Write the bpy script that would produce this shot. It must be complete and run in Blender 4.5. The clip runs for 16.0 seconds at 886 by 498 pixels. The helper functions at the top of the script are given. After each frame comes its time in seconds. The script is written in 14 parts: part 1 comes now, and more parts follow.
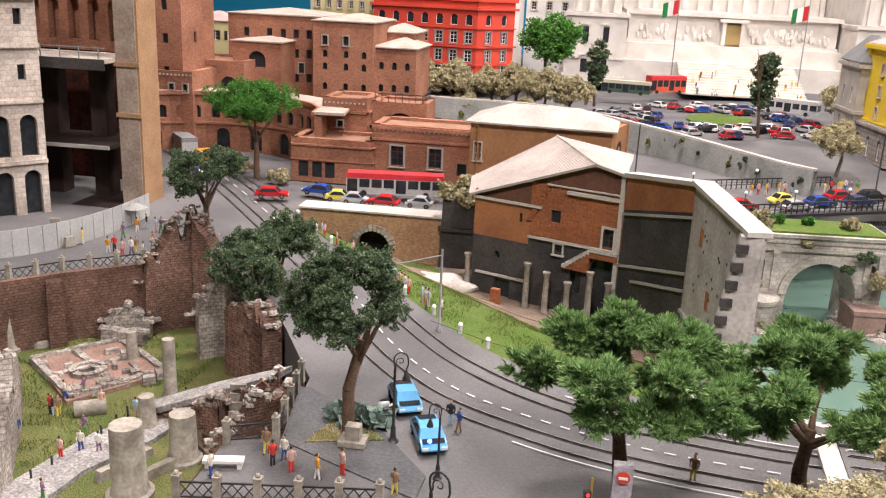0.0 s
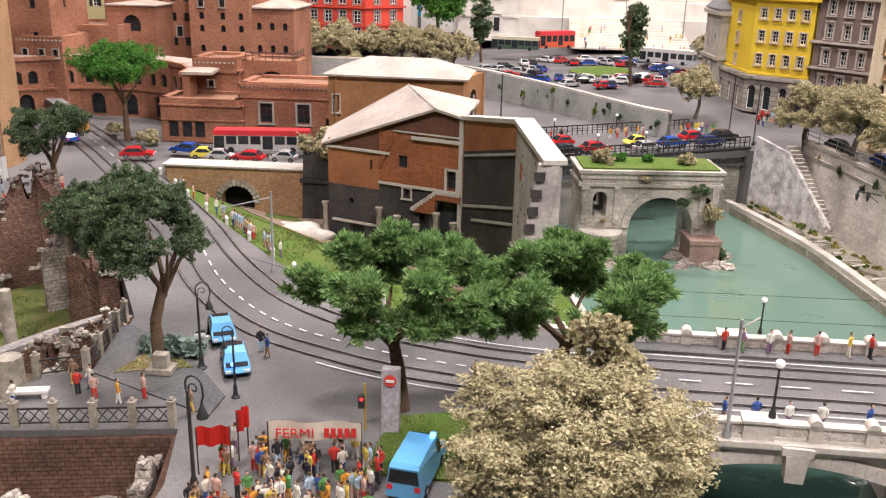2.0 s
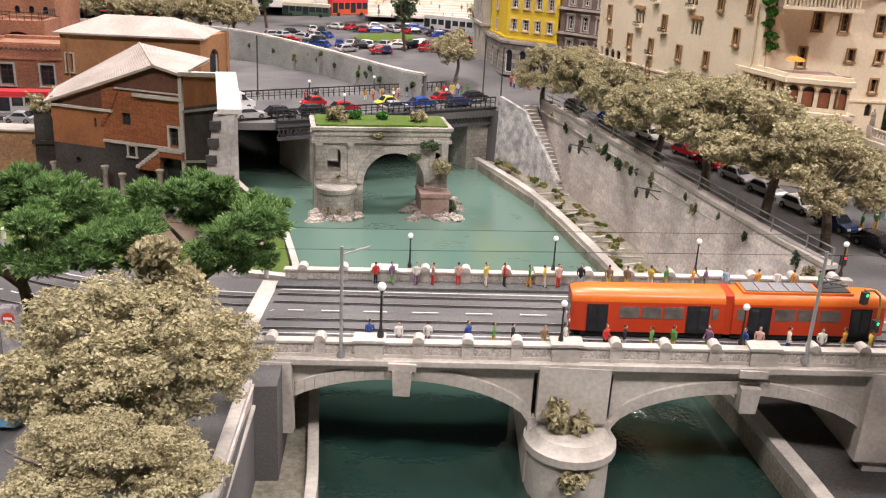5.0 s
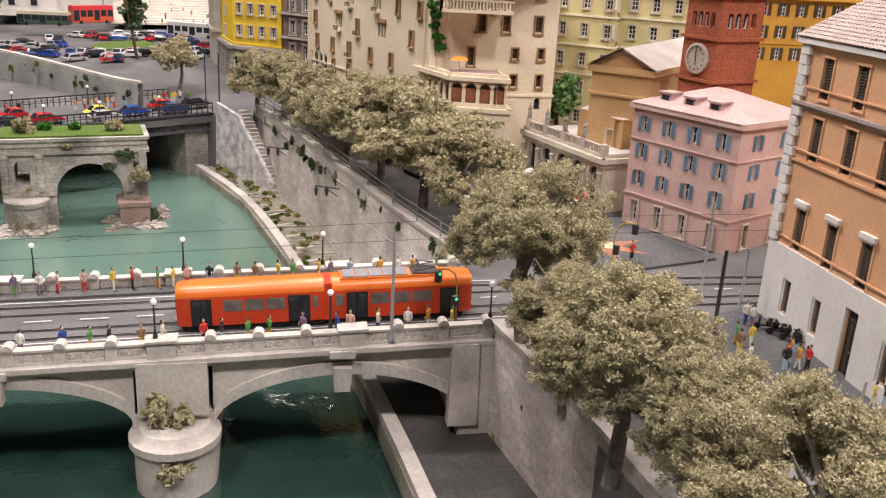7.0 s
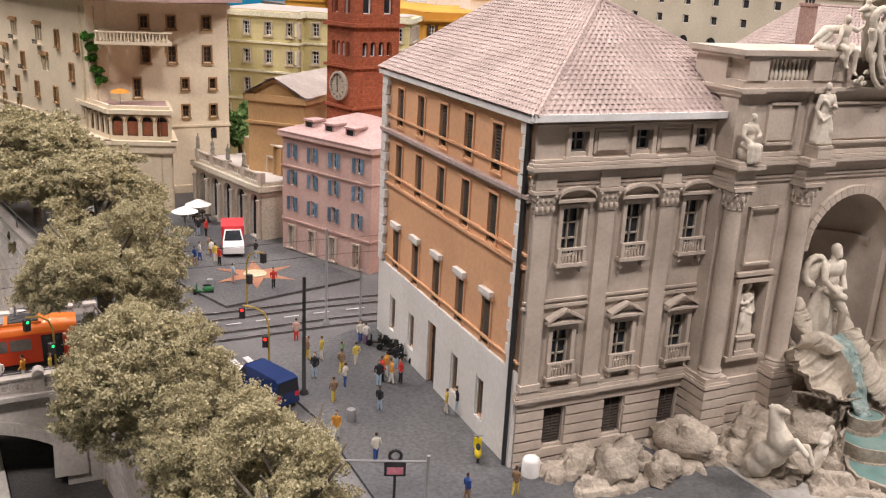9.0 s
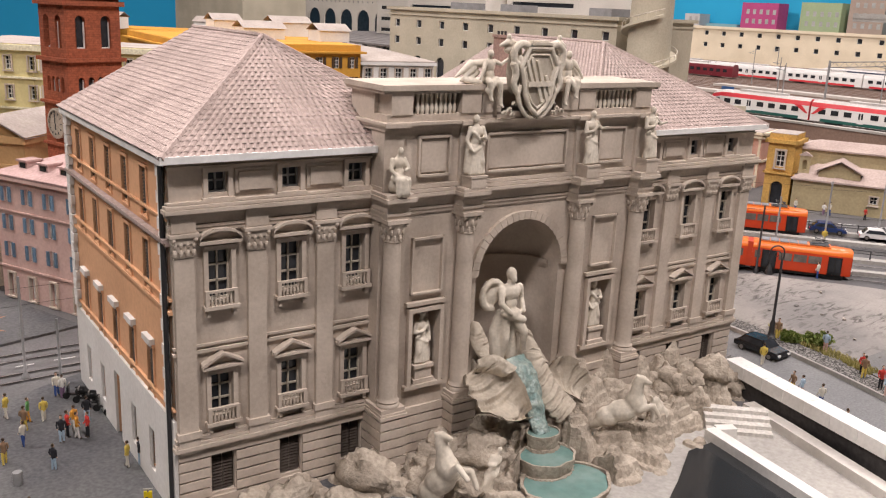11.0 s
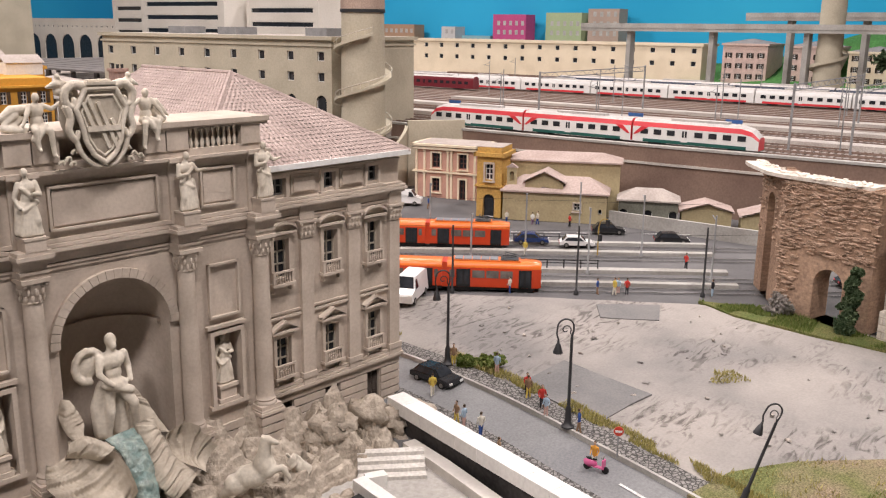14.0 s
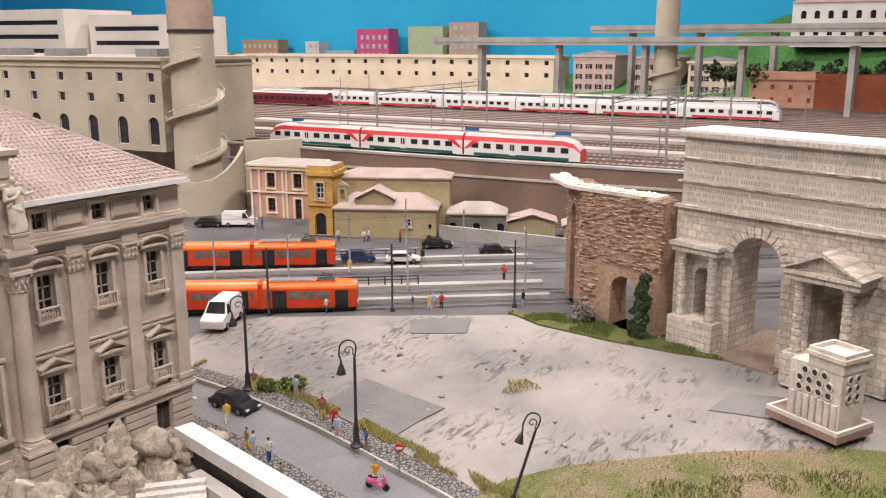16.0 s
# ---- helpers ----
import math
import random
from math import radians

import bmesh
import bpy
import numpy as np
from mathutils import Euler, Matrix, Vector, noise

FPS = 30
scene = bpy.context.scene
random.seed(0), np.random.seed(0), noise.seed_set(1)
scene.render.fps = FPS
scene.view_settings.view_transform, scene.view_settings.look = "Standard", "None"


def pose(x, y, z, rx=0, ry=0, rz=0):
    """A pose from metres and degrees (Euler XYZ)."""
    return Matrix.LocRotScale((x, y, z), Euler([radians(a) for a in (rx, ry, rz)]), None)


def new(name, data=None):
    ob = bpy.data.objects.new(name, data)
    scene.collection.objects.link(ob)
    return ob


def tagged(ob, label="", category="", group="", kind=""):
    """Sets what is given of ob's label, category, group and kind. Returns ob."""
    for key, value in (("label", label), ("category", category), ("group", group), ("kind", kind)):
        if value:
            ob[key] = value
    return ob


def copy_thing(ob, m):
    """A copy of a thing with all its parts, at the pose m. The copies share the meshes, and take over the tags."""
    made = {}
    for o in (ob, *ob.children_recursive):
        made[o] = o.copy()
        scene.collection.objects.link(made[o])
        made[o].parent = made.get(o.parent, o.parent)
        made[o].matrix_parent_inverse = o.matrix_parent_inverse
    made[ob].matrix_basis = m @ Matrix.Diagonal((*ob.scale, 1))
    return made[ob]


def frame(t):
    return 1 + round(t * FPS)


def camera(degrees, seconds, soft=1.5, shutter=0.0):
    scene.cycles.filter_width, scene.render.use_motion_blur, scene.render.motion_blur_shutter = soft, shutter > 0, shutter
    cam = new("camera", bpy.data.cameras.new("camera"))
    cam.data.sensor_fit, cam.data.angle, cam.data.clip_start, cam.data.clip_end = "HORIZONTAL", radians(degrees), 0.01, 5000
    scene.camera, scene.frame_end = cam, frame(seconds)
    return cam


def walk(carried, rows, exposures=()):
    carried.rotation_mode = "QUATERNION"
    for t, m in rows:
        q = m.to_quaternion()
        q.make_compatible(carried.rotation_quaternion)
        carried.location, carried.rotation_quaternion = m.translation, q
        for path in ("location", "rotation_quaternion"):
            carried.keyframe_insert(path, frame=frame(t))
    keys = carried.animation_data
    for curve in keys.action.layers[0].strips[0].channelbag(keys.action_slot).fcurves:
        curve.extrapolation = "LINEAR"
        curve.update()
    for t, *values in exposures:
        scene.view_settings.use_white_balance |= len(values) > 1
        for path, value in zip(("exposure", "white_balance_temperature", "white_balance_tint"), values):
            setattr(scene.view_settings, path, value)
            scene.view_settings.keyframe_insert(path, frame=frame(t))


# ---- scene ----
cam = camera(52.6, 16.0, soft=1.2)
METRES, EYE, TILT, LEAN, TURN = 1.0, 0.30, 0.0, 0.0, 8.2
ROWS = [
    (0.0, 0.0, 0.0, 0.0, 0.76, -16.54, -2.57),
    (0.5, 0.0192, -0.0124, -0.0043, -0.01, -17.05, -2.14),
    (1.0, 0.053, -0.0274, -0.0107, -1.03, -17.6, -1.77),
    (1.5, 0.0763, -0.036, -0.0137, -2.16, -18.04, -1.55),
    (2.0, 0.1117, -0.0511, -0.0139, -3.59, -18.34, -1.33),
    (2.5, 0.1341, -0.059, -0.0183, -4.91, -18.7, -1.49),
    (3.0, 0.1558, -0.0698, -0.0205, -6.28, -19.03, -1.82),
    (5.5, 0.2978, -0.1318, -0.0237, -14.89, -19.53, -2.97),
    (6.0, 0.3281, -0.1493, -0.0175, -17.52, -19.31, -3.1),
    (6.5, 0.3732, -0.1732, -0.0142, -20.85, -19.02, -3.17),
    (7.0, 0.4246, -0.203, -0.0107, -24.25, -18.75, -2.92),
    (7.5, 0.469, -0.2273, -0.0076, -27.54, -18.55, -2.73),
    (8.0, 0.5071, -0.2469, -0.003, -31.09, -18.19, -2.67),
    (8.5, 0.5331, -0.2657, 0.0057, -34.55, -17.67, -2.75),
    (9.0, 0.5538, -0.291, 0.0124, -37.69, -17.06, -2.76),
    (9.5, 0.5749, -0.3166, 0.0161, -40.57, -16.47, -2.78),
    (10.0, 0.6012, -0.3376, 0.023, -43.06, -15.97, -2.75),
    (12.5, 0.7179, -0.4018, 0.0297, -54.87, -14.49, -2.12),
    (13.0, 0.744, -0.4161, 0.0345, -57.09, -14.38, -1.96),
    (13.5, 0.7612, -0.4274, 0.0355, -59.19, -14.13, -1.54),
    (14.0, 0.7754, -0.4418, 0.0391, -61.32, -13.83, -0.72),
    (14.5, 0.7852, -0.4619, 0.0406, -63.45, -13.61, -0.14),
    (15.0, 0.7922, -0.481, 0.0442, -65.37, -13.43, -0.1),
    (15.5, 0.7991, -0.4987, 0.0478, -67.13, -13.23, -0.12),
    (16.0, 0.8069, -0.5255, 0.0506, -68.83, -13.05, 0.01),
]
walk(cam, [(t, pose(0, 0, EYE, TILT, LEAN, TURN) @ pose(METRES * x, METRES * y, METRES * z, 90 + pitch, roll, yaw)) for t, x, y, z, yaw, pitch, roll in ROWS],
     exposures=[(0.0, 1.03), (3.0, 0.95), (5.5, 0.83), (9.0, 0.60), (12.5, 0.38), (16.0, 0.54)])

# ---- light: the show hall's ceiling lamps ----
world = bpy.data.worlds.new("hall_air")
world.use_nodes = True
world.node_tree.nodes["Background"].inputs[0].default_value = (1.0, 0.93, 0.85, 1)
world.node_tree.nodes["Background"].inputs[1].default_value = 0.003
scene.world = world
LAMPS = [(-0.4, -0.65, 22), (0.85, -0.8, 22), (0.1, 1.2, 24), (1.35, 0.6, 9), (2.1, -0.6, 24), (2.7, 1.5, 20), (3.6, 3.4, 34), (-0.7, 2.3, 18), (0.9, 2.3, 21), (3.9, 0.9, 22)]
for lx, ly, watts in LAMPS:
    lamp = bpy.data.lights.new("ceiling_lamp_light", "AREA")
    lamp.shape, lamp.size, lamp.size_y, lamp.energy, lamp.color = "RECTANGLE", 0.36, 0.2, watts, (1.0, 0.905, 0.885)
    ob = new("ceiling_lamp_light", lamp)
    ob.matrix_world = pose(lx, ly, 1.98)

# ---- materials ----
MATS = {}


def mat(name, col, col2=None, rough=0.8, scale=30.0, fine=400.0, amount=0.18, bump=0.25, metal=0.0, spread=0.0, emit=0.0, bdist=0.0006):
    """A painted or cast surface: two colours in large stains, fine grain, relief; spread varies it from object to object."""
    if name in MATS:
        return MATS[name]
    m = bpy.data.materials.new(name)
    m.use_nodes = True
    nt = m.node_tree
    n, l = nt.nodes, nt.links
    b = n["Principled BSDF"]
    b.inputs["Roughness"].default_value = rough
    b.inputs["Specular IOR Level"].default_value = 0.12 if rough >= 0.7 else 0.5
    b.inputs["Metallic"].default_value = metal
    geo = n.new("ShaderNodeNewGeometry")
    col2 = col2 or tuple(c * 0.72 for c in col)
    big = n.new("ShaderNodeTexNoise")
    big.inputs["Scale"].default_value, big.inputs["Detail"].default_value = scale, 5
    l.new(geo.outputs["Position"], big.inputs["Vector"])
    ramp = n.new("ShaderNodeValToRGB")
    ramp.color_ramp.elements[0].position, ramp.color_ramp.elements[1].position = 0.38, 0.66
    ramp.color_ramp.elements[0].color, ramp.color_ramp.elements[1].color = (*col, 1), (*col2, 1)
    l.new(big.outputs["Fac"], ramp.inputs["Fac"])
    small = n.new("ShaderNodeTexNoise")
    small.inputs["Scale"].default_value, small.inputs["Detail"].default_value = fine, 3
    l.new(geo.outputs["Position"], small.inputs["Vector"])
    rng = n.new("ShaderNodeMapRange")
    rng.inputs["From Min"].default_value, rng.inputs["From Max"].default_value = 0.3, 0.7
    rng.inputs["To Min"].default_value, rng.inputs["To Max"].default_value = 1 - amount, 1 + amount
    l.new(small.outputs["Fac"], rng.inputs["Value"])
    mul = n.new("ShaderNodeMix")
    mul.data_type, mul.blend_type = "RGBA", "MULTIPLY"
    mul.inputs["Factor"].default_value = 1.0
    l.new(ramp.outputs["Color"], mul.inputs[6])
    l.new(rng.outputs["Result"], mul.inputs[7])
    out = mul.outputs[2]
    if spread:
        info = n.new("ShaderNodeObjectInfo")
        hsv = n.new("ShaderNodeHueSaturation")
        r2 = n.new("ShaderNodeMapRange")
        r2.inputs["To Min"].default_value, r2.inputs["To Max"].default_value = 1 - spread, 1 + spread
        l.new(info.outputs["Random"], r2.inputs["Value"])
        l.new(r2.outputs["Result"], hsv.inputs["Value"])
        l.new(out, hsv.inputs["Color"])
        out = hsv.outputs["Color"]
    l.new(out, b.inputs["Base Color"])
    if bump:
        bp = n.new("ShaderNodeBump")
        bp.inputs["Strength"].default_value, bp.inputs["Distance"].default_value = bump, bdist
        l.new(small.outputs["Fac"], bp.inputs["Height"])
        l.new(bp.outputs["Normal"], b.inputs["Normal"])
    if emit:
        l.new(out, b.inputs["Emission Color"])
        b.inputs["Emission Strength"].default_value = emit
    MATS[name] = m
    return m


def masonry(name, col, col2, mortar, width, height, rough=0.85, bump=0.5, amount=0.2, soil=None):
    """Courses of stone or brick on upright faces, wrapped round by x + y, with stains over them."""
    if name in MATS:
        return MATS[name]
    m = mat(name, col, col2, rough, 14, 300, amount, 0)
    n, l = m.node_tree.nodes, m.node_tree.links
    b = n["Principled BSDF"]
    old = b.inputs["Base Color"].links[0].from_socket
    geo = n.new("ShaderNodeNewGeometry")
    sep = n.new("ShaderNodeSeparateXYZ")
    l.new(geo.outputs["Position"], sep.inputs[0])
    add = n.new("ShaderNodeMath")
    l.new(sep.outputs["X"], add.inputs[0])
    l.new(sep.outputs["Y"], add.inputs[1])
    com = n.new("ShaderNodeCombineXYZ")
    l.new(add.outputs[0], com.inputs["X"])
    l.new(sep.outputs["Z"], com.inputs["Y"])
    br = n.new("ShaderNodeTexBrick")
    br.inputs["Scale"].default_value = 1.0
    br.inputs["Brick Width"].default_value, br.inputs["Row Height"].default_value = width, height
    br.inputs["Mortar Size"].default_value = height * 0.09
    br.inputs["Color1"].default_value, br.inputs["Color2"].default_value = (1.12, 1.1, 1.08, 1), (0.82, 0.82, 0.84, 1)
    br.inputs["Mortar"].default_value = (*mortar, 1)
    l.new(com.outputs[0], br.inputs["Vector"])
    mul = n.new("ShaderNodeMix")
    mul.data_type, mul.blend_type = "RGBA", "MULTIPLY"
    mul.inputs["Factor"].default_value = 1.0
    l.new(old, mul.inputs[6])
    l.new(br.outputs["Color"], mul.inputs[7])
    l.new(mul.outputs[2], b.inputs["Base Color"])
    bp = n.new("ShaderNodeBump")
    bp.inputs["Strength"].default_value, bp.inputs["Distance"].default_value = bump, 0.0006
    bp.invert = True
    l.new(br.outputs["Fac"], bp.inputs["Height"])
    l.new(bp.outputs["Normal"], b.inputs["Normal"])
    return m


def glass(name, col, rough=0.08):
    if name not in MATS:
        m = mat(name, col, tuple(c * 1.6 for c in col), rough, 90, 300, 0.1, 0)
        m.node_tree.nodes["Principled BSDF"].inputs["Specular IOR Level"].default_value = 0.3
    return MATS[name]


def foliage(name, col, col2, light):
    """Dyed foam and fibre: three tones from clump to clump."""
    m = mat(name, col, col2, 0.9, 60, 900, 0.2, 0)
    n, l = m.node_tree.nodes, m.node_tree.links
    b = n["Principled BSDF"]
    old = b.inputs["Base Color"].links[0].from_socket
    geo = n.new("ShaderNodeNewGeometry")
    mix = n.new("ShaderNodeMix")
    mix.data_type = "RGBA"
    mp = n.new("ShaderNodeMapRange")
    mp.inputs["From Min"].default_value, mp.inputs["From Max"].default_value = 0.45, 1.0
    l.new(geo.outputs["Random Per Island"], mp.inputs["Value"])
    l.new(mp.outputs["Result"], mix.inputs["Factor"])
    l.new(old, mix.inputs[6])
    mix.inputs[7].default_value = (*light, 1)
    l.new(mix.outputs[2], b.inputs["Base Color"])
    b.inputs["Specular IOR Level"].default_value = 0.1
    tr = n.new("ShaderNodeBsdfTranslucent")
    l.new(mix.outputs[2], tr.inputs["Color"])
    both = n.new("ShaderNodeMixShader")
    both.inputs[0].default_value = 0.15
    l.new(b.outputs[0], both.inputs[1])
    l.new(tr.outputs[0], both.inputs[2])
    l.new(both.outputs[0], n["Material Output"].inputs["Surface"])
    return m


ASPHALT = mat("asphalt", (0.105, 0.101, 0.103), (0.155, 0.149, 0.148), 0.75, 9, 500, 0.14, 0.15)
PAVING = mat("paving", (0.085, 0.085, 0.09), (0.125, 0.123, 0.122), 0.8, 12, 350, 0.22, 0.3)
CONCRETE = mat("concrete", (0.40, 0.385, 0.36), (0.30, 0.285, 0.26), 0.85, 16, 300, 0.12, 0.25)
BRIDGE_STONE = mat("bridge_stone", (0.52, 0.485, 0.44), (0.40, 0.36, 0.325), 0.8, 22, 300, 0.12, 0.25)
QUAY_STONE = masonry("quay_stone", (0.60, 0.545, 0.51), (0.44, 0.385, 0.355), (0.93, 0.92, 0.91), 0.017, 0.008, bump=0.2)
RAIL_WALL = mat("long_wall_stone", (0.33, 0.335, 0.32), (0.23, 0.24, 0.225), 0.85, 20, 260, 0.15, 0.3)
TRAVERTINE = mat("travertine", (0.52, 0.445, 0.375), (0.42, 0.355, 0.295), 0.75, 34, 420, 0.06, 0.3)
STATUE = mat("statue_plaster", (0.66, 0.60, 0.51), (0.50, 0.44, 0.36), 0.7, 60, 420, 0.10, 0.3)
ROCK = mat("fountain_rock", (0.45, 0.39, 0.32), (0.31, 0.262, 0.21), 0.85, 45, 350, 0.18, 0.9, bdist=0.0015)
CARVED = mat("carved_stone", (0.47, 0.415, 0.34), (0.36, 0.31, 0.25), 0.75, 40, 420, 0.10, 0.4)
ORANGE_PLASTER = mat("orange_plaster", (0.70, 0.405, 0.235), (0.62, 0.355, 0.205), 0.8, 14, 300, 0.06, 0.12)
WHITE_PLASTER = mat("white_plaster", (0.74, 0.72, 0.69), (0.66, 0.635, 0.60), 0.8, 16, 300, 0.06, 0.12)
CREAM = mat("cream_plaster", (0.74, 0.64, 0.485), (0.66, 0.565, 0.42), 0.8, 14, 300, 0.06, 0.12)
PINK = mat("pink_plaster", (0.56, 0.39, 0.345), (0.47, 0.325, 0.29), 0.8, 22, 300, 0.08, 0.15)
PALE_YELLOW = mat("pale_yellow_plaster", (0.62, 0.55, 0.29), (0.53, 0.46, 0.24), 0.8, 14, 300, 0.06, 0.12)
YELLOW = mat("yellow_plaster", (0.70, 0.50, 0.045), (0.60, 0.42, 0.05), 0.8, 14, 300, 0.06, 0.12)
OCHRE = mat("ochre_plaster", (0.60, 0.31, 0.055), (0.50, 0.25, 0.05), 0.8, 14, 300, 0.06, 0.12)
RED_PLASTER = mat("red_plaster", (0.62, 0.075, 0.045), (0.52, 0.065, 0.045), 0.8, 14, 300, 0.06, 0.12)
TAN = mat("tan_plaster", (0.52, 0.33, 0.16), (0.43, 0.27, 0.13), 0.8, 18, 300, 0.08, 0.12)
GREIGE = mat("greige_concrete", (0.50, 0.45, 0.35), (0.42, 0.375, 0.29), 0.85, 14, 300, 0.08, 0.15)
WHITE_STONE = mat("white_marble", (0.64, 0.60, 0.555), (0.53, 0.49, 0.445), 0.6, 24, 300, 0.05, 0.15)
BRICK = masonry("brown_brick", (0.385, 0.185, 0.118), (0.26, 0.122, 0.078), (0.8, 0.72, 0.68), 0.0055, 0.0022, bump=0.4)
BRICK_DARK = masonry("forum_brick", (0.20, 0.12, 0.09), (0.105, 0.064, 0.05), (0.5, 0.47, 0.45), 0.007, 0.0034, bump=0.9, amount=0.3)
BRICK_TAN = masonry("tan_brick", (0.42, 0.26, 0.155), (0.34, 0.20, 0.12), (0.82, 0.8, 0.78), 0.0055, 0.0025, bump=0.4)
# near-black for sooty walls, and for shade put into slots and holes
SOOT_AND_SHADE = mat("dark_plaster_and_shade", (0.075, 0.068, 0.066), (0.045, 0.042, 0.042), 0.85, 20, 260, 0.2, 0.3)
ROOF_TILE = mat("roof_tile", (0.41, 0.325, 0.295), (0.33, 0.26, 0.235), 0.8, 30, 380, 0.18, 0.3)
ROOF_PINK = mat("pink_roof", (0.47, 0.325, 0.305), (0.39, 0.265, 0.245), 0.8, 24, 300, 0.12, 0.3)
ROOF_PALE = mat("pale_roof", (0.42, 0.365, 0.33), (0.33, 0.285, 0.255), 0.8, 24, 300, 0.12, 0.3)
STONE_GREY = masonry("weathered_stone", (0.46, 0.435, 0.39), (0.17, 0.16, 0.138), (0.8, 0.8, 0.8), 0.012, 0.006, bump=0.4)
RUIN_STONE = masonry("ruin_stone", (0.44, 0.405, 0.36), (0.20, 0.17, 0.15), (0.6, 0.57, 0.55), 0.0075, 0.0040, bump=1.0, amount=0.38)
RUIN_RED = masonry("ruin_brick", (0.25, 0.155, 0.12), (0.12, 0.072, 0.056), (0.42, 0.38, 0.36), 0.0065, 0.0030, bump=1.0, amount=0.35)
COLUMN = mat("column_stone", (0.36, 0.325, 0.275), (0.20, 0.178, 0.15), 0.85, 60, 300, 0.2, 0.4)
GRASS = mat("grass", (0.10, 0.125, 0.04), (0.16, 0.15, 0.06), 0.95, 35, 700, 0.45, 0.9, bdist=0.002)
GRASS_BRIGHT = mat("bright_grass", (0.085, 0.14, 0.028), (0.115, 0.15, 0.042), 0.95, 35, 700, 0.4, 0.9, bdist=0.002)
GRASS_DRY = mat("dry_grass", (0.135, 0.145, 0.055), (0.24, 0.185, 0.125), 0.95, 22, 700, 0.45, 0.9, bdist=0.002)
EARTH = mat("earth", (0.27, 0.205, 0.16), (0.20, 0.145, 0.11), 0.95, 30, 500, 0.3, 0.7, bdist=0.0015)


def gravel_material():
    """Trampled gravel: pale and grey stretches, with dark broken scuffs drawn out over it."""
    m = mat("gravel", (0.315, 0.287, 0.264), (0.195, 0.184, 0.177), 0.95, 8, 420, 0.07, 0)
    n, l = m.node_tree.nodes, m.node_tree.links
    b = n["Principled BSDF"]
    old = b.inputs["Base Color"].links[0].from_socket
    geo = n.new("ShaderNodeNewGeometry")
    mp = n.new("ShaderNodeMapping")
    mp.inputs["Rotation"].default_value, mp.inputs["Scale"].default_value = (0, 0, 0.75), (0.8, 2.6, 1.0)
    l.new(geo.outputs["Position"], mp.inputs["Vector"])
    nz = n.new("ShaderNodeTexNoise")
    nz.inputs["Scale"].default_value, nz.inputs["Detail"].default_value, nz.inputs["Distortion"].default_value = 34, 9, 2.2
    l.new(mp.outputs["Vector"], nz.inputs["Vector"])
    ramp = n.new("ShaderNodeValToRGB")
    ramp.color_ramp.elements[0].position, ramp.color_ramp.elements[1].position = 0.50, 0.66
    ramp.color_ramp.elements[0].color, ramp.color_ramp.elements[1].color = (1, 1, 1, 1), (0.40, 0.39, 0.385, 1)
    l.new(nz.outputs["Fac"], ramp.inputs["Fac"])
    where = n.new("ShaderNodeTexNoise")
    where.inputs["Scale"].default_value, where.inputs["Detail"].default_value = 9, 3
    l.new(geo.outputs["Position"], where.inputs["Vector"])
    area = n.new("ShaderNodeMapRange")
    area.inputs["From Min"].default_value, area.inputs["From Max"].default_value = 0.42, 0.56
    l.new(where.outputs["Fac"], area.inputs["Value"])
    mul = n.new("ShaderNodeMix")
    mul.data_type, mul.blend_type = "RGBA", "MULTIPLY"
    l.new(area.outputs["Result"], mul.inputs["Factor"])
    l.new(old, mul.inputs[6])
    l.new(ramp.outputs["Color"], mul.inputs[7])
    l.new(mul.outputs[2], b.inputs["Base Color"])
    bp = n.new("ShaderNodeBump")
    bp.inputs["Distance"].default_value = 0.0018
    l.new(area.outputs["Result"], bp.inputs["Strength"])
    bp.invert = True
    l.new(nz.outputs["Fac"], bp.inputs["Height"])
    l.new(bp.outputs["Normal"], b.inputs["Normal"])
    return m


def setts_material():
    """Small uneven setts with dark joints, laid flat."""
    m = mat("street_setts", (0.25, 0.238, 0.225), (0.16, 0.152, 0.145), 0.9, 260, 500, 0.15, 0)
    n, l = m.node_tree.nodes, m.node_tree.links
    b = n["Principled BSDF"]
    old = b.inputs["Base Color"].links[0].from_socket
    geo = n.new("ShaderNodeNewGeometry")
    vo = n.new("ShaderNodeTexVoronoi")
    vo.feature = "DISTANCE_TO_EDGE"
    vo.inputs["Scale"].default_value = 270
    l.new(geo.outputs["Position"], vo.inputs["Vector"])
    joint = n.new("ShaderNodeMapRange")
    joint.inputs["From Min"].default_value, joint.inputs["From Max"].default_value = 0.04, 0.16
    joint.inputs["To Min"].default_value = 0.30
    l.new(vo.outputs["Distance"], joint.inputs["Value"])
    mul = n.new("ShaderNodeMix")
    mul.data_type, mul.blend_type = "RGBA", "MULTIPLY"
    mul.inputs["Factor"].default_value = 1.0
    l.new(old, mul.inputs[6])
    l.new(joint.outputs["Result"], mul.inputs[7])
    l.new(mul.outputs[2], b.inputs["Base Color"])
    bp = n.new("ShaderNodeBump")
    bp.inputs["Distance"].default_value, bp.inputs["Strength"].default_value = 0.0008, 0.8
    l.new(joint.outputs["Result"], bp.inputs["Height"])
    l.new(bp.outputs["Normal"], b.inputs["Normal"])
    return m


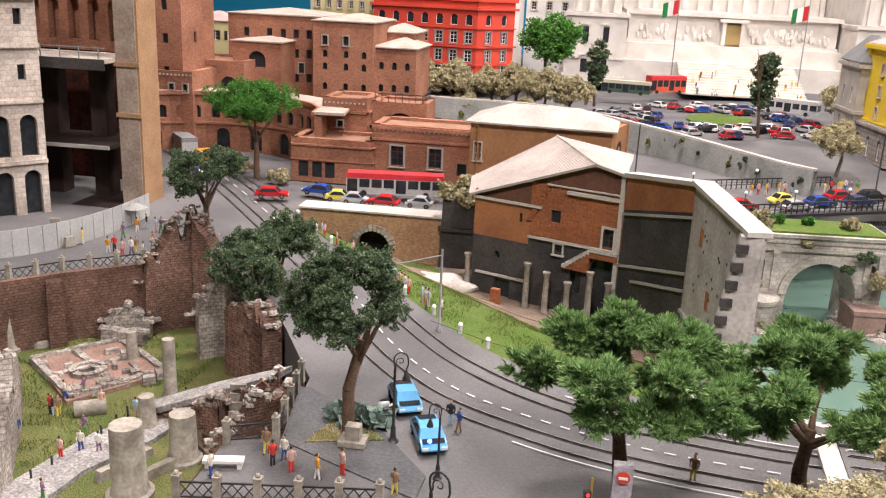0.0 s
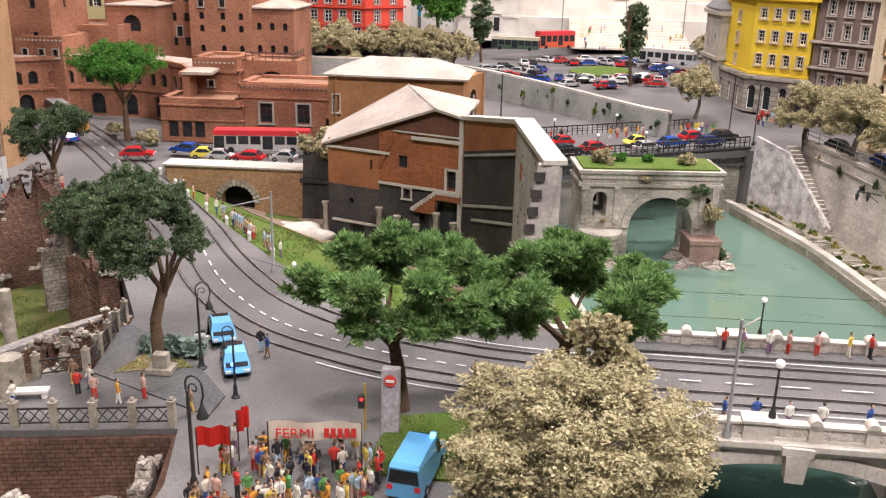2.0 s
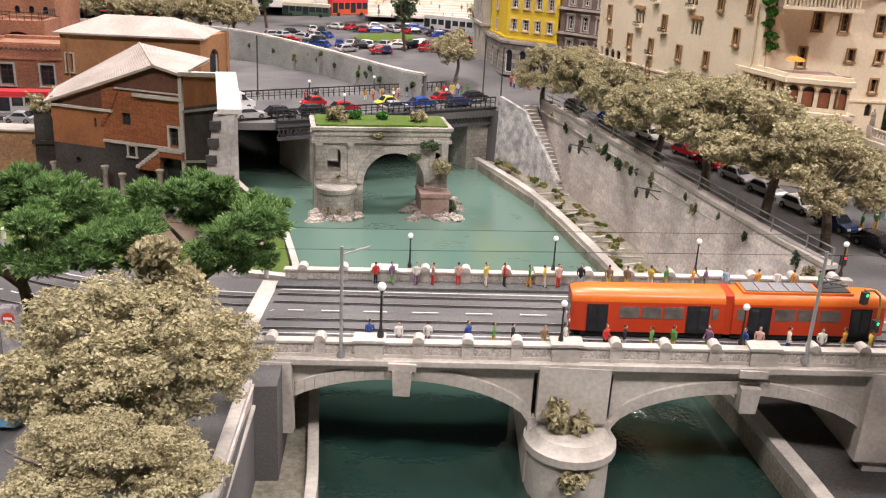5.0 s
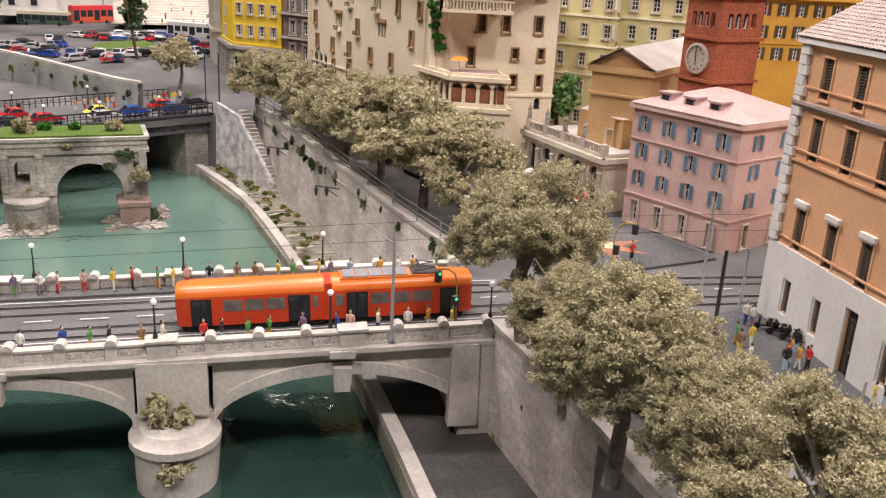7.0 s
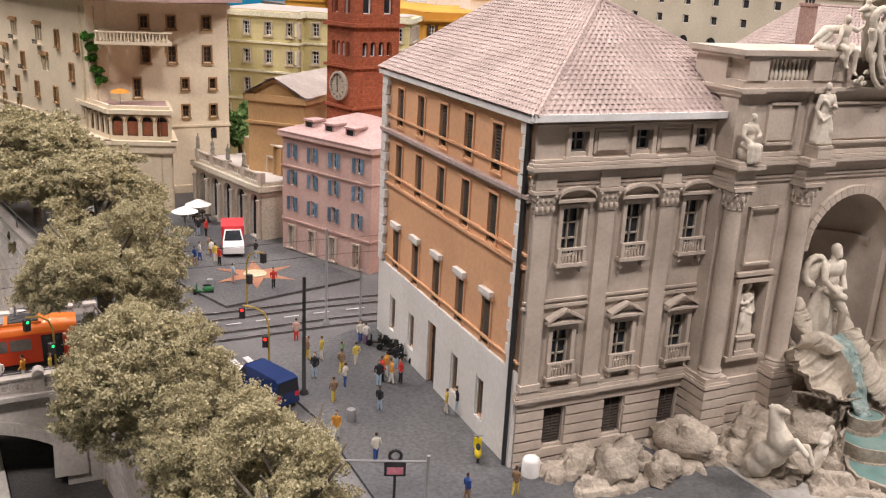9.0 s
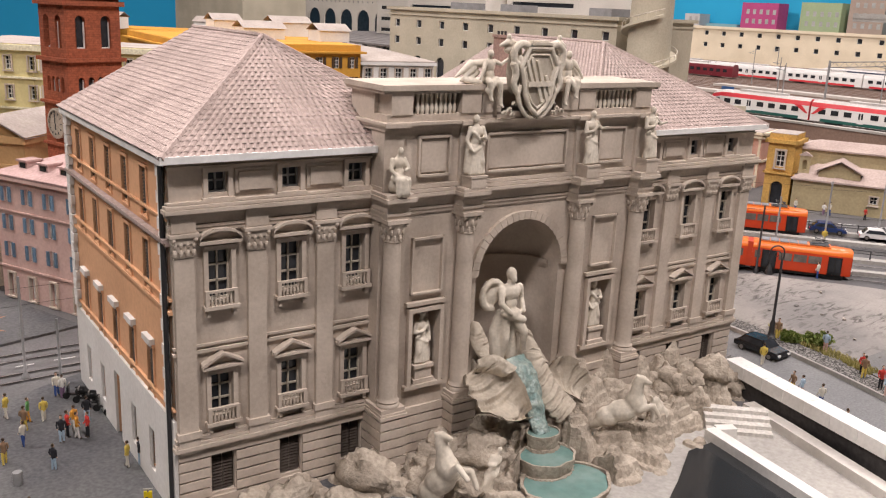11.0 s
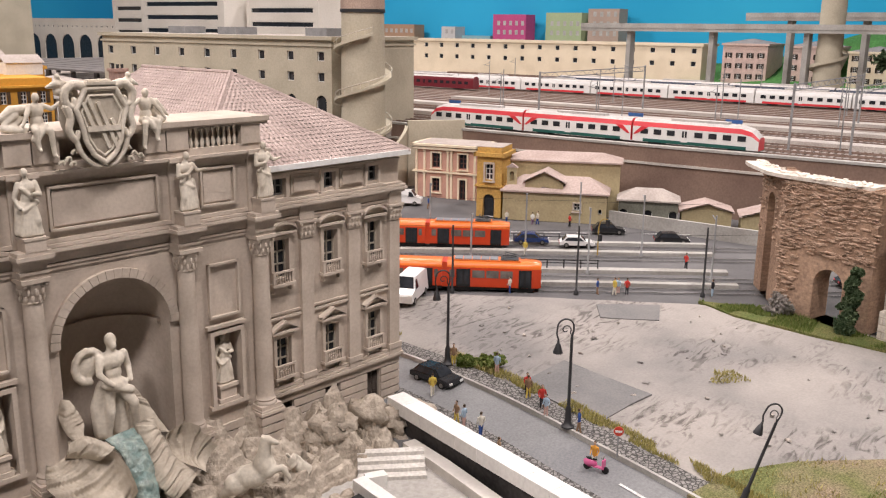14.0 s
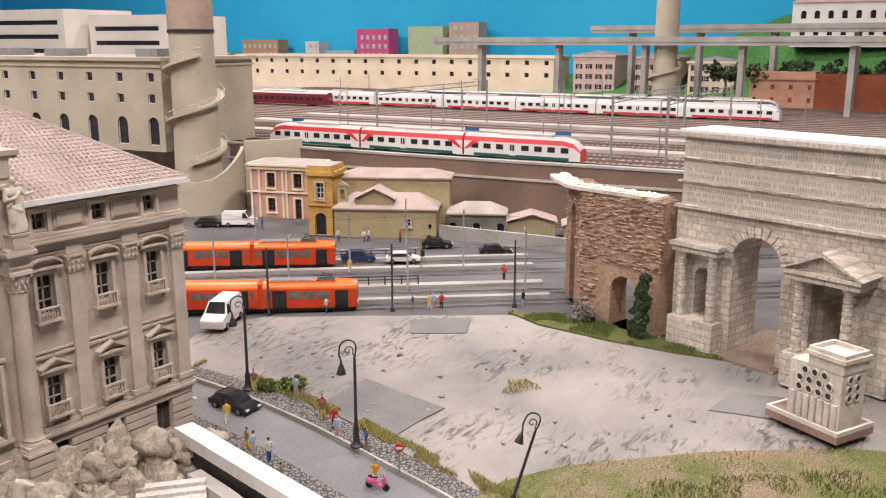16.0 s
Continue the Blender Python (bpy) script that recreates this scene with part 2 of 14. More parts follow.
GRAVEL = gravel_material()
BALLAST = mat("ballast", (0.42, 0.37, 0.335), (0.33, 0.29, 0.265), 0.95, 14, 700, 0.3, 0.8, bdist=0.001)
IRON = mat("black_iron", (0.022, 0.022, 0.024), (0.03, 0.03, 0.032), 0.5, 60, 300, 0.1, 0.1)
STEEL = mat("rail_steel", (0.30, 0.28, 0.26), (0.24, 0.22, 0.2), 0.4, 60, 300, 0.1, 0.0, 0.7)
GROOVE = mat("rail_groove", (0.03, 0.026, 0.024), (0.045, 0.04, 0.036), 0.7, 60, 300, 0.1, 0)
GREY_POLE = mat("grey_pole", (0.26, 0.26, 0.26), (0.2, 0.2, 0.2), 0.55, 60, 300, 0.08, 0.1)
WHITE_PAINT = mat("white_paint", (0.76, 0.75, 0.73), (0.68, 0.67, 0.65), 0.6, 60, 300, 0.06, 0.05)
WOOD_DARK = mat("dark_shutter", (0.055, 0.043, 0.036), (0.075, 0.06, 0.05), 0.7, 60, 500, 0.15, 0.3)
BLUE_SHUTTER = mat("blue_shutter", (0.16, 0.245, 0.33), (0.12, 0.19, 0.27), 0.7, 60, 500, 0.15, 0.2, spread=0.25)
PANE = glass("window_glass", (0.02, 0.022, 0.026))
BARK = mat("bark", (0.14, 0.09, 0.06), (0.09, 0.06, 0.04), 0.9, 90, 500, 0.25, 0.8)
BARK_GREY = mat("grey_bark", (0.19, 0.165, 0.135), (0.12, 0.1, 0.085), 0.9, 90, 500, 0.25, 0.8)
LEAF_OLIVE = foliage("olive_foliage", (0.41, 0.365, 0.220), (0.33, 0.295, 0.175), (0.46, 0.41, 0.265))
LEAF_PINE = foliage("pine_foliage", (0.13, 0.235, 0.075), (0.07, 0.14, 0.045), (0.29, 0.42, 0.17))
LEAF_BRIGHT = foliage("bright_foliage", (0.06, 0.19, 0.03), (0.035, 0.11, 0.02), (0.15, 0.32, 0.07))
LEAF_DARK = foliage("dark_foliage", (0.075, 0.115, 0.06), (0.04, 0.065, 0.035), (0.18, 0.23, 0.13))
BLUE_WALL = mat("blue_backdrop_paint", (0.035, 0.40, 0.70), (0.045, 0.45, 0.74), 0.8, 1.5, 200, 0.02, 0)
HALL = mat("hall_paint", (0.055, 0.053, 0.05), (0.048, 0.045, 0.043), 0.9, 2, 200, 0.02, 0)


def water_material():
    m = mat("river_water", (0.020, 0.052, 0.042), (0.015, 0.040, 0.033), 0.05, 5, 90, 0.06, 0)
    n, l = m.node_tree.nodes, m.node_tree.links
    b = n["Principled BSDF"]
    b.inputs["IOR"].default_value = 1.9
    geo = n.new("ShaderNodeNewGeometry")
    # pale turquoise upstream, dark at the tram bridge: sheen and shade painted in
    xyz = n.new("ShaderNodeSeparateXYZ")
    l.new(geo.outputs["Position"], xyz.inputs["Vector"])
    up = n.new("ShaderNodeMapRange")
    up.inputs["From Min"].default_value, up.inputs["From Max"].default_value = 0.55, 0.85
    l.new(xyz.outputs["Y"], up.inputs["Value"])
    shade_mix = n.new("ShaderNodeMix")
    shade_mix.data_type = "RGBA"
    l.new(up.outputs["Result"], shade_mix.inputs["Factor"])
    l.new(b.inputs["Base Color"].links[0].from_socket, shade_mix.inputs[6])
    shade_mix.inputs[7].default_value = (0.115, 0.190, 0.155, 1)
    l.new(shade_mix.outputs[2], b.inputs["Base Color"])
    nz = n.new("ShaderNodeTexNoise")
    nz.inputs["Scale"].default_value, nz.inputs["Detail"].default_value = 190, 2
    l.new(geo.outputs["Position"], nz.inputs["Vector"])
    calm = n.new("ShaderNodeTexNoise")
    calm.inputs["Scale"].default_value, calm.inputs["Detail"].default_value = 16, 3
    l.new(geo.outputs["Position"], calm.inputs["Vector"])
    mask = n.new("ShaderNodeMapRange")
    mask.inputs["From Min"].default_value, mask.inputs["From Max"].default_value = 0.60, 0.74
    mask.inputs["To Min"].default_value, mask.inputs["To Max"].default_value = 0.04, 1.0
    l.new(calm.outputs["Fac"], mask.inputs["Value"])
    bp = n.new("ShaderNodeBump")
    bp.inputs["Distance"].default_value = 0.004
    l.new(mask.outputs["Result"], bp.inputs["Strength"])
    l.new(nz.outputs["Fac"], bp.inputs["Height"])
    l.new(bp.outputs["Normal"], b.inputs["Normal"])
    return m


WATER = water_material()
BASIN_WATER = mat("basin_water", (0.14, 0.245, 0.225), (0.22, 0.31, 0.285), 0.1, 40, 120, 0.1, 0.4, bdist=0.002)

# ---- building blocks ----
I4 = Matrix.Identity(4)


class Form:
    """Collects the faces of one mesh."""

    def __init__(self):
        self.v, self.f, self.m = [], [], []

    def poly(self, pts, k=0, t=None):
        i = len(self.v)
        self.v += [tuple(t @ Vector(p)) if t else tuple(p) for p in pts]
        self.f.append(tuple(range(i, i + len(pts))))
        self.m.append(k)
        return self

    def box(self, x0, x1, y0, y1, z0, z1, t=None, k=0, taper=0.0):
        i = len(self.v)
        tx, ty = taper * (x1 - x0) / 2, taper * (y1 - y0) / 2
        p = [(x0, y0, z0), (x1, y0, z0), (x1, y1, z0), (x0, y1, z0), (x0 + tx, y0 + ty, z1), (x1 - tx, y0 + ty, z1), (x1 - tx, y1 - ty, z1), (x0 + tx, y1 - ty, z1)]
        self.v += [tuple(t @ Vector(q)) if t else q for q in p]
        for q in ((3, 2, 1, 0), (4, 5, 6, 7), (0, 1, 5, 4), (1, 2, 6, 5), (2, 3, 7, 6), (3, 0, 4, 7)):
            self.f.append(tuple(i + j for j in q))
            self.m.append(k)
        return self

    def lathe(self, profile, n=12, t=None, k=0, caps=True, arc=1.0, squash=1.0):
        """profile: (radius, height) from below upwards, turned round z."""
        i = len(self.v)
        full = arc >= 0.999
        cols = n if full else n + 1
        for r, z in profile:
            for j in range(cols):
                a = 2 * math.pi * arc * j / n
                p = (r * math.cos(a), squash * r * math.sin(a), z)
                self.v.append(tuple(t @ Vector(p)) if t else p)
        for s in range(len(profile) - 1):
            for j in range(n):
                a, b = s * cols + j, s * cols + (j + 1) % cols
                self.f.append((i + a, i + b, i + b + cols, i + a + cols))
                self.m.append(k)
        if caps:
            top = (len(profile) - 1) * cols
            self.f.append(tuple(i + j for j in reversed(range(cols))))
            self.f.append(tuple(i + top + j for j in range(cols)))
            self.m += [k, k]
        return self

    def tube(self, a, b, r0, r1=None, n=7, k=0, t=None):
        a, b = Vector(a), Vector(b)
        d = b - a
        m = Matrix.Translation(a) @ d.to_track_quat("Z", "Y").to_matrix().to_4x4()
        return self.lathe([(r0, 0), (r0 if r1 is None else r1, d.length)], n, (t @ m) if t else m, k)

    def prism(self, pts, z0, z1, k=0, t=None):
        n = len(pts)
        lo = [(x, y, z0) for x, y in pts]
        hi = [(x, y, z1) for x, y in pts]
        self.poly(hi, k, t)
        self.poly(lo[::-1], k, t)
        for j in range(n):
            self.poly([lo[j], lo[(j + 1) % n], hi[(j + 1) % n], hi[j]], k, t)
        return self

    def ball(self, c, r, n=8, k=0, t=None, rough=0.0, seed=0):
        c = Vector(c)
        rr = r if isinstance(r, tuple) else (r, r, r)
        i = len(self.v)
        rings = max(4, n * 2 // 3)
        for s in range(rings + 1):
            th = math.pi * s / rings
            for j in range(n):
                a = 2 * math.pi * j / n
                d = Vector((math.sin(th) * math.cos(a), math.sin(th) * math.sin(a), math.cos(th)))
                g = 1 + (rough * noise.noise(d * 1.7 + Vector((seed, seed * 0.7, 0))) + 0.5 * rough * noise.noise(d * 4 + Vector((seed, 0, seed))) if rough else 0)
                p = c + Vector((d.x * rr[0], d.y * rr[1], d.z * rr[2])) * g
                self.v.append(tuple(t @ p) if t else tuple(p))
        for s in range(rings):
            for j in range(n):
                a, b = i + s * n + j, i + s * n + (j + 1) % n
                self.f.append((a, a + n, b + n, b))
                self.m.append(k)
        return self

    def mesh(self, name, mats, smooth=False):
        me = bpy.data.meshes.new(name)
        if len(self.f) < 3000:
            seen, at = {}, []
            for p in self.v:
                at.append(seen.setdefault((round(p[0], 6), round(p[1], 6), round(p[2], 6)), len(seen)))
            keep = [(tuple(dict.fromkeys(at[i] for i in q)), k) for q, k in zip(self.f, self.m)]
            keep = [(q, k) for q, k in keep if len(q) > 2]
            self.v, self.f, self.m = list(seen), [q for q, k in keep], [k for q, k in keep]
        me.from_pydata(self.v, [], self.f)
        for q in mats if isinstance(mats, (list, tuple)) else [mats]:
            me.materials.append(q)
        me.polygons.foreach_set("material_index", self.m)
        if smooth:
            me.polygons.foreach_set("use_smooth", [True] * len(self.f))
            me.set_sharp_from_angle(angle=radians(50 if smooth is True else smooth))
        me.update()
        return me


def part(name, form, material, parent=None, label="", m=None, smooth=False, mesh=None):
    ob = new(name, mesh or form.mesh(name, material, smooth))
    if parent:
        ob.parent = parent
    if m is not None:
        ob.matrix_local = m
    if label:
        ob["label"] = label
    return ob


def thing(name, label, category, group="", kind="", m=I4):
    ob = new(name)
    ob.empty_display_size = 0.01
    ob.matrix_basis = m
    return tagged(ob, label, category, group, kind)


def solid(name, form, material, label, category, group="", kind="", m=I4, smooth=False):
    ob = part(name, form, material, None, "", m, smooth)
    return tagged(ob, label, category, group, kind)


def lerp(rows, x):
    for (a, p), (b, q) in zip(rows, rows[1:]):
        if x <= b:
            return p + (q - p) * max(0.0, (x - a) / (b - a))
    return rows[-1][1]


def gz(x, y=0.0):
    """Height of the streets."""
    return lerp([(-0.9, -0.022), (-0.1, -0.03), (0.18, -0.022), (0.7, 0.0), (1.35, 0.004), (1.5, 0.018), (1.8, 0.03), (2.1, 0.038)], x)


def slab(name, pts, material, label, category, top=gz, low=None, deep=0.02, step=0.06, kind="structure", parent=None):
    """A ground sheet with thickness over a plan of points; its top follows the function top, lifted by low."""
    bm = bmesh.new()
    ring = []
    for (x0, y0), (x1, y1) in zip(pts, pts[1:] + pts[:1]):
        n = max(1, int(math.hypot(x1 - x0, y1 - y0) / step))
        ring += [(x0 + (x1 - x0) * j / n, y0 + (y1 - y0) * j / n) for j in range(n)]
    vs = [bm.verts.new((x, y, 0)) for x, y in ring]
    es = [bm.edges.new((a, b)) for a, b in zip(vs, vs[1:] + vs[:1])]
    bmesh.ops.triangle_fill(bm, use_beauty=True, edges=es)
    for _ in range(6):
        long = [e for e in bm.edges if e.calc_length() > step * 1.8]
        if not long:
            break
        bmesh.ops.subdivide_edges(bm, edges=long, cuts=1)
        bmesh.ops.triangulate(bm, faces=bm.faces)
    bm.normal_update()
    up = sum(f.normal.z for f in bm.faces)
    if up < 0:
        bmesh.ops.reverse_faces(bm, faces=bm.faces)
    for v in bm.verts:
        v.co.z = top(v.co.x, v.co.y) + (low or 0.0)
    rim = [e for e in bm.edges if e.is_boundary]
    made = bmesh.ops.extrude_edge_only(bm, edges=rim)["geom"]
    for v in made:
        if isinstance(v, bmesh.types.BMVert):
            v.co.z -= deep
    me = bpy.data.meshes.new(name)
    bm.to_mesh(me)
    bm.free()
    me.materials.append(material)
    ob = new(name, me)
    if parent:
        ob.parent = parent
        return ob
    return tagged(ob, label, category, "", kind)


def flat(z):
    return lambda x, y: z


def strip(path, half, z, form=None, k=0, thick=0.0, top=None):
    """A ribbon along a line of (x, y): roads, rails, kerbs."""
    form = form or Form()
    L = len(path)
    side = []
    for j in range(L):
        a, b = Vector(path[max(0, j - 1)]), Vector(path[min(L - 1, j + 1)])
        d = (b - a).normalized()
        side.append(Vector((-d.y, d.x)))
    rows = []
    for p, s in zip(path, side):
        q0, q1 = Vector(p) + s * half, Vector(p) - s * half
        rows.append(((q0.x, q0.y, (top(*q0) if top else 0) + z), (q1.x, q1.y, (top(*q1) if top else 0) + z)))
    for (a, b), (c, d) in zip(rows, rows[1:]):
        form.poly([a, b, d, c], k)
        if thick:
            lo = lambda p: (p[0], p[1], p[2] - thick)
            form.poly([a, c, lo(c), lo(a)], k)
            form.poly([b, lo(b), lo(d), d], k)
    if thick:
        for a, b in (rows[0], rows[-1]):
            form.poly([a, b, (b[0], b[1], b[2] - thick), (a[0], a[1], a[2] - thick)], k)
    return form


def smooth_line(pts, n=8):
    """Catmull-Rom through the points."""
    out = []
    P = [pts[0]] + list(pts) + [pts[-1]]
    for a, b, c, d in zip(P, P[1:], P[2:], P[3:]):
        for j in range(n):
            t = j / n
            out.append(tuple(0.5 * (2 * b[i] + (c[i] - a[i]) * t + (2 * a[i] - 5 * b[i] + 4 * c[i] - d[i]) * t * t + (3 * b[i] - a[i] - 3 * c[i] + d[i]) * t ** 3) for i in range(len(b))))
    return out + [tuple(pts[-1])]


def offset(path, d):
    out = []
    for j in range(len(path)):
        a, b = Vector(path[max(0, j - 1)]), Vector(path[min(len(path) - 1, j + 1)])
        t = (b - a).normalized()
        out.append((path[j][0] - t.y * d, path[j][1] + t.x * d))
    return out


def wall_form(L, z0, z1, ops, depth=0.006, thick=0.012, form=None, t=None, k=0, ends=True):
    """An upright wall from (0, 0) to (L, 0), outer face at y = 0, with openings through to depth: (middle, width, bottom, top, arched)."""
    form = form or Form()
    us = sorted({0.0, L, *[round(o[0] - o[1] / 2, 5) for o in ops], *[round(o[0] + o[1] / 2, 5) for o in ops]})
    zs = sorted({z0, z1, *[o[2] for o in ops], *[o[3] for o in ops]})
    us = [u for u in us if 0 <= u <= L]
    zs = [z for z in zs if z0 <= z <= z1]
    rects = [(o[0] - o[1] / 2, o[0] + o[1] / 2, o[2], o[3]) for o in ops]
    for za, zb in zip(zs, zs[1:]):
        zc, run = (za + zb) / 2, None
        for ua, ub in zip(us, us[1:]):
            uc = (ua + ub) / 2
            hole = any(a < uc < b and c < zc < d for a, b, c, d in rects)
            if hole:
                if run is not None:
                    form.poly([(run, 0, za), (ua, 0, za), (ua, 0, zb), (run, 0, zb)], k, t)
                run = None
            elif run is None:
                run = ua
        if run is not None:
            form.poly([(run, 0, za), (us[-1], 0, za), (us[-1], 0, zb), (run, 0, zb)], k, t)
    for (a, b, c, d), o in zip(rects, ops):
        if o[4]:
            r, uc, sp = (b - a) / 2, o[0], d - (b - a) / 2
            arc = [(uc + r * math.cos(math.pi * j / 10), sp + r * math.sin(math.pi * j / 10)) for j in range(11)]
            form.poly([(b, 0, d)] + [(u, 0, z) for u, z in arc[:6]], k, t)
            form.poly([(a, 0, d)] + [(u, 0, z) for u, z in arc[:4:-1]], k, t)
            edge = [(a, c), (b, c)] + arc
        else:
            edge = [(a, c), (b, c), (b, d), (a, d)]
        for (p, q), (r_, s) in zip(edge, edge[1:] + edge[:1]):
            form.poly([(p, 0, q), (p, depth, q), (r_, depth, s), (r_, 0, s)], k, t)
    y = thick
    form.poly([(0, y, z0), (0, y, z1), (L, y, z1), (L, y, z0)], k, t)
    form.poly([(0, 0, z1), (L, 0, z1), (L, y, z1), (0, y, z1)], k, t)
    form.poly([(0, 0, z0), (0, y, z0), (L, y, z0), (L, 0, z0)], k, t)
    if ends:
        form.poly([(0, 0, z0), (0, 0, z1), (0, y, z1), (0, y, z0)], k, t)
        form.poly([(L, 0, z0), (L, y, z0), (L, y, z1), (L, 0, z1)], k, t)
    return form


WINDOW_MESHES = {}


def window(parent, style, w, h, m, arched=False, frame_mat=None, casing=None, shutter=None):
    """A window in an opening of a wall, outer face towards -y, foot of its middle at the origin: a frame, its pane and what its style adds."""
    frame_mat, casing, shutter = frame_mat or WHITE_PAINT, casing or TRAVERTINE, shutter or WOOD_DARK
    key = (style, round(w, 4), round(h, 4), arched, frame_mat.name, casing.name, shutter.name)
    if key not in WINDOW_MESHES:
        fr, pn, ca, sh = Form(), Form(), Form(), []
        b = 0.0011 if w > 0.008 else 0.0007
        if arched:
            r, sp = w / 2, h - w / 2
            arc = [(r * math.cos(math.pi * j / 10), sp + r * math.sin(math.pi * j / 10)) for j in range(11)]
            pn.poly([(-r, 0.0045, 0), (r, 0.0045, 0)] + [(x, 0.0045, z) for x, z in arc])
        else:
            pn.poly([(-w / 2, 0.0045, 0), (w / 2, 0.0045, 0), (w / 2, 0.0045, h), (-w / 2, 0.0045, h)])
        fr.box(-w / 2, w / 2, 0.0025, 0.0042, 0, b)
        fr.box(-w / 2, -w / 2 + b, 0.0025, 0.0042, b, h * (0.8 if arched else 1))
        fr.box(w / 2 - b, w / 2, 0.0025, 0.0042, b, h * (0.8 if arched else 1))
        if not arched:
            fr.box(-w / 2 + b, w / 2 - b, 0.0025, 0.0042, h - b, h)
        if style not in ("shut", "void"):
            fr.box(-b / 2, b / 2, 0.003, 0.0044, b, h - b)
            for q in ((0.36, 0.68) if h > 0.018 else (0.55,)):
                fr.box(-w / 2 + b, w / 2 - b, 0.003, 0.0044, h * q - b / 2, h * q + b / 2)
        if style == "shut":
            zig = [(0.0024, b)]
            for q in range(int((h - 2 * b) / 0.0022)):
                zig += [(0.0014, b + q * 0.0022), (0.0004, b + q * 0.0022 + 0.0004), (0.0014, b + q * 0.0022 + 0.0016)]
            zig += [(0.0014, h - b), (0.0024, h - b)]
            for s in (-1, 1):
                f = Form()
                f.v = [v for y, z in zig for v in ((s * 0.0002, y, z), (s * (w / 2 - b), y, z))]
                f.f = [(2 * q, 2 * q + 1, 2 * q + 3, 2 * q + 2) for q in range(len(zig) - 1)]
                f.m = [0] * len(f.f)
                sh.append((f.mesh("shutter", shutter), 0))
        if style == "leaves":
            for s in (-1, 1):
                f = Form()
                f.box(0, s * w * 0.52, -0.0016, -0.0004, 0.0004, h - 0.0004)
                for q in range(int(h / 0.0016)):
                    f.box(s * w * 0.07, s * w * 0.45, -0.0021, -0.0015, 0.001 + q * 0.0016, 0.001 + q * 0.0016 + 0.0009)
                sh.append((f.mesh("shutter", shutter), s * w * 0.5))
        if style in ("cased", "ped", "seg", "ornate"):
            c = 0.0028 if w > 0.012 else 0.0018
            ca.box(-w / 2 - c, -w / 2, -0.0025, 0.001, -c, h + c)
            ca.box(w / 2, w / 2 + c, -0.0025, 0.001, -c, h + c)
            ca.box(-w / 2, w / 2, -0.0025, 0.001, h, h + c)
            ca.box(-w / 2 - c - 0.001, w / 2 + c + 0.001, -0.0036, 0.001, -c - 0.0012, -c + 0.0006)
        if style in ("ped", "seg"):
            o, z = w / 2 + 0.006, h + 0.0045
            ca.box(-o, o, -0.0055, 0.001, z, z + 0.0018)
            if style == "ped":
                rise = [(-o, 0), (0, 0.0072), (o, 0)]
            else:
                rise = [(o * math.cos(math.pi * (1 - j / 8)), 0.0062 * math.sin(math.pi * j / 8)) for j in range(9)]
            for (x0, r0), (x1, r1) in zip(rise, rise[1:]):
                ca.poly([(x0, -0.006, z + 0.0018 + r0), (x1, -0.006, z + 0.0018 + r1), (x1, -0.006, z + 0.0036 + r1), (x0, -0.006, z + 0.0036 + r0)])
                ca.poly([(x0, -0.006, z + 0.0036 + r0), (x1, -0.006, z + 0.0036 + r1), (x1, 0.001, z + 0.0036 + r1), (x0, 0.001, z + 0.0036 + r0)])
                ca.poly([(x0, -0.006, z + 0.0018 + r0), (x0, 0.0, z + 0.0018 + r0), (x1, 0.0, z + 0.0018 + r1), (x1, -0.006, z + 0.0018 + r1)])
                ca.poly([(x0, -0.0015, z + 0.0018), (x1, -0.0015, z + 0.0018), (x1, -0.0015, z + 0.0019 + r1), (x0, -0.0015, z + 0.0019 + r0)])
            ca.box(-w / 2 - 0.004, w / 2 + 0.004, -0.0058, 0.001, -0.0048, -0.0026)
            ca.box(-w / 2 - 0.003, w / 2 + 0.003, -0.005, -0.0028, 0.0058, 0.0072)
            n = 6
            for q in range(n):
                x = -w / 2 + (q + 0.5) * w / n
                ca.lathe([(0.0005, -0.0026), (0.0009, 0.0002), (0.0004, 0.003), (0.0006, 0.0058)], 6, Matrix.Translation((x, -0.004, 0)), caps=False)
            for s in (-1, 1):
                ca.box(s * (w / 2 + 0.0018) - 0.0012, s * (w / 2 + 0.0018) + 0.0012, -0.005, -0.002, -0.0026, 0.0058)
                ca.box(s * (w / 2 + 0.001) - 0.001, s * (w / 2 + 0.001) + 0.001, -0.004, 0.001, -0.0095, -0.0048)
        if style == "ornate":
            ca.box(-w / 2 - 0.003, w / 2 + 0.003, -0.004, 0.001, h + 0.0032, h + 0.0052)
        if style == "shut" and casing is not TRAVERTINE:
            ca.box(-w / 2 - 0.0016, -w / 2, -0.001, 0.001, -0.001, h)
            ca.box(w / 2, w / 2 + 0.0016, -0.001, 0.001, -0.001, h)
            ca.box(-w / 2 - 0.0025, w / 2 + 0.0025, -0.0014, 0.001, -0.0022, -0.001)
            ca.box(-w / 2 - 0.0025, w / 2 + 0.0025, -0.0016, 0.001, h, h + 0.002)
        WINDOW_MESHES[key] = (fr.mesh("window", shutter if style == "shut" else frame_mat), pn.mesh("pane", PANE), ca.mesh("casing", casing) if ca.f else None, sh)
    fr, pn, ca, sh = WINDOW_MESHES[key]
    ob = part("window", None, None, parent, mesh=fr, m=m)
    if style != "shut":
        part("pane", None, None, ob, mesh=pn)
    if ca:
        part("casing", None, None, ob, mesh=ca)
    for me, x in sh:
        part("shutter", None, None, ob, mesh=me, m=Matrix.Translation((x, 0, 0)))
    return ob


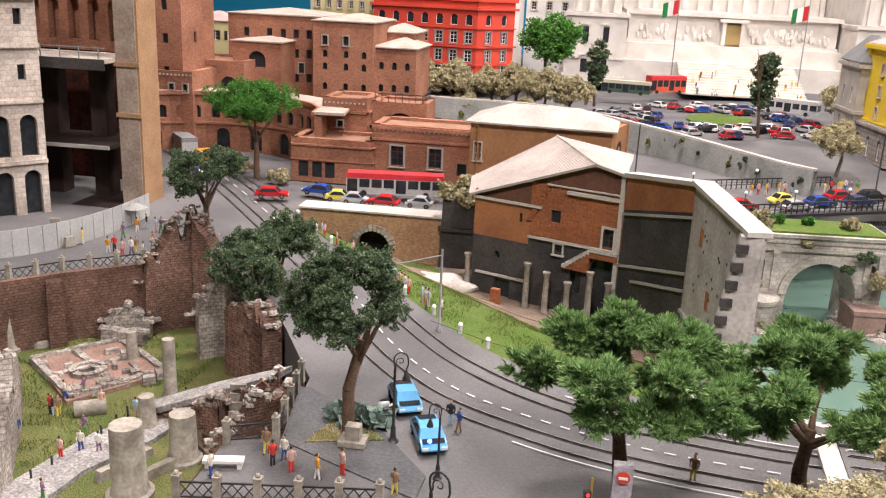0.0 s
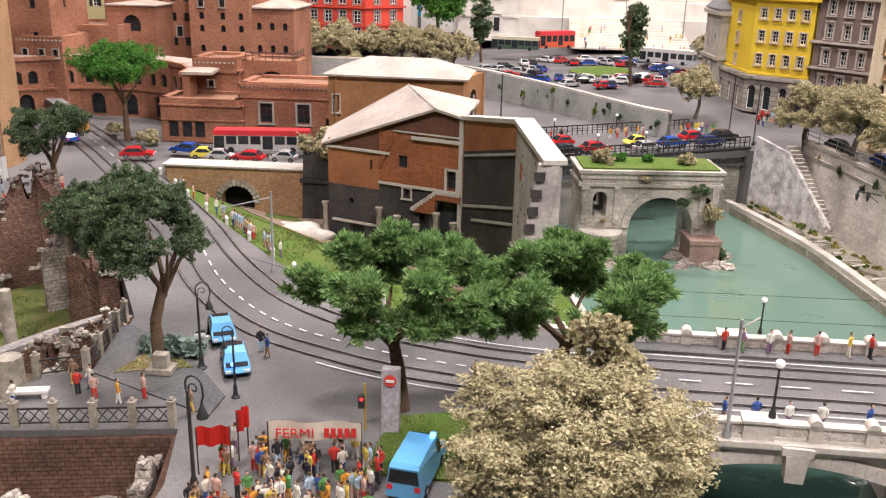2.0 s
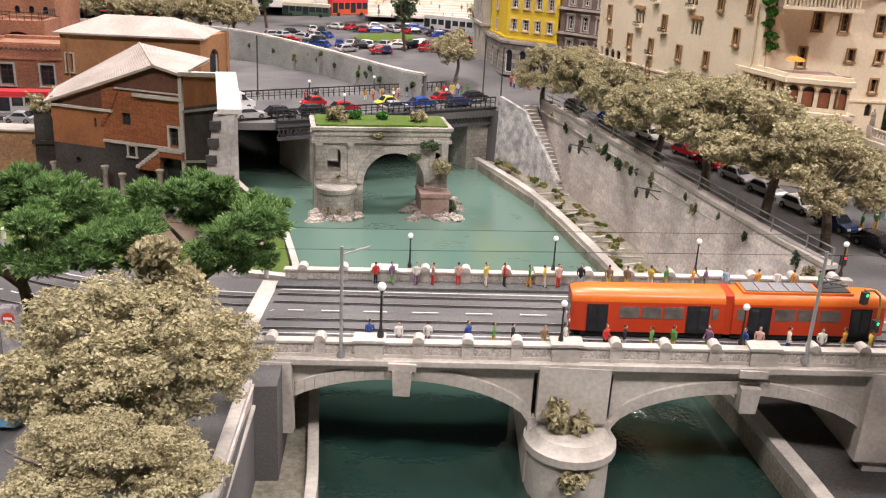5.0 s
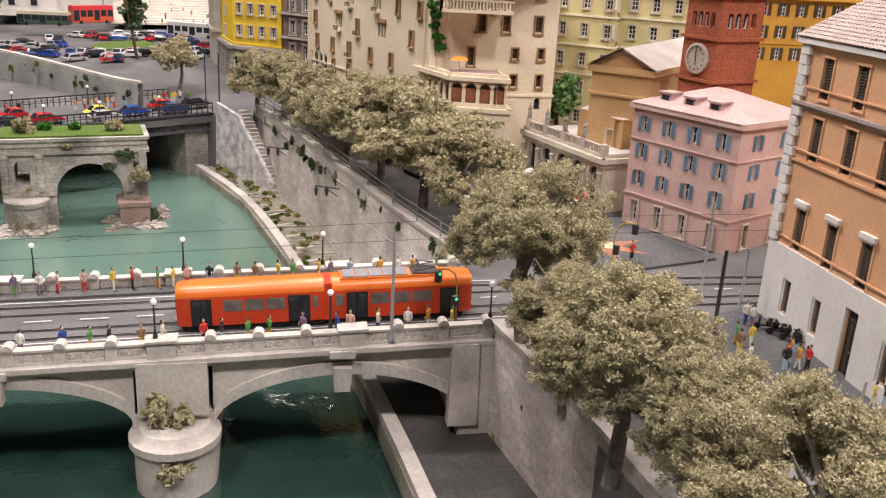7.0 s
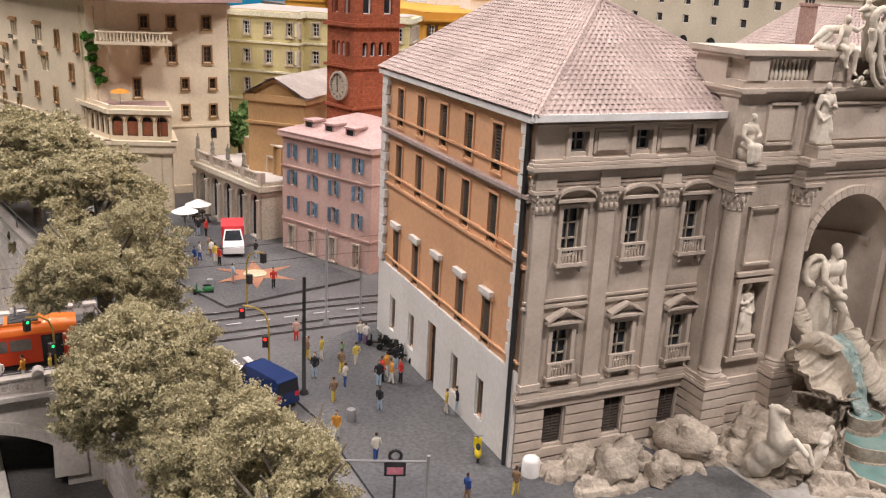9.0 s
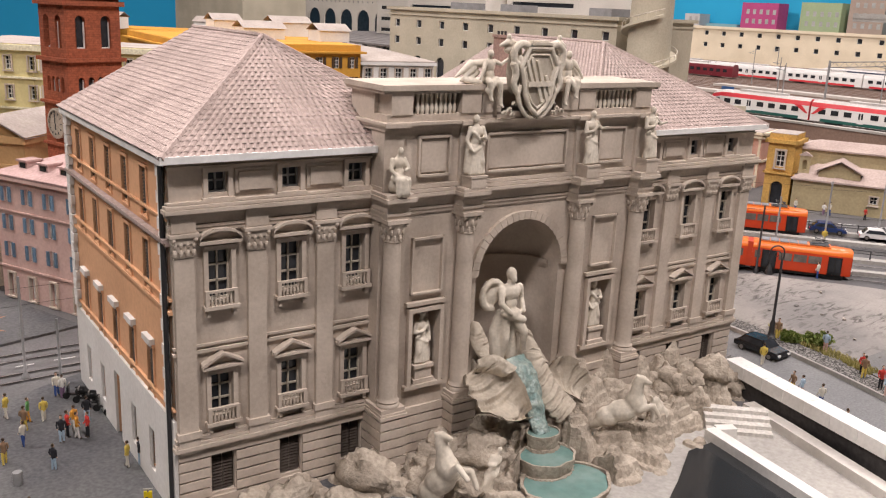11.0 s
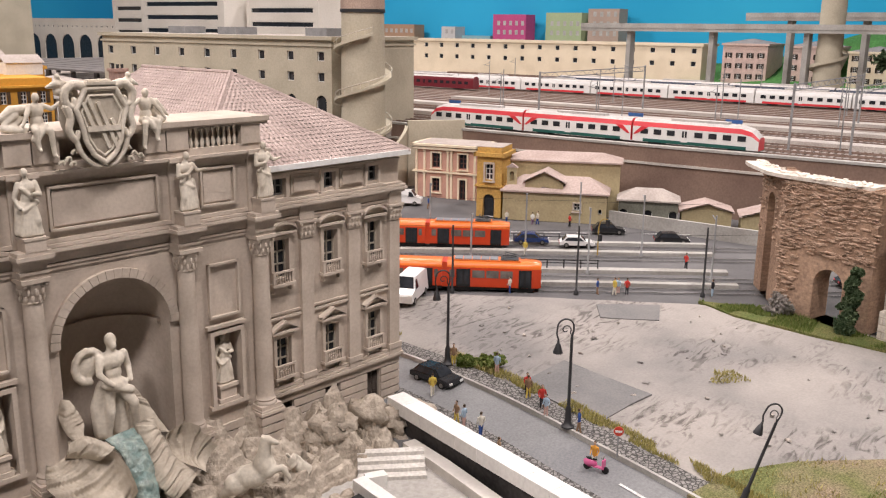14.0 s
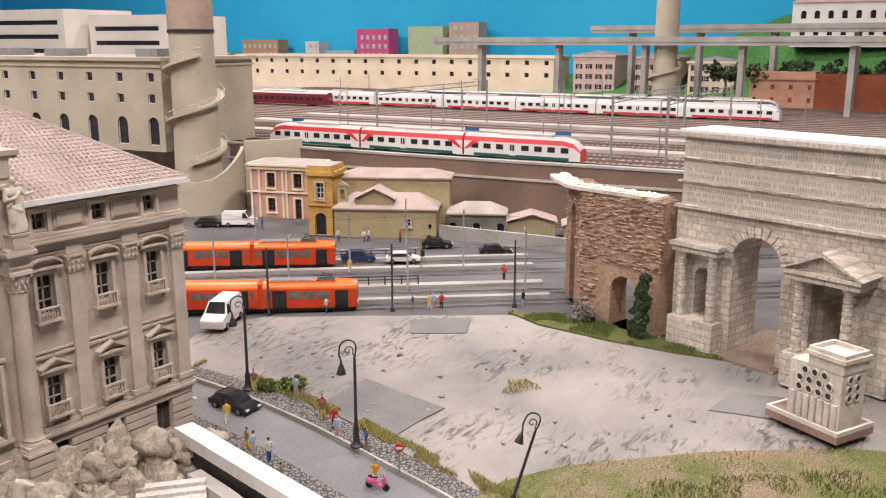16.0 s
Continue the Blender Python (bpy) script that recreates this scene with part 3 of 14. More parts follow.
def side_frame(p, q, z=0.0):
    """The frame of a wall from p to q in plan: x along it, outer face towards -y (to the right of p to q)."""
    a = math.atan2(q[1] - p[1], q[0] - p[0])
    return Matrix.Translation((p[0], p[1], z)) @ Matrix.Rotation(a, 4, "Z"), math.hypot(q[0] - p[0], q[1] - p[1])


def building(name, label, pts, z0, h, sides, material, category="building", group="", bands=(), band_mat=None, roof=None, roof_mat=None, eave=0.004, rise=0.03, style_mats=None, skip=(), flat_roof=0.0):
    """A house over a plan of corners, counter-clockwise, with a wall, its windows and bands on every side, and a roof.
    sides: {side: [(style, [middles as parts of the length], width, bottom, top, arched), ...]}"""
    sm = style_mats or {}
    ob = thing(name, label, category, group, m=Matrix.Translation((pts[0][0], pts[0][1], z0)))
    inv = ob.matrix_basis.inverted()
    n = len(pts)
    for j in range(n):
        t, L = side_frame(pts[j], pts[(j + 1) % n], z0)
        rows = sides.get(j, ())
        ops = [(u * L, w, a, b, arch) for style, us, w, a, b, arch in rows for u in us]
        wl = part("wall", wall_form(L, 0, h, ops, ends=False), material, ob, m=inv @ t)
        for style, us, w, a, b, arch in rows:
            for u in us:
                window(wl, style, w, b - a, Matrix.Translation((u * L, 0, a)), arch, **sm)
        for zb, zh, out in bands:
            if j not in skip:
                part("cornice", Form().box(-out, L + out, -out, 0.0, zb, zb + zh), band_mat or material, ob, m=inv @ t)
    c = (sum(p[0] for p in pts) / n, sum(p[1] for p in pts) / n)
    f = Form()
    if roof == "hip" and n == 4:
        t, L = side_frame(pts[0], pts[1])
        W = math.hypot(pts[2][0] - pts[1][0], pts[2][1] - pts[1][1])
        form_roof(f, L, W, h, eave, rise)
        part("roof", f, roof_mat or ROOF_TILE, ob, m=inv @ side_frame(pts[0], pts[1], z0)[0])
    elif roof == "gable" and n == 4:
        t, L = side_frame(pts[0], pts[1], z0)
        W = math.hypot(pts[2][0] - pts[1][0], pts[2][1] - pts[1][1])
        e = eave
        for s in (0, 0.002):
            f.poly([(-e, -e, h - s), (L / 2, -e, h + rise - s), (L / 2, W + e, h + rise - s), (-e, W + e, h - s)])
            f.poly([(L + e, -e, h - s), (L + e, W + e, h - s), (L / 2, W + e, h + rise - s), (L / 2, -e, h + rise - s)])
        part("roof", f, roof_mat or ROOF_TILE, ob, m=inv @ t)
        g = Form()
        g.poly([(0, 0.001, h), (L, 0.001, h), (L / 2, 0.001, h + rise - 0.001)])
        part("gable", g, material, ob, m=inv @ t)
        part("gable", Form().poly([(0, W - 0.001, h), (L / 2, W - 0.001, h + rise - 0.001), (L, W - 0.001, h)]), material, ob, m=inv @ t)
    else:
        f.prism([(p[0] + (c[0] - p[0]) * 0.02, p[1] + (c[1] - p[1]) * 0.02) for p in pts], z0 + h - 0.004 - flat_roof, z0 + h - flat_roof + 0.0008)
        part("roof", f, roof_mat or ROOF_PALE, ob, m=inv)
    return ob


def form_roof(f, L, W, h, e, rise):
    """A hipped roof over L by W, ridge along the longer side."""
    x0, x1, y0, y1, z = -e, L + e, -e, W + e, h
    if L >= W:
        r = (y1 - y0) / 2
        a, b = (x0 + r, (y0 + y1) / 2, h + rise), (x1 - r, (y0 + y1) / 2, h + rise)
        for s in (0, 0.0025):
            q = lambda p: (p[0], p[1], p[2] - s)
            A, B = q(a), q(b)
            f.poly([(x0, y0, z - s), (x1, y0, z - s), B, A])
            f.poly([(x1, y1, z - s), (x0, y1, z - s), A, B])
            f.poly([(x0, y1, z - s), (x0, y0, z - s), A])
            f.poly([(x1, y0, z - s), (x1, y1, z - s), B])
    else:
        r = (x1 - x0) / 2
        a, b = ((x0 + x1) / 2, y0 + r, h + rise), ((x0 + x1) / 2, y1 - r, h + rise)
        for s in (0, 0.0025):
            q = lambda p: (p[0], p[1], p[2] - s)
            A, B = q(a), q(b)
            f.poly([(x0, y0, z - s), (x1, y0, z - s), A])
            f.poly([(x1, y0, z - s), (x1, y1, z - s), B, A])
            f.poly([(x1, y1, z - s), (x0, y1, z - s), B])
            f.poly([(x0, y1, z - s), (x0, y0, z - s), A, B])
    for p, q in (((x0, y0), (x1, y0)), ((x1, y0), (x1, y1)), ((x1, y1), (x0, y1)), ((x0, y1), (x0, y0))):
        f.poly([(*p, z - 0.0025), (*q, z - 0.0025), (*q, z), (*p, z)])


def spread(n, a=0.08, b=0.92):
    return [a + (b - a) * j / max(1, n - 1) for j in range(n)]

# ---- hall round the model ----
hall = Form().box(-3.4, 5.4, -3.4, 6.0, -0.95, -0.9)
solid("floor", hall, HALL, "plain grey floor of the show hall under the model", "floor", kind="structure")
solid("ceiling", Form().box(-3.4, 5.4, -3.4, 6.0, 2.05, 2.1), HALL, "plain pale ceiling of the show hall", "ceiling", kind="structure")
solid("wall_south", Form().box(-3.4, 5.4, -3.45, -3.4, -0.9, 2.05), HALL, "plain hall wall behind the visitors' aisle", "wall", kind="structure")
solid("wall_west", Form().box(-3.45, -3.4, -3.4, 6.0, -0.9, 2.05), HALL, "plain hall wall beside the model", "wall", kind="structure")
solid("wall_north", Form().box(-3.4, 5.4, 6.0, 6.05, -0.9, 2.05), BLUE_WALL, "sky-blue painted wall behind the model city", "wall", kind="structure")
solid("wall_east", Form().box(5.4, 5.45, -3.4, 6.0, -0.9, 2.05), BLUE_WALL, "sky-blue painted wall behind the model railway", "wall", kind="structure")
for lx, ly, watts in LAMPS:
    f = Form().box(-0.38, 0.38, -0.2, -0.18, 0, 0.05).box(-0.38, 0.38, 0.18, 0.2, 0, 0.05).box(-0.38, -0.36, -0.18, 0.18, 0, 0.05).box(0.36, 0.38, -0.18, 0.18, 0, 0.05)
    solid("ceiling_lamp", f, GREY_POLE, "grey metal frame of a ceiling lamp", "lamp", "ceiling lamps", m=pose(lx, ly, 2.0))


def step01(a, b, x):
    t = min(1.0, max(0.0, (x - a) / (b - a)))
    return t * t * (3 - 2 * t)


def gzr(x, y):
    """Right bank: the streets climb a little towards the far square."""
    return gz(x, y) + 0.03 * step01(1.5, 1.95, y) * step01(1.4, 1.0, x)


# ---- ground, river and banks ----
LEFT_EDGE = [(-0.38, 1.18), (-0.335, 1.12), (-0.28, 1.05), (-0.139, 0.868), (-0.083, 0.797), (-0.035, 0.752), (0.03, 0.718), (0.12, 0.685), (0.232, 0.66)]
left_bank = [(-0.075, -0.3), (0.2, -0.3), (0.212, 0.47), (0.228, 0.47), (0.232, 0.66)] + LEFT_EDGE[-2::-1] + [(-0.385, 1.245), (-0.165, 1.245), (-0.15, 1.40), (-0.36, 1.46), (-0.6, 1.66), (-0.9, 2.0), (-1.5, 2.0), (-1.5, 0.66), (-0.8, 0.72), (-0.60, 0.80), (-0.545, 0.86), (-0.475, 0.918), (-0.40, 0.95), (-0.335, 0.90), (-0.262, 0.78), (-0.208, 0.68), (-0.196, 0.575), (-0.235, 0.56), (-0.235, 0.475), (-0.101, 0.497), (-0.085, 0.43)]
slab("ground_left_bank", left_bank, ASPHALT, "grey road and square of the model city", "ground", deep=0.08)
slab("ground_forum", [(-1.5, -0.4), (-0.05, -0.4), (-0.06, 0.55), (-0.18, 0.7), (-0.25, 0.98), (-0.6, 1.0), (-1.5, 0.8)], GRASS, "green grass floor of the sunken ruin field", "ground",
     top=lambda x, y: -0.10 + 0.003 * noise.noise(Vector((x * 14, y * 14, 0))), step=0.05)


def meadow(x, y):
    d = (x + 0.335) * 0.6875 + (y - 1.12) * 0.7266
    return -0.034 - 0.056 * step01(0.0, 0.15, d) + 0.002 * noise.noise(Vector((x * 20, y * 20, 0)))


slab("ground_meadow", [(x + 0.0, y + 0.001) for x, y in LEFT_EDGE] + [(0.2, 0.90), (0.185, 0.99), (0.16, 1.07), (0.07, 1.25), (-0.40, 1.30)], GRASS_BRIGHT, "bright green grass slope below the road", "ground", top=meadow, step=0.04)
slab("ground_court", [(-0.30, 1.25), (-0.19, 1.08), (-0.12, 1.02), (0.10, 0.93), (0.17, 0.9), (0.165, 1.0), (0.145, 1.07), (0.06, 1.245)], EARTH, "bare pale earth beside the old brick house", "ground", top=lambda x, y: max(-0.0885, meadow(x, y) + 0.0015), step=0.05)
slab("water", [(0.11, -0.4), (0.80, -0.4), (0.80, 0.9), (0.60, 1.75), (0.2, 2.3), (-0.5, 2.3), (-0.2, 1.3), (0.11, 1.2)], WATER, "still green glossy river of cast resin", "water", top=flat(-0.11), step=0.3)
right_bank = [(0.682, -0.4), (0.692, 0.30), (0.680, 0.47), (0.672, 0.60), (0.700, 0.648), (0.676, 0.80), (0.638, 1.065), (0.608, 1.25), (0.582, 1.385), (0.53, 1.405), (0.50, 1.44), (0.43, 1.52), (0.33, 1.57), (0.2, 1.745), (0.087, 1.875), (-0.03, 1.995), (-0.146, 2.035), (-0.6, 2.05), (-1.6, 2.1), (-1.6, 4.2), (2.4, 4.2), (2.4, -0.9), (0.75, -0.9)]
slab("ground_right_bank", right_bank, ASPHALT, "grey streets and squares of the model city", "ground", top=gzr, deep=0.10, step=0.09)
slab("pavement_palace", [(0.795, 0.10), (0.81, 0.33), (0.80, 0.43), (0.815, 0.447), (0.935, 0.485), (0.90, 0.22), (1.03, 0.21), (1.03, -0.4), (0.80, -0.4)], PAVING, "dark grey paved pavement beside the palace", "pavement", low=0.0025, deep=0.004)
slab("pavement_piazza", [(0.815, 0.575), (0.79, 0.66), (0.77, 0.80), (0.84, 0.93), (0.91, 0.78), (0.965, 0.60)], PAVING, "dark paved corner square with an inlaid star", "pavement", low=0.0025, deep=0.004)
f = Form()
for j in range(6):
    a = math.pi * j / 3
    f.poly([(0.0, 0.0, 0), (0.016 * math.cos(a - 0.52), 0.016 * math.sin(a - 0.52), 0), (0.046 * math.cos(a), 0.046 * math.sin(a), 0), (0.016 * math.cos(a + 0.52), 0.016 * math.sin(a + 0.52), 0)])
solid("paving_star", f, mat("terracotta_inlay", (0.36, 0.17, 0.10), (0.28, 0.14, 0.09), 0.8, 60, 400, 0.2, 0.2), "terracotta-coloured star inlaid in dark paving", "paving", kind="structure", m=pose(0.868, 0.652, gz(0.868) + 0.0031, 0, 0, 15))
f = Form().lathe([(0.012, 0), (0.012, 0.0006)], 20)
solid("paving_disc", f, mat("pale_inlay", (0.5, 0.43, 0.3), (0.4, 0.33, 0.22), 0.8, 60, 400, 0.2, 0.2), "pale round inlay at the star's middle", "paving", kind="structure", m=pose(0.868, 0.652, gz(0.868) + 0.0034))

# quays
slab("quay_right", [(0.60, 0.55), (0.579, 0.892), (0.541, 1.196), (0.478, 1.418), (0.42, 1.6), (0.52, 1.62), (0.62, 1.3), (0.65, 1.0), (0.68, 0.66), (0.70, 0.5), (0.71, -0.4), (0.602, -0.4)], mat("quay_paving", (0.30, 0.275, 0.225), (0.21, 0.195, 0.15), 0.9, 40, 300, 0.25, 0.5), "worn stone riverside walk with moss", "quay", top=lambda x, y: lerp([(0.5, -0.088), (0.72, -0.098)], y), step=0.1)
slab("quay_road", [(0.616, -0.4), (0.614, 0.50), (0.606, 0.66), (0.672, 0.66), (0.70, 0.5), (0.705, -0.4)], mat("quay_asphalt", (0.060, 0.058, 0.056), (0.085, 0.08, 0.076), 0.9, 30, 400, 0.2, 0.3), "dark asphalt lane along the lower quay", "road", top=lambda x, y: lerp([(0.5, -0.0845), (0.72, -0.0945)], y), deep=0.004, step=0.1)
slab("quay_left", [(0.185, -0.4), (0.252, -0.4), (0.254, 0.47), (0.247, 0.60), (0.235, 0.70), (0.21, 0.893), (0.15, 0.893), (0.15, 0.60), (0.185, 0.45)], mat("quay_paving", (0.3, 0.3, 0.3)), "worn stone riverside walk", "quay", top=flat(-0.095), step=0.1)
kerb = strip(smooth_line([(0.604, -0.4), (0.606, 0.55), (0.585, 0.892), (0.547, 1.196), (0.484, 1.418), (0.422, 1.58)]), 0.006, 0.0, thick=0.034, top=lambda x, y: lerp([(0.5, -0.080), (0.72, -0.092)], y))
solid("quay_kerb", kerb, BRIDGE_STONE, "pale stone kerb along the river walk", "kerb", kind="structure")
kerb = strip([(0.252, -0.4), (0.252, 0.47), (0.246, 0.6), (0.233, 0.7), (0.208, 0.893), (0.188, 1.0), (0.165, 1.075), (0.09, 1.245)], 0.004, -0.088, thick=0.025)
solid("quay_kerb_left", kerb, BRIDGE_STONE, "pale stone kerb along the river walk", "kerb", kind="structure")


def battered(name, top_line, base_line, z_top, z_base, material, label, thick=0.010, top=None, coping=0.0):
    """A leaning embankment wall between a top and a base line of the same number of points, with its coping."""
    f = Form()
    for j in range(len(top_line) - 1):
        a, b, c, d = top_line[j], top_line[j + 1], base_line[j], base_line[j + 1]
        za, zb = (top(*a), top(*b)) if top else (z_top, z_top)
        f.poly([(*c, z_base), (*d, z_base), (*b, zb), (*a, za)])
        ta, tb = offset(top_line, -thick)[j], offset(top_line, -thick)[j + 1]
        f.poly([(*a, za), (*b, zb), (*tb, zb), (*ta, za)])
        f.poly([(*ta, za), (*tb, zb), (*tb, z_base), (*ta, z_base)])
    w = solid(name, f, material, label, "wall", kind="structure")
    if coping:
        line = offset(top_line, -thick / 2)
        g = strip(line, thick / 2 + 0.0015, 0.003, thick=0.0045, top=top or flat(z_top))
        part("coping", g, BRIDGE_STONE, w)
        g = strip(offset(top_line, 0.0012), 0.0016, -0.016, thick=0.0025, top=top or flat(z_top))
        part("string_course", g, BRIDGE_STONE, w)
    return w


QT = smooth_line([(0.702, 0.648), (0.672, 0.80), (0.634, 1.05), (0.604, 1.25), (0.578, 1.395)], 6)
QB = smooth_line([(0.675, 0.648), (0.650, 0.83), (0.628, 1.05), (0.599, 1.25), (0.574, 1.395)], 6)
battered("embankment_wall", QT, QB, 0.012, -0.1, QUAY_STONE, "pale stone embankment wall with ivy and stains", top=lambda x, y: lerp([(0.6, 0.006), (1.3, 0.017)], y), coping=1)
battered("embankment_wall_far", [(0.589, 1.262), (0.576, 1.293), (0.544, 1.362), (0.512, 1.425)], [(0.587, 1.261), (0.574, 1.292), (0.542, 1.361), (0.509, 1.423)], 0.017, -0.1, mat("graffiti_stone", (0.62, 0.60, 0.58), (0.30, 0.28, 0.29), 0.85, 70, 300, 0.2, 0.3), "white stone stair wall with dark sprayed patches", thick=0.006, top=lambda x, y: lerp([(1.262, -0.088), (1.375, 0.017)], y))
NT = [(0.712, -0.4), (0.702, 0.30), (0.690, 0.462)]
battered("embankment_wall_near", NT[::-1], [(0.695, 0.462), (0.695, 0.30), (0.695, -0.4)], 0.010, -0.09, QUAY_STONE, "stained pale stone embankment wall beside the bridge", coping=1)
battered("embankment_wall_left", [(0.197, -0.4), (0.208, 0.30), (0.214, 0.462)], [(0.186, -0.4), (0.195, 0.30), (0.203, 0.462)], -0.014, -0.10, QUAY_STONE, "stained pale stone embankment wall beside the bridge", coping=1, thick=-0.01)
battered("embankment_wall_bend", [(0.23, 0.665), (0.12, 0.69)][::-1], [(0.232, 0.662), (0.12, 0.687)][::-1], -0.018, -0.12, QUAY_STONE, "stone river wall below the road", thick=-0.008)
er = thing("quay_railing", "thin grey metal railing along the embankment top", "railing")
RL = offset(QT, -0.004)
for (x, y) in RL[::2]:
    part("post", Form().box(-0.0006, 0.0006, -0.0006, 0.0006, 0, 0.0165), GREY_POLE, er, m=Matrix.Translation((x, y, lerp([(0.6, 0.009), (1.3, 0.020)], y))))
for z in (0.016, 0.009):
    part("rail", strip(RL, 0.0005, z, thick=0.001, top=lambda x, y: lerp([(0.6, 0.009), (1.3, 0.020)], y)), GREY_POLE, er)
# stair down the embankment
f = Form()
for j in range(22):
    s = j / 21
    x, y, z = 0.556 + 0.040 * s, 1.376 - 0.115 * s, 0.012 - 0.107 * s
    f.box(-0.010, 0.009, -0.003, 0.005, -0.006, 0.0, t=Matrix.Translation((x, y, z)) @ Matrix.Rotation(0.3, 4, "Z"))
st = solid("river_stair", f, BRIDGE_STONE, "narrow stone stair down to the river walk", "stairs", kind="structure")
for y in (0.90, 0.955, 1.01, 1.075, 1.15, 1.23):
    a, b = lerp([(0.892, 0.592), (1.196, 0.554)], y), lerp([(0.83, 0.648), (1.05, 0.626), (1.25, 0.597)], y)
    solid("paving_strip", Form().box(a, b, y - 0.0015, y + 0.0015, -0.099, -0.0965), BRIDGE_STONE, "pale stone strip laid across the river walk", "paving", "strips of the river walk", kind="structure")

# long retaining wall of the far bank
LW = smooth_line([(-0.60, 2.06), (-0.34, 2.045), (-0.146, 2.03), (-0.03, 1.985), (0.087, 1.868), (0.2, 1.735), (0.33, 1.562), (0.385, 1.51)], 6)
lw = battered("long_wall", LW, offset(LW, -0.006), 0.03, -0.05, RAIL_WALL, "long grey retaining wall with moss and ivy", thick=-0.012, top=lambda x, y: lerp([(1.5, 0.034), (1.9, 0.047)], y), coping=1)
slab("road_lower", [(0.385, 1.50), (0.2, 1.73), (0.087, 1.86), (-0.03, 1.98), (-0.34, 2.04), (-0.34, 1.6), (-0.17, 1.40), (-0.16, 1.26), (0.16, 1.27), (0.505, 1.435), (0.505, 1.45), (0.45, 1.50)], ASPHALT, "grey road below the long wall", "road", top=lambda x, y: -0.008 - 0.014 * step01(0.15, -0.2, x), deep=0.011, step=0.08)

# ---- iron road bridge ----
ib = thing("iron_bridge", "dark iron road bridge with lattice girder and railing", "bridge")
IB0, IB1 = (0.155, 1.262), (0.508, 1.44)
t, L = side_frame(IB0, IB1)
f = Form().box(0, L, 0.0, 0.006, -0.014, -0.006).box(0, L, 0.0, 0.006, -0.034, -0.029)
for j in range(60):
    u = L * j / 60
    f.tube((u, 0.003, -0.030), (u + L / 60, 0.003, -0.012), 0.0007, n=4)
    f.tube((u, 0.003, -0.012), (u + L / 60, 0.003, -0.030), 0.0007, n=4)
part("girder", f, mat("girder_paint", (0.06, 0.06, 0.07), (0.09, 0.085, 0.09), 0.6, 40, 300, 0.1, 0.1), ib, m=t)
part("deck_edge", Form().box(0, L, -0.003, 0.014, -0.006, -0.0035), IRON, ib, m=t)
for y in (0.002, 0.165):
    f = Form()
    for j in range(41):
        f.box(L * j / 40 - 0.0006, L * j / 40 + 0.0006, y, y + 0.0012, -0.0035, 0.012)
    f.box(0, L, y - 0.0003, y + 0.0015, 0.0115, 0.0135).box(0, L, y, y + 0.0012, 0.003, 0.004).box(0, L, y, y + 0.0012, 0.007, 0.0076)
    part("railing", f, IRON, ib, m=t)
part("pier", Form().box(0.06, 0.115, 0.02, 0.15, -0.125, -0.012, taper=0.08), CONCRETE, ib, m=t)
part("abutment", Form().box(L - 0.05, L - 0.005, 0.008, 0.16, -0.125, -0.012), STONE_GREY, ib, m=t)
# flat near-black sheets stand in for the shade below the deck
part("vault", Form().box(0.125, L - 0.06, 0.15, 0.16, -0.125, -0.012), SOOT_AND_SHADE, ib, m=t)
part("underside", Form().box(0.0, L, 0.006, 0.16, -0.020, -0.0125), SOOT_AND_SHADE, ib, m=t)

# ---- tram bridge of stone ----
BA, BB = (0.205, 0.512), (0.690, 0.467)
br = thing("stone_bridge", "pale stone tram bridge with two shallow arches", "bridge")
bt, BL = side_frame(BA, BB)


def deck(u):
    return -0.017 + 0.016 * u / BL


def arch_face(u0, u1, spring, crown, n=20):
    pts = []
    for j in range(n + 1):
        s = j / n
        pts.append((u0 + (u1 - u0) * s, spring + (crown - spring) * (1 - (2 * s - 1) ** 2) ** 0.62))
    return pts


ARCHES = [(0.018, 0.205, -0.062, -0.030), (0.262, 0.455, -0.064, -0.028)]
f = Form()
for y, dep in ((0.0, 0.14),):
    for u0, u1, sp, cr in ARCHES:
        arc = arch_face(u0, u1, sp, cr)
        for (a, za), (b, zb) in zip(arc, arc[1:]):
            f.poly([(a, y, za), (b, y, zb), (b, y, deck(b)), (a, y, deck(a))])
            f.poly([(a, y + dep, za), (a, y + dep, deck(a)), (b, y + dep, deck(b)), (b, y + dep, zb)])
            f.poly([(a, y, za), (a, y + dep, za), (b, y + dep, zb), (b, y, zb)])
part("spandrel", f, BRIDGE_STONE, br, m=bt)
for u0, u1, sp, cr in ARCHES:
    arc = arch_face(u0, u1, sp, cr, 26)
    for j, ((a, za), (b, zb)) in enumerate(zip(arc, arc[1:])):
        f = Form()
        g = 0.0001
        hz = 0.010
        f.poly([(a + g, -0.003, za), (b - g, -0.003, zb), (b - g, -0.003, zb + hz), (a + g, -0.003, za + hz)])
        f.poly([(a + g, -0.003, za + hz), (b - g, -0.003, zb + hz), (b - g, 0.001, zb + hz), (a + g, 0.001, za + hz)])
        f.poly([(a + g, -0.003, za), (a + g, 0.001, za), (b - g, 0.001, zb), (b - g, -0.003, zb)])
        f.poly([(a + g, -0.003, za), (a + g, -0.003, za + hz), (a + g, 0.001, za + hz), (a + g, 0.001, za)])
        f.poly([(b - g, -0.003, zb), (b - g, 0.001, zb), (b - g, 0.001, zb + hz), (b - g, -0.003, zb + hz)])
        part("voussoir", f, BRIDGE_STONE, br, m=bt)
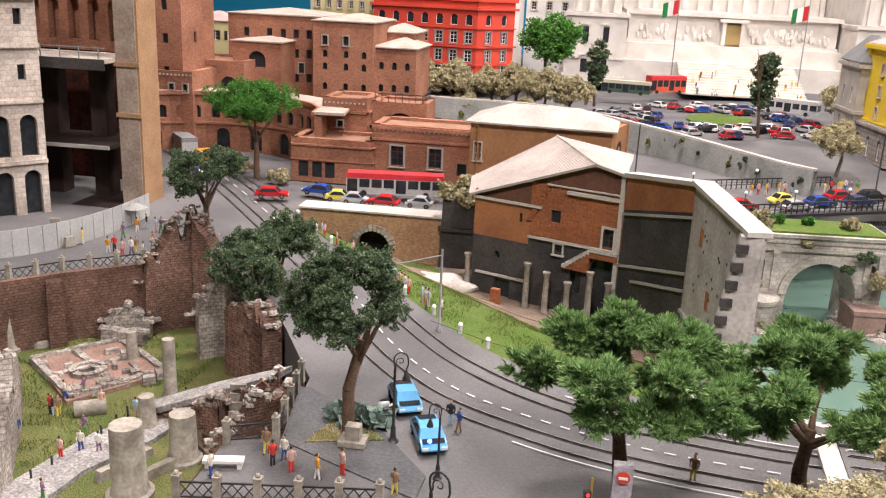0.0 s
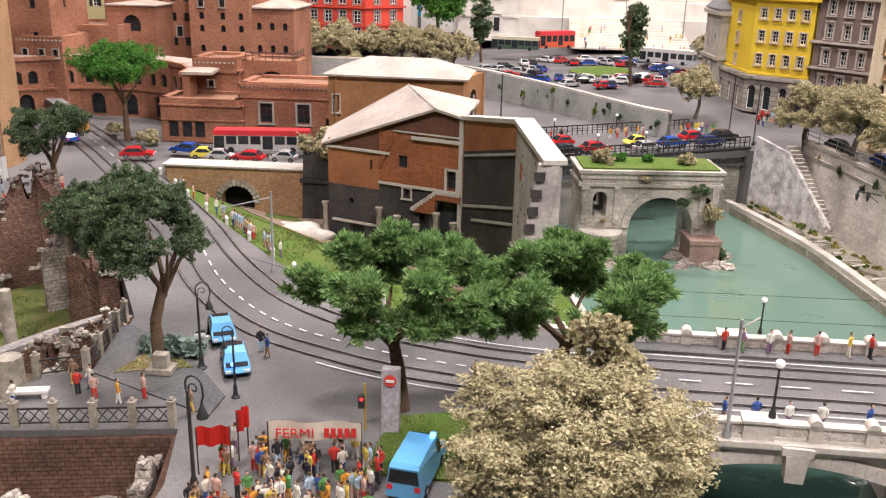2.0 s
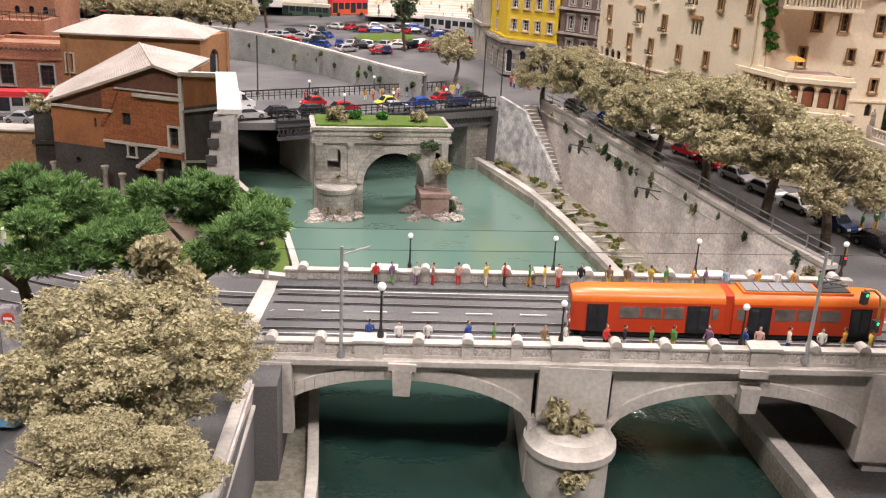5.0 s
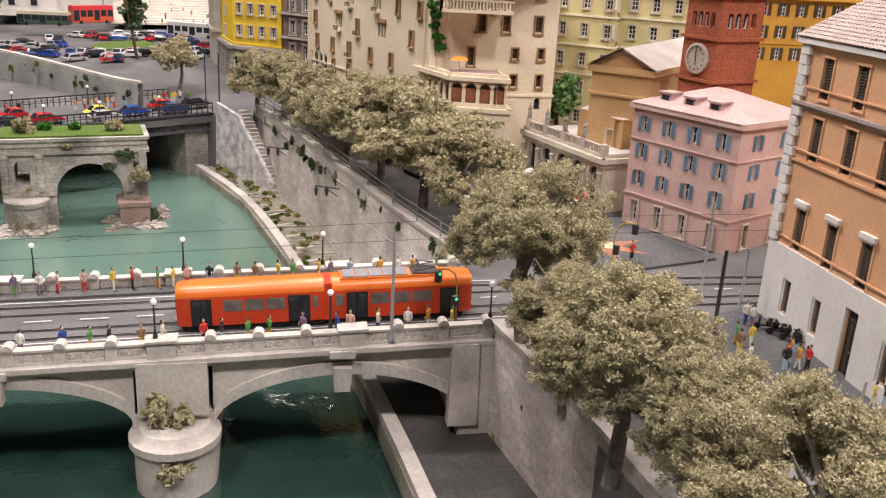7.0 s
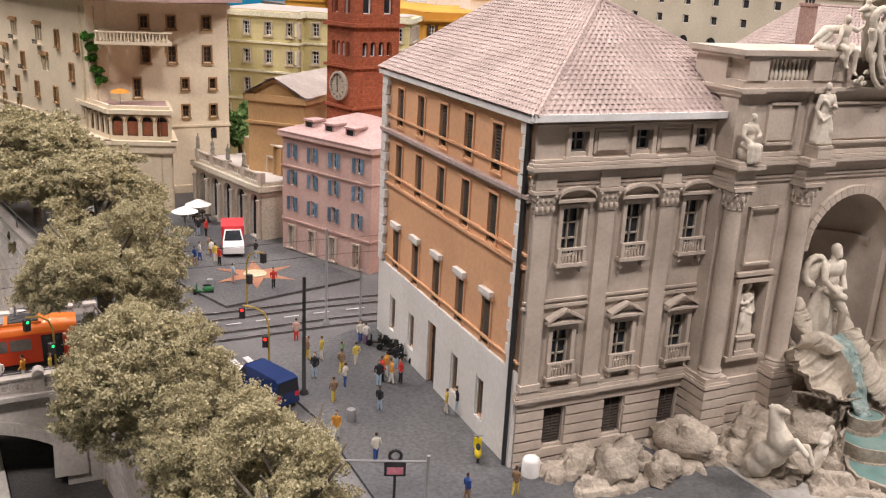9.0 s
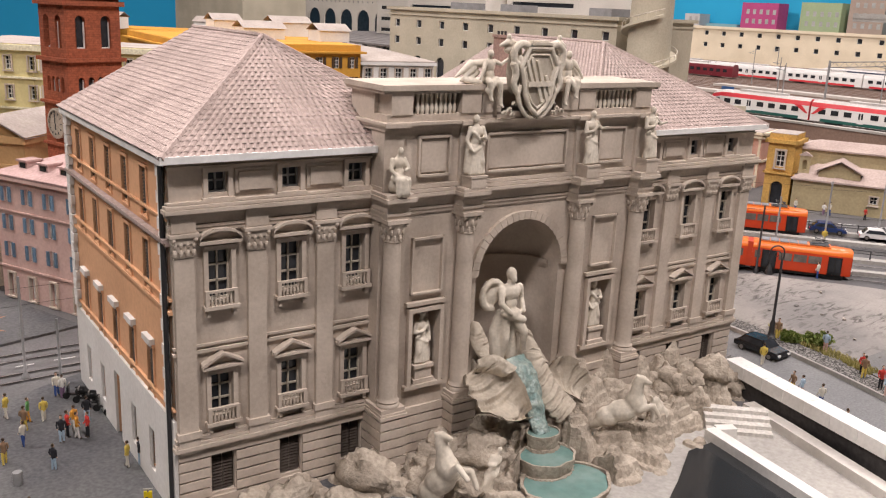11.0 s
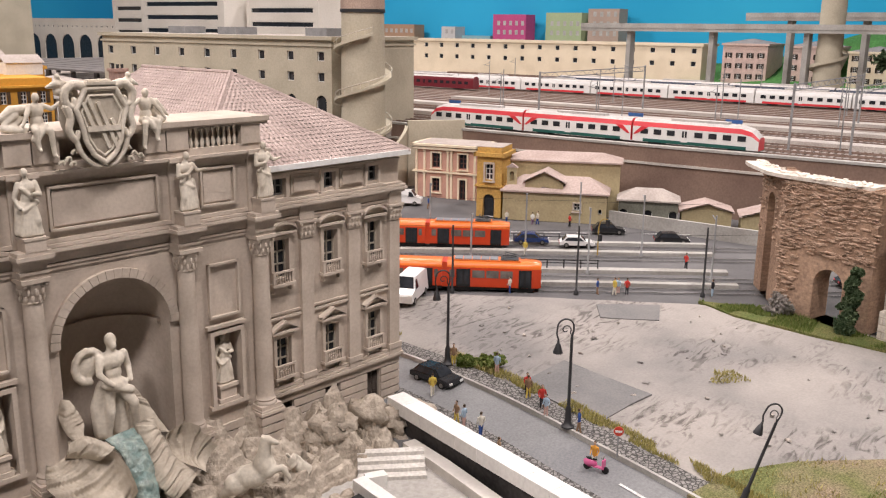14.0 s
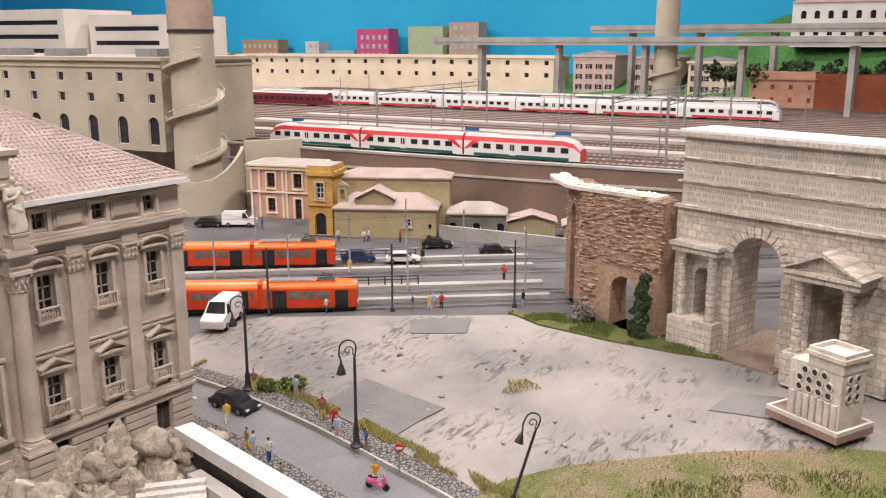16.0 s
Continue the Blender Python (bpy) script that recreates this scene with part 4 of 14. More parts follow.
for u in (0.11, 0.359):
    part("keystone", Form().box(u - 0.006, u + 0.006, -0.009, 0.001, -0.040, -0.020, taper=-0.2).box(u - 0.010, u + 0.010, -0.0095, 0.001, deck(u) - 0.0065, deck(u) - 0.001), BRIDGE_STONE, br, m=bt)
f = Form().box(0.203, 0.264, -0.004, 0.142, -0.13, -0.055).box(0.208, 0.259, -0.008, 0.001, -0.055, deck(0.23) - 0.002)
part("pier", f, BRIDGE_STONE, br, m=bt)
f = Form().lathe([(0.030, -0.13), (0.030, -0.075), (0.034, -0.073), (0.034, -0.067), (0.030, -0.066), (0.026, -0.06)], 20, Matrix.Translation((0.234, -0.008, 0)))
part("cutwater", f, BRIDGE_STONE, br, m=bt, smooth=True)
part("abutment", Form().box(0.452, 0.482, -0.006, 0.145, -0.12, deck(0.46) - 0.001), BRIDGE_STONE, br, m=bt)
part("abutment", Form().box(-0.02, 0.020, -0.006, 0.145, -0.12, deck(0) - 0.001), BRIDGE_STONE, br, m=bt)
for u in (0.02, 0.455):
    part("pilaster", Form().box(u - 0.012, u + 0.012, -0.009, 0.001, -0.075, deck(u) - 0.002, taper=0.1), BRIDGE_STONE, br, m=bt)


def on_deck(f, u0, u1, y0, y1, z0, z1):
    p = [(u0, y0, z0 + deck(u0)), (u1, y0, z0 + deck(u1)), (u1, y1, z0 + deck(u1)), (u0, y1, z0 + deck(u0)), (u0, y0, z1 + deck(u0)), (u1, y0, z1 + deck(u1)), (u1, y1, z1 + deck(u1)), (u0, y1, z1 + deck(u0))]
    for q in ((3, 2, 1, 0), (4, 5, 6, 7), (0, 1, 5, 4), (1, 2, 6, 5), (2, 3, 7, 6), (3, 0, 4, 7)):
        f.poly([p[j] for j in q])


f = Form()
on_deck(f, 0.0, BL, -0.007, 0.004, -0.004, 0.0)
on_deck(f, 0.0, BL, -0.004, 0.006, -0.008, -0.004)
part("cornice", f, BRIDGE_STONE, br, m=bt)
f = Form()
on_deck(f, -0.005, BL, 0.0, 0.150, -0.004, 0.0005)
part("roadway", f, ASPHALT, br, m=bt)
f = Form()
on_deck(f, -0.005, BL, 0.005, 0.022, 0.0, 0.003)
on_deck(f, -0.005, BL, 0.125, 0.146, 0.0, 0.003)
part("footway", f, PAVING, br, m=bt)
PARAPET = mat("parapet_stone", (0.50, 0.46, 0.42), (0.36, 0.32, 0.29), 0.85, 220, 600, 0.3, 0.9, bdist=0.001)
for y in (0.0, 0.142):
    f = Form()
    on_deck(f, 0.0, BL, y, y + 0.006, 0.0, 0.0100)
    part("parapet", f, PARAPET, br, m=bt)
    f = Form()
    on_deck(f, -0.001, BL + 0.001, y - 0.001, y + 0.007, 0.0100, 0.0118)
    on_deck(f, -0.001, BL + 0.001, y - 0.001, y + 0.007, -0.0002, 0.0022)
    part("handrail", f, BRIDGE_STONE, br, m=bt)
    for j in range(14):
        u = 0.015 + j * 0.0352
        big = j % 4 == 2
        f = Form()
        if big:
            on_deck(f, u - 0.010, u + 0.010, y - 0.003, y + 0.009, -0.001, 0.0125)
            on_deck(f, u - 0.0115, u + 0.0115, y - 0.0045, y + 0.0105, 0.0125, 0.0145)
        else:
            on_deck(f, u - 0.004, u + 0.004, y - 0.002, y + 0.008, 0.0, 0.0125)
            f.lathe([(0.0042, 0.0), (0.0042, 0.010)], 12, Matrix.Translation((u, y - 0.002, deck(u) + 0.0125)) @ Matrix.Rotation(-math.pi / 2, 4, "X"))
        part("baluster_pier", f, BRIDGE_STONE, br, m=bt)
WHITE_LINE = mat("road_marking", (0.62, 0.61, 0.59), (0.5, 0.49, 0.48), 0.8, 120, 400, 0.2, 0)


def bridge_point(u, y, z=0.0):
    p = bt @ Vector((u, y, deck(u) + z))
    return (p.x, p.y, p.z)


# ---- tram tracks ----
T1 = smooth_line([(-0.95, 1.80), (-0.70, 1.50), (-0.559, 1.328), (-0.402, 1.113), (-0.268, 0.92), (-0.183, 0.769), (-0.104, 0.675), (-0.020, 0.622), (0.06, 0.590), (0.15, 0.571), (0.25, 0.560), (0.45, 0.541), (0.66, 0.521), (0.80, 0.508), (0.95, 0.496), (1.2, 0.45)], 10)
T2 = smooth_line([(-0.92, 1.85), (-0.67, 1.545), (-0.535, 1.38), (-0.385, 1.18), (-0.25, 0.99), (-0.165, 0.85), (-0.085, 0.745), (0.0, 0.678), (0.09, 0.640), (0.18, 0.620), (0.28, 0.607), (0.45, 0.589), (0.66, 0.569), (0.80, 0.556), (0.95, 0.544), (1.2, 0.50)], 10)


def road_z(x, y):
    u = (bt.inverted() @ Vector((x, y, 0))).x
    return max(gz(x), deck(u) + 0.0006) if 0 <= u <= BL else gz(x)


for name, line in (("tram_track", T1), ("tram_track", T2)):
    f = Form()
    for s in (-0.0083, 0.0083):
        p = offset(line, s)
        strip(p, 0.0013, 0.0011, f, 0, top=road_z)
        strip(offset(line, s * 1.02), 0.0005, 0.0016, f, 1, top=road_z)
    solid(name, f, [GROOVE, STEEL], "dark grooved tram rails set in the road", "track", "tram tracks", kind="structure")
f = Form()
mid = offset(T1, 0.025)
for j in range(14, len(mid) - 12, 2):
    strip(mid[j:j + 2], 0.0008, 0.0013, f, top=road_z)
for line, d in ((T1, -0.018), (T2, 0.017)):
    strip(offset(line, d)[70:125], 0.0007, 0.0013, f, top=road_z)
solid("road_marking", f, WHITE_LINE, "thin white painted lane lines on the road", "road marking", kind="structure")
# ---- fountain palace ----
OAK = mat("pale_window_frame", (0.44, 0.39, 0.32), (0.36, 0.315, 0.26), 0.7)
TM = Matrix.Translation((0.899, 0.217, 0)) @ Matrix.Rotation(radians(-5.5), 4, "Z")
TL, TC = 0.528, 0.255
palace = thing("fountain_palace", "pale stone palace front with columns, attic and tiled roofs", "palace", m=TM)
WU = [0.029, 0.076, 0.122, 0.399, 0.449, 0.497]
EAVE = 0.236


def trevi_wall(u0, u1, us):
    ops = []
    for u in us:
        ops += [(u - u0, 0.0155, 0.016, 0.043, False), (u - u0, 0.0145, 0.070, 0.099, False), (u - u0, 0.0145, 0.147, 0.179, False), (u - u0, 0.0125, 0.2135, 0.2265, False)]
    w = part("wall", wall_form(u1 - u0, 0, EAVE, ops, depth=0.007), TRAVERTINE, palace, m=Matrix.Translation((u0, 0, 0)))
    for u in us:
        window(w, "shut", 0.0155, 0.027, Matrix.Translation((u - u0, 0.001, 0.016)))
        window(w, "ped", 0.0145, 0.029, Matrix.Translation((u - u0, 0, 0.070)), frame_mat=OAK)
        window(w, "seg", 0.0145, 0.032, Matrix.Translation((u - u0, 0, 0.147)), frame_mat=OAK)
        window(w, "cased", 0.0125, 0.013, Matrix.Translation((u - u0, 0, 0.2135)), frame_mat=GREY_POLE)
    return w


trevi_wall(0.0, 0.15, WU[:3])
trevi_wall(0.36, TL, WU[3:])
# rusticated base courses of the wings
for u0, u1, us in ((0.0, 0.15, WU[:3]), (0.36, TL, WU[3:])):
    f = Form()
    edges = [u0] + [e for u in us for e in (u - 0.0085, u + 0.0085)] + [u1]
    for r in range(7):
        z = 0.001 + r * 0.0072
        gaps = list(zip(edges[::2], edges[1::2])) if 0.012 < z < 0.044 else [(u0, u1)]
        for a, b in gaps:
            part("stone_course", Form().box(a, b, -0.0021, 0.001, z, z + 0.0059), TRAVERTINE, palace)
# horizontal members of the wings
f = Form()
for z, h, o in ((0.0515, 0.0026, 0.0048), (0.0545, 0.0018, 0.0036), (0.0568, 0.0026, 0.0028), (0.1145, 0.002, 0.002), (0.1185, 0.0015, 0.0015), (0.1915, 0.0022, 0.0024), (0.1941, 0.0018, 0.0030), (0.1963, 0.0046, 0.0022), (0.2015, 0.002, 0.0055), (0.2039, 0.0022, 0.0078), (0.2065, 0.0016, 0.0062), (0.2085, 0.0014, 0.0035), (0.2290, 0.0016, 0.0016), (0.2325, 0.0032, 0.0040)):
    part("cornice", Form().box(-o * 0.6, 0.135, -o, 0.001, z, z + h), TRAVERTINE, palace)
    part("cornice", Form().box(0.375, TL + o * 0.6, -o, 0.001, z, z + h), TRAVERTINE, palace)


def capital(f, u, out, w, z, k=0):
    for j, (a, b, e) in enumerate(((0, 0.004, 0.0), (0.004, 0.009, 0.0009), (0.009, 0.013, 0.0018))):
        f.box(u - w / 2 - e, u + w / 2 + e, -out - e, 0.001, z + a, z + b, k=k)
    for s in (-1, -0.35, 0.35, 1):
        for lvl in (0.0035, 0.0085):
            f.ball((u + s * w * 0.5, -out - 0.0012, z + lvl), (0.0014, 0.0012, 0.0022), 6, k)
    for s in (-1, 1):
        f.ball((u + s * (w / 2 + 0.0008), -out - 0.0018, z + 0.0115), 0.0017, 6, k)
    f.box(u - w / 2 - 0.0032, u + w / 2 + 0.0032, -out - 0.003, 0.001, z + 0.013, z + 0.015, k=k)


for u in (0.0068, 0.0525, 0.0995, 0.4235, 0.4735, 0.521):
    f = Form().box(u - 0.006, u + 0.006, -0.0035, 0.001, 0.064, 0.176).box(u - 0.0075, u + 0.0075, -0.005, 0.001, 0.0595, 0.064).box(u - 0.0068, u + 0.0068, -0.0042, 0.001, 0.050, 0.0595)
    f.box(u - 0.0072, u + 0.0072, -0.0045, 0.001, 0.192, 0.2015).box(u - 0.0076, u + 0.0076, -0.0065, 0.001, 0.2015, 0.2045)
    capital(f, u, 0.0035, 0.0115, 0.1765)
    part("pilaster", f, TRAVERTINE, palace)
# attic panels
for u in (0.0525, 0.0995, 0.4235, 0.4735):
    f = Form().box(u - 0.0125, u + 0.0125, -0.001, 0.001, 0.2125, 0.2275).box(u - 0.0105, u + 0.0105, -0.0022, 0.0, 0.2145, 0.2255)
    part("panel", f, TRAVERTINE, palace)

# middle part with its niche
C0, C1, NW = 0.134, 0.376, 0.039
OUT = 0.012
f = Form()
for a, b in ((C0, TC - NW), (TC + NW, C1)):
    nu = (a + b) / 2 + (-0.003 if a < TC else 0.003)
    wall_form(b - a, 0.0, 0.192, [(nu - a, 0.0232, 0.0675, 0.1215, False)], depth=0.012, thick=OUT + 0.03, form=f, t=Matrix.Translation((a, -OUT, 0)))
    f.box(nu - 0.0126, nu + 0.0126, -OUT + 0.0118, -OUT + 0.0135, 0.0665, 0.1225)
    for r in range(7):
        part("stone_course", Form().box(a - 0.0005, b + 0.0005, -OUT - 0.0021, 0.0, 0.001 + r * 0.0072, 0.0069 + r * 0.0072), TRAVERTINE, palace)
arc = [(TC + NW * math.cos(math.pi * j / 24), 0.140 + NW * math.sin(math.pi * j / 24)) for j in range(25)]
for (a, za), (b, zb) in zip(arc, arc[1:]):
    f.poly([(a, -OUT, za), (b, -OUT, zb), (b, -OUT, 0.192), (a, -OUT, 0.192)])
    f.poly([(a, -OUT, za), (a, 0.0, za), (b, 0.0, zb), (b, -OUT, zb)])
part("wall", f, TRAVERTINE, palace)
f = Form()
for j in range(24):
    a0, a1 = math.pi * j / 24, math.pi * (j + 1) / 24
    for z0, z1 in ((0.03, 0.138), (0.138, 0.140)):
        f.poly([(TC + NW * math.cos(a0), 0.0 + NW * 0.9 * math.sin(a0), z0), (TC + NW * math.cos(a1), NW * 0.9 * math.sin(a1), z0), (TC + NW * math.cos(a1), NW * 0.9 * math.sin(a1), z1), (TC + NW * math.cos(a0), NW * 0.9 * math.sin(a0), z1)])
    for i in range(8):
        e0, e1 = math.pi / 2 * i / 8, math.pi / 2 * (i + 1) / 8
        q = lambda a, e: (TC + NW * math.cos(a) * math.cos(e), NW * 0.9 * math.sin(a) * math.cos(e), 0.140 + NW * math.sin(e))
        f.poly([q(a0, e0), q(a1, e0), q(a1, e1), q(a0, e1)])
part("niche", f, TRAVERTINE, palace, smooth=True)
f = Form()
for j in range(24):
    a0, a1 = math.pi * j / 24, math.pi * (j + 1) / 24
    for z0, z1, rr in ((0.134, 0.137, 0.0375), (0.137, 0.140, 0.036)):
        p = [(TC + NW * math.cos(a), NW * 0.9 * math.sin(a)) for a in (a0, a1)] + [(TC + rr * math.cos(a), rr * 0.88 * math.sin(a) - 0.001) for a in (a1, a0)]
        f.prism(p, z0, z1)
part("impost", f, TRAVERTINE, palace)
for j in range(24):
    f = Form()
    a0, a1 = math.pi * j / 24 + 0.004, math.pi * (j + 1) / 24 - 0.004
    r0, r1 = NW, NW + 0.0062
    q = lambda a, r, y: (TC + r * math.cos(a), y, 0.140 + r * math.sin(a))
    for ya, ra, rb in ((-OUT - 0.003, r0, r1),):
        f.poly([q(a0, ra, ya), q(a1, ra, ya), q(a1, rb, ya), q(a0, rb, ya)])
        f.poly([q(a0, rb, ya), q(a1, rb, ya), q(a1, rb, -OUT), q(a0, rb, -OUT)])
        f.poly([q(a0, ra, ya), q(a0, ra, 0), q(a1, ra, 0), q(a1, ra, ya)])
        f.poly([q(a0, ra, ya), q(a0, rb, ya), q(a0, rb, -OUT), q(a0, ra, -OUT)])
        f.poly([q(a1, ra, ya), q(a1, ra, -OUT), q(a1, rb, -OUT), q(a1, rb, ya)])
    part("voussoir", f, TRAVERTINE, palace)
COLS = [0.141, 0.2005, 0.3055, 0.368]
for u in COLS:
    f = Form().box(u - 0.0095, u + 0.0095, -OUT - 0.0135, 0.0, 0.0, 0.050).box(u - 0.0108, u + 0.0108, -OUT - 0.0152, 0.0, 0.0515, 0.0538).box(u - 0.0100, u + 0.0100, -OUT - 0.0142, 0.0, 0.0538, 0.0555).box(u - 0.0094, u + 0.0094, -OUT - 0.0134, 0.0, 0.0555, 0.0585)
    for r in range(7):
        part("stone_course", Form().box(u - 0.0104, u + 0.0104, -OUT - 0.0147, 0.0, 0.001 + r * 0.0072, 0.0069 + r * 0.0072), TRAVERTINE, palace)
    part("pedestal", f, TRAVERTINE, palace)
    f = Form()
    t = Matrix.Translation((u, -OUT - 0.0055, 0))
    f.lathe([(0.0082, 0.0585), (0.0085, 0.0597), (0.0077, 0.0609), (0.0073, 0.0615), (0.0079, 0.0627), (0.0070, 0.0640), (0.0066, 0.066), (0.0067, 0.100), (0.0058, 0.176)], 24, t)
    part("column", f, TRAVERTINE, palace, smooth=True)
    f = Form()
    f.lathe([(0.0060, 0.1755), (0.0066, 0.1762), (0.0060, 0.1770), (0.0063, 0.180), (0.0084, 0.189)], 16, t)
    for lvl, rr, n in ((0.1790, 0.0067, 10), (0.1835, 0.0075, 10)):
        for j in range(n):
            a = 2 * math.pi * (j + (0.5 if rr > 0.007 else 0)) / n
            f.ball((u + rr * math.cos(a), -OUT - 0.0055 + rr * math.sin(a), lvl), (0.0013, 0.0013, 0.0024), 6)
    for sx in (-1, 1):
        for sy in (-1, 1):
            f.ball((u + sx * 0.0068, -OUT - 0.0055 + sy * 0.0068, 0.1875), 0.0018, 6)
    f.box(u - 0.0088, u + 0.0088, -OUT - 0.0143, 0.0, 0.189, 0.1915)
    part("capital", f, TRAVERTINE, palace)
    for name, w, o, z0, z1 in (("architrave_block", 0.0084, 0.0122, 0.1915, 0.1940), ("architrave_block", 0.0089, 0.0130, 0.1941, 0.1960), ("frieze_block", 0.0084, 0.0122, 0.1961, 0.2012), ("cornice_block", 0.0098, 0.0145, 0.2013, 0.2036), ("cornice_block", 0.0114, 0.0172, 0.2037, 0.2062), ("cornice_block", 0.0104, 0.0160, 0.2063, 0.2085)):
        part(name, Form().box(u - w, u + w, -OUT - o, 0.0, z0, z1), TRAVERTINE, palace)
    part("buttress", Form().box(u - 0.0075, u + 0.0075, -OUT - 0.0045, 0.0, 0.2085, 0.2480).box(u - 0.0086, u + 0.0086, -OUT - 0.0070, 0.0, 0.2480, 0.2505).box(u - 0.0094, u + 0.0094, -OUT - 0.0092, 0.0, 0.2505, 0.2532), TRAVERTINE, palace)
f = Form()
for z, h, o in ((0.1915, 0.0022, 0.0012), (0.1941, 0.0018, 0.0020), (0.1963, 0.0048, 0.0014), (0.2015, 0.0020, 0.0045), (0.2039, 0.0022, 0.0068), (0.2065, 0.0020, 0.0055), (0.2089, 0.0026, 0.0035)):
    part("cornice", Form().box(C0 - 0.001, C1 + 0.001, -OUT - o, 0.0, z, z + h), TRAVERTINE, palace)
f = Form().box(C0 + 0.002, C1 - 0.002, -OUT - 0.002, 0.03, 0.2115, 0.2475)
f.box(C0 - 0.001, C1 + 0.001, -OUT - 0.0045, 0.033, 0.2475, 0.2498).box(C0 - 0.002, C1 + 0.002, -OUT - 0.0062, 0.0345, 0.2498, 0.2516).box(C0 - 0.003, C1 + 0.003, -OUT - 0.0080, 0.035, 0.2516, 0.2535)
f.box(C0 + 0.001, C1 - 0.001, -OUT - 0.004, 0.03, 0.2535, 0.2580).box(C0 + 0.001, C1 - 0.001, 0.0, 0.03, 0.2580, 0.2715)
f.box(C0 - 0.002, C1 + 0.002, -OUT - 0.0058, 0.033, 0.2715, 0.2735).box(C0 - 0.003, C1 + 0.003, -OUT - 0.0070, 0.034, 0.2735, 0.2770)
for u in [C0 + 0.012, COLS[1], COLS[2], C1 - 0.012, COLS[1] + 0.017, COLS[2] - 0.017]:
    f.box(u - 0.008, u + 0.008, -OUT - 0.005, 0.001, 0.2580, 0.2715)
part("attic", f, TRAVERTINE, palace)
for a, b in ((0.158, 0.1905), (0.3155, 0.355)):
    n = 9
    for j in range(n):
        u = a + (b - a) * (j + 0.5) / n
        part("baluster", Form().lathe([(0.0010, 0.2580), (0.0017, 0.2615), (0.0008, 0.2655), (0.0011, 0.2685), (0.0015, 0.2715)], 8, Matrix.Translation((u, -OUT - 0.001, 0)), caps=False), STATUE, palace, smooth=True)
for a, b, z0, z1 in ((0.160, 0.186, 0.2165, 0.2440), (0.216, 0.290, 0.2160, 0.2440), (0.3215, 0.350, 0.2165, 0.2440)):
    f = Form()
    for q in ((a, b, z0, z0 + 0.0016), (a, b, z1 - 0.0016, z1), (a, a + 0.0016, z0, z1), (b - 0.0016, b, z0, z1)):
        f.box(q[0], q[1], -OUT - 0.0045, -OUT, q[2], q[3])
    f.box(a + 0.003, b - 0.003, -OUT - 0.003, -OUT, z0 + 0.003, z1 - 0.003)
    part("panel", f, TRAVERTINE, palace)
# side niches and the panels above them
NICHES = ((C0 + TC - NW) / 2 - 0.003, (C1 + TC + NW) / 2 + 0.003)
for u in NICHES:
    f = Form()
    for q in ((u - 0.0145, u - 0.0115, 0.0675, 0.1215), (u + 0.0115, u + 0.0145, 0.0675, 0.1215), (u - 0.0145, u + 0.0145, 0.1215, 0.1245), (u - 0.0165, u + 0.0165, 0.0645, 0.0675), (u - 0.0165, u + 0.0165, 0.1265, 0.129)):
        f.box(q[0], q[1], -OUT - 0.004, -OUT + 0.001, q[2], q[3])
    for q in ((u - 0.013, u + 0.013, 0.134, 0.1355), (u - 0.013, u + 0.013, 0.173, 0.1745), (u - 0.013, u - 0.0115, 0.134, 0.1745), (u + 0.0115, u + 0.013, 0.134, 0.1745)):
        f.box(q[0], q[1], -OUT - 0.003, -OUT + 0.001, q[2], q[3])
    part("niche_frame", f, TRAVERTINE, palace)
    part("plinth", Form().box(u - 0.0085, u + 0.0085, -OUT - 0.003, -OUT + 0.011, 0.0677, 0.0708).box(u - 0.0068, u + 0.0068, -OUT - 0.0018, -OUT + 0.010, 0.0708, 0.0790).box(u - 0.0080, u + 0.0080, -OUT - 0.003, -OUT + 0.011, 0.0790, 0.0815), TRAVERTINE, palace)

# side and back walls
WD = 0.252
side = thing("palace_side", "orange and white plaster side of the palace with shuttered windows", "building", m=TM @ Matrix.Translation((0, WD, 0)) @ Matrix.Rotation(radians(-90), 4, "Z"))
SU = [WD - s for s in (0.216, 0.174, 0.132, 0.090, 0.048)]
ops = []
for u in SU:
    ops += [(u, 0.0125, 0.193, 0.2235, False), (u, 0.0125, 0.145, 0.178, False), (u, 0.0125, 0.072, 0.106, False)]
ops += [(SU[j], 0.0085, 0.018, 0.046, False) for j in (0, 1, 3, 4)] + [(SU[2], 0.014, 0.0005, 0.055, False)]
w = part("wall", wall_form(WD - 0.0015, 0, 0.2315, ops), ORANGE_PLASTER, side)
for u in SU:
    window(w, "shut", 0.0125, 0.0305, Matrix.Translation((u, 0, 0.193)), casing=ORANGE_PLASTER)
    window(w, "shut", 0.0125, 0.033, Matrix.Translation((u, 0, 0.145)), casing=ORANGE_PLASTER)
    window(w, "shut", 0.0125, 0.034, Matrix.Translation((u, 0, 0.072)), casing=ORANGE_PLASTER)
    part("lintel", Form().box(u - 0.0085, u + 0.0085, -0.0035, 0.0, 0.1085, 0.1125).box(u - 0.0065, u + 0.0065, -0.0025, 0.0, 0.1065, 0.1085), WHITE_PLASTER, side)
for j in (0, 1, 3, 4):
    window(w, "shut", 0.0085, 0.028, Matrix.Translation((SU[j], 0, 0.018)), casing=WHITE_PLASTER)
dr = part("door", Form().box(-0.007, 0.007, 0.002, 0.004, 0, 0.0545).box(-0.0005, 0.0005, 0.0012, 0.002, 0, 0.0545).box(-0.007, 0.007, 0.0012, 0.002, 0.045, 0.0462), WOOD_DARK, side, "tall dark brown wooden door", m=Matrix.Translation((SU[2], 0, 0.0005)))
part("handle", Form().ball((0.0018, 0.0008, 0.022), 0.0008, 6), STEEL, dr)
f = Form()
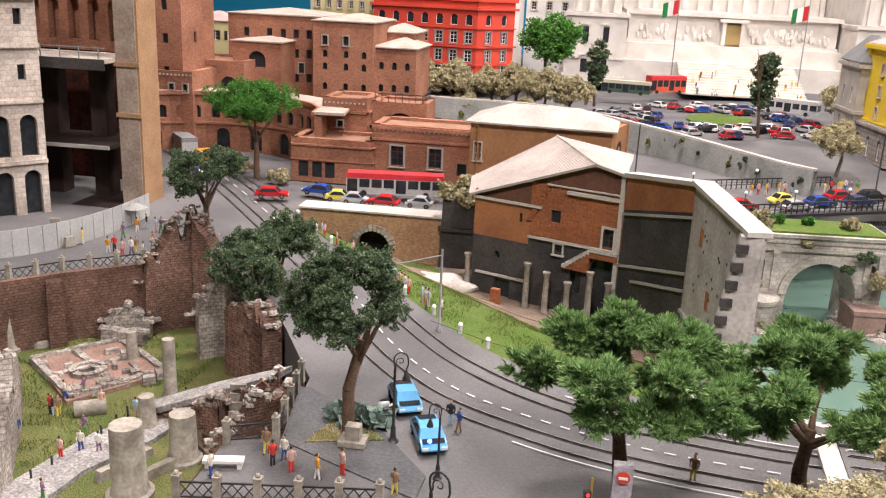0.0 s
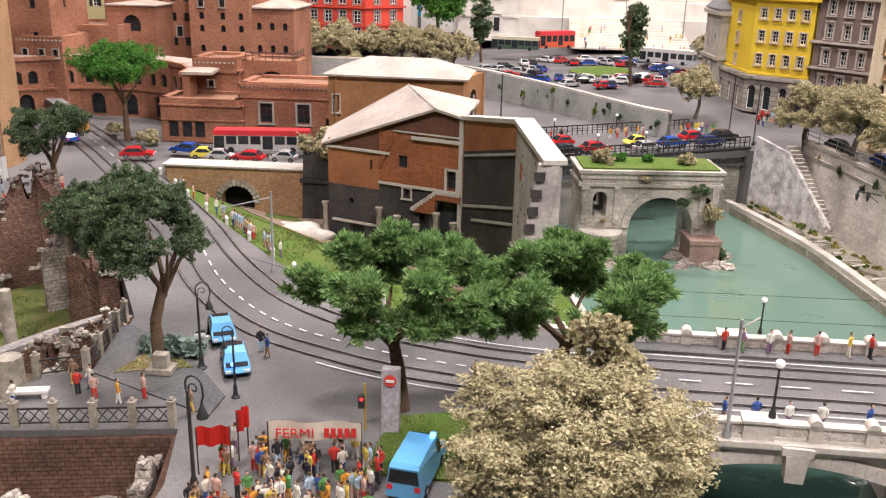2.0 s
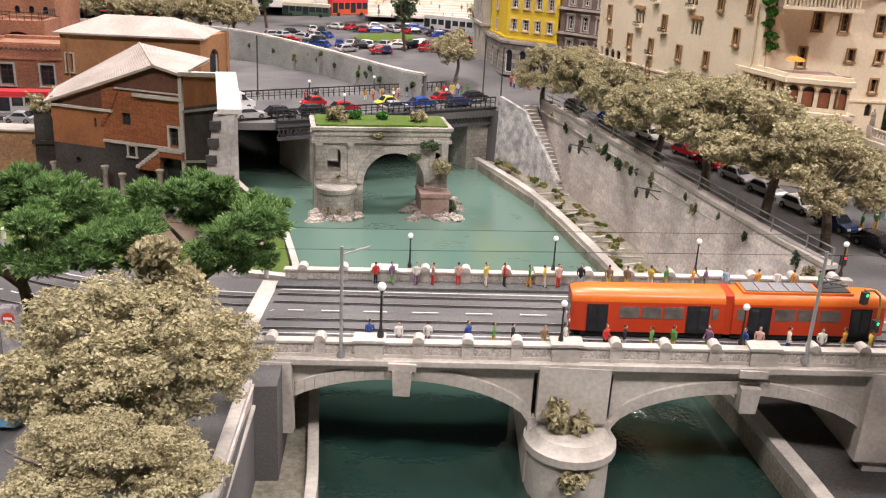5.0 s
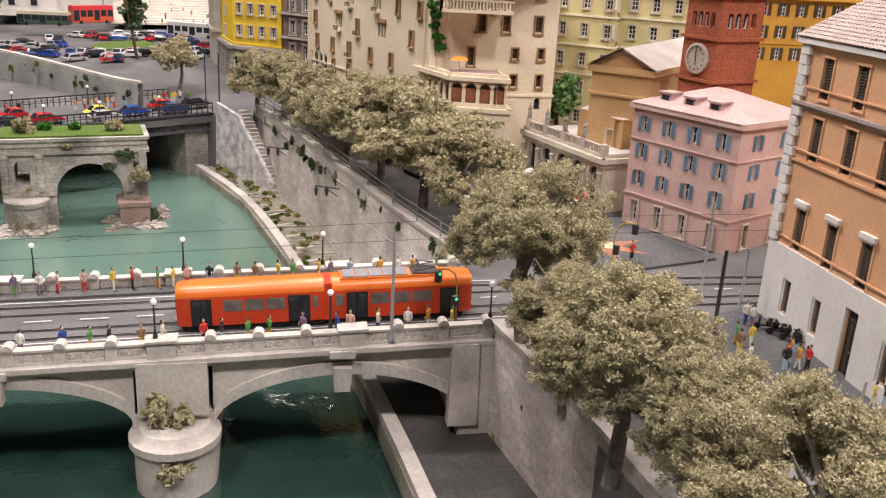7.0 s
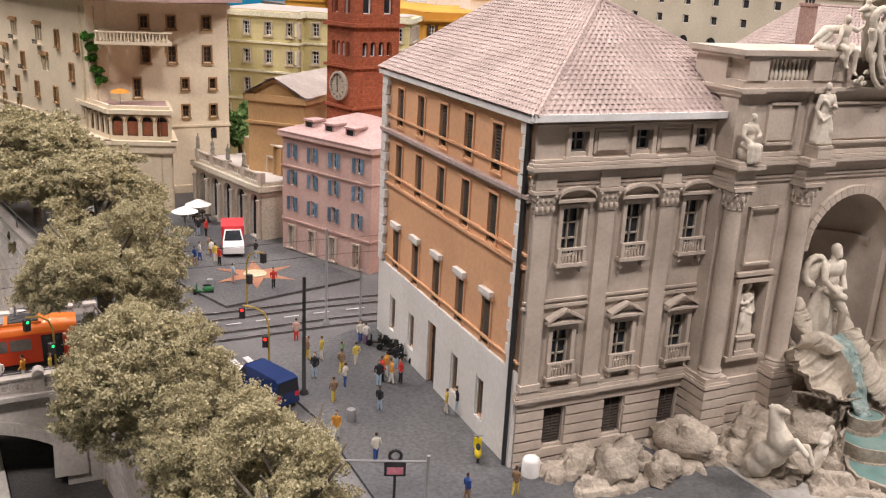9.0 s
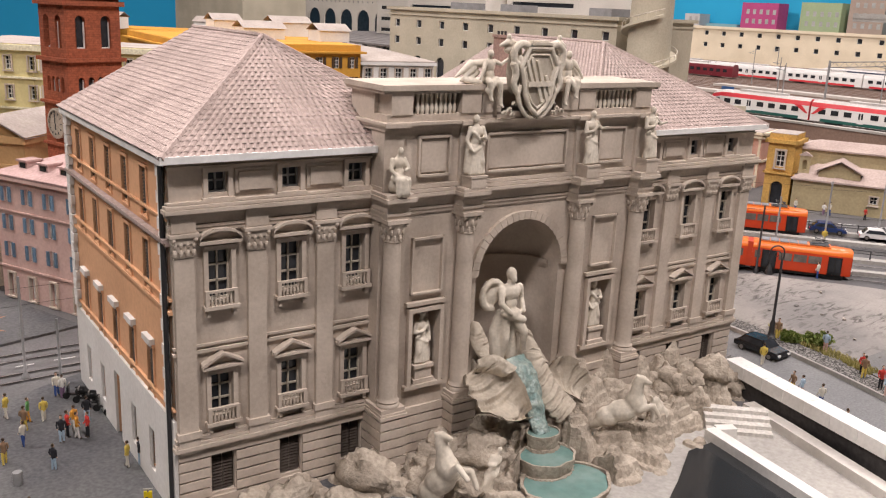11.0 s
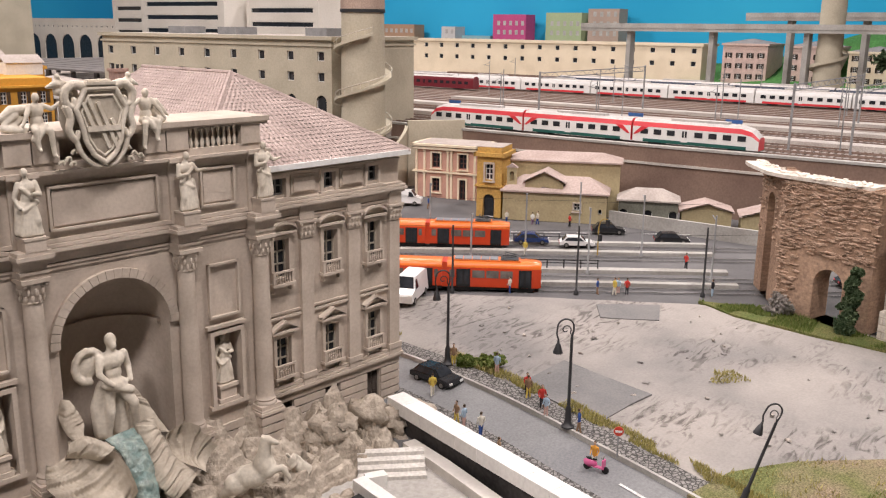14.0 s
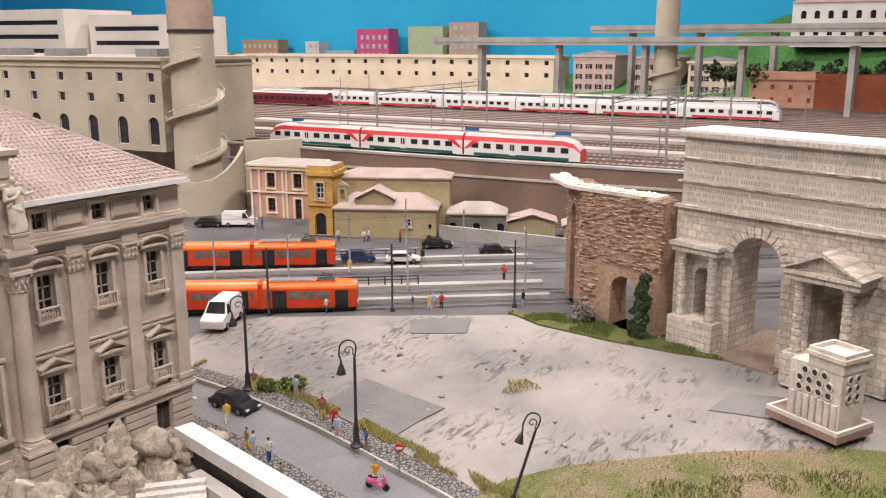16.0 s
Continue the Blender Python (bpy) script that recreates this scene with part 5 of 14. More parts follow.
cuts = [0.0] + [e for j in (0, 1, 2, 3, 4) for e in (SU[j] - (0.0075 if j == 2 else 0.006), SU[j] + (0.0075 if j == 2 else 0.006))] + [WD]
f.box(0, WD, -0.002, 0.0, 0.055, 0.0715)
for a, b in zip(cuts[::2], cuts[1::2]):
    f.box(a, b, -0.002, 0.0, 0.0, 0.055)
for j in (0, 1, 3, 4):
    f.box(SU[j] - 0.006, SU[j] + 0.006, -0.002, 0.0, 0.0, 0.0165).box(SU[j] - 0.006, SU[j] + 0.006, -0.002, 0.0, 0.048, 0.055)
part("plinth_wall", f, WHITE_PLASTER, side)
f = Form().box(0, WD, -0.0022, 0.0, 0.141, 0.1432).box(0, WD, -0.002, 0.0, 0.1495, 0.151).box(0, WD, -0.0018, 0.0, 0.0775, 0.079).box(0, WD, -0.0018, 0.0, 0.1985, 0.2)
part("string_course", f, ORANGE_PLASTER, side)
part("tile_band", Form().box(0, WD, -0.0045, 0.0, 0.1855, 0.188).box(0, WD, -0.003, 0.0, 0.1835, 0.1855), ROOF_TILE, side)
part("eave", Form().box(-0.004, WD, -0.005, 0.0, 0.2315, 0.2355), WHITE_PAINT, side)
for u in (0.004, WD - 0.0115):
    for r in range(20):
        wq = 0.008 if r % 2 else 0.0055
        f = Form().box(u - (wq - 0.0055 if u > 0.1 else 0.004), u + (wq if u < 0.1 else 0.0035), -0.0032, 0.0, 0.0725 + r * 0.00795, 0.0725 + r * 0.00795 + 0.0072)
        part("quoin", f, WHITE_PLASTER, side)
f = Form().tube((WD - 0.005, -0.003, 0.0), (WD - 0.005, -0.003, 0.231), 0.0016)
part("downpipe", f, IRON, side)
part("wall", Form().box(0, TL, WD - 0.012, WD, 0, 0.2315), ORANGE_PLASTER, palace)
part("wall", Form().box(TL - 0.012, TL, 0.012, WD - 0.012, 0, 0.2315), ORANGE_PLASTER, palace)


def tiled_slope(f, a, b, c, d, rows, cols):
    """Overlapping curved tiles on a slope with eave a to b and top d to c."""
    a, b, c, d = map(Vector, (a, b, c, d))
    n = (b - a).cross(d - a).normalized()
    for r in range(rows):
        s0, s1 = r / rows, min(1.0, (r + 1.12) / rows)
        l0, r0, l1, r1 = a.lerp(d, s0), b.lerp(c, s0), a.lerp(d, s1), b.lerp(c, s1)
        w0 = (r0 - l0).length
        m = max(1, round(cols * w0 / (b - a).length))
        for j in range(m):
            for q0, q1, h0, h1 in ((0.0, 0.3, 0.0, 0.0007), (0.3, 0.62, 0.0007, 0.0007), (0.62, 0.98, 0.0007, 0.0)):
                t0, t1 = (j + q0) / m, (j + q1) / m
                f.poly([l0.lerp(r0, t0) + n * (h0 + 0.0005), l0.lerp(r0, t1) + n * (h1 + 0.0005), l1.lerp(r1, t1) + n * h1, l1.lerp(r1, t0) + n * h0])


def wing_roof(u0, u1):
    e, z, rise = 0.006, EAVE + 0.0005, 0.064
    x0, x1, y0, y1 = u0 - e, u1 + e, -e - 0.002, WD + e
    r = (x1 - x0) / 2
    A, B = ((x0 + x1) / 2, y0 + r, z + rise), ((x0 + x1) / 2, y1 - 0.02, z + rise)
    f = Form()
    f.poly([(x0, y0, z), (x1, y0, z), A])
    f.poly([(x1, y0, z), (x1, y1, z), B, A])
    f.poly([(x0, y1, z), (x0, y0, z), A, B])
    f.poly([(x1, y1, z), (x0, y1, z), B])
    ro = part("roof", f, ROOF_TILE, palace)
    g = Form()
    tiled_slope(g, (x0, y0, z), (x1, y0, z), A, A, 26, 46)
    tiled_slope(g, (x1, y0, z), (x1, y1, z), B, A, 26, 64)
    tiled_slope(g, (x0, y1, z), (x0, y0, z), A, B, 26, 64)
    ti = part("tiles", g, ROOF_TILE, ro)
    ti["kind"] = "stuff"
    h = Form()
    for p, q in ((A, (x0, y0, z)), (A, (x1, y0, z)), (A, B)):
        p, q = Vector(p), Vector(q)
        m = int((q - p).length / 0.0052)
        for j in range(m):
            c0, c1 = p.lerp(q, j / m), p.lerp(q, (j + 1.1) / m)
            h.tube(c0 + Vector((0, 0, 0.0008)), c1 + Vector((0, 0, 0.0004)), 0.0016, 0.0021, 6)
    part("ridge_tiles", h, ROOF_TILE, ro)
    part("eave", Form().box(x0 - 0.001, x1 + 0.001, y0 - 0.001, y0 + 0.004, z - 0.003, z + 0.0012), WHITE_PAINT, palace)


wing_roof(0.0, 0.200)
wing_roof(0.328, TL)
f = Form().poly([(0.16, -0.006, EAVE), (0.37, -0.006, EAVE), (0.37, 0.10, EAVE + 0.012), (0.16, 0.10, EAVE + 0.012)])
f.poly([(0.16, 0.2, EAVE), (0.16, 0.10, EAVE + 0.012), (0.37, 0.10, EAVE + 0.012), (0.37, 0.2, EAVE)])
part("roof", f, ROOF_TILE, palace)
ch = part("chimney", Form().box(0.357, 0.368, 0.158, 0.168, 0.26, 0.301).box(0.356, 0.369, 0.157, 0.169, 0.301, 0.3035), mat("chimney_brick", (0.36, 0.25, 0.21), (0.28, 0.19, 0.16)), palace)
for u in (0.3585, 0.3625, 0.3665):
    part("chimney_pot", Form().lathe([(0.0011, 0.3035), (0.0013, 0.3068)], 8, Matrix.Translation((u, 0.163, 0))), IRON, ch)
# ---- buildings of the right bank ----
# cream corner palace: main block, loggia with terrace before it, balcony and wide eaves
TERRA = mat("terracotta_casing", (0.36, 0.22, 0.11), (0.3, 0.18, 0.09))
BROWN_FRAME = mat("brown_frame", (0.16, 0.09, 0.05), (0.12, 0.07, 0.04))
P = [(0.668, 1.42), (0.772, 1.020), (0.800, 1.036), (0.956, 1.030), (1.0, 1.35)]
tri = lambda c, d=0.021: [c - d, c, c + d]
pal = building("corner_palace", "cream plaster corner palace with loggia, terrace and brown shutters", P, 0.0, 0.262, {
    0: [("void", tri(0.40) + tri(0.62), 0.0065, 0.197, 0.218, True), ("cased", [0.08, 0.22, 0.78, 0.93], 0.0095, 0.196, 0.216, False), ("void", tri(0.30) + tri(0.66), 0.0065, 0.158, 0.178, True), ("cased", [0.08, 0.47, 0.88], 0.0095, 0.156, 0.176, False), ("cased", [0.1, 0.25, 0.40, 0.58, 0.74], 0.0095, 0.120, 0.139, False), ("void", [0.04, 0.085, 0.13, 0.175], 0.013, 0.086, 0.110, True), ("cased", [0.26, 0.4], 0.009, 0.088, 0.106, False), ("cased", spread(6, 0.1, 0.9), 0.013, 0.014, 0.042, False)],
    1: [("void", [0.6], 0.009, 0.205, 0.222, False)],
    2: [("cased", [0.22], 0.009, 0.136, 0.160, False), ("cased", [0.30, 0.52, 0.82], 0.010, 0.182, 0.203, False), ("cased", [0.62, 0.86], 0.0085, 0.146, 0.160, False), ("cased", [0.62, 0.86], 0.0085, 0.108, 0.124, False), ("void", [0.86], 0.009, 0.076, 0.092, True), ("cased", [0.8], 0.009, 0.040, 0.052, False), ("cased", [0.30, 0.52, 0.82], 0.010, 0.226, 0.242, False)],
}, CREAM, "palace", bands=((0.0, 0.012, 0.002), (0.094, 0.003, 0.002), (0.253, 0.006, 0.004)), band_mat=CREAM, roof_mat=ROOF_PINK, style_mats=dict(frame_mat=BROWN_FRAME, casing=TERRA))
inv = pal.matrix_basis.inverted()
t, L = side_frame(P[0], P[1])
for c, z in ((0.40, 0.219), (0.62, 0.219), (0.30, 0.179), (0.66, 0.179)):
    part("hood", Form().box(c * L - 0.0145, c * L + 0.0145, -0.0035, 0.0, z, z + 0.003).box(c * L - 0.013, c * L + 0.013, -0.002, 0.0, z + 0.003, z + 0.005), TERRA, pal, m=inv @ t)
for c, z in ((0.40, 0.193), (0.62, 0.193), (0.47, 0.153), (0.30, 0.154), (0.40, 0.117)):
    bl = part("window_balcony", Form().box(c * L - 0.009, c * L + 0.009, -0.006, 0.0, z - 0.002, z), CREAM, pal, m=inv @ t)
    f = Form().box(c * L - 0.009, c * L + 0.009, -0.006, -0.0055, z + 0.005, z + 0.006)
    for j in range(8):
        f.box(c * L - 0.0088 + j * 0.0024, c * L - 0.0083 + j * 0.0024, -0.006, -0.0055, z, z + 0.005)
    part("grille", f, IRON, bl)
eave = [(0.650, 1.43), (0.757, 1.005), (0.80, 0.965), (0.862, 0.955), (0.972, 1.012), (1.02, 1.36)]
part("eave", Form().prism(eave, 0.2622, 0.2665), ROOF_PINK, pal, m=inv)
cx_, cy_ = 0.86, 1.19
f = Form()
for p, q in zip(eave, eave[1:] + eave[:1]):
    k = 0.45
    f.poly([(*p, 0.2667), (*q, 0.2667), (q[0] + (cx_ - q[0]) * k, q[1] + (cy_ - q[1]) * k, 0.292), (p[0] + (cx_ - p[0]) * k, p[1] + (cy_ - p[1]) * k, 0.292)])
f.poly([(p[0] + (cx_ - p[0]) * 0.45, p[1] + (cy_ - p[1]) * 0.45, 0.292) for p in eave])
part("roof_slope", f, ROOF_PINK, pal, m=inv)
LG = [(0.763, 1.055), (0.784, 0.962), (0.852, 0.934), (0.866, 1.02), (0.80, 1.03)]
lg = building("loggia", "cream arched loggia with terrace on top before the palace", LG, 0.0, 0.131, {
    0: [("void", spread(6, 0.10, 0.93), 0.0105, 0.099, 0.124, True), ("cased", [0.3, 0.72], 0.011, 0.045, 0.062, False)],
    1: [("void", spread(4, 0.13, 0.87), 0.0135, 0.099, 0.124, True), ("void", [0.22], 0.012, 0.046, 0.066, True), ("void", [0.62], 0.014, 0.004, 0.036, True)]}, CREAM, "palace", bands=((0.079, 0.010, 0.006), (0.089, 0.005, 0.009), (0.127, 0.0055, 0.004)), band_mat=CREAM, roof_mat=ROOF_PINK, style_mats=dict(frame_mat=BROWN_FRAME))
inv = lg.matrix_basis.inverted()
for j, (p, q) in enumerate(zip(LG[:2], LG[1:3])):
    t, L = side_frame(p, q)
    part("parapet", Form().box(0, L, 0.0, 0.004, 0.131, 0.137), CREAM, lg, m=inv @ t)
    n, w = (6, 0.0105) if j == 0 else (4, 0.0135)
    for c in (spread(6, 0.10, 0.93) if j == 0 else spread(4, 0.13, 0.87)):
        g = Form()
        for i in range(10):
            a0, a1 = math.pi * i / 10, math.pi * (i + 1) / 10
            r0, r1, zc = w / 2, w / 2 + 0.0018, 0.124 - w / 2
            g.poly([(c * L + r0 * math.cos(a0), -0.0012, zc + r0 * math.sin(a0)), (c * L + r0 * math.cos(a1), -0.0012, zc + r0 * math.sin(a1)), (c * L + r1 * math.cos(a1), -0.0012, zc + r1 * math.sin(a1)), (c * L + r1 * math.cos(a0), -0.0012, zc + r1 * math.sin(a0))])
        part("arch_moulding", g, TERRA, lg, m=inv @ t)
        part("inner_wall", Form().box(c * L - w / 2, c * L + w / 2, 0.0040, 0.0043, 0.0995, 0.117), mat("loggia_red", (0.30, 0.11, 0.06), (0.24, 0.09, 0.05)), lg, m=inv @ t)
bc_ = thing("balcony", "cream stone balcony with balustrade high on the palace", "balcony", m=Matrix.Translation((0.80, 1.0, 0.209)))
inv = bc_.matrix_basis.inverted()
BP = [(0.776, 0.985), (0.865, 0.962), (0.875, 1.032), (0.80, 1.034)]
part("slab", Form().prism(BP, 0.209, 0.213), CREAM, bc_, m=inv)
for p, q in ((BP[0], BP[1]), (BP[3], BP[0])):
    t, L = side_frame(p, q)
    part("rail", Form().box(0, L, 0, 0.003, 0.2235, 0.2255), CREAM, bc_, m=inv @ t)
    for j in range(int(L / 0.0042)):
        part("baluster", Form().lathe([(0.0008, 0.213), (0.0013, 0.2165), (0.0007, 0.2235)], 6, Matrix.Translation((0.002 + j * 0.0042, 0.0015, 0)), caps=False), CREAM, bc_, m=inv @ t)
for x, y in ((0.79, 1.015), (0.85, 1.0)):
    part("bracket", Form().box(-0.002, 0.002, -0.008, 0.02, 0, 0.006, taper=0.3), CREAM, bc_, m=inv @ Matrix.Translation((x, y, 0.203)))
pr = thing("parasol", "small orange parasol on the palace terrace", "parasol", m=Matrix.Translation((0.803, 0.985, 0.1318)))
part("pole", Form().tube((0, 0, 0), (0, 0, 0.020), 0.0005), GREY_POLE, pr)
part("canopy", Form().lathe([(0.012, 0.0175), (0.009, 0.0205), (0.001, 0.0225)], 12), mat("orange_cloth", (0.75, 0.32, 0.06), (0.68, 0.28, 0.05)), pr)

# pink house with blue shutters
P = [(0.931, 0.742), (0.981, 0.613), (1.091, 0.655), (1.046, 0.787)]
pk = building("pink_house", "pink plaster house with open pale blue shutters", P, 0.0, 0.138, {
    0: [("leaves", [0.12, 0.36, 0.6, 0.86], 0.0078, 0.108, 0.1245, False), ("leaves", [0.12, 0.36, 0.6, 0.86], 0.0078, 0.078, 0.0945, False), ("leaves", [0.12, 0.36, 0.6, 0.86], 0.0078, 0.048, 0.0645, False), ("cased", [0.12, 0.36, 0.6, 0.86], 0.0085, 0.006, 0.030, False)],
    1: [("leaves", [0.25, 0.66], 0.0078, 0.108, 0.1245, False), ("leaves", [0.25, 0.66], 0.0078, 0.078, 0.0945, False), ("leaves", [0.25, 0.66], 0.0078, 0.048, 0.0645, False), ("cased", [0.25, 0.66], 0.0085, 0.006, 0.030, False)],
}, PINK, "house", bands=((0.098, 0.0016, 0.0014), (0.036, 0.002, 0.0016), (0.132, 0.005, 0.004)), band_mat=PINK, roof="hip", roof_mat=ROOF_PINK, rise=0.022, style_mats=dict(shutter=BLUE_SHUTTER))
for s in (0.22, 0.45, 0.68):
    f = Form().box(-0.007, 0.007, -0.006, 0.012, 0, 0.008).box(-0.0085, 0.0085, -0.008, 0.012, 0.008, 0.010).box(-0.0045, 0.0045, -0.0065, -0.006, 0.0015, 0.0065, k=1)
    t, L = side_frame((0.931, 0.742), (0.981, 0.613), 0.0)
    part("dormer", f, [ROOF_PINK, PANE], pk, m=pk.matrix_basis.inverted() @ t @ Matrix.Translation((s * L, 0.018, 0.1425)))

# colonnade with statues on its terrace
P = [(0.884, 0.938), (0.916, 0.772), (0.990, 0.786), (0.960, 0.953)]
cn = building("arcade_house", "pale stone arcade with balustrade and statues on its terrace", P, 0.0, 0.070, {0: [("void", spread(5, 0.11, 0.9), 0.0215, 0.002, 0.054, True)]}, mat("arcade_stone", (0.60, 0.54, 0.44), (0.5, 0.44, 0.35)), "arcade", bands=((0.056, 0.003, 0.003), (0.0605, 0.006, 0.0055)), roof_mat=WHITE_STONE)
t, L = side_frame(P[0], P[1])
inv = cn.matrix_basis.inverted()
for j in range(6):
    u = L * (0.012 + j * 0.195)
    part("column", Form().lathe([(0.003, 0), (0.0024, 0.003), (0.0022, 0.046), (0.0032, 0.05)], 10, Matrix.Translation((u, -0.0035, 0.0))), TRAVERTINE, cn, m=inv @ t, smooth=True)
f = Form().box(0, L, 0.0, 0.004, 0.0785, 0.0805)
for j in range(34):
    f.box(L * (j + 0.3) / 34, L * (j + 0.7) / 34, 0.001, 0.003, 0.070, 0.0785)
part("balustrade", f, TRAVERTINE, cn, m=inv @ t)
for u in (0.02, 0.26, 0.5, 0.74, 0.98):
    part("balustrade_pier", Form().box(u * L - 0.004, u * L + 0.004, -0.001, 0.005, 0.0705, 0.0825), TRAVERTINE, cn, m=inv @ t)

# clock tower and church behind
BRICK_RED = masonry("red_brick", (0.34, 0.105, 0.055), (0.27, 0.085, 0.05), (0.8, 0.75, 0.7), 0.0055, 0.0024, bump=0.4)
P = [(0.992, 0.762), (1.003, 0.713), (1.066, 0.728), (1.054, 0.776)]
ct = building("clock_tower", "red brick bell tower with clock and arched belfry", P, 0.02, 0.300, {
    0: [("void", [0.27, 0.73], 0.011, 0.246, 0.280, True), ("void", [0.24, 0.42, 0.60, 0.78], 0.0065, 0.200, 0.216, True)],
    1: [("void", [0.27, 0.73], 0.012, 0.246, 0.280, True), ("void", [0.24, 0.42, 0.60, 0.78], 0.0075, 0.200, 0.216, True)]}, BRICK_RED, "tower", bands=((0.142, 0.003, 0.003), (0.187, 0.003, 0.003), (0.232, 0.004, 0.004), (0.290, 0.005, 0.004)), band_mat=BRICK_RED, roof="hip", rise=0.03, roof_mat=ROOF_PALE)
t, L = side_frame(P[0], P[1])
cl = part("clock", Form().lathe([(0.0165, 0), (0.0165, 0.003), (0.014, 0.0035), (0.014, 0.002)], 24, Matrix.Rotation(math.pi / 2, 4, "X")), mat("clock_stone", (0.42, 0.37, 0.30), (0.33, 0.29, 0.24)), ct, "round weathered stone clock", m=ct.matrix_basis.inverted() @ t @ Matrix.Translation((L * 0.5, 0, 0.186)))
part("dial_hand", Form().box(-0.0006, 0.0006, -0.0042, -0.0036, 0, 0.010).box(0, 0.0012, -0.0042, -0.0036, -0.007, 0.0), IRON, cl)
for j in range(12):
    a = math.pi * j / 6
    part("hour_mark", Form().box(-0.0004, 0.0004, -0.004, -0.0034, 0.0105, 0.0130), IRON, cl, m=Matrix.Rotation(a, 4, "Y"))
P = [(0.925, 0.845), (0.975, 0.79), (1.17, 0.95), (1.12, 1.02)]
building("church", "ochre church with shallow gable and pale roof", P, 0.0, 0.165, {0: [("void", [0.5], 0.013, 0.02, 0.05, True)]}, TAN, "church", bands=((0.13, 0.003, 0.003), (0.157, 0.008, 0.004)), band_mat=TAN, roof="gable", roof_mat=ROOF_PALE, rise=0.022, eave=0.006)
P = [(0.93, 0.88), (0.95, 0.80), (1.0, 0.83), (0.97, 0.92)]
building("church_chapel", "ochre side chapel with flat pale terrace", P, 0.0, 0.105, {0: [("cased", [0.3, 0.75], 0.012, 0.062, 0.09, True)]}, TAN, "church", roof_mat=WHITE_STONE)

# pale yellow block behind
P = [(1.0, 1.24), (1.10, 1.14), (1.12, 1.17), (1.25, 1.055), (1.31, 1.14), (1.13, 1.42)]
rows = lambda n: [("cased", spread(n, 0.12, 0.9), 0.011, z, z + 0.02, False) for z in (0.03, 0.075, 0.12, 0.165, 0.208)]
building("yellow_block", "pale yellow apartment block with white bands", P, 0.0, 0.245, {0: rows(4), 2: rows(5), 1: rows(1), 3: rows(6)}, PALE_YELLOW, "apartment block", bands=((0.105, 0.003, 0.003), (0.150, 0.003, 0.003), (0.195, 0.003, 0.003), (0.236, 0.008, 0.005)), band_mat=mat("pale_band", (0.7, 0.66, 0.5), (0.62, 0.58, 0.43)), roof_mat=ROOF_PALE)
# ochre blocks further back
P = [(1.37, 1.232), (1.70, 1.185), (1.80, 1.62), (1.45, 1.72)]
SHUTTER_BROWN = mat("brown_shutter", (0.13, 0.085, 0.05), (0.09, 0.06, 0.04), 0.7)
building("ochre_block", "deep ochre apartment block with brown shutters", P, 0.0, 0.246, {0: [("leaves", spread(10, 0.05, 0.95), 0.0105, z, z + 0.021, False) for z in (0.203, 0.166, 0.129)], 1: [("leaves", spread(8, 0.05, 0.95), 0.0105, 0.203, 0.224, False)]}, OCHRE, "apartment block", bands=((0.156, 0.002, 0.002), (0.231, 0.0035, 0.009)), roof_mat=OCHRE, style_mats=dict(shutter=SHUTTER_BROWN))
P = [(1.50, 2.30), (2.0, 1.85), (2.15, 2.0), (1.65, 2.45)]
building("ochre_block", "deep ochre apartment block with grey shutters", P, 0.0, 0.23, {0: [("leaves", spread(11, 0.05, 0.95), 0.014, z, z + 0.022, False) for z in (0.16, 0.118)]}, OCHRE, "apartment block", bands=((0.150, 0.003, 0.002), (0.22, 0.008, 0.006)), roof_mat=OCHRE, style_mats=dict(shutter=GREY_POLE))
P = [(1.706, 1.186), (1.85, 1.145), (1.98, 1.48), (1.83, 1.53)]
building("white_block", "white plaster house with pale hipped roof", P, 0.0, 0.218, {0: [("cased", spread(5), 0.014, z, z + 0.026, False) for z in (0.178, 0.135)]}, WHITE_PLASTER, "apartment block", bands=((0.210, 0.006, 0.005),), roof="hip", rise=0.018, roof_mat=ROOF_PALE)

# yellow and purple palaces by the iron bridge
P = [(0.545, 1.88), (0.56, 1.72), (0.648, 1.652), (0.73, 1.78)]
building("yellow_palace", "bright yellow palace with ivy and stone corner", P, 0.012, 0.215, {
    0: [("cased", [0.5], 0.012, z, z + 0.02, False) for z in (0.03, 0.08, 0.12, 0.16)],
    1: [("cased", spread(4, 0.15, 0.85), 0.012, 0.088, 0.108, True), ("cased", spread(4, 0.15, 0.85), 0.012, 0.130, 0.150, False), ("cased", spread(4, 0.15, 0.85), 0.012, 0.172, 0.19, False)]}, YELLOW, "palace", bands=((0.07, 0.004, 0.003), (0.205, 0.008, 0.008)), roof="hip", rise=0.03, roof_mat=ROOF_PINK)
P = [(0.5365, 1.8805), (0.5535, 1.7135), (0.6490, 1.6405), (0.733, 1.78)]
building("stone_ground_floor", "grey rusticated stone ground floor of the yellow palace", P, 0.012, 0.068, {0: [("void", spread(3, 0.2, 0.8), 0.013, 0.008, 0.046, True)], 1: [("void", spread(4, 0.13, 0.87), 0.015, 0.006, 0.050, True)]}, masonry("grey_rustic", (0.34, 0.31, 0.28), (0.25, 0.225, 0.2), (0.6, 0.6, 0.6), 0.016, 0.009, bump=0.6), "palace", bands=((0.062, 0.005, 0.004),), roof_mat=CONCRETE)
MAUVE = mat("mauve_plaster", (0.20, 0.145, 0.135), (0.15, 0.11, 0.105), 0.8, 14, 300, 0.1, 0.2)
P = [(0.652, 1.650), (0.728, 1.560), (0.80, 1.61), (0.73, 1.70)]
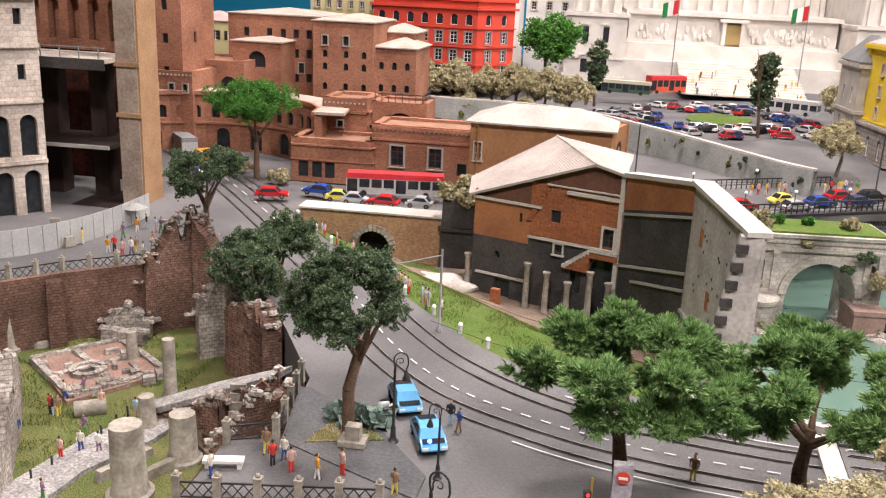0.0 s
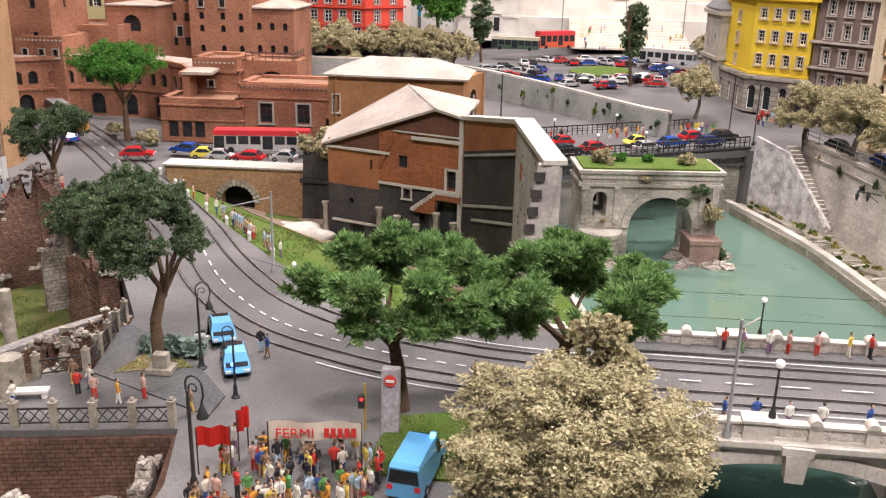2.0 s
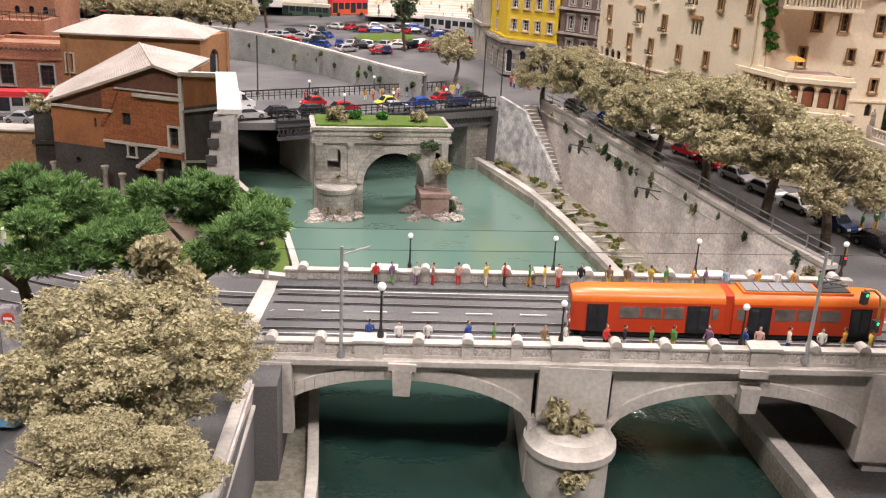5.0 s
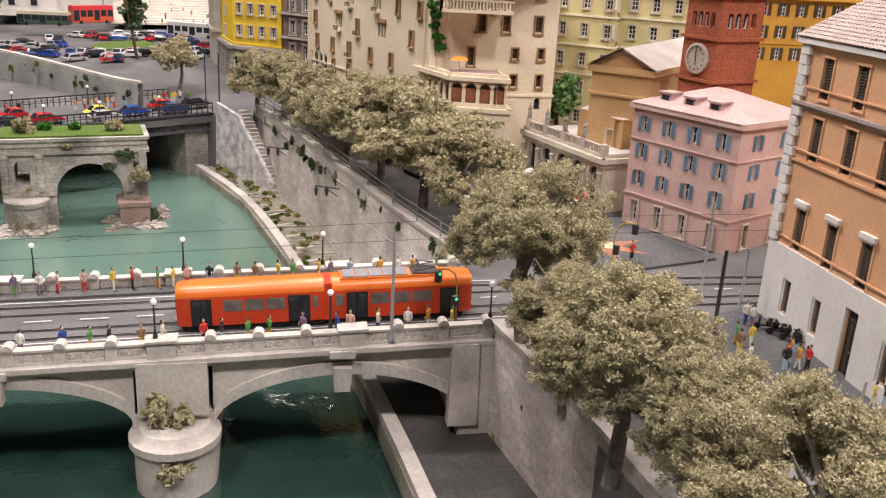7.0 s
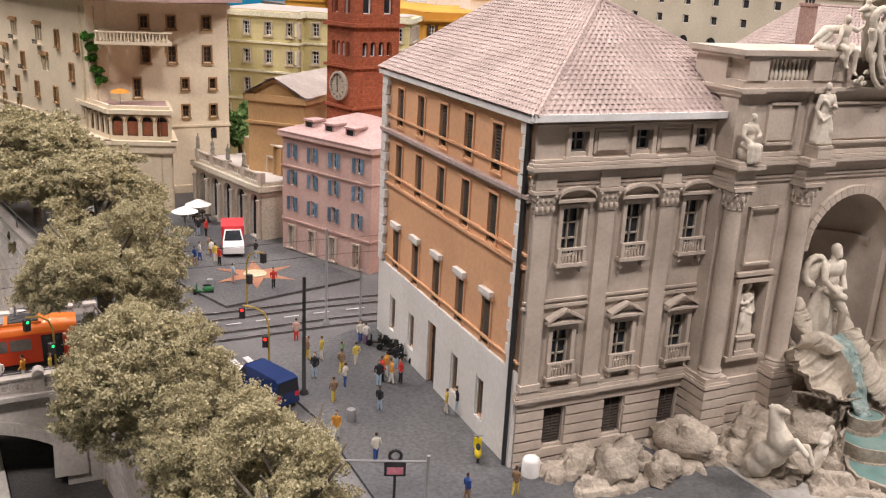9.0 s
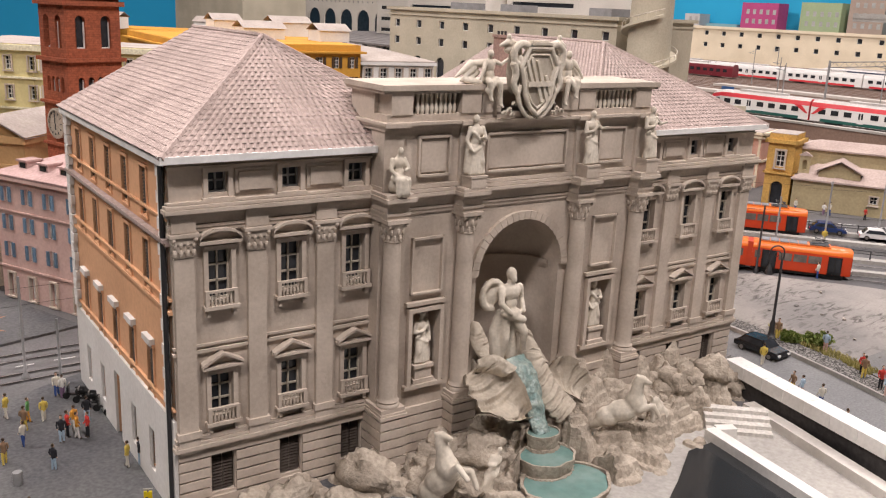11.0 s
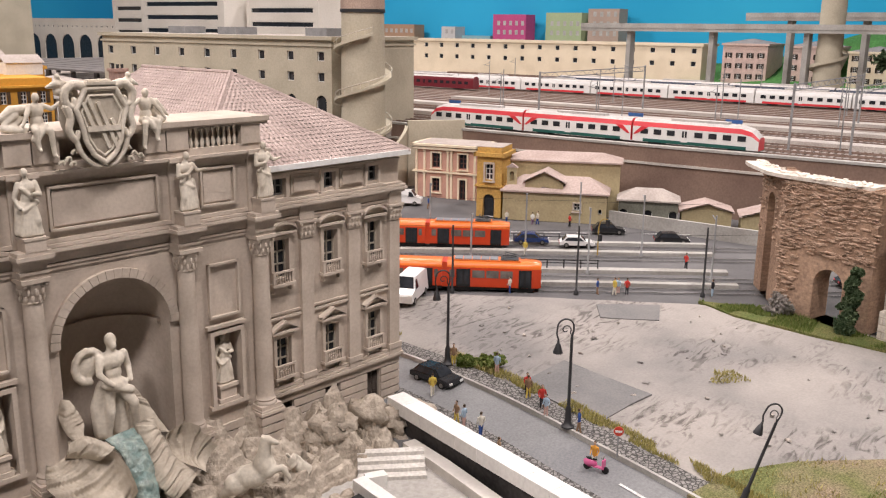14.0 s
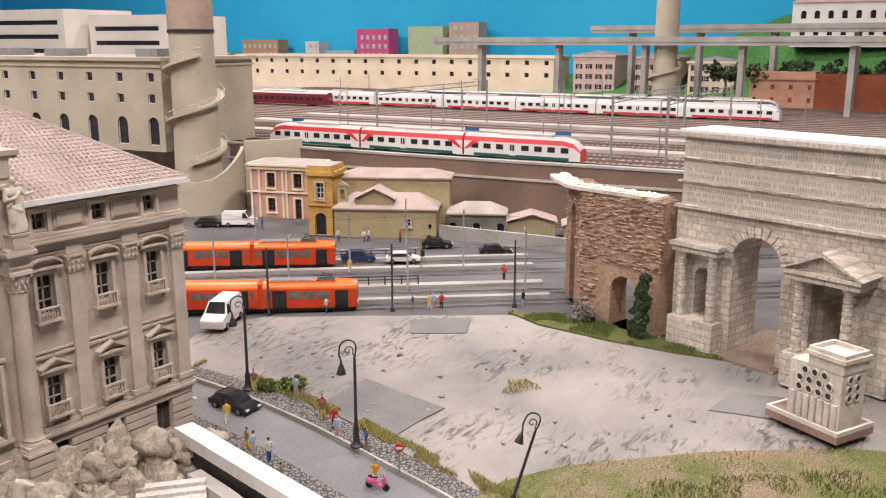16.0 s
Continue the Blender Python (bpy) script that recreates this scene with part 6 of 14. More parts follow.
building("mauve_palace", "narrow mauve palace with pale stone balconies", P, 0.008, 0.225, {0: [("ornate", [0.22, 0.5, 0.78], 0.013, z, z + 0.024, ar) for z, ar in ((0.06, True), (0.105, True), (0.15, False), (0.19, False))] + [("void", [0.5], 0.022, 0.004, 0.04, True)]}, MAUVE, "palace", bands=((0.050, 0.004, 0.004), (0.095, 0.004, 0.006), (0.140, 0.004, 0.006), (0.216, 0.008, 0.006)), band_mat=mat("mauve_trim", (0.42, 0.37, 0.33), (0.33, 0.29, 0.26)), roof_mat=ROOF_PALE, style_mats=dict(casing=mat("mauve_trim", (0.4, 0.4, 0.4))))
P = [(0.525, 1.98), (0.53, 1.86), (0.60, 1.86), (0.60, 2.0)]
building("grey_church", "pale grey domed church front", P, 0.02, 0.17, {0: [("void", [0.3, 0.7], 0.012, z, z + 0.03, False) for z in (0.03, 0.09)], 1: [("void", [0.3, 0.7], 0.012, z, z + 0.03, False) for z in (0.03, 0.09)]}, mat("church_stone", (0.45, 0.42, 0.37), (0.36, 0.33, 0.29)), "church", bands=((0.07, 0.006, 0.005), (0.158, 0.008, 0.006)), roof="hip", rise=0.05, roof_mat=mat("lead_roof", (0.2, 0.2, 0.2), (0.15, 0.15, 0.15)))
# ---- old brick house on the river bank ----
F0, F1, F2, F3 = (-0.122, 1.118), (0.0605, 1.0445), (0.1245, 0.926), (0.152, 0.760)
hs = thing("brick_house", "old brown brick house, black below, with pale gabled roof", "house", m=Matrix.Translation((F0[0], F0[1], -0.09)))
inv = hs.matrix_basis.inverted()
BRICK_ORANGE = masonry("orange_brick", (0.33, 0.125, 0.06), (0.25, 0.095, 0.048), (0.8, 0.74, 0.7), 0.0055, 0.0024, bump=0.4)
RUST_PLASTER = mat("rust_plaster", (0.36, 0.15, 0.07), (0.27, 0.115, 0.058), 0.85, 26, 260, 0.12, 0.25)
t, L = side_frame(F0, F1, -0.09)
RX = Matrix.Rotation(math.pi / 2, 4, "X")
wl = part("wall", wall_form(0.0785, 0.0, 0.080, [(0.036, 0.008, 0.055, 0.063, True), (0.045, 0.022, 0.0, 0.026, False)]), SOOT_AND_SHADE, hs, "blackened lower wall", m=inv @ t)
window(wl, "void", 0.008, 0.008, Matrix.Translation((0.036, 0, 0.055)), True, frame_mat=SOOT_AND_SHADE)
window(wl, "void", 0.022, 0.026, Matrix.Translation((0.045, 0, 0.0)), frame_mat=WOOD_DARK)
wl = part("wall", wall_form(0.0785, 0.080, 0.131, [(0.066, 0.004, 0.106, 0.118, False)]), RUST_PLASTER, hs, m=inv @ t)
window(wl, "void", 0.004, 0.012, Matrix.Translation((0.066, 0, 0.106)), frame_mat=WOOD_DARK)
t0 = t @ Matrix.Translation((0.0785, 0, 0))
wl = part("wall", wall_form(L - 0.0785, 0.0, 0.091, [(0.0415, 0.011, 0.0755, 0.0875, False), (0.1005, 0.032, 0.0, 0.080, True), (0.0665, 0.014, 0.030, 0.064, True)], depth=0.010), SOOT_AND_SHADE, hs, "blackened lower wall", m=inv @ t0)
window(wl, "cased", 0.011, 0.012, Matrix.Translation((0.0415, 0, 0.0755)), frame_mat=WOOD_DARK, casing=BRIDGE_STONE)
for u, w, z, h in ((0.1005, 0.032, 0.0, 0.080), (0.0665, 0.014, 0.030, 0.034)):
    window(wl, "void", w, h, Matrix.Translation((u, 0.004, z)), True, frame_mat=SOOT_AND_SHADE)
wl = part("wall", wall_form(L - 0.0785, 0.091, 0.160, [(0.0345, 0.013, 0.1135, 0.1295, False), (0.1045, 0.013, 0.0945, 0.118, False)]), BRICK_ORANGE, hs, m=inv @ t0)
window(wl, "void", 0.013, 0.016, Matrix.Translation((0.0345, 0, 0.1135)), frame_mat=WOOD_DARK)
window(wl, "cased", 0.013, 0.0235, Matrix.Translation((0.1045, 0, 0.0945)), frame_mat=WOOD_DARK, casing=BRIDGE_STONE)
gab = [(0.0, 0.131), (0.0785, 0.131), (0.0786, 0.160), (L, 0.160), (L, 0.1835), (0.161, 0.192)]
part("gable", Form().prism(gab, -0.012, -0.0004, t=RX), mat("dark_brown_plaster", (0.15, 0.07, 0.048), (0.11, 0.054, 0.038), 0.85, 20, 260, 0.15, 0.2), hs, m=inv @ t)
for q in ((0.0, 0.094, -0.0035, 0.0, 0.1285, 0.1315), (0.0997, L, -0.0025, 0.0, 0.1595, 0.1612), (0.127, L, -0.0045, 0.0, 0.1525, 0.1565), (0.0785, 0.176, -0.0035, 0.0, 0.0895, 0.0925), (0.007, 0.0765, -0.003, 0, 0.0295, 0.0325)):
    part("ledge", Form().box(*q), BRIDGE_STONE, hs, m=inv @ t)
for j in range(11):
    part("brick", Form().box(0.0755 + j * 0.0021, 0.0825 + j * 0.0021, -0.0022, 0.0, 0.111 + j * 0.0042, 0.1146 + j * 0.0042), BRICK_ORANGE, hs, m=inv @ t)
part("stair_wall", Form().prism([(0.131, 0.060), (0.140, 0.060), (0.163, 0.060), (0.163, 0.0795), (0.1975, 0.0795), (0.1975, 0.0885), (0.162, 0.0865)], 0, 0.006, t=RX), BRICK_ORANGE, hs, m=inv @ t)
for j in range(8):
    part("stair_coping", Form().box(0.1285 + j * 0.0042, 0.1335 + j * 0.0042, -0.0075, 0.0, 0.0615 + j * 0.0032, 0.0655 + j * 0.0032), BRIDGE_STONE, hs, m=inv @ t)
part("stair_coping", Form().box(0.162, 0.1975, -0.0075, 0.0, 0.0872, 0.0905), BRIDGE_STONE, hs, m=inv @ t)
part("corner_strip", Form().box(L - 0.004, L + 0.001, -0.003, 0.0, 0.0, 0.1835), BRIDGE_STONE, hs, m=inv @ t)
# roof over the front part
apex, le, re = Vector((0.161, -0.006, 0.1945)), Vector((-0.006, -0.006, 0.1335)), Vector((L + 0.003, -0.006, 0.1865))
inv_t = t.inverted()
apex_b, le_b, re_b = inv_t @ Vector((-0.026, 1.205, 0.1110)), inv_t @ Vector((-0.136, 1.190, 0.050)), inv_t @ Vector((0.075, 1.170, 0.0985))
f = Form()
for s in (0, -0.003):
    d = Vector((0, 0, s))
    f.poly([le + d, apex + d, apex_b + d, le_b + d])
    f.poly([apex + d, re + d, re_b + d, apex_b + d])
for a, b in ((le, apex), (apex, re), (le_b, le)):
    f.poly([a, b, b + Vector((0, 0, -0.003)), a + Vector((0, 0, -0.003))])
ro = part("roof", f, ROOF_PALE, hs, m=inv @ t)
f = Form()
for j in range(46):
    a, b = le.lerp(apex, j / 46), le_b.lerp(apex_b, j / 46)
    f.tube(a + Vector((0, 0, 0.0002)), b + Vector((0, 0, 0.0001)), 0.0005, n=5)
for j in range(14):
    a, b = apex.lerp(re, j / 14), apex_b.lerp(re_b, j / 14)
    f.tube(a + Vector((0, 0, 0.0002)), b + Vector((0, 0, 0.0001)), 0.0005, n=5)
part("tiles", f, ROOF_PALE, ro)["kind"] = "stuff"
part("ridge", Form().tube(apex, apex_b, 0.0014), ROOF_PALE, ro)
# left flank and the taller block behind
t2, L2 = side_frame((-0.100, 1.24), F0, -0.09)
part("wall", wall_form(L2, 0.0, 0.14, [(0.05, 0.009, 0.03, 0.045, False), (0.1, 0.009, 0.03, 0.045, False), (0.07, 0.009, 0.08, 0.095, False)]), mat("salmon_plaster", (0.40, 0.21, 0.12), (0.3, 0.16, 0.1)), hs, m=inv @ t2)
building("rear_house", "brown plaster house with low hipped pale roof", [(-0.150, 1.262), (0.048, 1.250), (0.075, 1.345), (-0.10, 1.36)], -0.09, 0.205, {0: [("cased", [0.06], 0.010, 0.15, 0.175, False)], 1: [("void", [0.45], 0.030, 0.135, 0.185, True)]}, TAN if False else mat("brown_plaster", (0.34, 0.175, 0.085), (0.27, 0.135, 0.07), 0.85, 20, 260, 0.12, 0.2), "house", roof="hip", roof_mat=ROOF_PALE, rise=0.022, eave=0.007)
# free-standing walls to the river
t3, L3 = side_frame(F1, F2, -0.09)
part("wall", Form().prism([(0.004, 0), (L3, 0), (L3, 0.1745), (0.004, 0.1455)], -0.012, 0.0, t=RX), SOOT_AND_SHADE, hs, "blackened lower wall", m=inv @ t3)
part("wall", Form().prism([(0.004, 0.1457), (L3, 0.1747), (L3, 0.2035), (0.004, 0.183)], -0.012, 0.0, t=RX), RUST_PLASTER, hs, m=inv @ t3)
part("coping", Form().prism([(-0.004, 0.1832), (L3 + 0.006, 0.2037), (L3 + 0.006, 0.2085), (-0.004, 0.188)], -0.017, 0.004, t=RX), BRIDGE_STONE, hs, m=inv @ t3)
for a, b, z0, z1 in ((0.004, L3, 0.139, 0.168), (0.004, L3, 0.076, 0.107), (0.035, L3, 0.066, 0.088)):
    part("ledge", Form().prism([(a, z0), (b, z1), (b, z1 + 0.003), (a, z0 + 0.003)], 0.0, 0.003, t=RX), CONCRETE, hs, m=inv @ t3)
GREY_PLASTER = mat("grey_plaster", (0.46, 0.43, 0.405), (0.33, 0.305, 0.29), 0.85, 30, 260, 0.18, 0.35)
t4, L4 = side_frame(F2, F3, -0.09)
part("wall", Form().prism([(0, -0.03), (L4, -0.03), (L4, 0.1965), (0, 0.204)], -0.014, 0.0, t=RX), GREY_PLASTER, hs, "pale grey plaster wall with small holes", m=inv @ t4)
part("coping", Form().prism([(-0.003, 0.2042), (L4 + 0.003, 0.1967), (L4 + 0.003, 0.2012), (-0.003, 0.2087)], -0.018, 0.004, t=RX), BRIDGE_STONE, hs, m=inv @ t4)
part("ledge", Form().box(0, L4, -0.003, 0.0, 0.066, 0.070), CONCRETE, hs, m=inv @ t4)
rh = random.Random(21)
for j in range(34):
    u, z = rh.uniform(0.03, L4 - 0.02), rh.uniform(0.06, 0.185)
    # dark plates on the wall stand for holes, shade included in their colour
    part("putlog_hole", Form().box(u, u + 0.0024, -0.0004, 0.001, z, z + 0.0028), SOOT_AND_SHADE, hs, m=inv @ t4)
for u, z in ((0.075, 0.098), (0.035, 0.150)):
    part("bricked_opening", Form().box(u, u + 0.008, -0.0008, 0.001, z, z + 0.018), RUST_PLASTER, hs, m=inv @ t4)
part("end_wall", Form().prism([(0.1115, -0.03), (0.139, -0.03), (0.1635, 0.1965), (0.1445, 0.1965)], -0.010, 0.0, t=RX), GREY_PLASTER, hs, "pale grey plaster wall end with broken dark toothing", m=inv @ Matrix.Translation((0, F3[1] - 0.001, -0.09)))
for j in range(14):
    x, z = 0.1455 - 0.00237 * j, 0.188 - 0.0163 * j
    part("tooth", Form().box(x - 0.0045, x + 0.0055, -0.003, 0.001, z - 0.006, z + 0.0016), SOOT_AND_SHADE, hs, m=inv @ Matrix.Translation((0, F3[1] - 0.0012, -0.09)))
# columns, brick stub and props before the house
for x, y, h in ((-0.047, 1.072, 0.060), (-0.022, 1.058, 0.054), (0.004, 1.050, 0.046), (0.030, 1.036, 0.066), (0.052, 1.030, 0.056), (-0.128, 1.125, 0.05)):
    solid("old_column", Form().lathe([(0.0055, 0), (0.0055, 0.003), (0.004, 0.0045), (0.0034, h - 0.006), (0.0052, h - 0.002), (0.0052, h)], 12), COLUMN, "slim weathered stone column before the old house", "column", "columns of the old house", m=pose(x, y, -0.089), smooth=True)
solid("brick_stub", Form().box(-0.006, 0.006, -0.004, 0.004, 0, 0.030, taper=0.1).box(-0.0065, 0.0065, -0.0045, 0.0045, 0.013, 0.0145), BRICK_ORANGE, "short stub of an orange brick wall", "ruin", m=pose(-0.083, 1.048, -0.089, 0, 0, -16))
solid("pale_boulder", Form().ball((0, 0, 0.006), (0.042, 0.025, 0.018), 14, rough=0.5, seed=3), mat("pale_rock", (0.56, 0.52, 0.47), (0.42, 0.38, 0.34), 0.9, 40, 300, 0.15, 0.5), "pale flat boulder beside the old house", "rock", m=pose(-0.16, 1.10, -0.087), smooth=True)

# ---- broken arch in the river ----
ra = thing("broken_bridge", "weathered grey stone arch of a broken bridge with grass on top", "ruin", m=Matrix.Translation((0.216, 1.150, -0.11)))
inv = ra.matrix_basis.inverted()
t, L = side_frame((0.216, 1.150), (0.404, 1.168), -0.11)
DP = 0.075
f = Form()
ops = [(0.027, 0.019, 0.060, 0.094, True), (0.112, 0.088, -0.012, 0.088, True), (0.172, 0.012, 0.068, 0.088, True)]
wall_form(L, -0.012, 0.112, ops, depth=DP, thick=DP + 0.0005, form=f)
f.f = f.f[:-5] + f.f[-4:]
f.m = f.m[:-5] + f.m[-4:]
part("wall", f, STONE_GREY, ra, m=inv @ t)
bk = Form()
wall_form(L, -0.012, 0.112, ops, depth=0.0, thick=0.0, form=bk)
bk.f, bk.m = bk.f[:-5], bk.m[:-5]
part("wall", bk, STONE_GREY, ra, m=inv @ t @ Matrix.Translation((0, DP, 0)))
part("cornice", Form().box(-0.004, L + 0.004, -0.004, DP + 0.004, 0.102, 0.106).box(-0.002, L + 0.002, -0.002, DP + 0.002, 0.112, 0.120).box(-0.005, L + 0.005, -0.005, DP + 0.005, 0.120, 0.124), STONE_GREY, ra, m=inv @ t)
for u in (0.006, 0.050, 0.166, L - 0.006):
    part("pilaster", Form().box(u - 0.004, u + 0.004, -0.003, 0.0, 0.05, 0.100).box(u - 0.0052, u + 0.0052, -0.0042, 0.0, 0.097, 0.102), STONE_GREY, ra, m=inv @ t)
for j in range(18):
    f = Form()
    a0, a1 = math.pi * j / 18 + 0.004, math.pi * (j + 1) / 18 - 0.004
    q = lambda a, r: (0.112 + r * math.cos(a), -0.0035, 0.044 + r * math.sin(a))
    p = [q(a0, 0.044), q(a1, 0.044), q(a1, 0.054), q(a0, 0.054)]
    f.poly(p)
    f.poly([p[3], p[2], (p[2][0], 0.001, p[2][2]), (p[3][0], 0.001, p[3][2])])
    f.poly([p[1], p[0], (p[0][0], 0.001, p[0][2]), (p[1][0], 0.001, p[1][2])])
    part("arch_stone", f, STONE_GREY, ra, m=inv @ t)
f = Form().lathe([(0.026, -0.02), (0.026, 0.034), (0.029, 0.036), (0.029, 0.042), (0.024, 0.043)], 16, Matrix.Translation((0.030, -0.008, 0)))
part("cutwater", f, STONE_GREY, ra, m=inv @ t, smooth=True)
part("pedestal", Form().box(0.148, 0.188, -0.030, 0.02, -0.02, 0.030).box(0.146, 0.190, -0.032, 0.02, 0.030, 0.036), mat("pedestal_brick", (0.30, 0.21, 0.18), (0.24, 0.165, 0.14), 0.85, 60, 300, 0.15, 0.4), ra, m=inv @ t)
f = Form()
for j in range(80):
    u = -0.004 + 0.064 * random.random() if j % 2 else 0.136 + 0.080 * random.random()
    f.ball((u, -0.042 + 0.085 * random.random(), 0.0), (0.007 + 0.008 * random.random(), 0.008, 0.003 + 0.007 * random.random()), 8, rough=0.6, seed=j)
part("rubble", f, RUIN_STONE, ra, m=inv @ t)["kind"] = "stuff"
f = Form()
f.box(0.002, L - 0.002, 0.002, DP - 0.002, 0.1240, 0.1265)
part("grass_top", f, GRASS_BRIGHT, ra, m=inv @ t)

# ---- tunnel under the cross street ----
tn = thing("tunnel_front", "brown brick tunnel front with a dark round arch", "tunnel", m=Matrix.Translation((-0.385, 1.2445, -0.095)))
inv = tn.matrix_basis.inverted()
t, L = side_frame((-0.385, 1.2440), (-0.165, 1.2440), -0.095)
part("wall", wall_form(L, 0.0, 0.076, [(0.108, 0.050, 0.0, 0.050, True), (0.045, 0.05, 0.0, 0.04, True)], depth=0.02, thick=0.03), BRICK_TAN, tn, m=inv @ t @ Matrix.Translation((0, -0.032, 0)))
# near-black sheet behind the arches, the tunnel's shade painted on it
part("hollow", Form().box(0.015, 0.14, -0.0115, -0.009, 0, 0.055), mat("tunnel_shade", (0.012, 0.011, 0.01), (0.02, 0.018, 0.016), 0.9), tn, m=inv @ t)
for j in range(14):
    f = Form()
    a0, a1 = math.pi * j / 14 + 0.03, math.pi * (j + 1) / 14 - 0.03
    q = lambda a, r, y: (0.108 + r * math.cos(a), y, 0.025 + r * math.sin(a))
    f.poly([q(a0, 0.025, -0.036), q(a1, 0.025, -0.036), q(a1, 0.034, -0.036), q(a0, 0.034, -0.036)])
    f.poly([q(a0, 0.034, -0.036), q(a1, 0.034, -0.036), q(a1, 0.034, -0.031), q(a0, 0.034, -0.031)])
    part("arch_stone", f, STONE_GREY, tn, m=inv @ t)
part("coping", Form().box(-0.002, L + 0.002, -0.036, 0.004, 0.076, 0.0785), BRIDGE_STONE, tn, m=inv @ t)
solid("dark_tower", Form().box(-0.045, 0.03, -0.03, 0.03, 0, 0.105, taper=0.08).box(-0.047, 0.032, -0.032, 0.032, 0.06, 0.065), SOOT_AND_SHADE, "squat blackened stone tower overgrown on top", "ruin", m=pose(-0.135, 1.235, -0.095))

# ---- brick market quarter ----
MB = mat("market_roof", (0.42, 0.345, 0.295), (0.33, 0.265, 0.225), 0.85, 30, 300, 0.12, 0.2)

FLAT_BROWN = mat("brown_terrace", (0.30, 0.17, 0.115), (0.23, 0.13, 0.09), 0.85, 30, 300, 0.15, 0.2)


def block(name, label, x0, x1, y0, y1, z0, z1, rows, material=BRICK, roof=None, rise=0.015, turn=0.0, side_rows=(), eave=0.004, bands=()):
    c, s = math.cos(radians(turn)), math.sin(radians(turn))
    q = lambda x, y: (x0 + (x - x0) * c - (y - y0) * s, y0 + (x - x0) * s + (y - y0) * c)
    pts = [q(x0, y0), q(x1, y0), q(x1, y1), q(x0, y1)]
    return building(name, label, pts, z0, z1 - z0, {0: rows, 1: side_rows}, material, "building", "brick market", roof=roof, roof_mat=MB if roof else FLAT_BROWN, flat_roof=0.0 if roof else 0.006, rise=rise, eave=eave, bands=bands, band_mat=material, style_mats=dict(frame_mat=WOOD_DARK, casing=CONCRETE))


rw = lambda us, w, zs, h, a=False, st="void": [(st, us, w, z, z + h, a) for z in zs]
block("brick_building", "tall brown brick building with rows of small windows", -0.745, -0.545, 1.85, 2.05, -0.02, 0.222, rw([0.2, 0.45, 0.6, 0.74, 0.88], 0.012, (0.105, 0.155, 0.195), 0.018) + rw([0.8], 0.012, (0.125,), 0.02, st="cased"), roof="hip", rise=0.012)
block("brick_building", "brown brick building with pointed twin windows", -0.545, -0.42, 1.80, 2.0, -0.02, 0.218, rw([0.2, 0.55], 0.011, (0.19,), 0.018, True, "cased") + rw([0.2, 0.55, 0.85], 0.010, (0.10, 0.14, 0.165), 0.014, True) + rw([0.15, 0.45, 0.75], 0.012, (0.06,), 0.02, True), roof="hip", rise=0.012)
block("brick_building", "low brown brick building with pale hipped roof", -0.425, -0.335, 1.82, 1.98, -0.02, 0.170, rw([0.2, 0.5, 0.8], 0.010, (0.10, 0.145), 0.015, True), roof="hip", rise=0.016)
block("brick_building", "low brown brick building with pale hipped roof", -0.44, -0.36, 1.93, 2.06, -0.02, 0.195, rw([0.3, 0.7], 0.010, (0.17,), 0.015), roof="hip", rise=0.016)
block("brick_tower", "tall plain brown brick tower", -0.865, -0.735, 1.60, 1.75, -0.03, 0.34, rw([0.35, 0.75], 0.011, (0.14, 0.2, 0.26), 0.018), side_rows=rw([0.4], 0.011, (0.2,), 0.02))
block("brick_building", "stepped brown brick building with terraces", -0.83, -0.655, 1.70, 1.85, -0.02, 0.135, rw([0.82], 0.034, (0.095,), 0.03, True))
block("brick_building", "stepped brown brick building with terraces", -0.70, -0.60, 1.76, 1.9, -0.02, 0.172, rw([0.5], 0.036, (0.14,), 0.032, True), roof="hip", rise=0.006)
block("brick_building", "small brown brick house with white windows", -0.80, -0.71, 1.583, 1.70, -0.02, 0.122, rw([0.2, 0.55, 0.85], 0.010, (0.105,), 0.014, st="cased"))
block("brick_tower", "square brown brick gate tower", -0.437, -0.358, 1.50, 1.60, -0.02, 0.104, rw([0.72], 0.018, (0.035,), 0.026, True) + rw([0.4], 0.010, (0.075,), 0.010, st="cased"), bands=((0.098, 0.004, 0.003),))
block("brick_building", "brown brick hall with a wide arch", -0.36, -0.26, 1.53, 1.62, -0.02, 0.098, rw([0.55], 0.060, (0.055,), 0.045, True))
block("brick_building", "brown brick front with tall white shutters", -0.330, -0.160, 1.42, 1.52, -0.02, 0.076, rw([0.25, 0.62], 0.021, (0.030,), 0.032, st="cased") + rw([0.88], 0.016, (0.02,), 0.02), bands=((0.070, 0.004, 0.003), (0.088, 0.006, 0.003)))
block("brick_building", "low curved brown brick wall with dark windows", -0.462, -0.326, 1.405, 1.50, -0.025, 0.048, rw([0.15, 0.32, 0.48], 0.017, (0.008,), 0.026), bands=((0.060, 0.003, 0.003), (0.036, 0.002, 0.002)))
for x0, x1, y, z in ((-0.437, -0.358, 1.50, 0.094), (-0.330, -0.160, 1.42, 0.066), (-0.80, -0.71, 1.583, 0.114)):
    n = int((x1 - x0) / 0.0075)
    for j in range(n):
        solid("corbel", Form().box(-0.0012, 0.0012, -0.003, 0.001, 0, 0.0026), CONCRETE, "small pale stone corbel under the brick parapet", "corbel", "corbels of the market", m=pose(x0 + 0.005 + j * 0.0075, y, z), kind="structure")
rt = thing("roof_terrace_rail", "thin dark railing round a brick roof terrace", "railing")
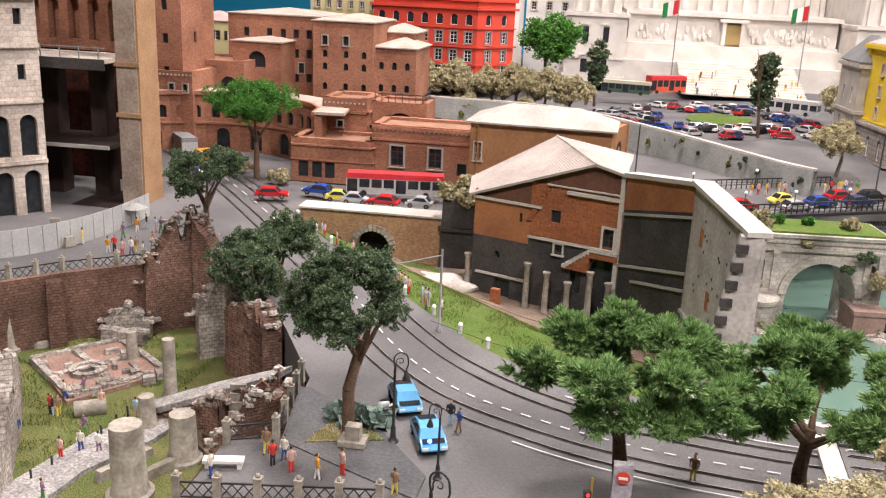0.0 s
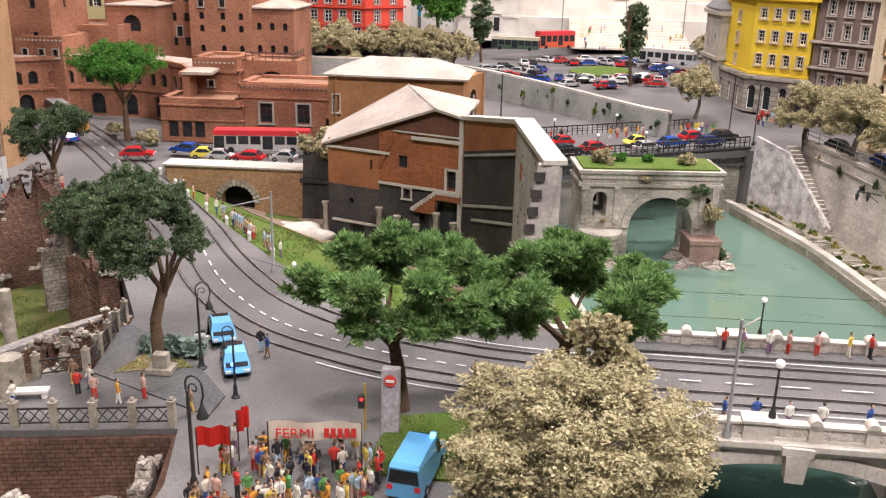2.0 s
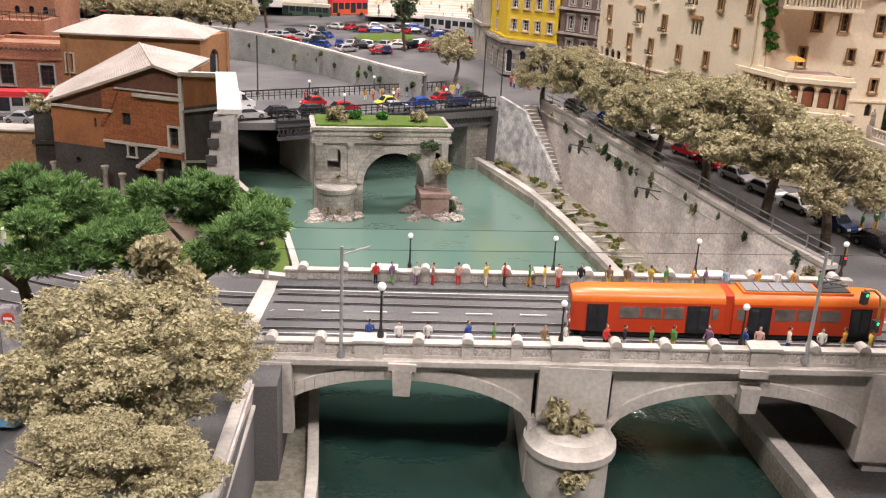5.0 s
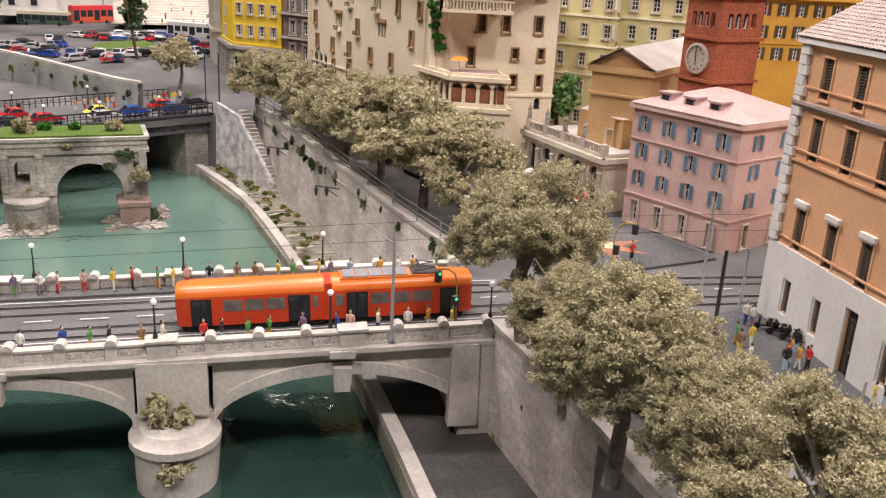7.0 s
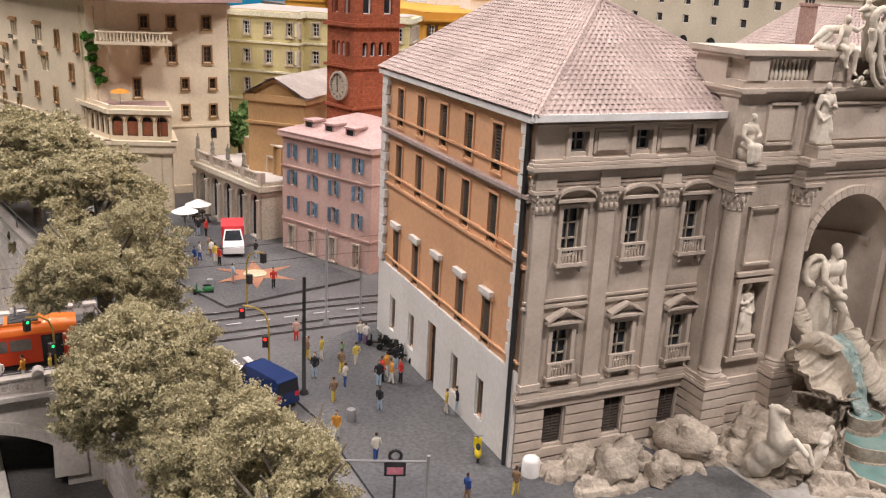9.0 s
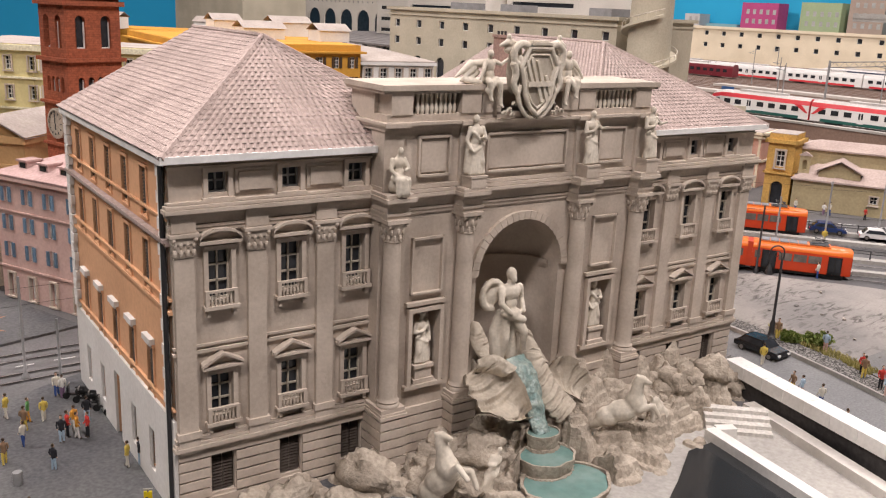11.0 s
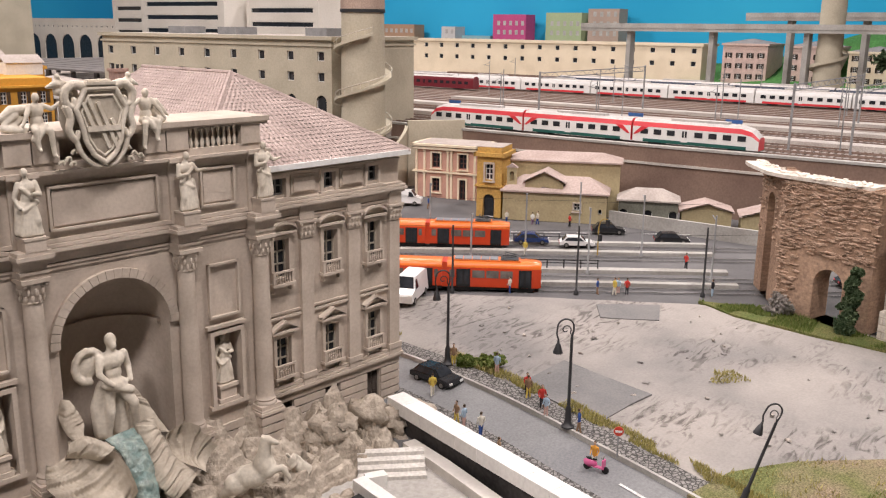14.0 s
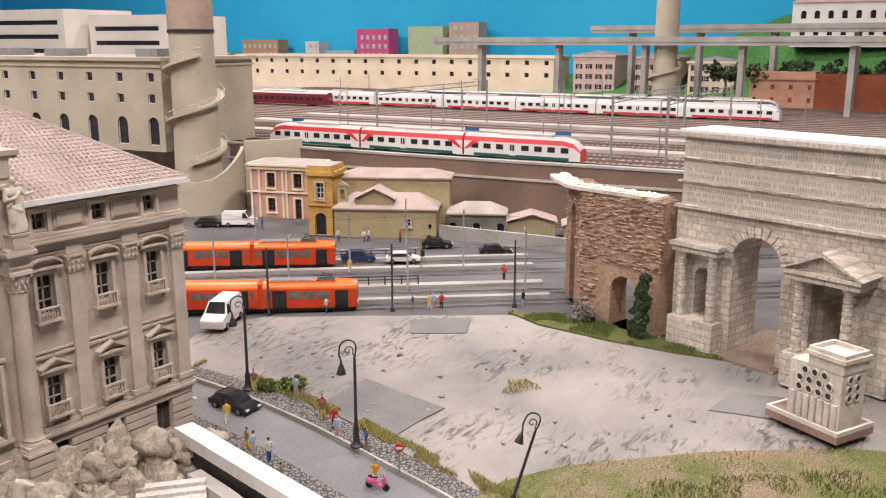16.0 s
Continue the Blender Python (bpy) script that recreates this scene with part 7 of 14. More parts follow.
for p, q in (((-0.352, 1.532), (-0.268, 1.532)), ((-0.268, 1.532), (-0.268, 1.615))):
    t, L = side_frame(p, q, 0.098)
    part("rail", Form().box(0, L, -0.0005, 0.0005, 0.013, 0.0142).box(0, L, -0.0004, 0.0004, 0.007, 0.0078), IRON, rt, m=t)
    for j in range(8):
        part("post", Form().box(L * j / 7 - 0.0005, L * j / 7 + 0.0005, -0.0005, 0.0005, -0.007, 0.0135), IRON, rt, m=t)
# curved arcade
hc = thing("curved_arcade", "curved brown brick arcade in two storeys of arches", "arcade", m=Matrix.Translation((-0.63, 1.42, -0.025)))
inv = hc.matrix_basis.inverted()
ARC = [(-0.63 + 0.20 * math.cos(a) * 1.0, 1.44 + 0.17 * math.sin(a)) for a in [math.pi * (1.02 - 1.04 * j / 10) for j in range(11)]]
for p, q in zip(ARC, ARC[1:]):
    t, L = side_frame(p, q, -0.025)
    wl = part("wall", wall_form(L, 0, 0.112, [(L * 0.3, 0.016, 0.062, 0.086, True), (L * 0.75, 0.016, 0.062, 0.086, True), (L * 0.5, 0.026, 0.004, 0.044, True)], depth=0.008), BRICK, hc, m=inv @ t)
    for u, w, z, h in ((0.3, 0.016, 0.062, 0.024), (0.75, 0.016, 0.062, 0.024), (0.5, 0.026, 0.004, 0.04)):
        window(wl, "void", w, h, Matrix.Translation((L * u, 0.003, z)), True, frame_mat=WOOD_DARK)
    part("cornice", Form().box(-0.001, L + 0.001, -0.004, 0.0, 0.051, 0.055), BRICK, hc, m=inv @ t)
    part("cornice", Form().box(-0.001, L + 0.001, -0.005, 0.0, 0.105, 0.112), BRICK, hc, m=inv @ t)
    part("terrace", Form().box(-0.004, L + 0.004, 0.0, 0.05, 0.108, 0.1125), MB, hc, m=inv @ t)
# far rose house, red palace, white monument
building("rose_house", "pale yellow house with rose roof", [(-0.97, 2.1), (-0.83, 2.1), (-0.83, 2.25), (-0.97, 2.25)], 0.02, 0.17, {0: rw(spread(4), 0.014, (0.125,), 0.022, st="leaves")}, PALE_YELLOW, roof="hip", roof_mat=ROOF_PINK, rise=0.02)
building("yellow_block", "pale yellow apartment block with white bands", [(-0.78, 2.55), (-0.5, 2.5), (-0.5, 2.7), (-0.78, 2.75)], 0.02, 0.27, {0: rw(spread(8), 0.014, (0.2, 0.235), 0.02, st="cased")}, PALE_YELLOW, roof="hip", roof_mat=ROOF_PALE)
building("white_block", "white plaster house with pale flat roof", [(-0.48, 2.75), (-0.2, 2.75), (-0.2, 2.95), (-0.48, 2.95)], 0.03, 0.27, {0: rw(spread(8), 0.014, (0.2, 0.235), 0.02, st="cased")}, WHITE_PLASTER, roof="hip", roof_mat=ROOF_PALE)
building("white_block", "white plaster house with pale flat roof", [(-0.2, 3.05), (0.10, 3.05), (0.10, 3.2), (-0.2, 3.2)], 0.03, 0.36, {0: rw(spread(6), 0.016, (0.2, 0.25, 0.30), 0.026, st="cased")}, WHITE_PLASTER, roof="hip", roof_mat=ROOF_PALE)
rp = building("red_palace", "bright red palace with grey balconies and tall windows", [(-0.575, 2.46), (-0.285, 2.42), (-0.195, 2.52), (-0.30, 2.72), (-0.55, 2.70)], 0.03, 0.235, {
    0: rw(spread(7, 0.08, 0.92), 0.019, (0.165,), 0.028, True) + rw(spread(7, 0.08, 0.92), 0.019, (0.028, 0.070, 0.118), 0.030, st="cased"),
    1: rw([0.3, 0.72], 0.019, (0.165,), 0.028, True) + rw([0.3, 0.72], 0.019, (0.028, 0.070, 0.118), 0.030, st="cased")}, RED_PLASTER, "palace", bands=((0.060, 0.004, 0.004), (0.107, 0.004, 0.006), (0.156, 0.003, 0.004), (0.205, 0.006, 0.008), (0.226, 0.009, 0.006)), band_mat=RED_PLASTER, roof_mat=RED_PLASTER, style_mats=dict(casing=mat("grey_stucco", (0.3, 0.28, 0.27), (0.24, 0.22, 0.21)), frame_mat=WHITE_PAINT))
# white monument
vm = thing("white_monument", "huge white marble monument with steps and reliefs", "monument", m=Matrix.Translation((0.44, 2.85, 0.03)))


def vpart(name, *boxes, material=WHITE_STONE, label=""):
    f = Form()
    for b in boxes:
        f.box(b[0] - 0.44, b[1] - 0.44, b[2] - 2.85, b[3] - 2.85, b[4] - 0.03, b[5] - 0.03)
    return part(name, f, material, vm, label)


vpart("terrace", (-0.07, 0.98, 2.86, 3.5, 0.03, 0.10))
vpart("terrace", (-0.05, 0.96, 2.92, 3.5, 0.10, 0.15))
vpart("base_wall", (0.13, 0.76, 2.97, 3.5, 0.15, 0.235))
vpart("wing", (-0.06, 0.12, 2.80, 3.45, 0.03, 0.225))
vpart("wing", (0.77, 0.95, 2.80, 3.45, 0.03, 0.225))
for x in (-0.06, 0.77):
    vpart("cornice", (x - 0.006, x + 0.186, 2.793, 3.45, 0.225, 0.235), (x - 0.004, x + 0.184, 2.796, 3.45, 0.10, 0.106), (x - 0.004, x + 0.184, 2.796, 3.45, 0.03, 0.05))
    vpart("upper_wing", (x + 0.02, x + 0.16, 2.84, 3.4, 0.235, 0.42))
    for j in range(4):
        vpart("column", (x + 0.028 + j * 0.036, x + 0.042 + j * 0.036, 2.822, 2.836, 0.237, 0.40))
    for j in range(2):
        for z in (0.06, 0.15):
            vpart("window", (x + 0.05 + j * 0.06, x + 0.068 + j * 0.06, 2.7985, 2.80, z, z + 0.045), material=PANE)
            vpart("casing", (x + 0.046 + j * 0.06, x + 0.05 + j * 0.06, 2.796, 2.80, z, z + 0.05), (x + 0.068 + j * 0.06, x + 0.072 + j * 0.06, 2.796, 2.80, z, z + 0.05), (x + 0.044 + j * 0.06, x + 0.074 + j * 0.06, 2.794, 2.80, z + 0.05, z + 0.055))
vpart("cornice", (0.12, 0.77, 2.955, 3.5, 0.235, 0.247), (0.125, 0.765, 2.96, 3.5, 0.15, 0.158))
for j in range(12):
    vpart("step", (0.28, 0.62, 2.62 + j * 0.02, 2.90, 0.03 + j * 0.006, 0.036 + j * 0.006), material=mat("step_stone", (0.66, 0.60, 0.53), (0.56, 0.50, 0.44)))
vpart("altar_niche", (0.425, 0.47, 2.950, 2.97, 0.155, 0.215), material=mat("gilded_stone", (0.36, 0.26, 0.11), (0.28, 0.2, 0.09)))
vpart("altar_frame", (0.415, 0.425, 2.940, 2.97, 0.15, 0.222), (0.47, 0.48, 2.940, 2.97, 0.15, 0.222), (0.405, 0.49, 2.935, 2.97, 0.222, 0.232))
f = Form()
for j in range(90):
    x = 0.16 + 0.58 * random.random()
    if 0.39 < x < 0.50:
        continue
    f.ball((x - 0.44, 2.966 - 2.85, 0.165 + 0.035 * random.random() - 0.03), (0.006, 0.004, 0.012), 6, rough=0.4, seed=j)
part("relief", f, WHITE_STONE, vm)["kind"] = "stuff"
vpart("colonnade_base", (0.10, 0.80, 3.3, 3.5, 0.247, 0.32))
for j in range(14):
    vpart("column", (0.12 + j * 0.05, 0.135 + j * 0.05, 3.28, 3.295, 0.247, 0.43))
for x in (0.255, 0.61):
    fl = thing("flagpole", "tall pole with a green, white and red flag", "flag", "flagpoles", m=pose(x, 2.72, 0.03))
    part("pole", Form().tube((0, 0, 0), (0, 0, 0.27), 0.0022, 0.0015), GREY_POLE, fl)
    for j, c in enumerate(((0.02, 0.16, 0.05), (0.75, 0.73, 0.7), (0.45, 0.03, 0.03))):
        g = Form()
        for i in range(4):
            u0, u1 = -0.0445 + j * 0.0146 + i * 0.00365, -0.0445 + j * 0.0146 + (i + 1) * 0.00365
            w = lambda u: 0.004 * math.sin(u * 160)
            for s in (0.0, 0.0006):
                g.poly([(u0, w(u0) + s, 0.215 + u0 * 0.3), (u1, w(u1) + s, 0.215 + u1 * 0.3), (u1, w(u1) + s, 0.255 + u1 * 0.3), (u0, w(u0) + s, 0.255 + u0 * 0.3)])
        part("stripe", g, mat("flag_%d" % j, c, c, 0.8, 60, 300, 0.05, 0), fl)
slab("lawn_round", [(0.33 + 0.075 * math.cos(math.pi * j / 12), 2.22 + 0.09 * math.sin(math.pi * j / 12)) for j in range(24)], GRASS_BRIGHT, "round bright green lawn in the square", "lawn", top=gzr, low=0.004, deep=0.004)

# ---- amphitheatre, cut open ----
am = thing("amphitheatre", "ancient stone amphitheatre cut open to show dark inner floors", "ruin", m=Matrix.Translation((-0.70, 1.15, -0.03)))
inv = am.matrix_basis.inverted()
AMPH = masonry("amphitheatre_stone", (0.56, 0.49, 0.43), (0.38, 0.32, 0.275), (0.8, 0.8, 0.8), 0.016, 0.007, bump=0.35)
CA = [(-0.98, 0.93), (-0.86, 0.975), (-0.77, 1.035), (-0.722, 1.095)]
for p, q in zip(CA, CA[1:]):
    t, L = side_frame(p, q, -0.03)
    ops = [(L * c, 0.022, z, z + h, True) for c in (0.28, 0.74) for z, h in ((0.004, 0.062), (0.085, 0.055))] + [(L * c, 0.010, z, z + 0.02, False) for c in (0.3, 0.7) for z in (0.185, 0.255)]
    wl = part("wall", wall_form(L, 0, 0.295, ops, depth=0.009, thick=0.03), AMPH, am, m=inv @ t)
    for c, w, z, h, a in [(o[0], o[1], o[2], o[3] - o[2], o[4]) for o in ops]:
        window(wl, "void", w, h, Matrix.Translation((c, 0.004, z)), a, frame_mat=SOOT_AND_SHADE)
    for q in ((-0.004, 0.075, 0.08), (-0.004, 0.155, 0.160), (-0.005, 0.226, 0.232), (-0.006, 0.286, 0.296)):
        part("cornice", Form().box(0, L, q[0], 0, q[1], q[2]), AMPH, am, m=inv @ t)
t, L = side_frame((-0.695, 1.165), (-0.665, 1.235), -0.03)
OLD_BRICK = mat("old_tower", (0.36, 0.29, 0.235), (0.26, 0.2, 0.16), 0.9, 40, 260, 0.2, 0.6)
part("tower", Form().box(0.0, 0.030, 0, 0.06, 0, 0.44), OLD_BRICK, am, m=inv @ Matrix.Translation((-0.656, 1.17, -0.03)))
part("tower_face", Form().box(0.030, 0.033, 0.002, 0.058, 0, 0.44).box(-0.002, 0.035, -0.003, 0.0, 0.2, 0.206).box(-0.002, 0.035, -0.003, 0.0, 0.13, 0.136), mat("tower_plaster", (0.38, 0.23, 0.13), (0.3, 0.18, 0.1)), am, m=inv @ Matrix.Translation((-0.656, 1.17, -0.03)))
# dark red and brown inside, darkened further to hold the depth's shade
part("inner_wall", Form().box(-0.30, 0.0, 0.10, 0.11, 0, 0.21), mat("inner_red_shade", (0.085, 0.022, 0.013), (0.022, 0.010, 0.008), 0.9, 30, 200, 0.4, 0.3), am, m=inv @ Matrix.Translation((-0.68, 1.21, -0.03)))
INNER_SHADE = mat("inner_floor_shade", (0.030, 0.020, 0.017), (0.018, 0.013, 0.011), 0.9, 40, 260, 0.2, 0.3)
for z, mt in ((0.0, INNER_SHADE), (0.088, INNER_SHADE), (0.205, AMPH)):
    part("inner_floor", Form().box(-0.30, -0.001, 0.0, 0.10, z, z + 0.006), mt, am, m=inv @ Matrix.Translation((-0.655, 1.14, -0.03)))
part("floor_edge", Form().box(-0.30, -0.001, -0.002, 0.0, 0.196, 0.2105), SOOT_AND_SHADE, am, m=inv @ Matrix.Translation((-0.655, 1.14, -0.03)))
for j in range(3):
    part("inner_pillar", Form().box(-0.060 - j * 0.075, -0.036 - j * 0.075, 0.060, 0.088, 0.006, 0.205), mat("inner_brick_shade", (0.045, 0.030, 0.025), (0.024, 0.016, 0.013)), am, m=inv @ Matrix.Translation((-0.655, 1.14, -0.03)))
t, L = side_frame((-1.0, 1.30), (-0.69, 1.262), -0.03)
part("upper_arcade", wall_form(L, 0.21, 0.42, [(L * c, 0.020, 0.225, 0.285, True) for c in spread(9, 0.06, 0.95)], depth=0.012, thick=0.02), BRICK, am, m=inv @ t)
part("inner_side", Form().box(-0.30, -0.292, 0.0, 0.17, 0.0, 0.205), INNER_SHADE, am, m=inv @ Matrix.Translation((-0.655, 1.14, -0.03)))
part("floor_rim", Form().box(-0.30, -0.001, -0.003, 0.0, 0.0885, 0.0935), CONCRETE, am, m=inv @ Matrix.Translation((-0.655, 1.14, -0.03)))
for k_ in range(7):
    part("rail_post", Form().box(-0.0006, 0.0006, -0.0006, 0.0006, 0.0, 0.016), GREY_POLE, am, m=inv @ Matrix.Translation((-0.665 - k_ * 0.028, 1.1415, 0.181)))
part("rail", Form().box(-0.30, -0.001, -0.0005, 0.0005, 0.225, 0.2264).box(-0.30, -0.001, -0.0005, 0.0005, 0.218, 0.2186), GREY_POLE, am, m=inv @ Matrix.Translation((-0.655, 1.1415, -0.03)))
am.matrix_basis = Matrix.Translation((-0.679, 1.15, -0.03))
fe = thing("glass_fence", "curved grey translucent panel fence round the amphitheatre", "fence")
FL = smooth_line([(-0.80, 0.83), (-0.66, 0.875), (-0.60, 0.945), (-0.575, 1.03), (-0.57, 1.12)], 5)
for p, q in zip(FL, FL[1:]):
    t, L = side_frame(p, q, gz(-0.6))
    part("panel", Form().box(0.0004, L - 0.0004, 0, 0.0012, 0, 0.032), mat("fence_panel", (0.42, 0.42, 0.41), (0.34, 0.34, 0.33), 0.5, 30, 300, 0.1, 0.1), fe, m=t)
for j in range(16):
    x, y = -0.70 + 0.08 * random.random(), 0.98 + 0.13 * random.random()
    solid("marble_fragment", Form().box(-0.007, 0.007, -0.005, 0.005, 0, 0.006 + 0.006 * random.random(), taper=0.2), COLUMN, "broken pale marble fragment on the ground", "ruin", "marble fragments", m=pose(x + 0.03, y - 0.04, gz(-0.7), 0, 0, random.random() * 180))

# ---- sunken ruin field ----
def rough_wall(name, label, path, z0, heights, thick, material, seed, group="ruined walls"):
    """A ruined wall along a line with an uneven broken top."""
    rnd = random.Random(seed)
    f = Form()
    line = smooth_line(path, 6)
    n = len(line)
    A, B = offset(line, thick / 2), offset(line, -thick / 2)
    hs_ = [z0 + lerp(heights, j / (n - 1)) * (1 + 0.16 * rnd.uniform(-1, 1)) for j in range(n)]
    rows = 6
    for side in (A, B):
        g = []
        for j in range(n):
            col = []
            for r in range(rows + 1):
                z = z0 - 0.01 + (hs_[j] - z0 + 0.01) * r / rows
                wob = 0.0022 * noise.noise(Vector((side[j][0] * 90, side[j][1] * 90, z * 90)))
                col.append((side[j][0] + wob, side[j][1] + wob, z))
            g.append(col)
        for a, b in zip(g, g[1:]):
            for r in range(rows):
                f.poly([a[r], b[r], b[r + 1], a[r + 1]])
    for j in range(n - 1):
        f.poly([(*A[j], hs_[j]), (*A[j + 1], hs_[j + 1]), (*B[j + 1], hs_[j + 1]), (*B[j], hs_[j])])
    for j in (0, n - 1):
        f.poly([(*A[j], z0 - 0.01), (*A[j], hs_[j]), (*B[j], hs_[j]), (*B[j], z0 - 0.01)])
    for j in range(n):
        for i in range(5):
            w = min(0.0036, thick * 0.3) * rnd.uniform(0.6, 1.1)
            k_ = rnd.random()
            q = (line[j][0] + rnd.uniform(-1, 1) * thick * 0.36, line[j][1] + rnd.uniform(-1, 1) * thick * 0.36, hs_[j] - w * 0.35)
            f.box(-w, w, -w * 0.75, w * 0.75, -w * 0.5, w * 0.45, Matrix.Translation(q) @ Matrix.Rotation(k_ * 3, 4, "Z") @ Matrix.Rotation(rnd.uniform(-0.3, 0.3), 4, "X"), 1, 0.25)
    return solid(name, f, [material, RUIN_STONE], label, "ruin", group)


FZ = -0.10
wall_line = [(-0.80, 0.715), (-0.60, 0.795), (-0.545, 0.855), (-0.475, 0.913)]
bw = solid("forum_wall", strip(offset(wall_line, -0.004), 0.004, -0.02, thick=0.085), BRICK_DARK, "dark brown brick retaining wall of the ruin field", "wall", kind="structure")
for j, (x, y) in enumerate(((-0.70, 0.755), (-0.60, 0.79), (-0.545, 0.85))):
    part("buttress", Form().box(-0.009, 0.009, -0.014, 0.0, -0.11, -0.024, taper=0.12), BRICK_DARK, bw, m=pose(x, y - 0.006, 0, 0, 0, 35))
rough_wall("ruined_wall", "dark broken brick wall end with crumbling stone", [(-0.475, 0.905), (-0.45, 0.93), (-0.425, 0.945)], FZ, [(0, 0.07), (0.5, 0.115), (1, 0.13)], 0.03, RUIN_RED, 1)
rough_wall("ruined_wall", "dark broken brick wall end with crumbling stone", [(-0.42, 0.935), (-0.39, 0.935)], FZ, [(0, 0.13), (1, 0.07)], 0.03, RUIN_RED, 5)
rough_wall("ruined_wall", "tall ruined brick wall with an arched gap", [(-0.385, 0.85), (-0.355, 0.865), (-0.325, 0.835)], FZ, [(0, 0.045), (0.3, 0.10), (1, 0.085)], 0.022, RUIN_STONE, 2)
rough_wall("ruined_wall", "tall ruined brick wall beside the street", [(-0.335, 0.825), (-0.295, 0.80), (-0.275, 0.775)], FZ, [(0, 0.075), (0.5, 0.085), (1, 0.07)], 0.02, RUIN_RED, 3)
rough_wall("ruined_wall", "broken brick wall of the sunken chamber", [(-0.220, 0.695), (-0.249, 0.664), (-0.266, 0.648), (-0.282, 0.640)], FZ, [(0, 0.070), (0.4, 0.052), (0.8, 0.030), (1, 0.020)], 0.012, RUIN_RED, 4)
rough_wall("ruined_wall", "broken brick wall of the sunken chamber", [(-0.340, 0.694), (-0.31, 0.690), (-0.27, 0.684), (-0.238, 0.688)], FZ, [(0, 0.014), (0.3, 0.030), (0.6, 0.046), (1, 0.068)], 0.008, RUIN_RED, 6)
rough_wall("ruined_wall", "low brick wall with stone steps", [(-0.300, 0.676), (-0.283, 0.672)], FZ, [(0, 0.046), (1, 0.052)], 0.012, RUIN_RED, 7)
rough_wall("ruined_wall", "tall pale rubble wall with a dark gap", [(-0.452, 0.585), (-0.478, 0.635), (-0.512, 0.69)], FZ, [(0, 0.045), (0.5, 0.068), (1, 0.055)], 0.04, RUIN_STONE, 8)
rough_wall("ruined_wall", "tall pale rubble wall with a dark gap", [(-0.425, 0.52), (-0.438, 0.565), (-0.448, 0.585)], FZ, [(0, 0.03), (1, 0.055)], 0.035, RUIN_STONE, 11)
rough_wall("ruined_vault", "low broken brick vault against the wall", [(-0.505, 0.875), (-0.485, 0.888), (-0.46, 0.895)], FZ, [(0, 0.022), (0.5, 0.036), (1, 0.018)], 0.022, RUIN_STONE, 9)
rough_wall("ruined_wall", "low grey rubble wall on the grass", [(-0.50, 0.86), (-0.455, 0.868)], FZ, [(0, 0.018), (1, 0.014)], 0.014, RUIN_STONE, 10)
for j, (p, q) in enumerate((((-0.54, 0.79), (-0.48, 0.86)), ((-0.48, 0.86), (-0.40, 0.80)), ((-0.40, 0.80), (-0.455, 0.72)), ((-0.455, 0.72), (-0.54, 0.79)), ((-0.50, 0.755), (-0.44, 0.83)), ((-0.51, 0.82), (-0.43, 0.755)))):
    rough_wall("foundation_wall", "low grey foundation stones of a ruined house", [p, ((p[0] + q[0]) / 2, (p[1] + q[1]) / 2), q], FZ, [(0, 0.007), (1, 0.008)], 0.007, RUIN_STONE, 20 + j, "foundation walls")
slab("ground_earth_floor", [(-0.54, 0.79), (-0.48, 0.865), (-0.39, 0.80), (-0.455, 0.71)], mat("red_earth", (0.27, 0.17, 0.135), (0.2, 0.13, 0.105), 0.95, 60, 400, 0.25, 0.6), "reddish bare earth inside the foundations", "ground", top=flat(FZ + 0.0045), deep=0.008)
COBBLE = mat("cobble", (0.34, 0.32, 0.305), (0.22, 0.205, 0.20), 0.85, 60, 380, 0.45, 0.9, bdist=0.0012)
slab("path", [(-0.46, 0.40), (-0.40, 0.66), (-0.37, 0.70), (-0.33, 0.72), (-0.345, 0.66), (-0.375, 0.60), (-0.40, 0.40)], COBBLE, "grey cobbled path through the ruins", "path", top=flat(FZ + 0.005), deep=0.008)
slab("pavement_ramp", [(-0.385, 0.728), (-0.368, 0.700), (-0.31, 0.694), (-0.245, 0.690), (-0.235, 0.716), (-0.31, 0.722)], COBBLE, "sloping pale cobbled ramp along the ruins", "path", top=lambda x, y: lerp([(-0.385, -0.096), (-0.245, -0.036)], x), deep=0.006)
solid("ramp_base", Form().prism([(-0.365, 0.704), (-0.31, 0.698), (-0.245, 0.694), (-0.238, 0.712), (-0.31, 0.718)], FZ - 0.004, FZ + 0.004), RUIN_RED, "dark brick footing under the cobbled ramp", "ruin", kind="structure")
for s in (0, 1):
    rough_wall("ramp_wall", "dark brick side wall carrying the cobbled ramp", [(-0.362, 0.7045 + 0.015 * s), (-0.31, 0.6985 + 0.018 * s), (-0.246, 0.6945 + 0.017 * s)], FZ, [(0, 0.004), (1, 0.050)], 0.006, RUIN_RED, 41 + s)
slab("ground_chamber", [(-0.335, 0.69), (-0.28, 0.640), (-0.225, 0.69)], EARTH, "bare brown earth floor of the sunken chamber", "ground", top=flat(FZ + 0.006), deep=0.01)
stair = thing("stone_steps", "small pale stone steps inside the sunken chamber", "steps", m=pose(-0.270, 0.664, FZ + 0.006, 0, 0, 10))
for j in range(7):
    part("step", Form().box(-0.007, 0.007, j * 0.0030, 0.022, j * 0.0072, j * 0.0072 + 0.0070), RUIN_STONE if j < 3 else COLUMN, stair)
well = thing("round_well", "low round stone well ring in the ruins", "well", m=pose(-0.470, 0.776, FZ + 0.004))
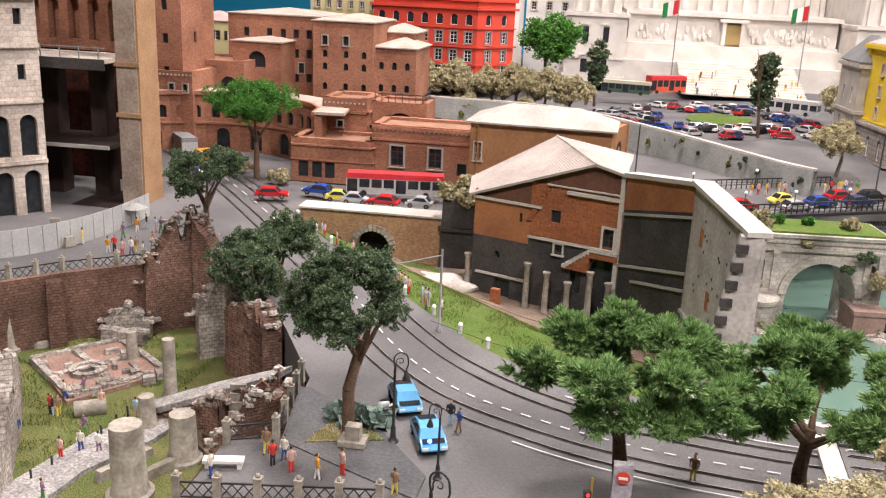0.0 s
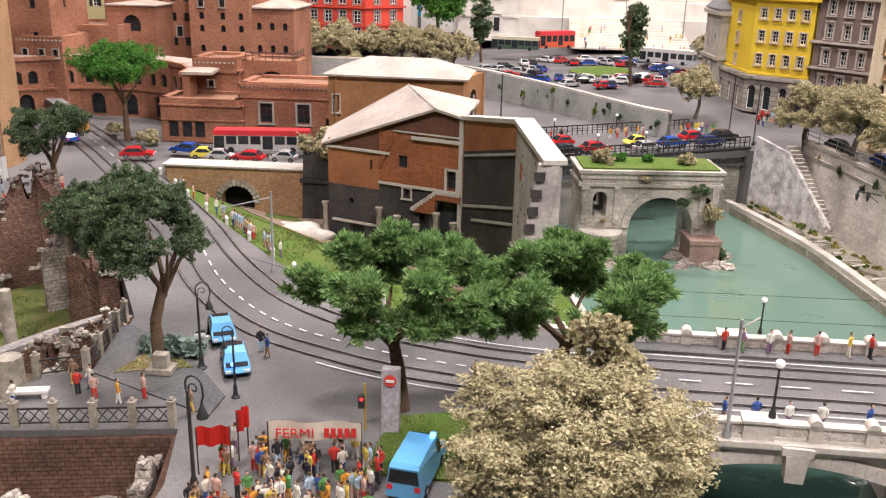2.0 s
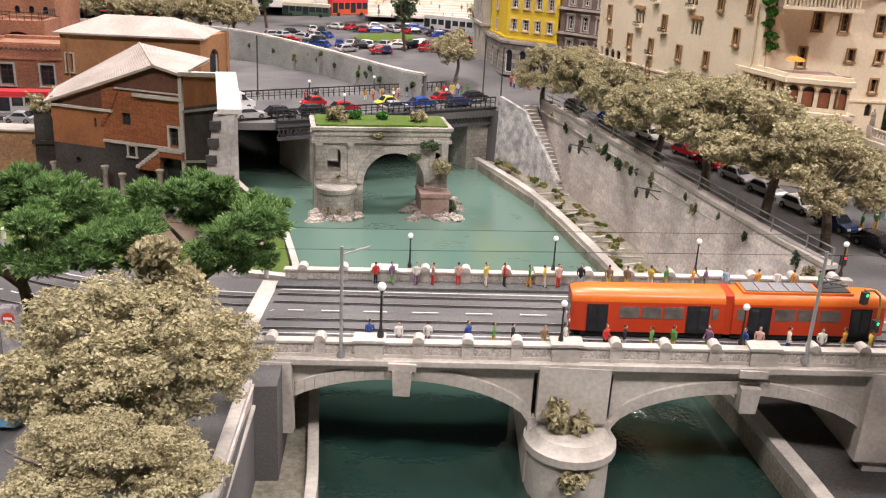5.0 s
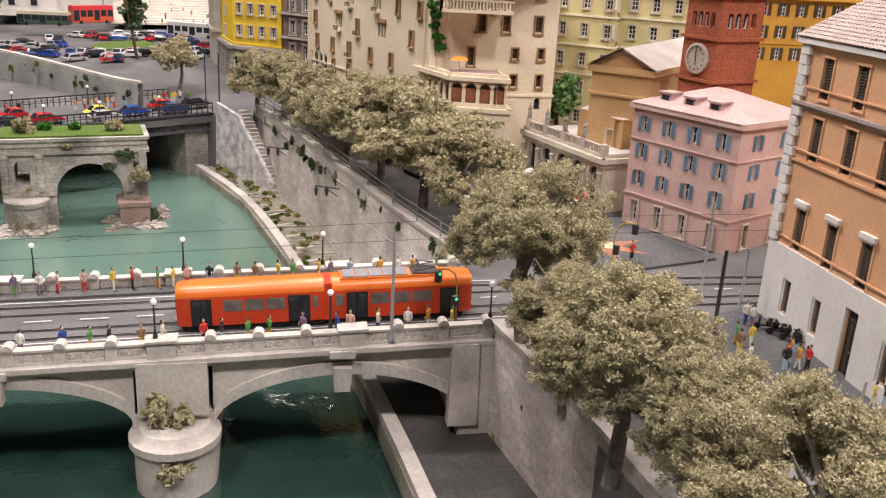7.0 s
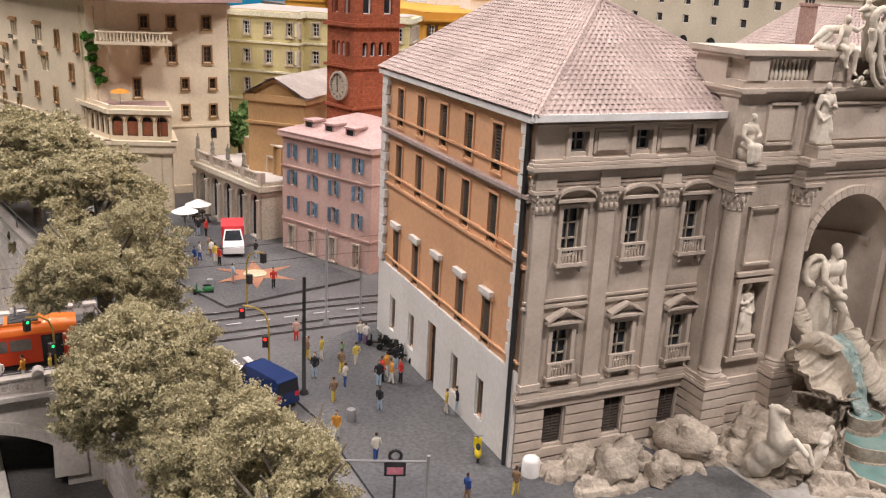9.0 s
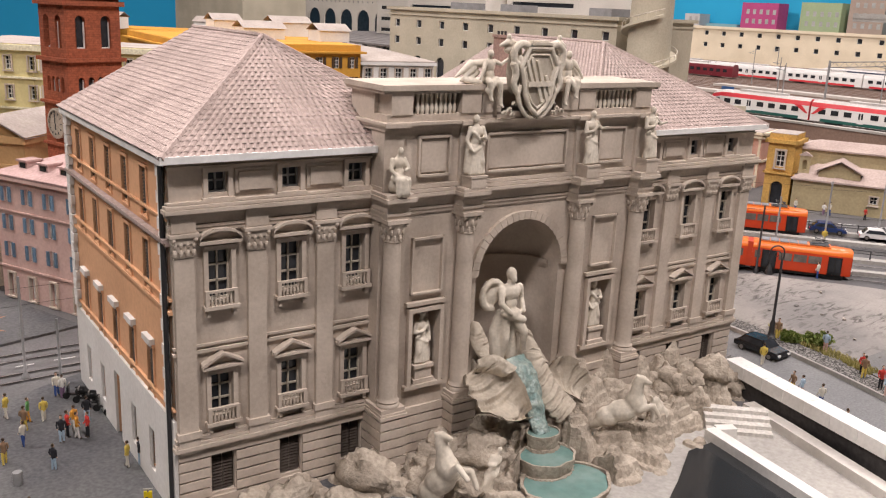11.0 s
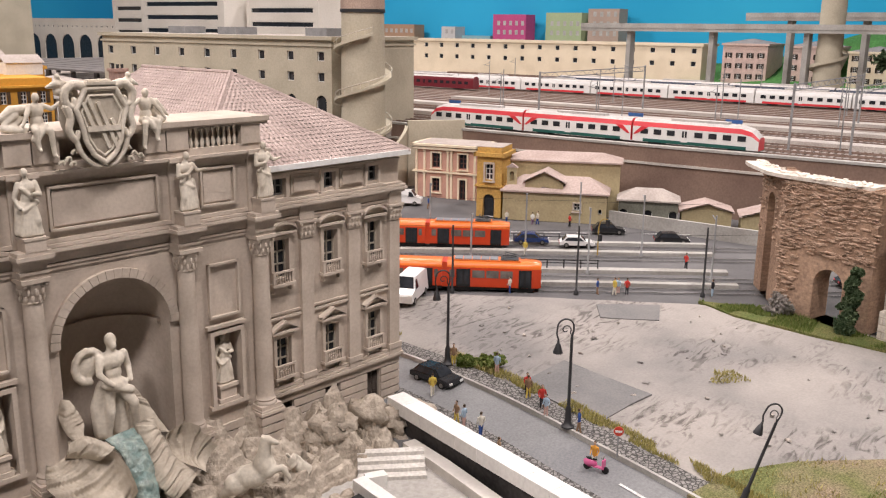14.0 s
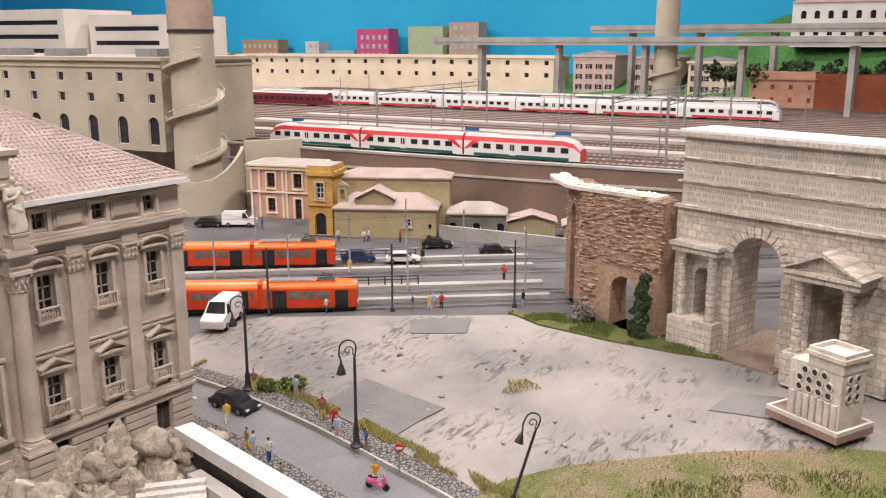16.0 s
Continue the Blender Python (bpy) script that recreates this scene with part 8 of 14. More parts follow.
for j in range(9):
    part("kerb_stone", Form().lathe([(0.0125, 0), (0.0125, 0.0055), (0.0185, 0.005), (0.0185, 0)], 4, arc=0.104, caps=False), RUIN_STONE, well, m=Matrix.Rotation(j * 2 * math.pi / 9, 4, "Z") @ Matrix.Translation((0, 0, 0.0004 * (j % 3))))
# dark disc gives the shallow ring the shade of a deep well
part("well_floor", Form().lathe([(0.0125, 0), (0.0125, 0.001)], 16), mat("well_shade", (0.06, 0.05, 0.045), (0.04, 0.035, 0.03)), well)
rs_ = random.Random(77)
for j in range(26):
    x, y = rs_.uniform(-0.535, -0.40), rs_.uniform(0.725, 0.86)
    d = abs((x + 0.47) * 0.75 - (y - 0.79) * 0.66), abs((x + 0.47) * 0.66 + (y - 0.79) * 0.75)
    if d[0] < 0.062 and d[1] < 0.052 and math.hypot(x + 0.47, y - 0.776) > 0.026:
        a, b, c = rs_.uniform(0.004, 0.009), rs_.uniform(0.0025, 0.005), rs_.uniform(0.003, 0.007)
        solid("ruin_block", Form().box(-a, a, -b, b, -0.002, c, taper=0.15), RUIN_STONE, "loose pale block among the foundations", "stone", "loose blocks of the ruins", m=pose(x, y, FZ + 0.003, rs_.uniform(-6, 6), rs_.uniform(-6, 6), rs_.choice((40, 130)) + rs_.uniform(-12, 12)))
for x, y in ((-0.404, 0.603), (-0.398, 0.634), (-0.392, 0.660), (-0.390, 0.683), (-0.388, 0.700), (-0.408, 0.580)):
    solid("bollard", Form().lathe([(0.0011, -0.002), (0.0010, 0.011), (0.0013, 0.0115), (0.0006, 0.013)], 7), IRON, "short dark iron post beside the cobbled path", "bollard", "posts of the path", m=pose(x, y, FZ))
for x, y, a in ((-0.348, 0.618, 68), (-0.318, 0.615, 64)):
    solid("stone_beam", Form().box(-0.028, 0.028, -0.0035, 0.0035, -0.002, 0.008, taper=0.05), COLUMN, "long pale stone beam lying on the grass", "stone", "beams of the ruins", m=pose(x, y, FZ + 0.001, 0, 2, a))
COLS_F = [(-0.535, 0.869, 0.030, 0.008), (-0.583, 0.814, 0.072, 0.009), (-0.445, 0.820, 0.034, 0.006), (-0.369, 0.749, 0.062, 0.0065), (-0.36, 0.685, 0.034, 0.0075), (-0.307, 0.642, 0.044, 0.012), (-0.325, 0.583, 0.062, 0.014), (-0.50, 0.655, 0.05, 0.011)]
for x, y, h, r in COLS_F:
    f = Form().lathe([(r * 1.35, -0.004), (r * 1.35, 0.003), (r * 1.12, 0.0045), (r * 1.1, 0.006), (r, 0.008), (r * 0.93, h * 0.9), (r * 0.9, h)], 18)
    solid("old_column", f, COLUMN, "broken grey stone column standing in the ruins", "column", "columns of the ruin field", m=pose(x, y, FZ, random.uniform(-1.5, 1.5), random.uniform(-1.5, 1.5)), smooth=True)
solid("fallen_column", Form().lathe([(0.008, -0.014), (0.008, 0.014)], 16), COLUMN, "fallen grey column drum on the grass", "column", m=pose(-0.425, 0.70, FZ + 0.006, 90, 0, 120), smooth=True)
solid("column_base", Form().lathe([(0.010, -0.004), (0.010, 0.004), (0.007, 0.007)], 14), COLUMN, "worn round column base on the grass", "column", m=pose(-0.56, 0.835, FZ), smooth=True)


def railing(name, label, path, z, post=0.018, gap=0.028, material=None):
    """Stone posts with iron lattice between them."""
    r = thing(name, label, "railing", "railings")
    line = []
    for (x0, y0), (x1, y1) in zip(path, path[1:]):
        n = max(1, round(math.hypot(x1 - x0, y1 - y0) / gap))
        line += [(x0 + (x1 - x0) * j / n, y0 + (y1 - y0) * j / n) for j in range(n)]
    line.append(path[-1])
    for x, y in line:
        part("post", Form().box(-0.0024, 0.0024, -0.0024, 0.0024, 0, post).box(-0.0028, 0.0028, -0.0028, 0.0028, post, post + 0.0015).ball((0, 0, post + 0.0025), 0.002, 6), COLUMN, r, m=Matrix.Translation((x, y, z(x, y))))
    for p, q in zip(line, line[1:]):
        t, L = side_frame(p, q, (z(*p) + z(*q)) / 2)
        f = Form().box(0.002, L - 0.002, -0.0005, 0.0005, 0.0135, 0.0148).box(0.002, L - 0.002, -0.0005, 0.0005, 0.003, 0.004)
        for j in range(3):
            u0, u1 = 0.002 + (L - 0.004) * j / 3, 0.002 + (L - 0.004) * (j + 1) / 3
            f.tube((u0, 0, 0.004), (u1, 0, 0.0135), 0.00045, n=4)
            f.tube((u0, 0, 0.0135), (u1, 0, 0.004), 0.00045, n=4)
        part("lattice", f, IRON, r, m=t)
    return r


railing("railing", "stone posts with dark iron lattice above the ruins", [(-0.80, 0.722), (-0.60, 0.803), (-0.545, 0.863), (-0.478, 0.918)], gz)
railing("railing", "stone posts with dark iron lattice above the ruins", [(-0.235, 0.479), (-0.106, 0.501)], gz)
railing("railing", "stone posts with dark iron lattice beside the square", [(-0.232, 0.556), (-0.20, 0.571), (-0.203, 0.60), (-0.212, 0.67)], gz)
fw = solid("forum_wall_front", strip([(-0.238, 0.56), (-0.238, 0.472), (-0.102, 0.494), (-0.088, 0.43), (-0.078, 0.30), (-0.077, -0.2)], 0.003, -0.034, thick=0.075), BRICK_DARK, "dark brick wall below the railing", "wall", kind="structure")
part("arch_ring", Form().lathe([(0.022, 0), (0.022, 0.008), (0.015, 0.008), (0.015, 0)], 14, Matrix.Rotation(-math.pi / 2, 4, "X") @ Matrix.Rotation(math.pi, 4, "Z"), arc=0.5, caps=False), RUIN_STONE, fw, m=pose(-0.15, 0.479, FZ, 0, 0, 9))
rough_wall("ruined_vault", "pale broken vault in the pit before the railing", [(-0.23, 0.42), (-0.20, 0.435), (-0.17, 0.43)], FZ, [(0, 0.02), (0.5, 0.045), (1, 0.03)], 0.03, RUIN_STONE, 31)
rough_wall("ruined_wall", "pale rubble edge of the pit stair", [(-0.112, 0.48), (-0.105, 0.43), (-0.10, 0.38)], FZ, [(0, 0.066), (0.5, 0.055), (1, 0.035)], 0.010, RUIN_STONE, 32)
for x, y in ((-0.175, 0.41), (-0.14, 0.425)):
    solid("old_column", Form().lathe([(0.010, -0.004), (0.010, 0.003), (0.008, 0.005), (0.0075, 0.034)], 14), COLUMN, "broken grey stone column in the pit", "column", "columns of the ruin field", m=pose(x, y, FZ), smooth=True)
# ---- fountain before the palace ----
POOLS = ((0.2475, 0.0620, 0.0300, 0.0135), (0.2410, 0.0745, 0.0190, 0.0225), (0.2395, 0.0970, 0.0095, 0.0350))


def rock_height(u, o):
    mid = math.exp(-((u - 0.255) / 0.085) ** 2)
    h = 0.062 * mid * max(0.0, 1 - o / 0.135) ** 0.8 + 0.030 * math.exp(-((u - 0.30) / 0.17) ** 4) * max(0.0, 1 - o / 0.14) ** 0.5
    ends = 0.034 * (math.exp(-((u - 0.055) / 0.055) ** 2) + 1.25 * math.exp(-((u - 0.455) / 0.06) ** 2) + 0.8 * math.exp(-((u - 0.37) / 0.05) ** 2)) * max(0.0, 1 - o / 0.085) ** 0.6
    for pu, po, pz, pr in POOLS:
        if ((u - pu) / (pr * 1.05)) ** 2 + ((o - po) / (pr * 0.86)) ** 2 < 1:
            return pz - 0.008
    n1 = abs(noise.noise(Vector((u * 30, o * 34, 1.0)))) ** 0.7
    n2 = abs(noise.noise(Vector((u * 80, o * 80, 5.0)))) ** 0.8
    z = (h + ends) * (0.45 + 0.80 * n1) + 0.014 * n1 * max(0.0, 1 - o / 0.14) + 0.009 * n2 - 0.014
    shelf = 0.0075 + 0.002 * noise.noise(Vector((u * 22, o * 22, 3.0)))
    k = z / shelf - math.floor(z / shelf)
    return z * 0.3 + 0.7 * shelf * (math.floor(z / shelf) + step01(0.62, 1.0, k))


f = Form()
NU, NO = 300, 90
grid = []
for i in range(NU + 1):
    u = 0.012 + 0.506 * i / NU
    lim = 0.074 + 0.066 * math.exp(-((u - 0.305) / 0.155) ** 4)
    col = []
    for j in range(NO + 1):
        o = 0.004 + lim * j / NO
        edge = 1 - step01(0.86, 1.0, j / NO)
        z = rock_height(u, o) * edge - 0.012 * (1 - edge)
        wob = 0.004 * noise.noise(Vector((u * 60, o * 60, 9)))
        col.append((u + wob, -o, z))
    grid.append(col)
for a, b in zip(grid, grid[1:]):
    for j in range(NO):
        f.poly([a[j], a[j + 1], b[j + 1], b[j]])
solid("rock_bed", f, ROCK, "rugged carved pale rock at the palace foot", "rock", m=TM, smooth=42)
for j in range(44):
    u = 0.03 + 0.48 * random.random()
    o = 0.016 + 0.035 * random.random() + 0.055 * math.exp(-((u - 0.27) / 0.12) ** 4) * random.random()
    if abs(u - 0.258) < 0.045 and o > 0.025 or abs(u - 0.325) < 0.030 and o > 0.045:
        continue
    r = (0.007 + 0.009 * random.random()) * (1.15 if u < 0.17 or u > 0.40 else 1.0)
    f = Form().ball((0, 0, 0), (r * 1.2, r * 0.9, r * (0.8 + 0.5 * random.random())), 20, rough=0.58, seed=j * 3)
    solid("rock", f, ROCK, "rugged boulder of pale carved stone by the fountain", "rock", "fountain boulders", m=TM @ Matrix.Translation((u, -o, max(0.001, rock_height(u, o) + r * 0.25))) @ Matrix.Rotation(random.random() * 6, 4, "Z"), smooth=70)
for u, o, z, r in POOLS:
    bs = thing("fountain_basin", "stepped round stone basin filled with turquoise water", "fountain", "fountain basins", m=TM @ Matrix.Translation((u, -o, z)))
    f = Form()
    prof = [(r * 0.86, -0.02), (r * 0.93, -0.004), (r, 0.0), (r, 0.0022), (r * 0.93, 0.0022), (r * 0.92, 0.0)]
    f.lathe(prof, 40, squash=0.8, caps=False)
    f.v = [(x * (1 + 0.10 * noise.noise(Vector((x * 110, y * 110, z_ * 60)))), y * (1 + 0.10 * noise.noise(Vector((x * 110, y * 110, z_ * 60)))), z_) for x, y, z_ in f.v]
    part("rim", f, ROCK, bs, smooth=True)
    part("water", Form().lathe([(r * 0.94, 0.0004), (r * 0.94, 0.0009)], 28, squash=0.8), BASIN_WATER, bs)


def carved_sheet(name, label, rail_a, rail_b, up, sag, waves, amp, lip, m, material, group, seed=1, thick=0.0030):
    """A carved sheet between two bent rails: hollow or swelling, with folds that grow towards the second rail and a rolled lip."""
    n, nr = 84, 18
    A, B_ = smooth_line(rail_a, n // (len(rail_a) - 1)), smooth_line(rail_b, n // (len(rail_b) - 1))
    n = min(len(A), len(B_)) - 1
    up = Vector(up).normalized()
    f = Form()

    def at(i, j, back):
        s, q = i / n, j / nr
        p = Vector(A[min(len(A) - 1, round(s * (len(A) - 1)))]).lerp(Vector(B_[min(len(B_) - 1, round(s * (len(B_) - 1)))]), q)
        ph = waves * s + 0.9 * noise.noise(Vector((s * 3.0, q * 1.5, seed))) + 0.25 * q
        w = math.sin(2 * math.pi * ph)
        w = (abs(w) ** 0.7) * (1 if w > 0 else -1) + 0.35 * math.sin(2 * math.pi * 2.7 * ph + seed)
        h = -sag * math.sin(math.pi * q ** 0.8) + amp * (0.75 + 0.8 * noise.noise(Vector((s * 5.0, q * 2.0, seed + 7)))) * (0.25 + 0.75 * q) * w * min(1.0, 6 * q + 0.3) + lip * max(0.0, (q - 0.72) / 0.28) ** 2
        h += 0.0012 * noise.noise(p * 160.0)
        return p + up * (h - back * thick * (1 - 0.5 * abs(2 * q - 1) ** 4))
    top = [[at(i, j, 0) for j in range(nr + 1)] for i in range(n + 1)]
    low = [[at(i, j, 1) for j in range(nr + 1)] for i in range(n + 1)]
    for i in range(n):
        for j in range(nr):
            f.poly([top[i][j], top[i][j + 1], top[i + 1][j + 1], top[i + 1][j]])
            f.poly([low[i][j], low[i + 1][j], low[i + 1][j + 1], low[i][j + 1]])
        f.poly([top[i][nr], low[i][nr], low[i + 1][nr], top[i + 1][nr]])
        f.poly([top[i][0], top[i + 1][0], low[i + 1][0], low[i][0]])
    for i in (0, n):
        for j in range(nr):
            f.poly([top[i][j], low[i][j], low[i][j + 1], top[i][j + 1]])
    return solid(name, f, material, label, "water" if name == "cascade" else "sculpture", group, m=m, smooth=75)


GLAZE = mat("cascade_glaze", (0.17, 0.25, 0.235), (0.30, 0.35, 0.315), 0.3, 160, 300, 0.3, 0.9, bdist=0.002)
carved_sheet("cascade", "pale blue-green glazed cascade over the rocks", [(0.2345, -0.026, 0.0765), (0.2385, -0.038, 0.0690), (0.2400, -0.047, 0.0540), (0.2400, -0.056, 0.0360), (0.2400, -0.062, 0.0300)], [(0.2560, -0.024, 0.0770), (0.2560, -0.038, 0.0690), (0.2560, -0.048, 0.0530), (0.2540, -0.057, 0.0360), (0.2540, -0.063, 0.0300)], (0, -0.8, 0.6), -0.003, 5, 0.0006, 0.0, TM, GLAZE, "", 3)
SHELL, FOLD, SH_G = "broad folded pale stone shell spilling over the rocks", "ribbed carved stone fold sweeping down beside the cascade", "carved folds of the fountain"
# broad shell beside the cascade, its hinge under the figure
carved_sheet("shell", SHELL, [(0.212, -0.030, 0.0800), (0.222, -0.036, 0.0835), (0.231, -0.044, 0.0760), (0.2365, -0.052, 0.0630), (0.2380, -0.058, 0.0500)], [(0.190, -0.036, 0.0760), (0.184, -0.050, 0.0690), (0.189, -0.062, 0.0590), (0.209, -0.068, 0.0500), (0.2330, -0.064, 0.0460)], (-0.15, -0.75, 0.62), 0.0125, 4.2, 0.0034, 0.0075, TM, CARVED, SH_G, 1)
carved_sheet("shell", "curled pale stone crest above the broad shell", [(0.207, -0.026, 0.0720), (0.213, -0.034, 0.0740), (0.221, -0.042, 0.0720)], [(0.209, -0.030, 0.0830), (0.217, -0.040, 0.0890), (0.229, -0.050, 0.0810)], (-0.3, -0.9, 0.3), -0.004, 3.0, 0.0009, -0.003, TM, CARVED, SH_G, 4)
# ribbed swelling fold on the other bank, and its raised wing
carved_sheet("carved_fold", FOLD, [(0.272, -0.022, 0.0760), (0.273, -0.032, 0.0660), (0.275, -0.044, 0.0550), (0.282, -0.055, 0.0450)], [(0.2590, -0.024, 0.0800), (0.2570, -0.040, 0.0660), (0.2555, -0.054, 0.0500), (0.2610, -0.068, 0.0400)], (0.1, -0.75, 0.65), -0.0050, 9, 0.0016, -0.004, TM, CARVED, SH_G, 2, 0.004)
carved_sheet("carved_fold", "raised carved stone wing at the end of the ribbed fold", [(0.270, -0.044, 0.0560), (0.280, -0.050, 0.0500), (0.290, -0.058, 0.0430)], [(0.277, -0.030, 0.0690), (0.289, -0.036, 0.0720), (0.301, -0.050, 0.0560)], (0.1, -0.85, 0.5), 0.007, 3.5, 0.0020, 0.004, TM, CARVED, SH_G, 6)
# cloth falling at both sides of the figure
carved_sheet("carved_fold", "twisted carved cloth hanging beside the figure", [(0.212, -0.006, 0.1060), (0.211, -0.014, 0.0940), (0.213, -0.022, 0.0840), (0.219, -0.034, 0.0740)], [(0.2190, -0.014, 0.1050), (0.2230, -0.022, 0.0920), (0.2200, -0.030, 0.0830), (0.2290, -0.040, 0.0730)], (-0.2, -0.95, 0.2), -0.002, 3, 0.0010, 0.0, TM, CARVED, SH_G, 8)
carved_sheet("carved_fold", "broad carved cloth behind the standing figure", [(0.250, 0.006, 0.0980), (0.253, 0.002, 0.0840), (0.258, -0.006, 0.0680)], [(0.2680, -0.002, 0.0985), (0.2760, -0.010, 0.0830), (0.2830, -0.022, 0.0640)], (0.2, -0.95, 0.2), -0.003, 2.5, 0.0012, 0.0, TM, CARVED, SH_G, 9)
solid("shell_rock", Form().ball((0, -0.004, -0.010), (0.030, 0.020, 0.026), 28, rough=0.5, seed=4), ROCK, "rugged pale rock under the standing figure", "rock", m=TM @ Matrix.Translation((0.248, -0.012, 0.050)), smooth=True)


def statue(name, label, blobs, m, voxel=0.0011, group="", category="statue", material=None):
    """A carved figure: rounded masses fused into one plain mesh."""
    f = Form()
    for b in blobs:
        if b[0] == "ball":
            f.ball(b[1], b[2], 10)
        else:
            f.tube(b[1], b[2], b[3], b[4], 9)
            f.ball(b[1], b[3], 8)
            f.ball(b[2], b[4], 8)
    ob = solid(name, f, material or STATUE, label, category, group, m=m, smooth=True)
    rm = ob.modifiers.new("fuse", "REMESH")
    rm.mode, rm.voxel_size, rm.use_smooth_shade = "VOXEL", voxel, True
    sm = ob.modifiers.new("soften", "SMOOTH")
    sm.iterations, sm.factor = 3, 0.5
    return ob


B, S = "ball", "limb"
# central sea-god figure in the niche
statue("statue", "large pale stone figure standing on a shell in the niche", [
    (B, (0, 0, 0.0615), (0.0035, 0.0039, 0.0045)), (B, (0, -0.003, 0.0588), (0.0022, 0.0022, 0.003)), (S, (0, 0, 0.058), (0, 0, 0.054), 0.0024, 0.003),
    (B, (0, 0, 0.0490), (0.0078, 0.0050, 0.0064)), (B, (0, 0, 0.0415), (0.0056, 0.0044, 0.0060)), (B, (0, -0.001, 0.0345), (0.0082, 0.0064, 0.0046)),
    (S, (-0.0075, 0, 0.0518), (-0.0100, -0.004, 0.0432), 0.0026, 0.0021), (S, (-0.0100, -0.004, 0.0432), (-0.0040, -0.0080, 0.0365), 0.0021, 0.0015),
    (S, (0.0075, 0, 0.0518), (0.0102, 0.001, 0.0435), 0.0026, 0.0021), (S, (0.0102, 0.001, 0.0435), (0.0088, -0.0045, 0.0360), 0.0021, 0.0015),
    (S, (-0.0035, 0, 0.032), (-0.0050, -0.0035, 0.0185), 0.0042, 0.0031), (S, (-0.0050, -0.0035, 0.0185), (-0.0062, -0.0015, 0.002), 0.0030, 0.0020), (S, (-0.0062, -0.003, 0.001), (-0.007, -0.007, 0.0), 0.0019, 0.0014),
    (S, (0.0038, 0, 0.032), (0.0090, -0.0060, 0.0215), 0.0042, 0.0031), (S, (0.0090, -0.0060, 0.0215), (0.0108, -0.0040, 0.006), 0.0030, 0.0020), (S, (0.0108, -0.005, 0.005), (0.0118, -0.009, 0.004), 0.0019, 0.0014),
    *[(S, (-0.0125 + 0.0085 * math.cos(0.7 + 0.5 * i), 0.003, 0.0475 + 0.0095 * math.sin(0.7 + 0.5 * i)), (-0.0125 + 0.0085 * math.cos(1.2 + 0.5 * i), 0.003, 0.0475 + 0.0095 * math.sin(1.2 + 0.5 * i)), 0.0022, 0.0024) for i in range(8)],
    (B, (-0.0125, 0.004, 0.0475), (0.0068, 0.002, 0.0078)), (S, (-0.0070, 0.001, 0.0350), (-0.0105, 0.002, 0.022), 0.0030, 0.0038), (S, (-0.0105, 0.002, 0.022), (-0.0090, 0.001, 0.006), 0.0038, 0.0050), (S, (-0.007, -0.004, 0.036), (0.008, -0.005, 0.030), 0.0024, 0.0028), (S, (0.003, 0.003, 0.030), (0.004, 0.003, 0.004), 0.0040, 0.0060)],
    TM @ Matrix.Translation((0.252, -0.008, 0.066)) @ Matrix.Scale(1.14, 4), voxel=0.0007)
def horse(name, label, m):
    return statue(name, label, [(B, (0, 0, 0.020), (0.014, 0.0085, 0.0095)), (B, (0.012, 0, 0.026), (0.009, 0.0075, 0.011)), (S, (0.013, 0, 0.031), (0.017, 0, 0.044), 0.0062, 0.0042), (B, (0.0185, 0, 0.0455), (0.0055, 0.0032, 0.0036)), (S, (0.0185, 0, 0.046), (0.0255, 0, 0.0415), 0.0033, 0.0022),
                             (S, (0.014, 0.004, 0.021), (0.024, 0.006, 0.017), 0.0034, 0.0024), (S, (0.024, 0.006, 0.017), (0.022, 0.006, 0.006), 0.0022, 0.002), (S, (0.014, -0.004, 0.021), (0.026, -0.005, 0.024), 0.0034, 0.0024), (S, (0.026, -0.005, 0.024), (0.029, -0.005, 0.014), 0.0022, 0.002), (B, (-0.012, 0, 0.016), (0.011, 0.008, 0.009)), (S, (-0.02, 0, 0.012), (-0.03, 0.004, 0.006), 0.005, 0.002),
                             (S, (0.012, 0.0, 0.036), (0.016, 0.001, 0.047), 0.0026, 0.002), (B, (0.0165, 0.002, 0.049), 0.0012), (B, (0.0165, -0.002, 0.049), 0.0012)], m, group="fountain horses")


horse("statue", "rearing pale stone sea horse among the rocks", TM @ Matrix.Translation((0.152, -0.086, 0.010)) @ Matrix.Rotation(radians(-75), 4, "Z") @ Matrix.Rotation(radians(-38), 4, "Y"))
horse("statue", "calm pale stone sea horse lying on the rocks", TM @ Matrix.Translation((0.314, -0.080, 0.022)) @ Matrix.Rotation(radians(-48), 4, "Z") @ Matrix.Rotation(radians(-14), 4, "Y") @ Matrix.Scale(0.92, 4))


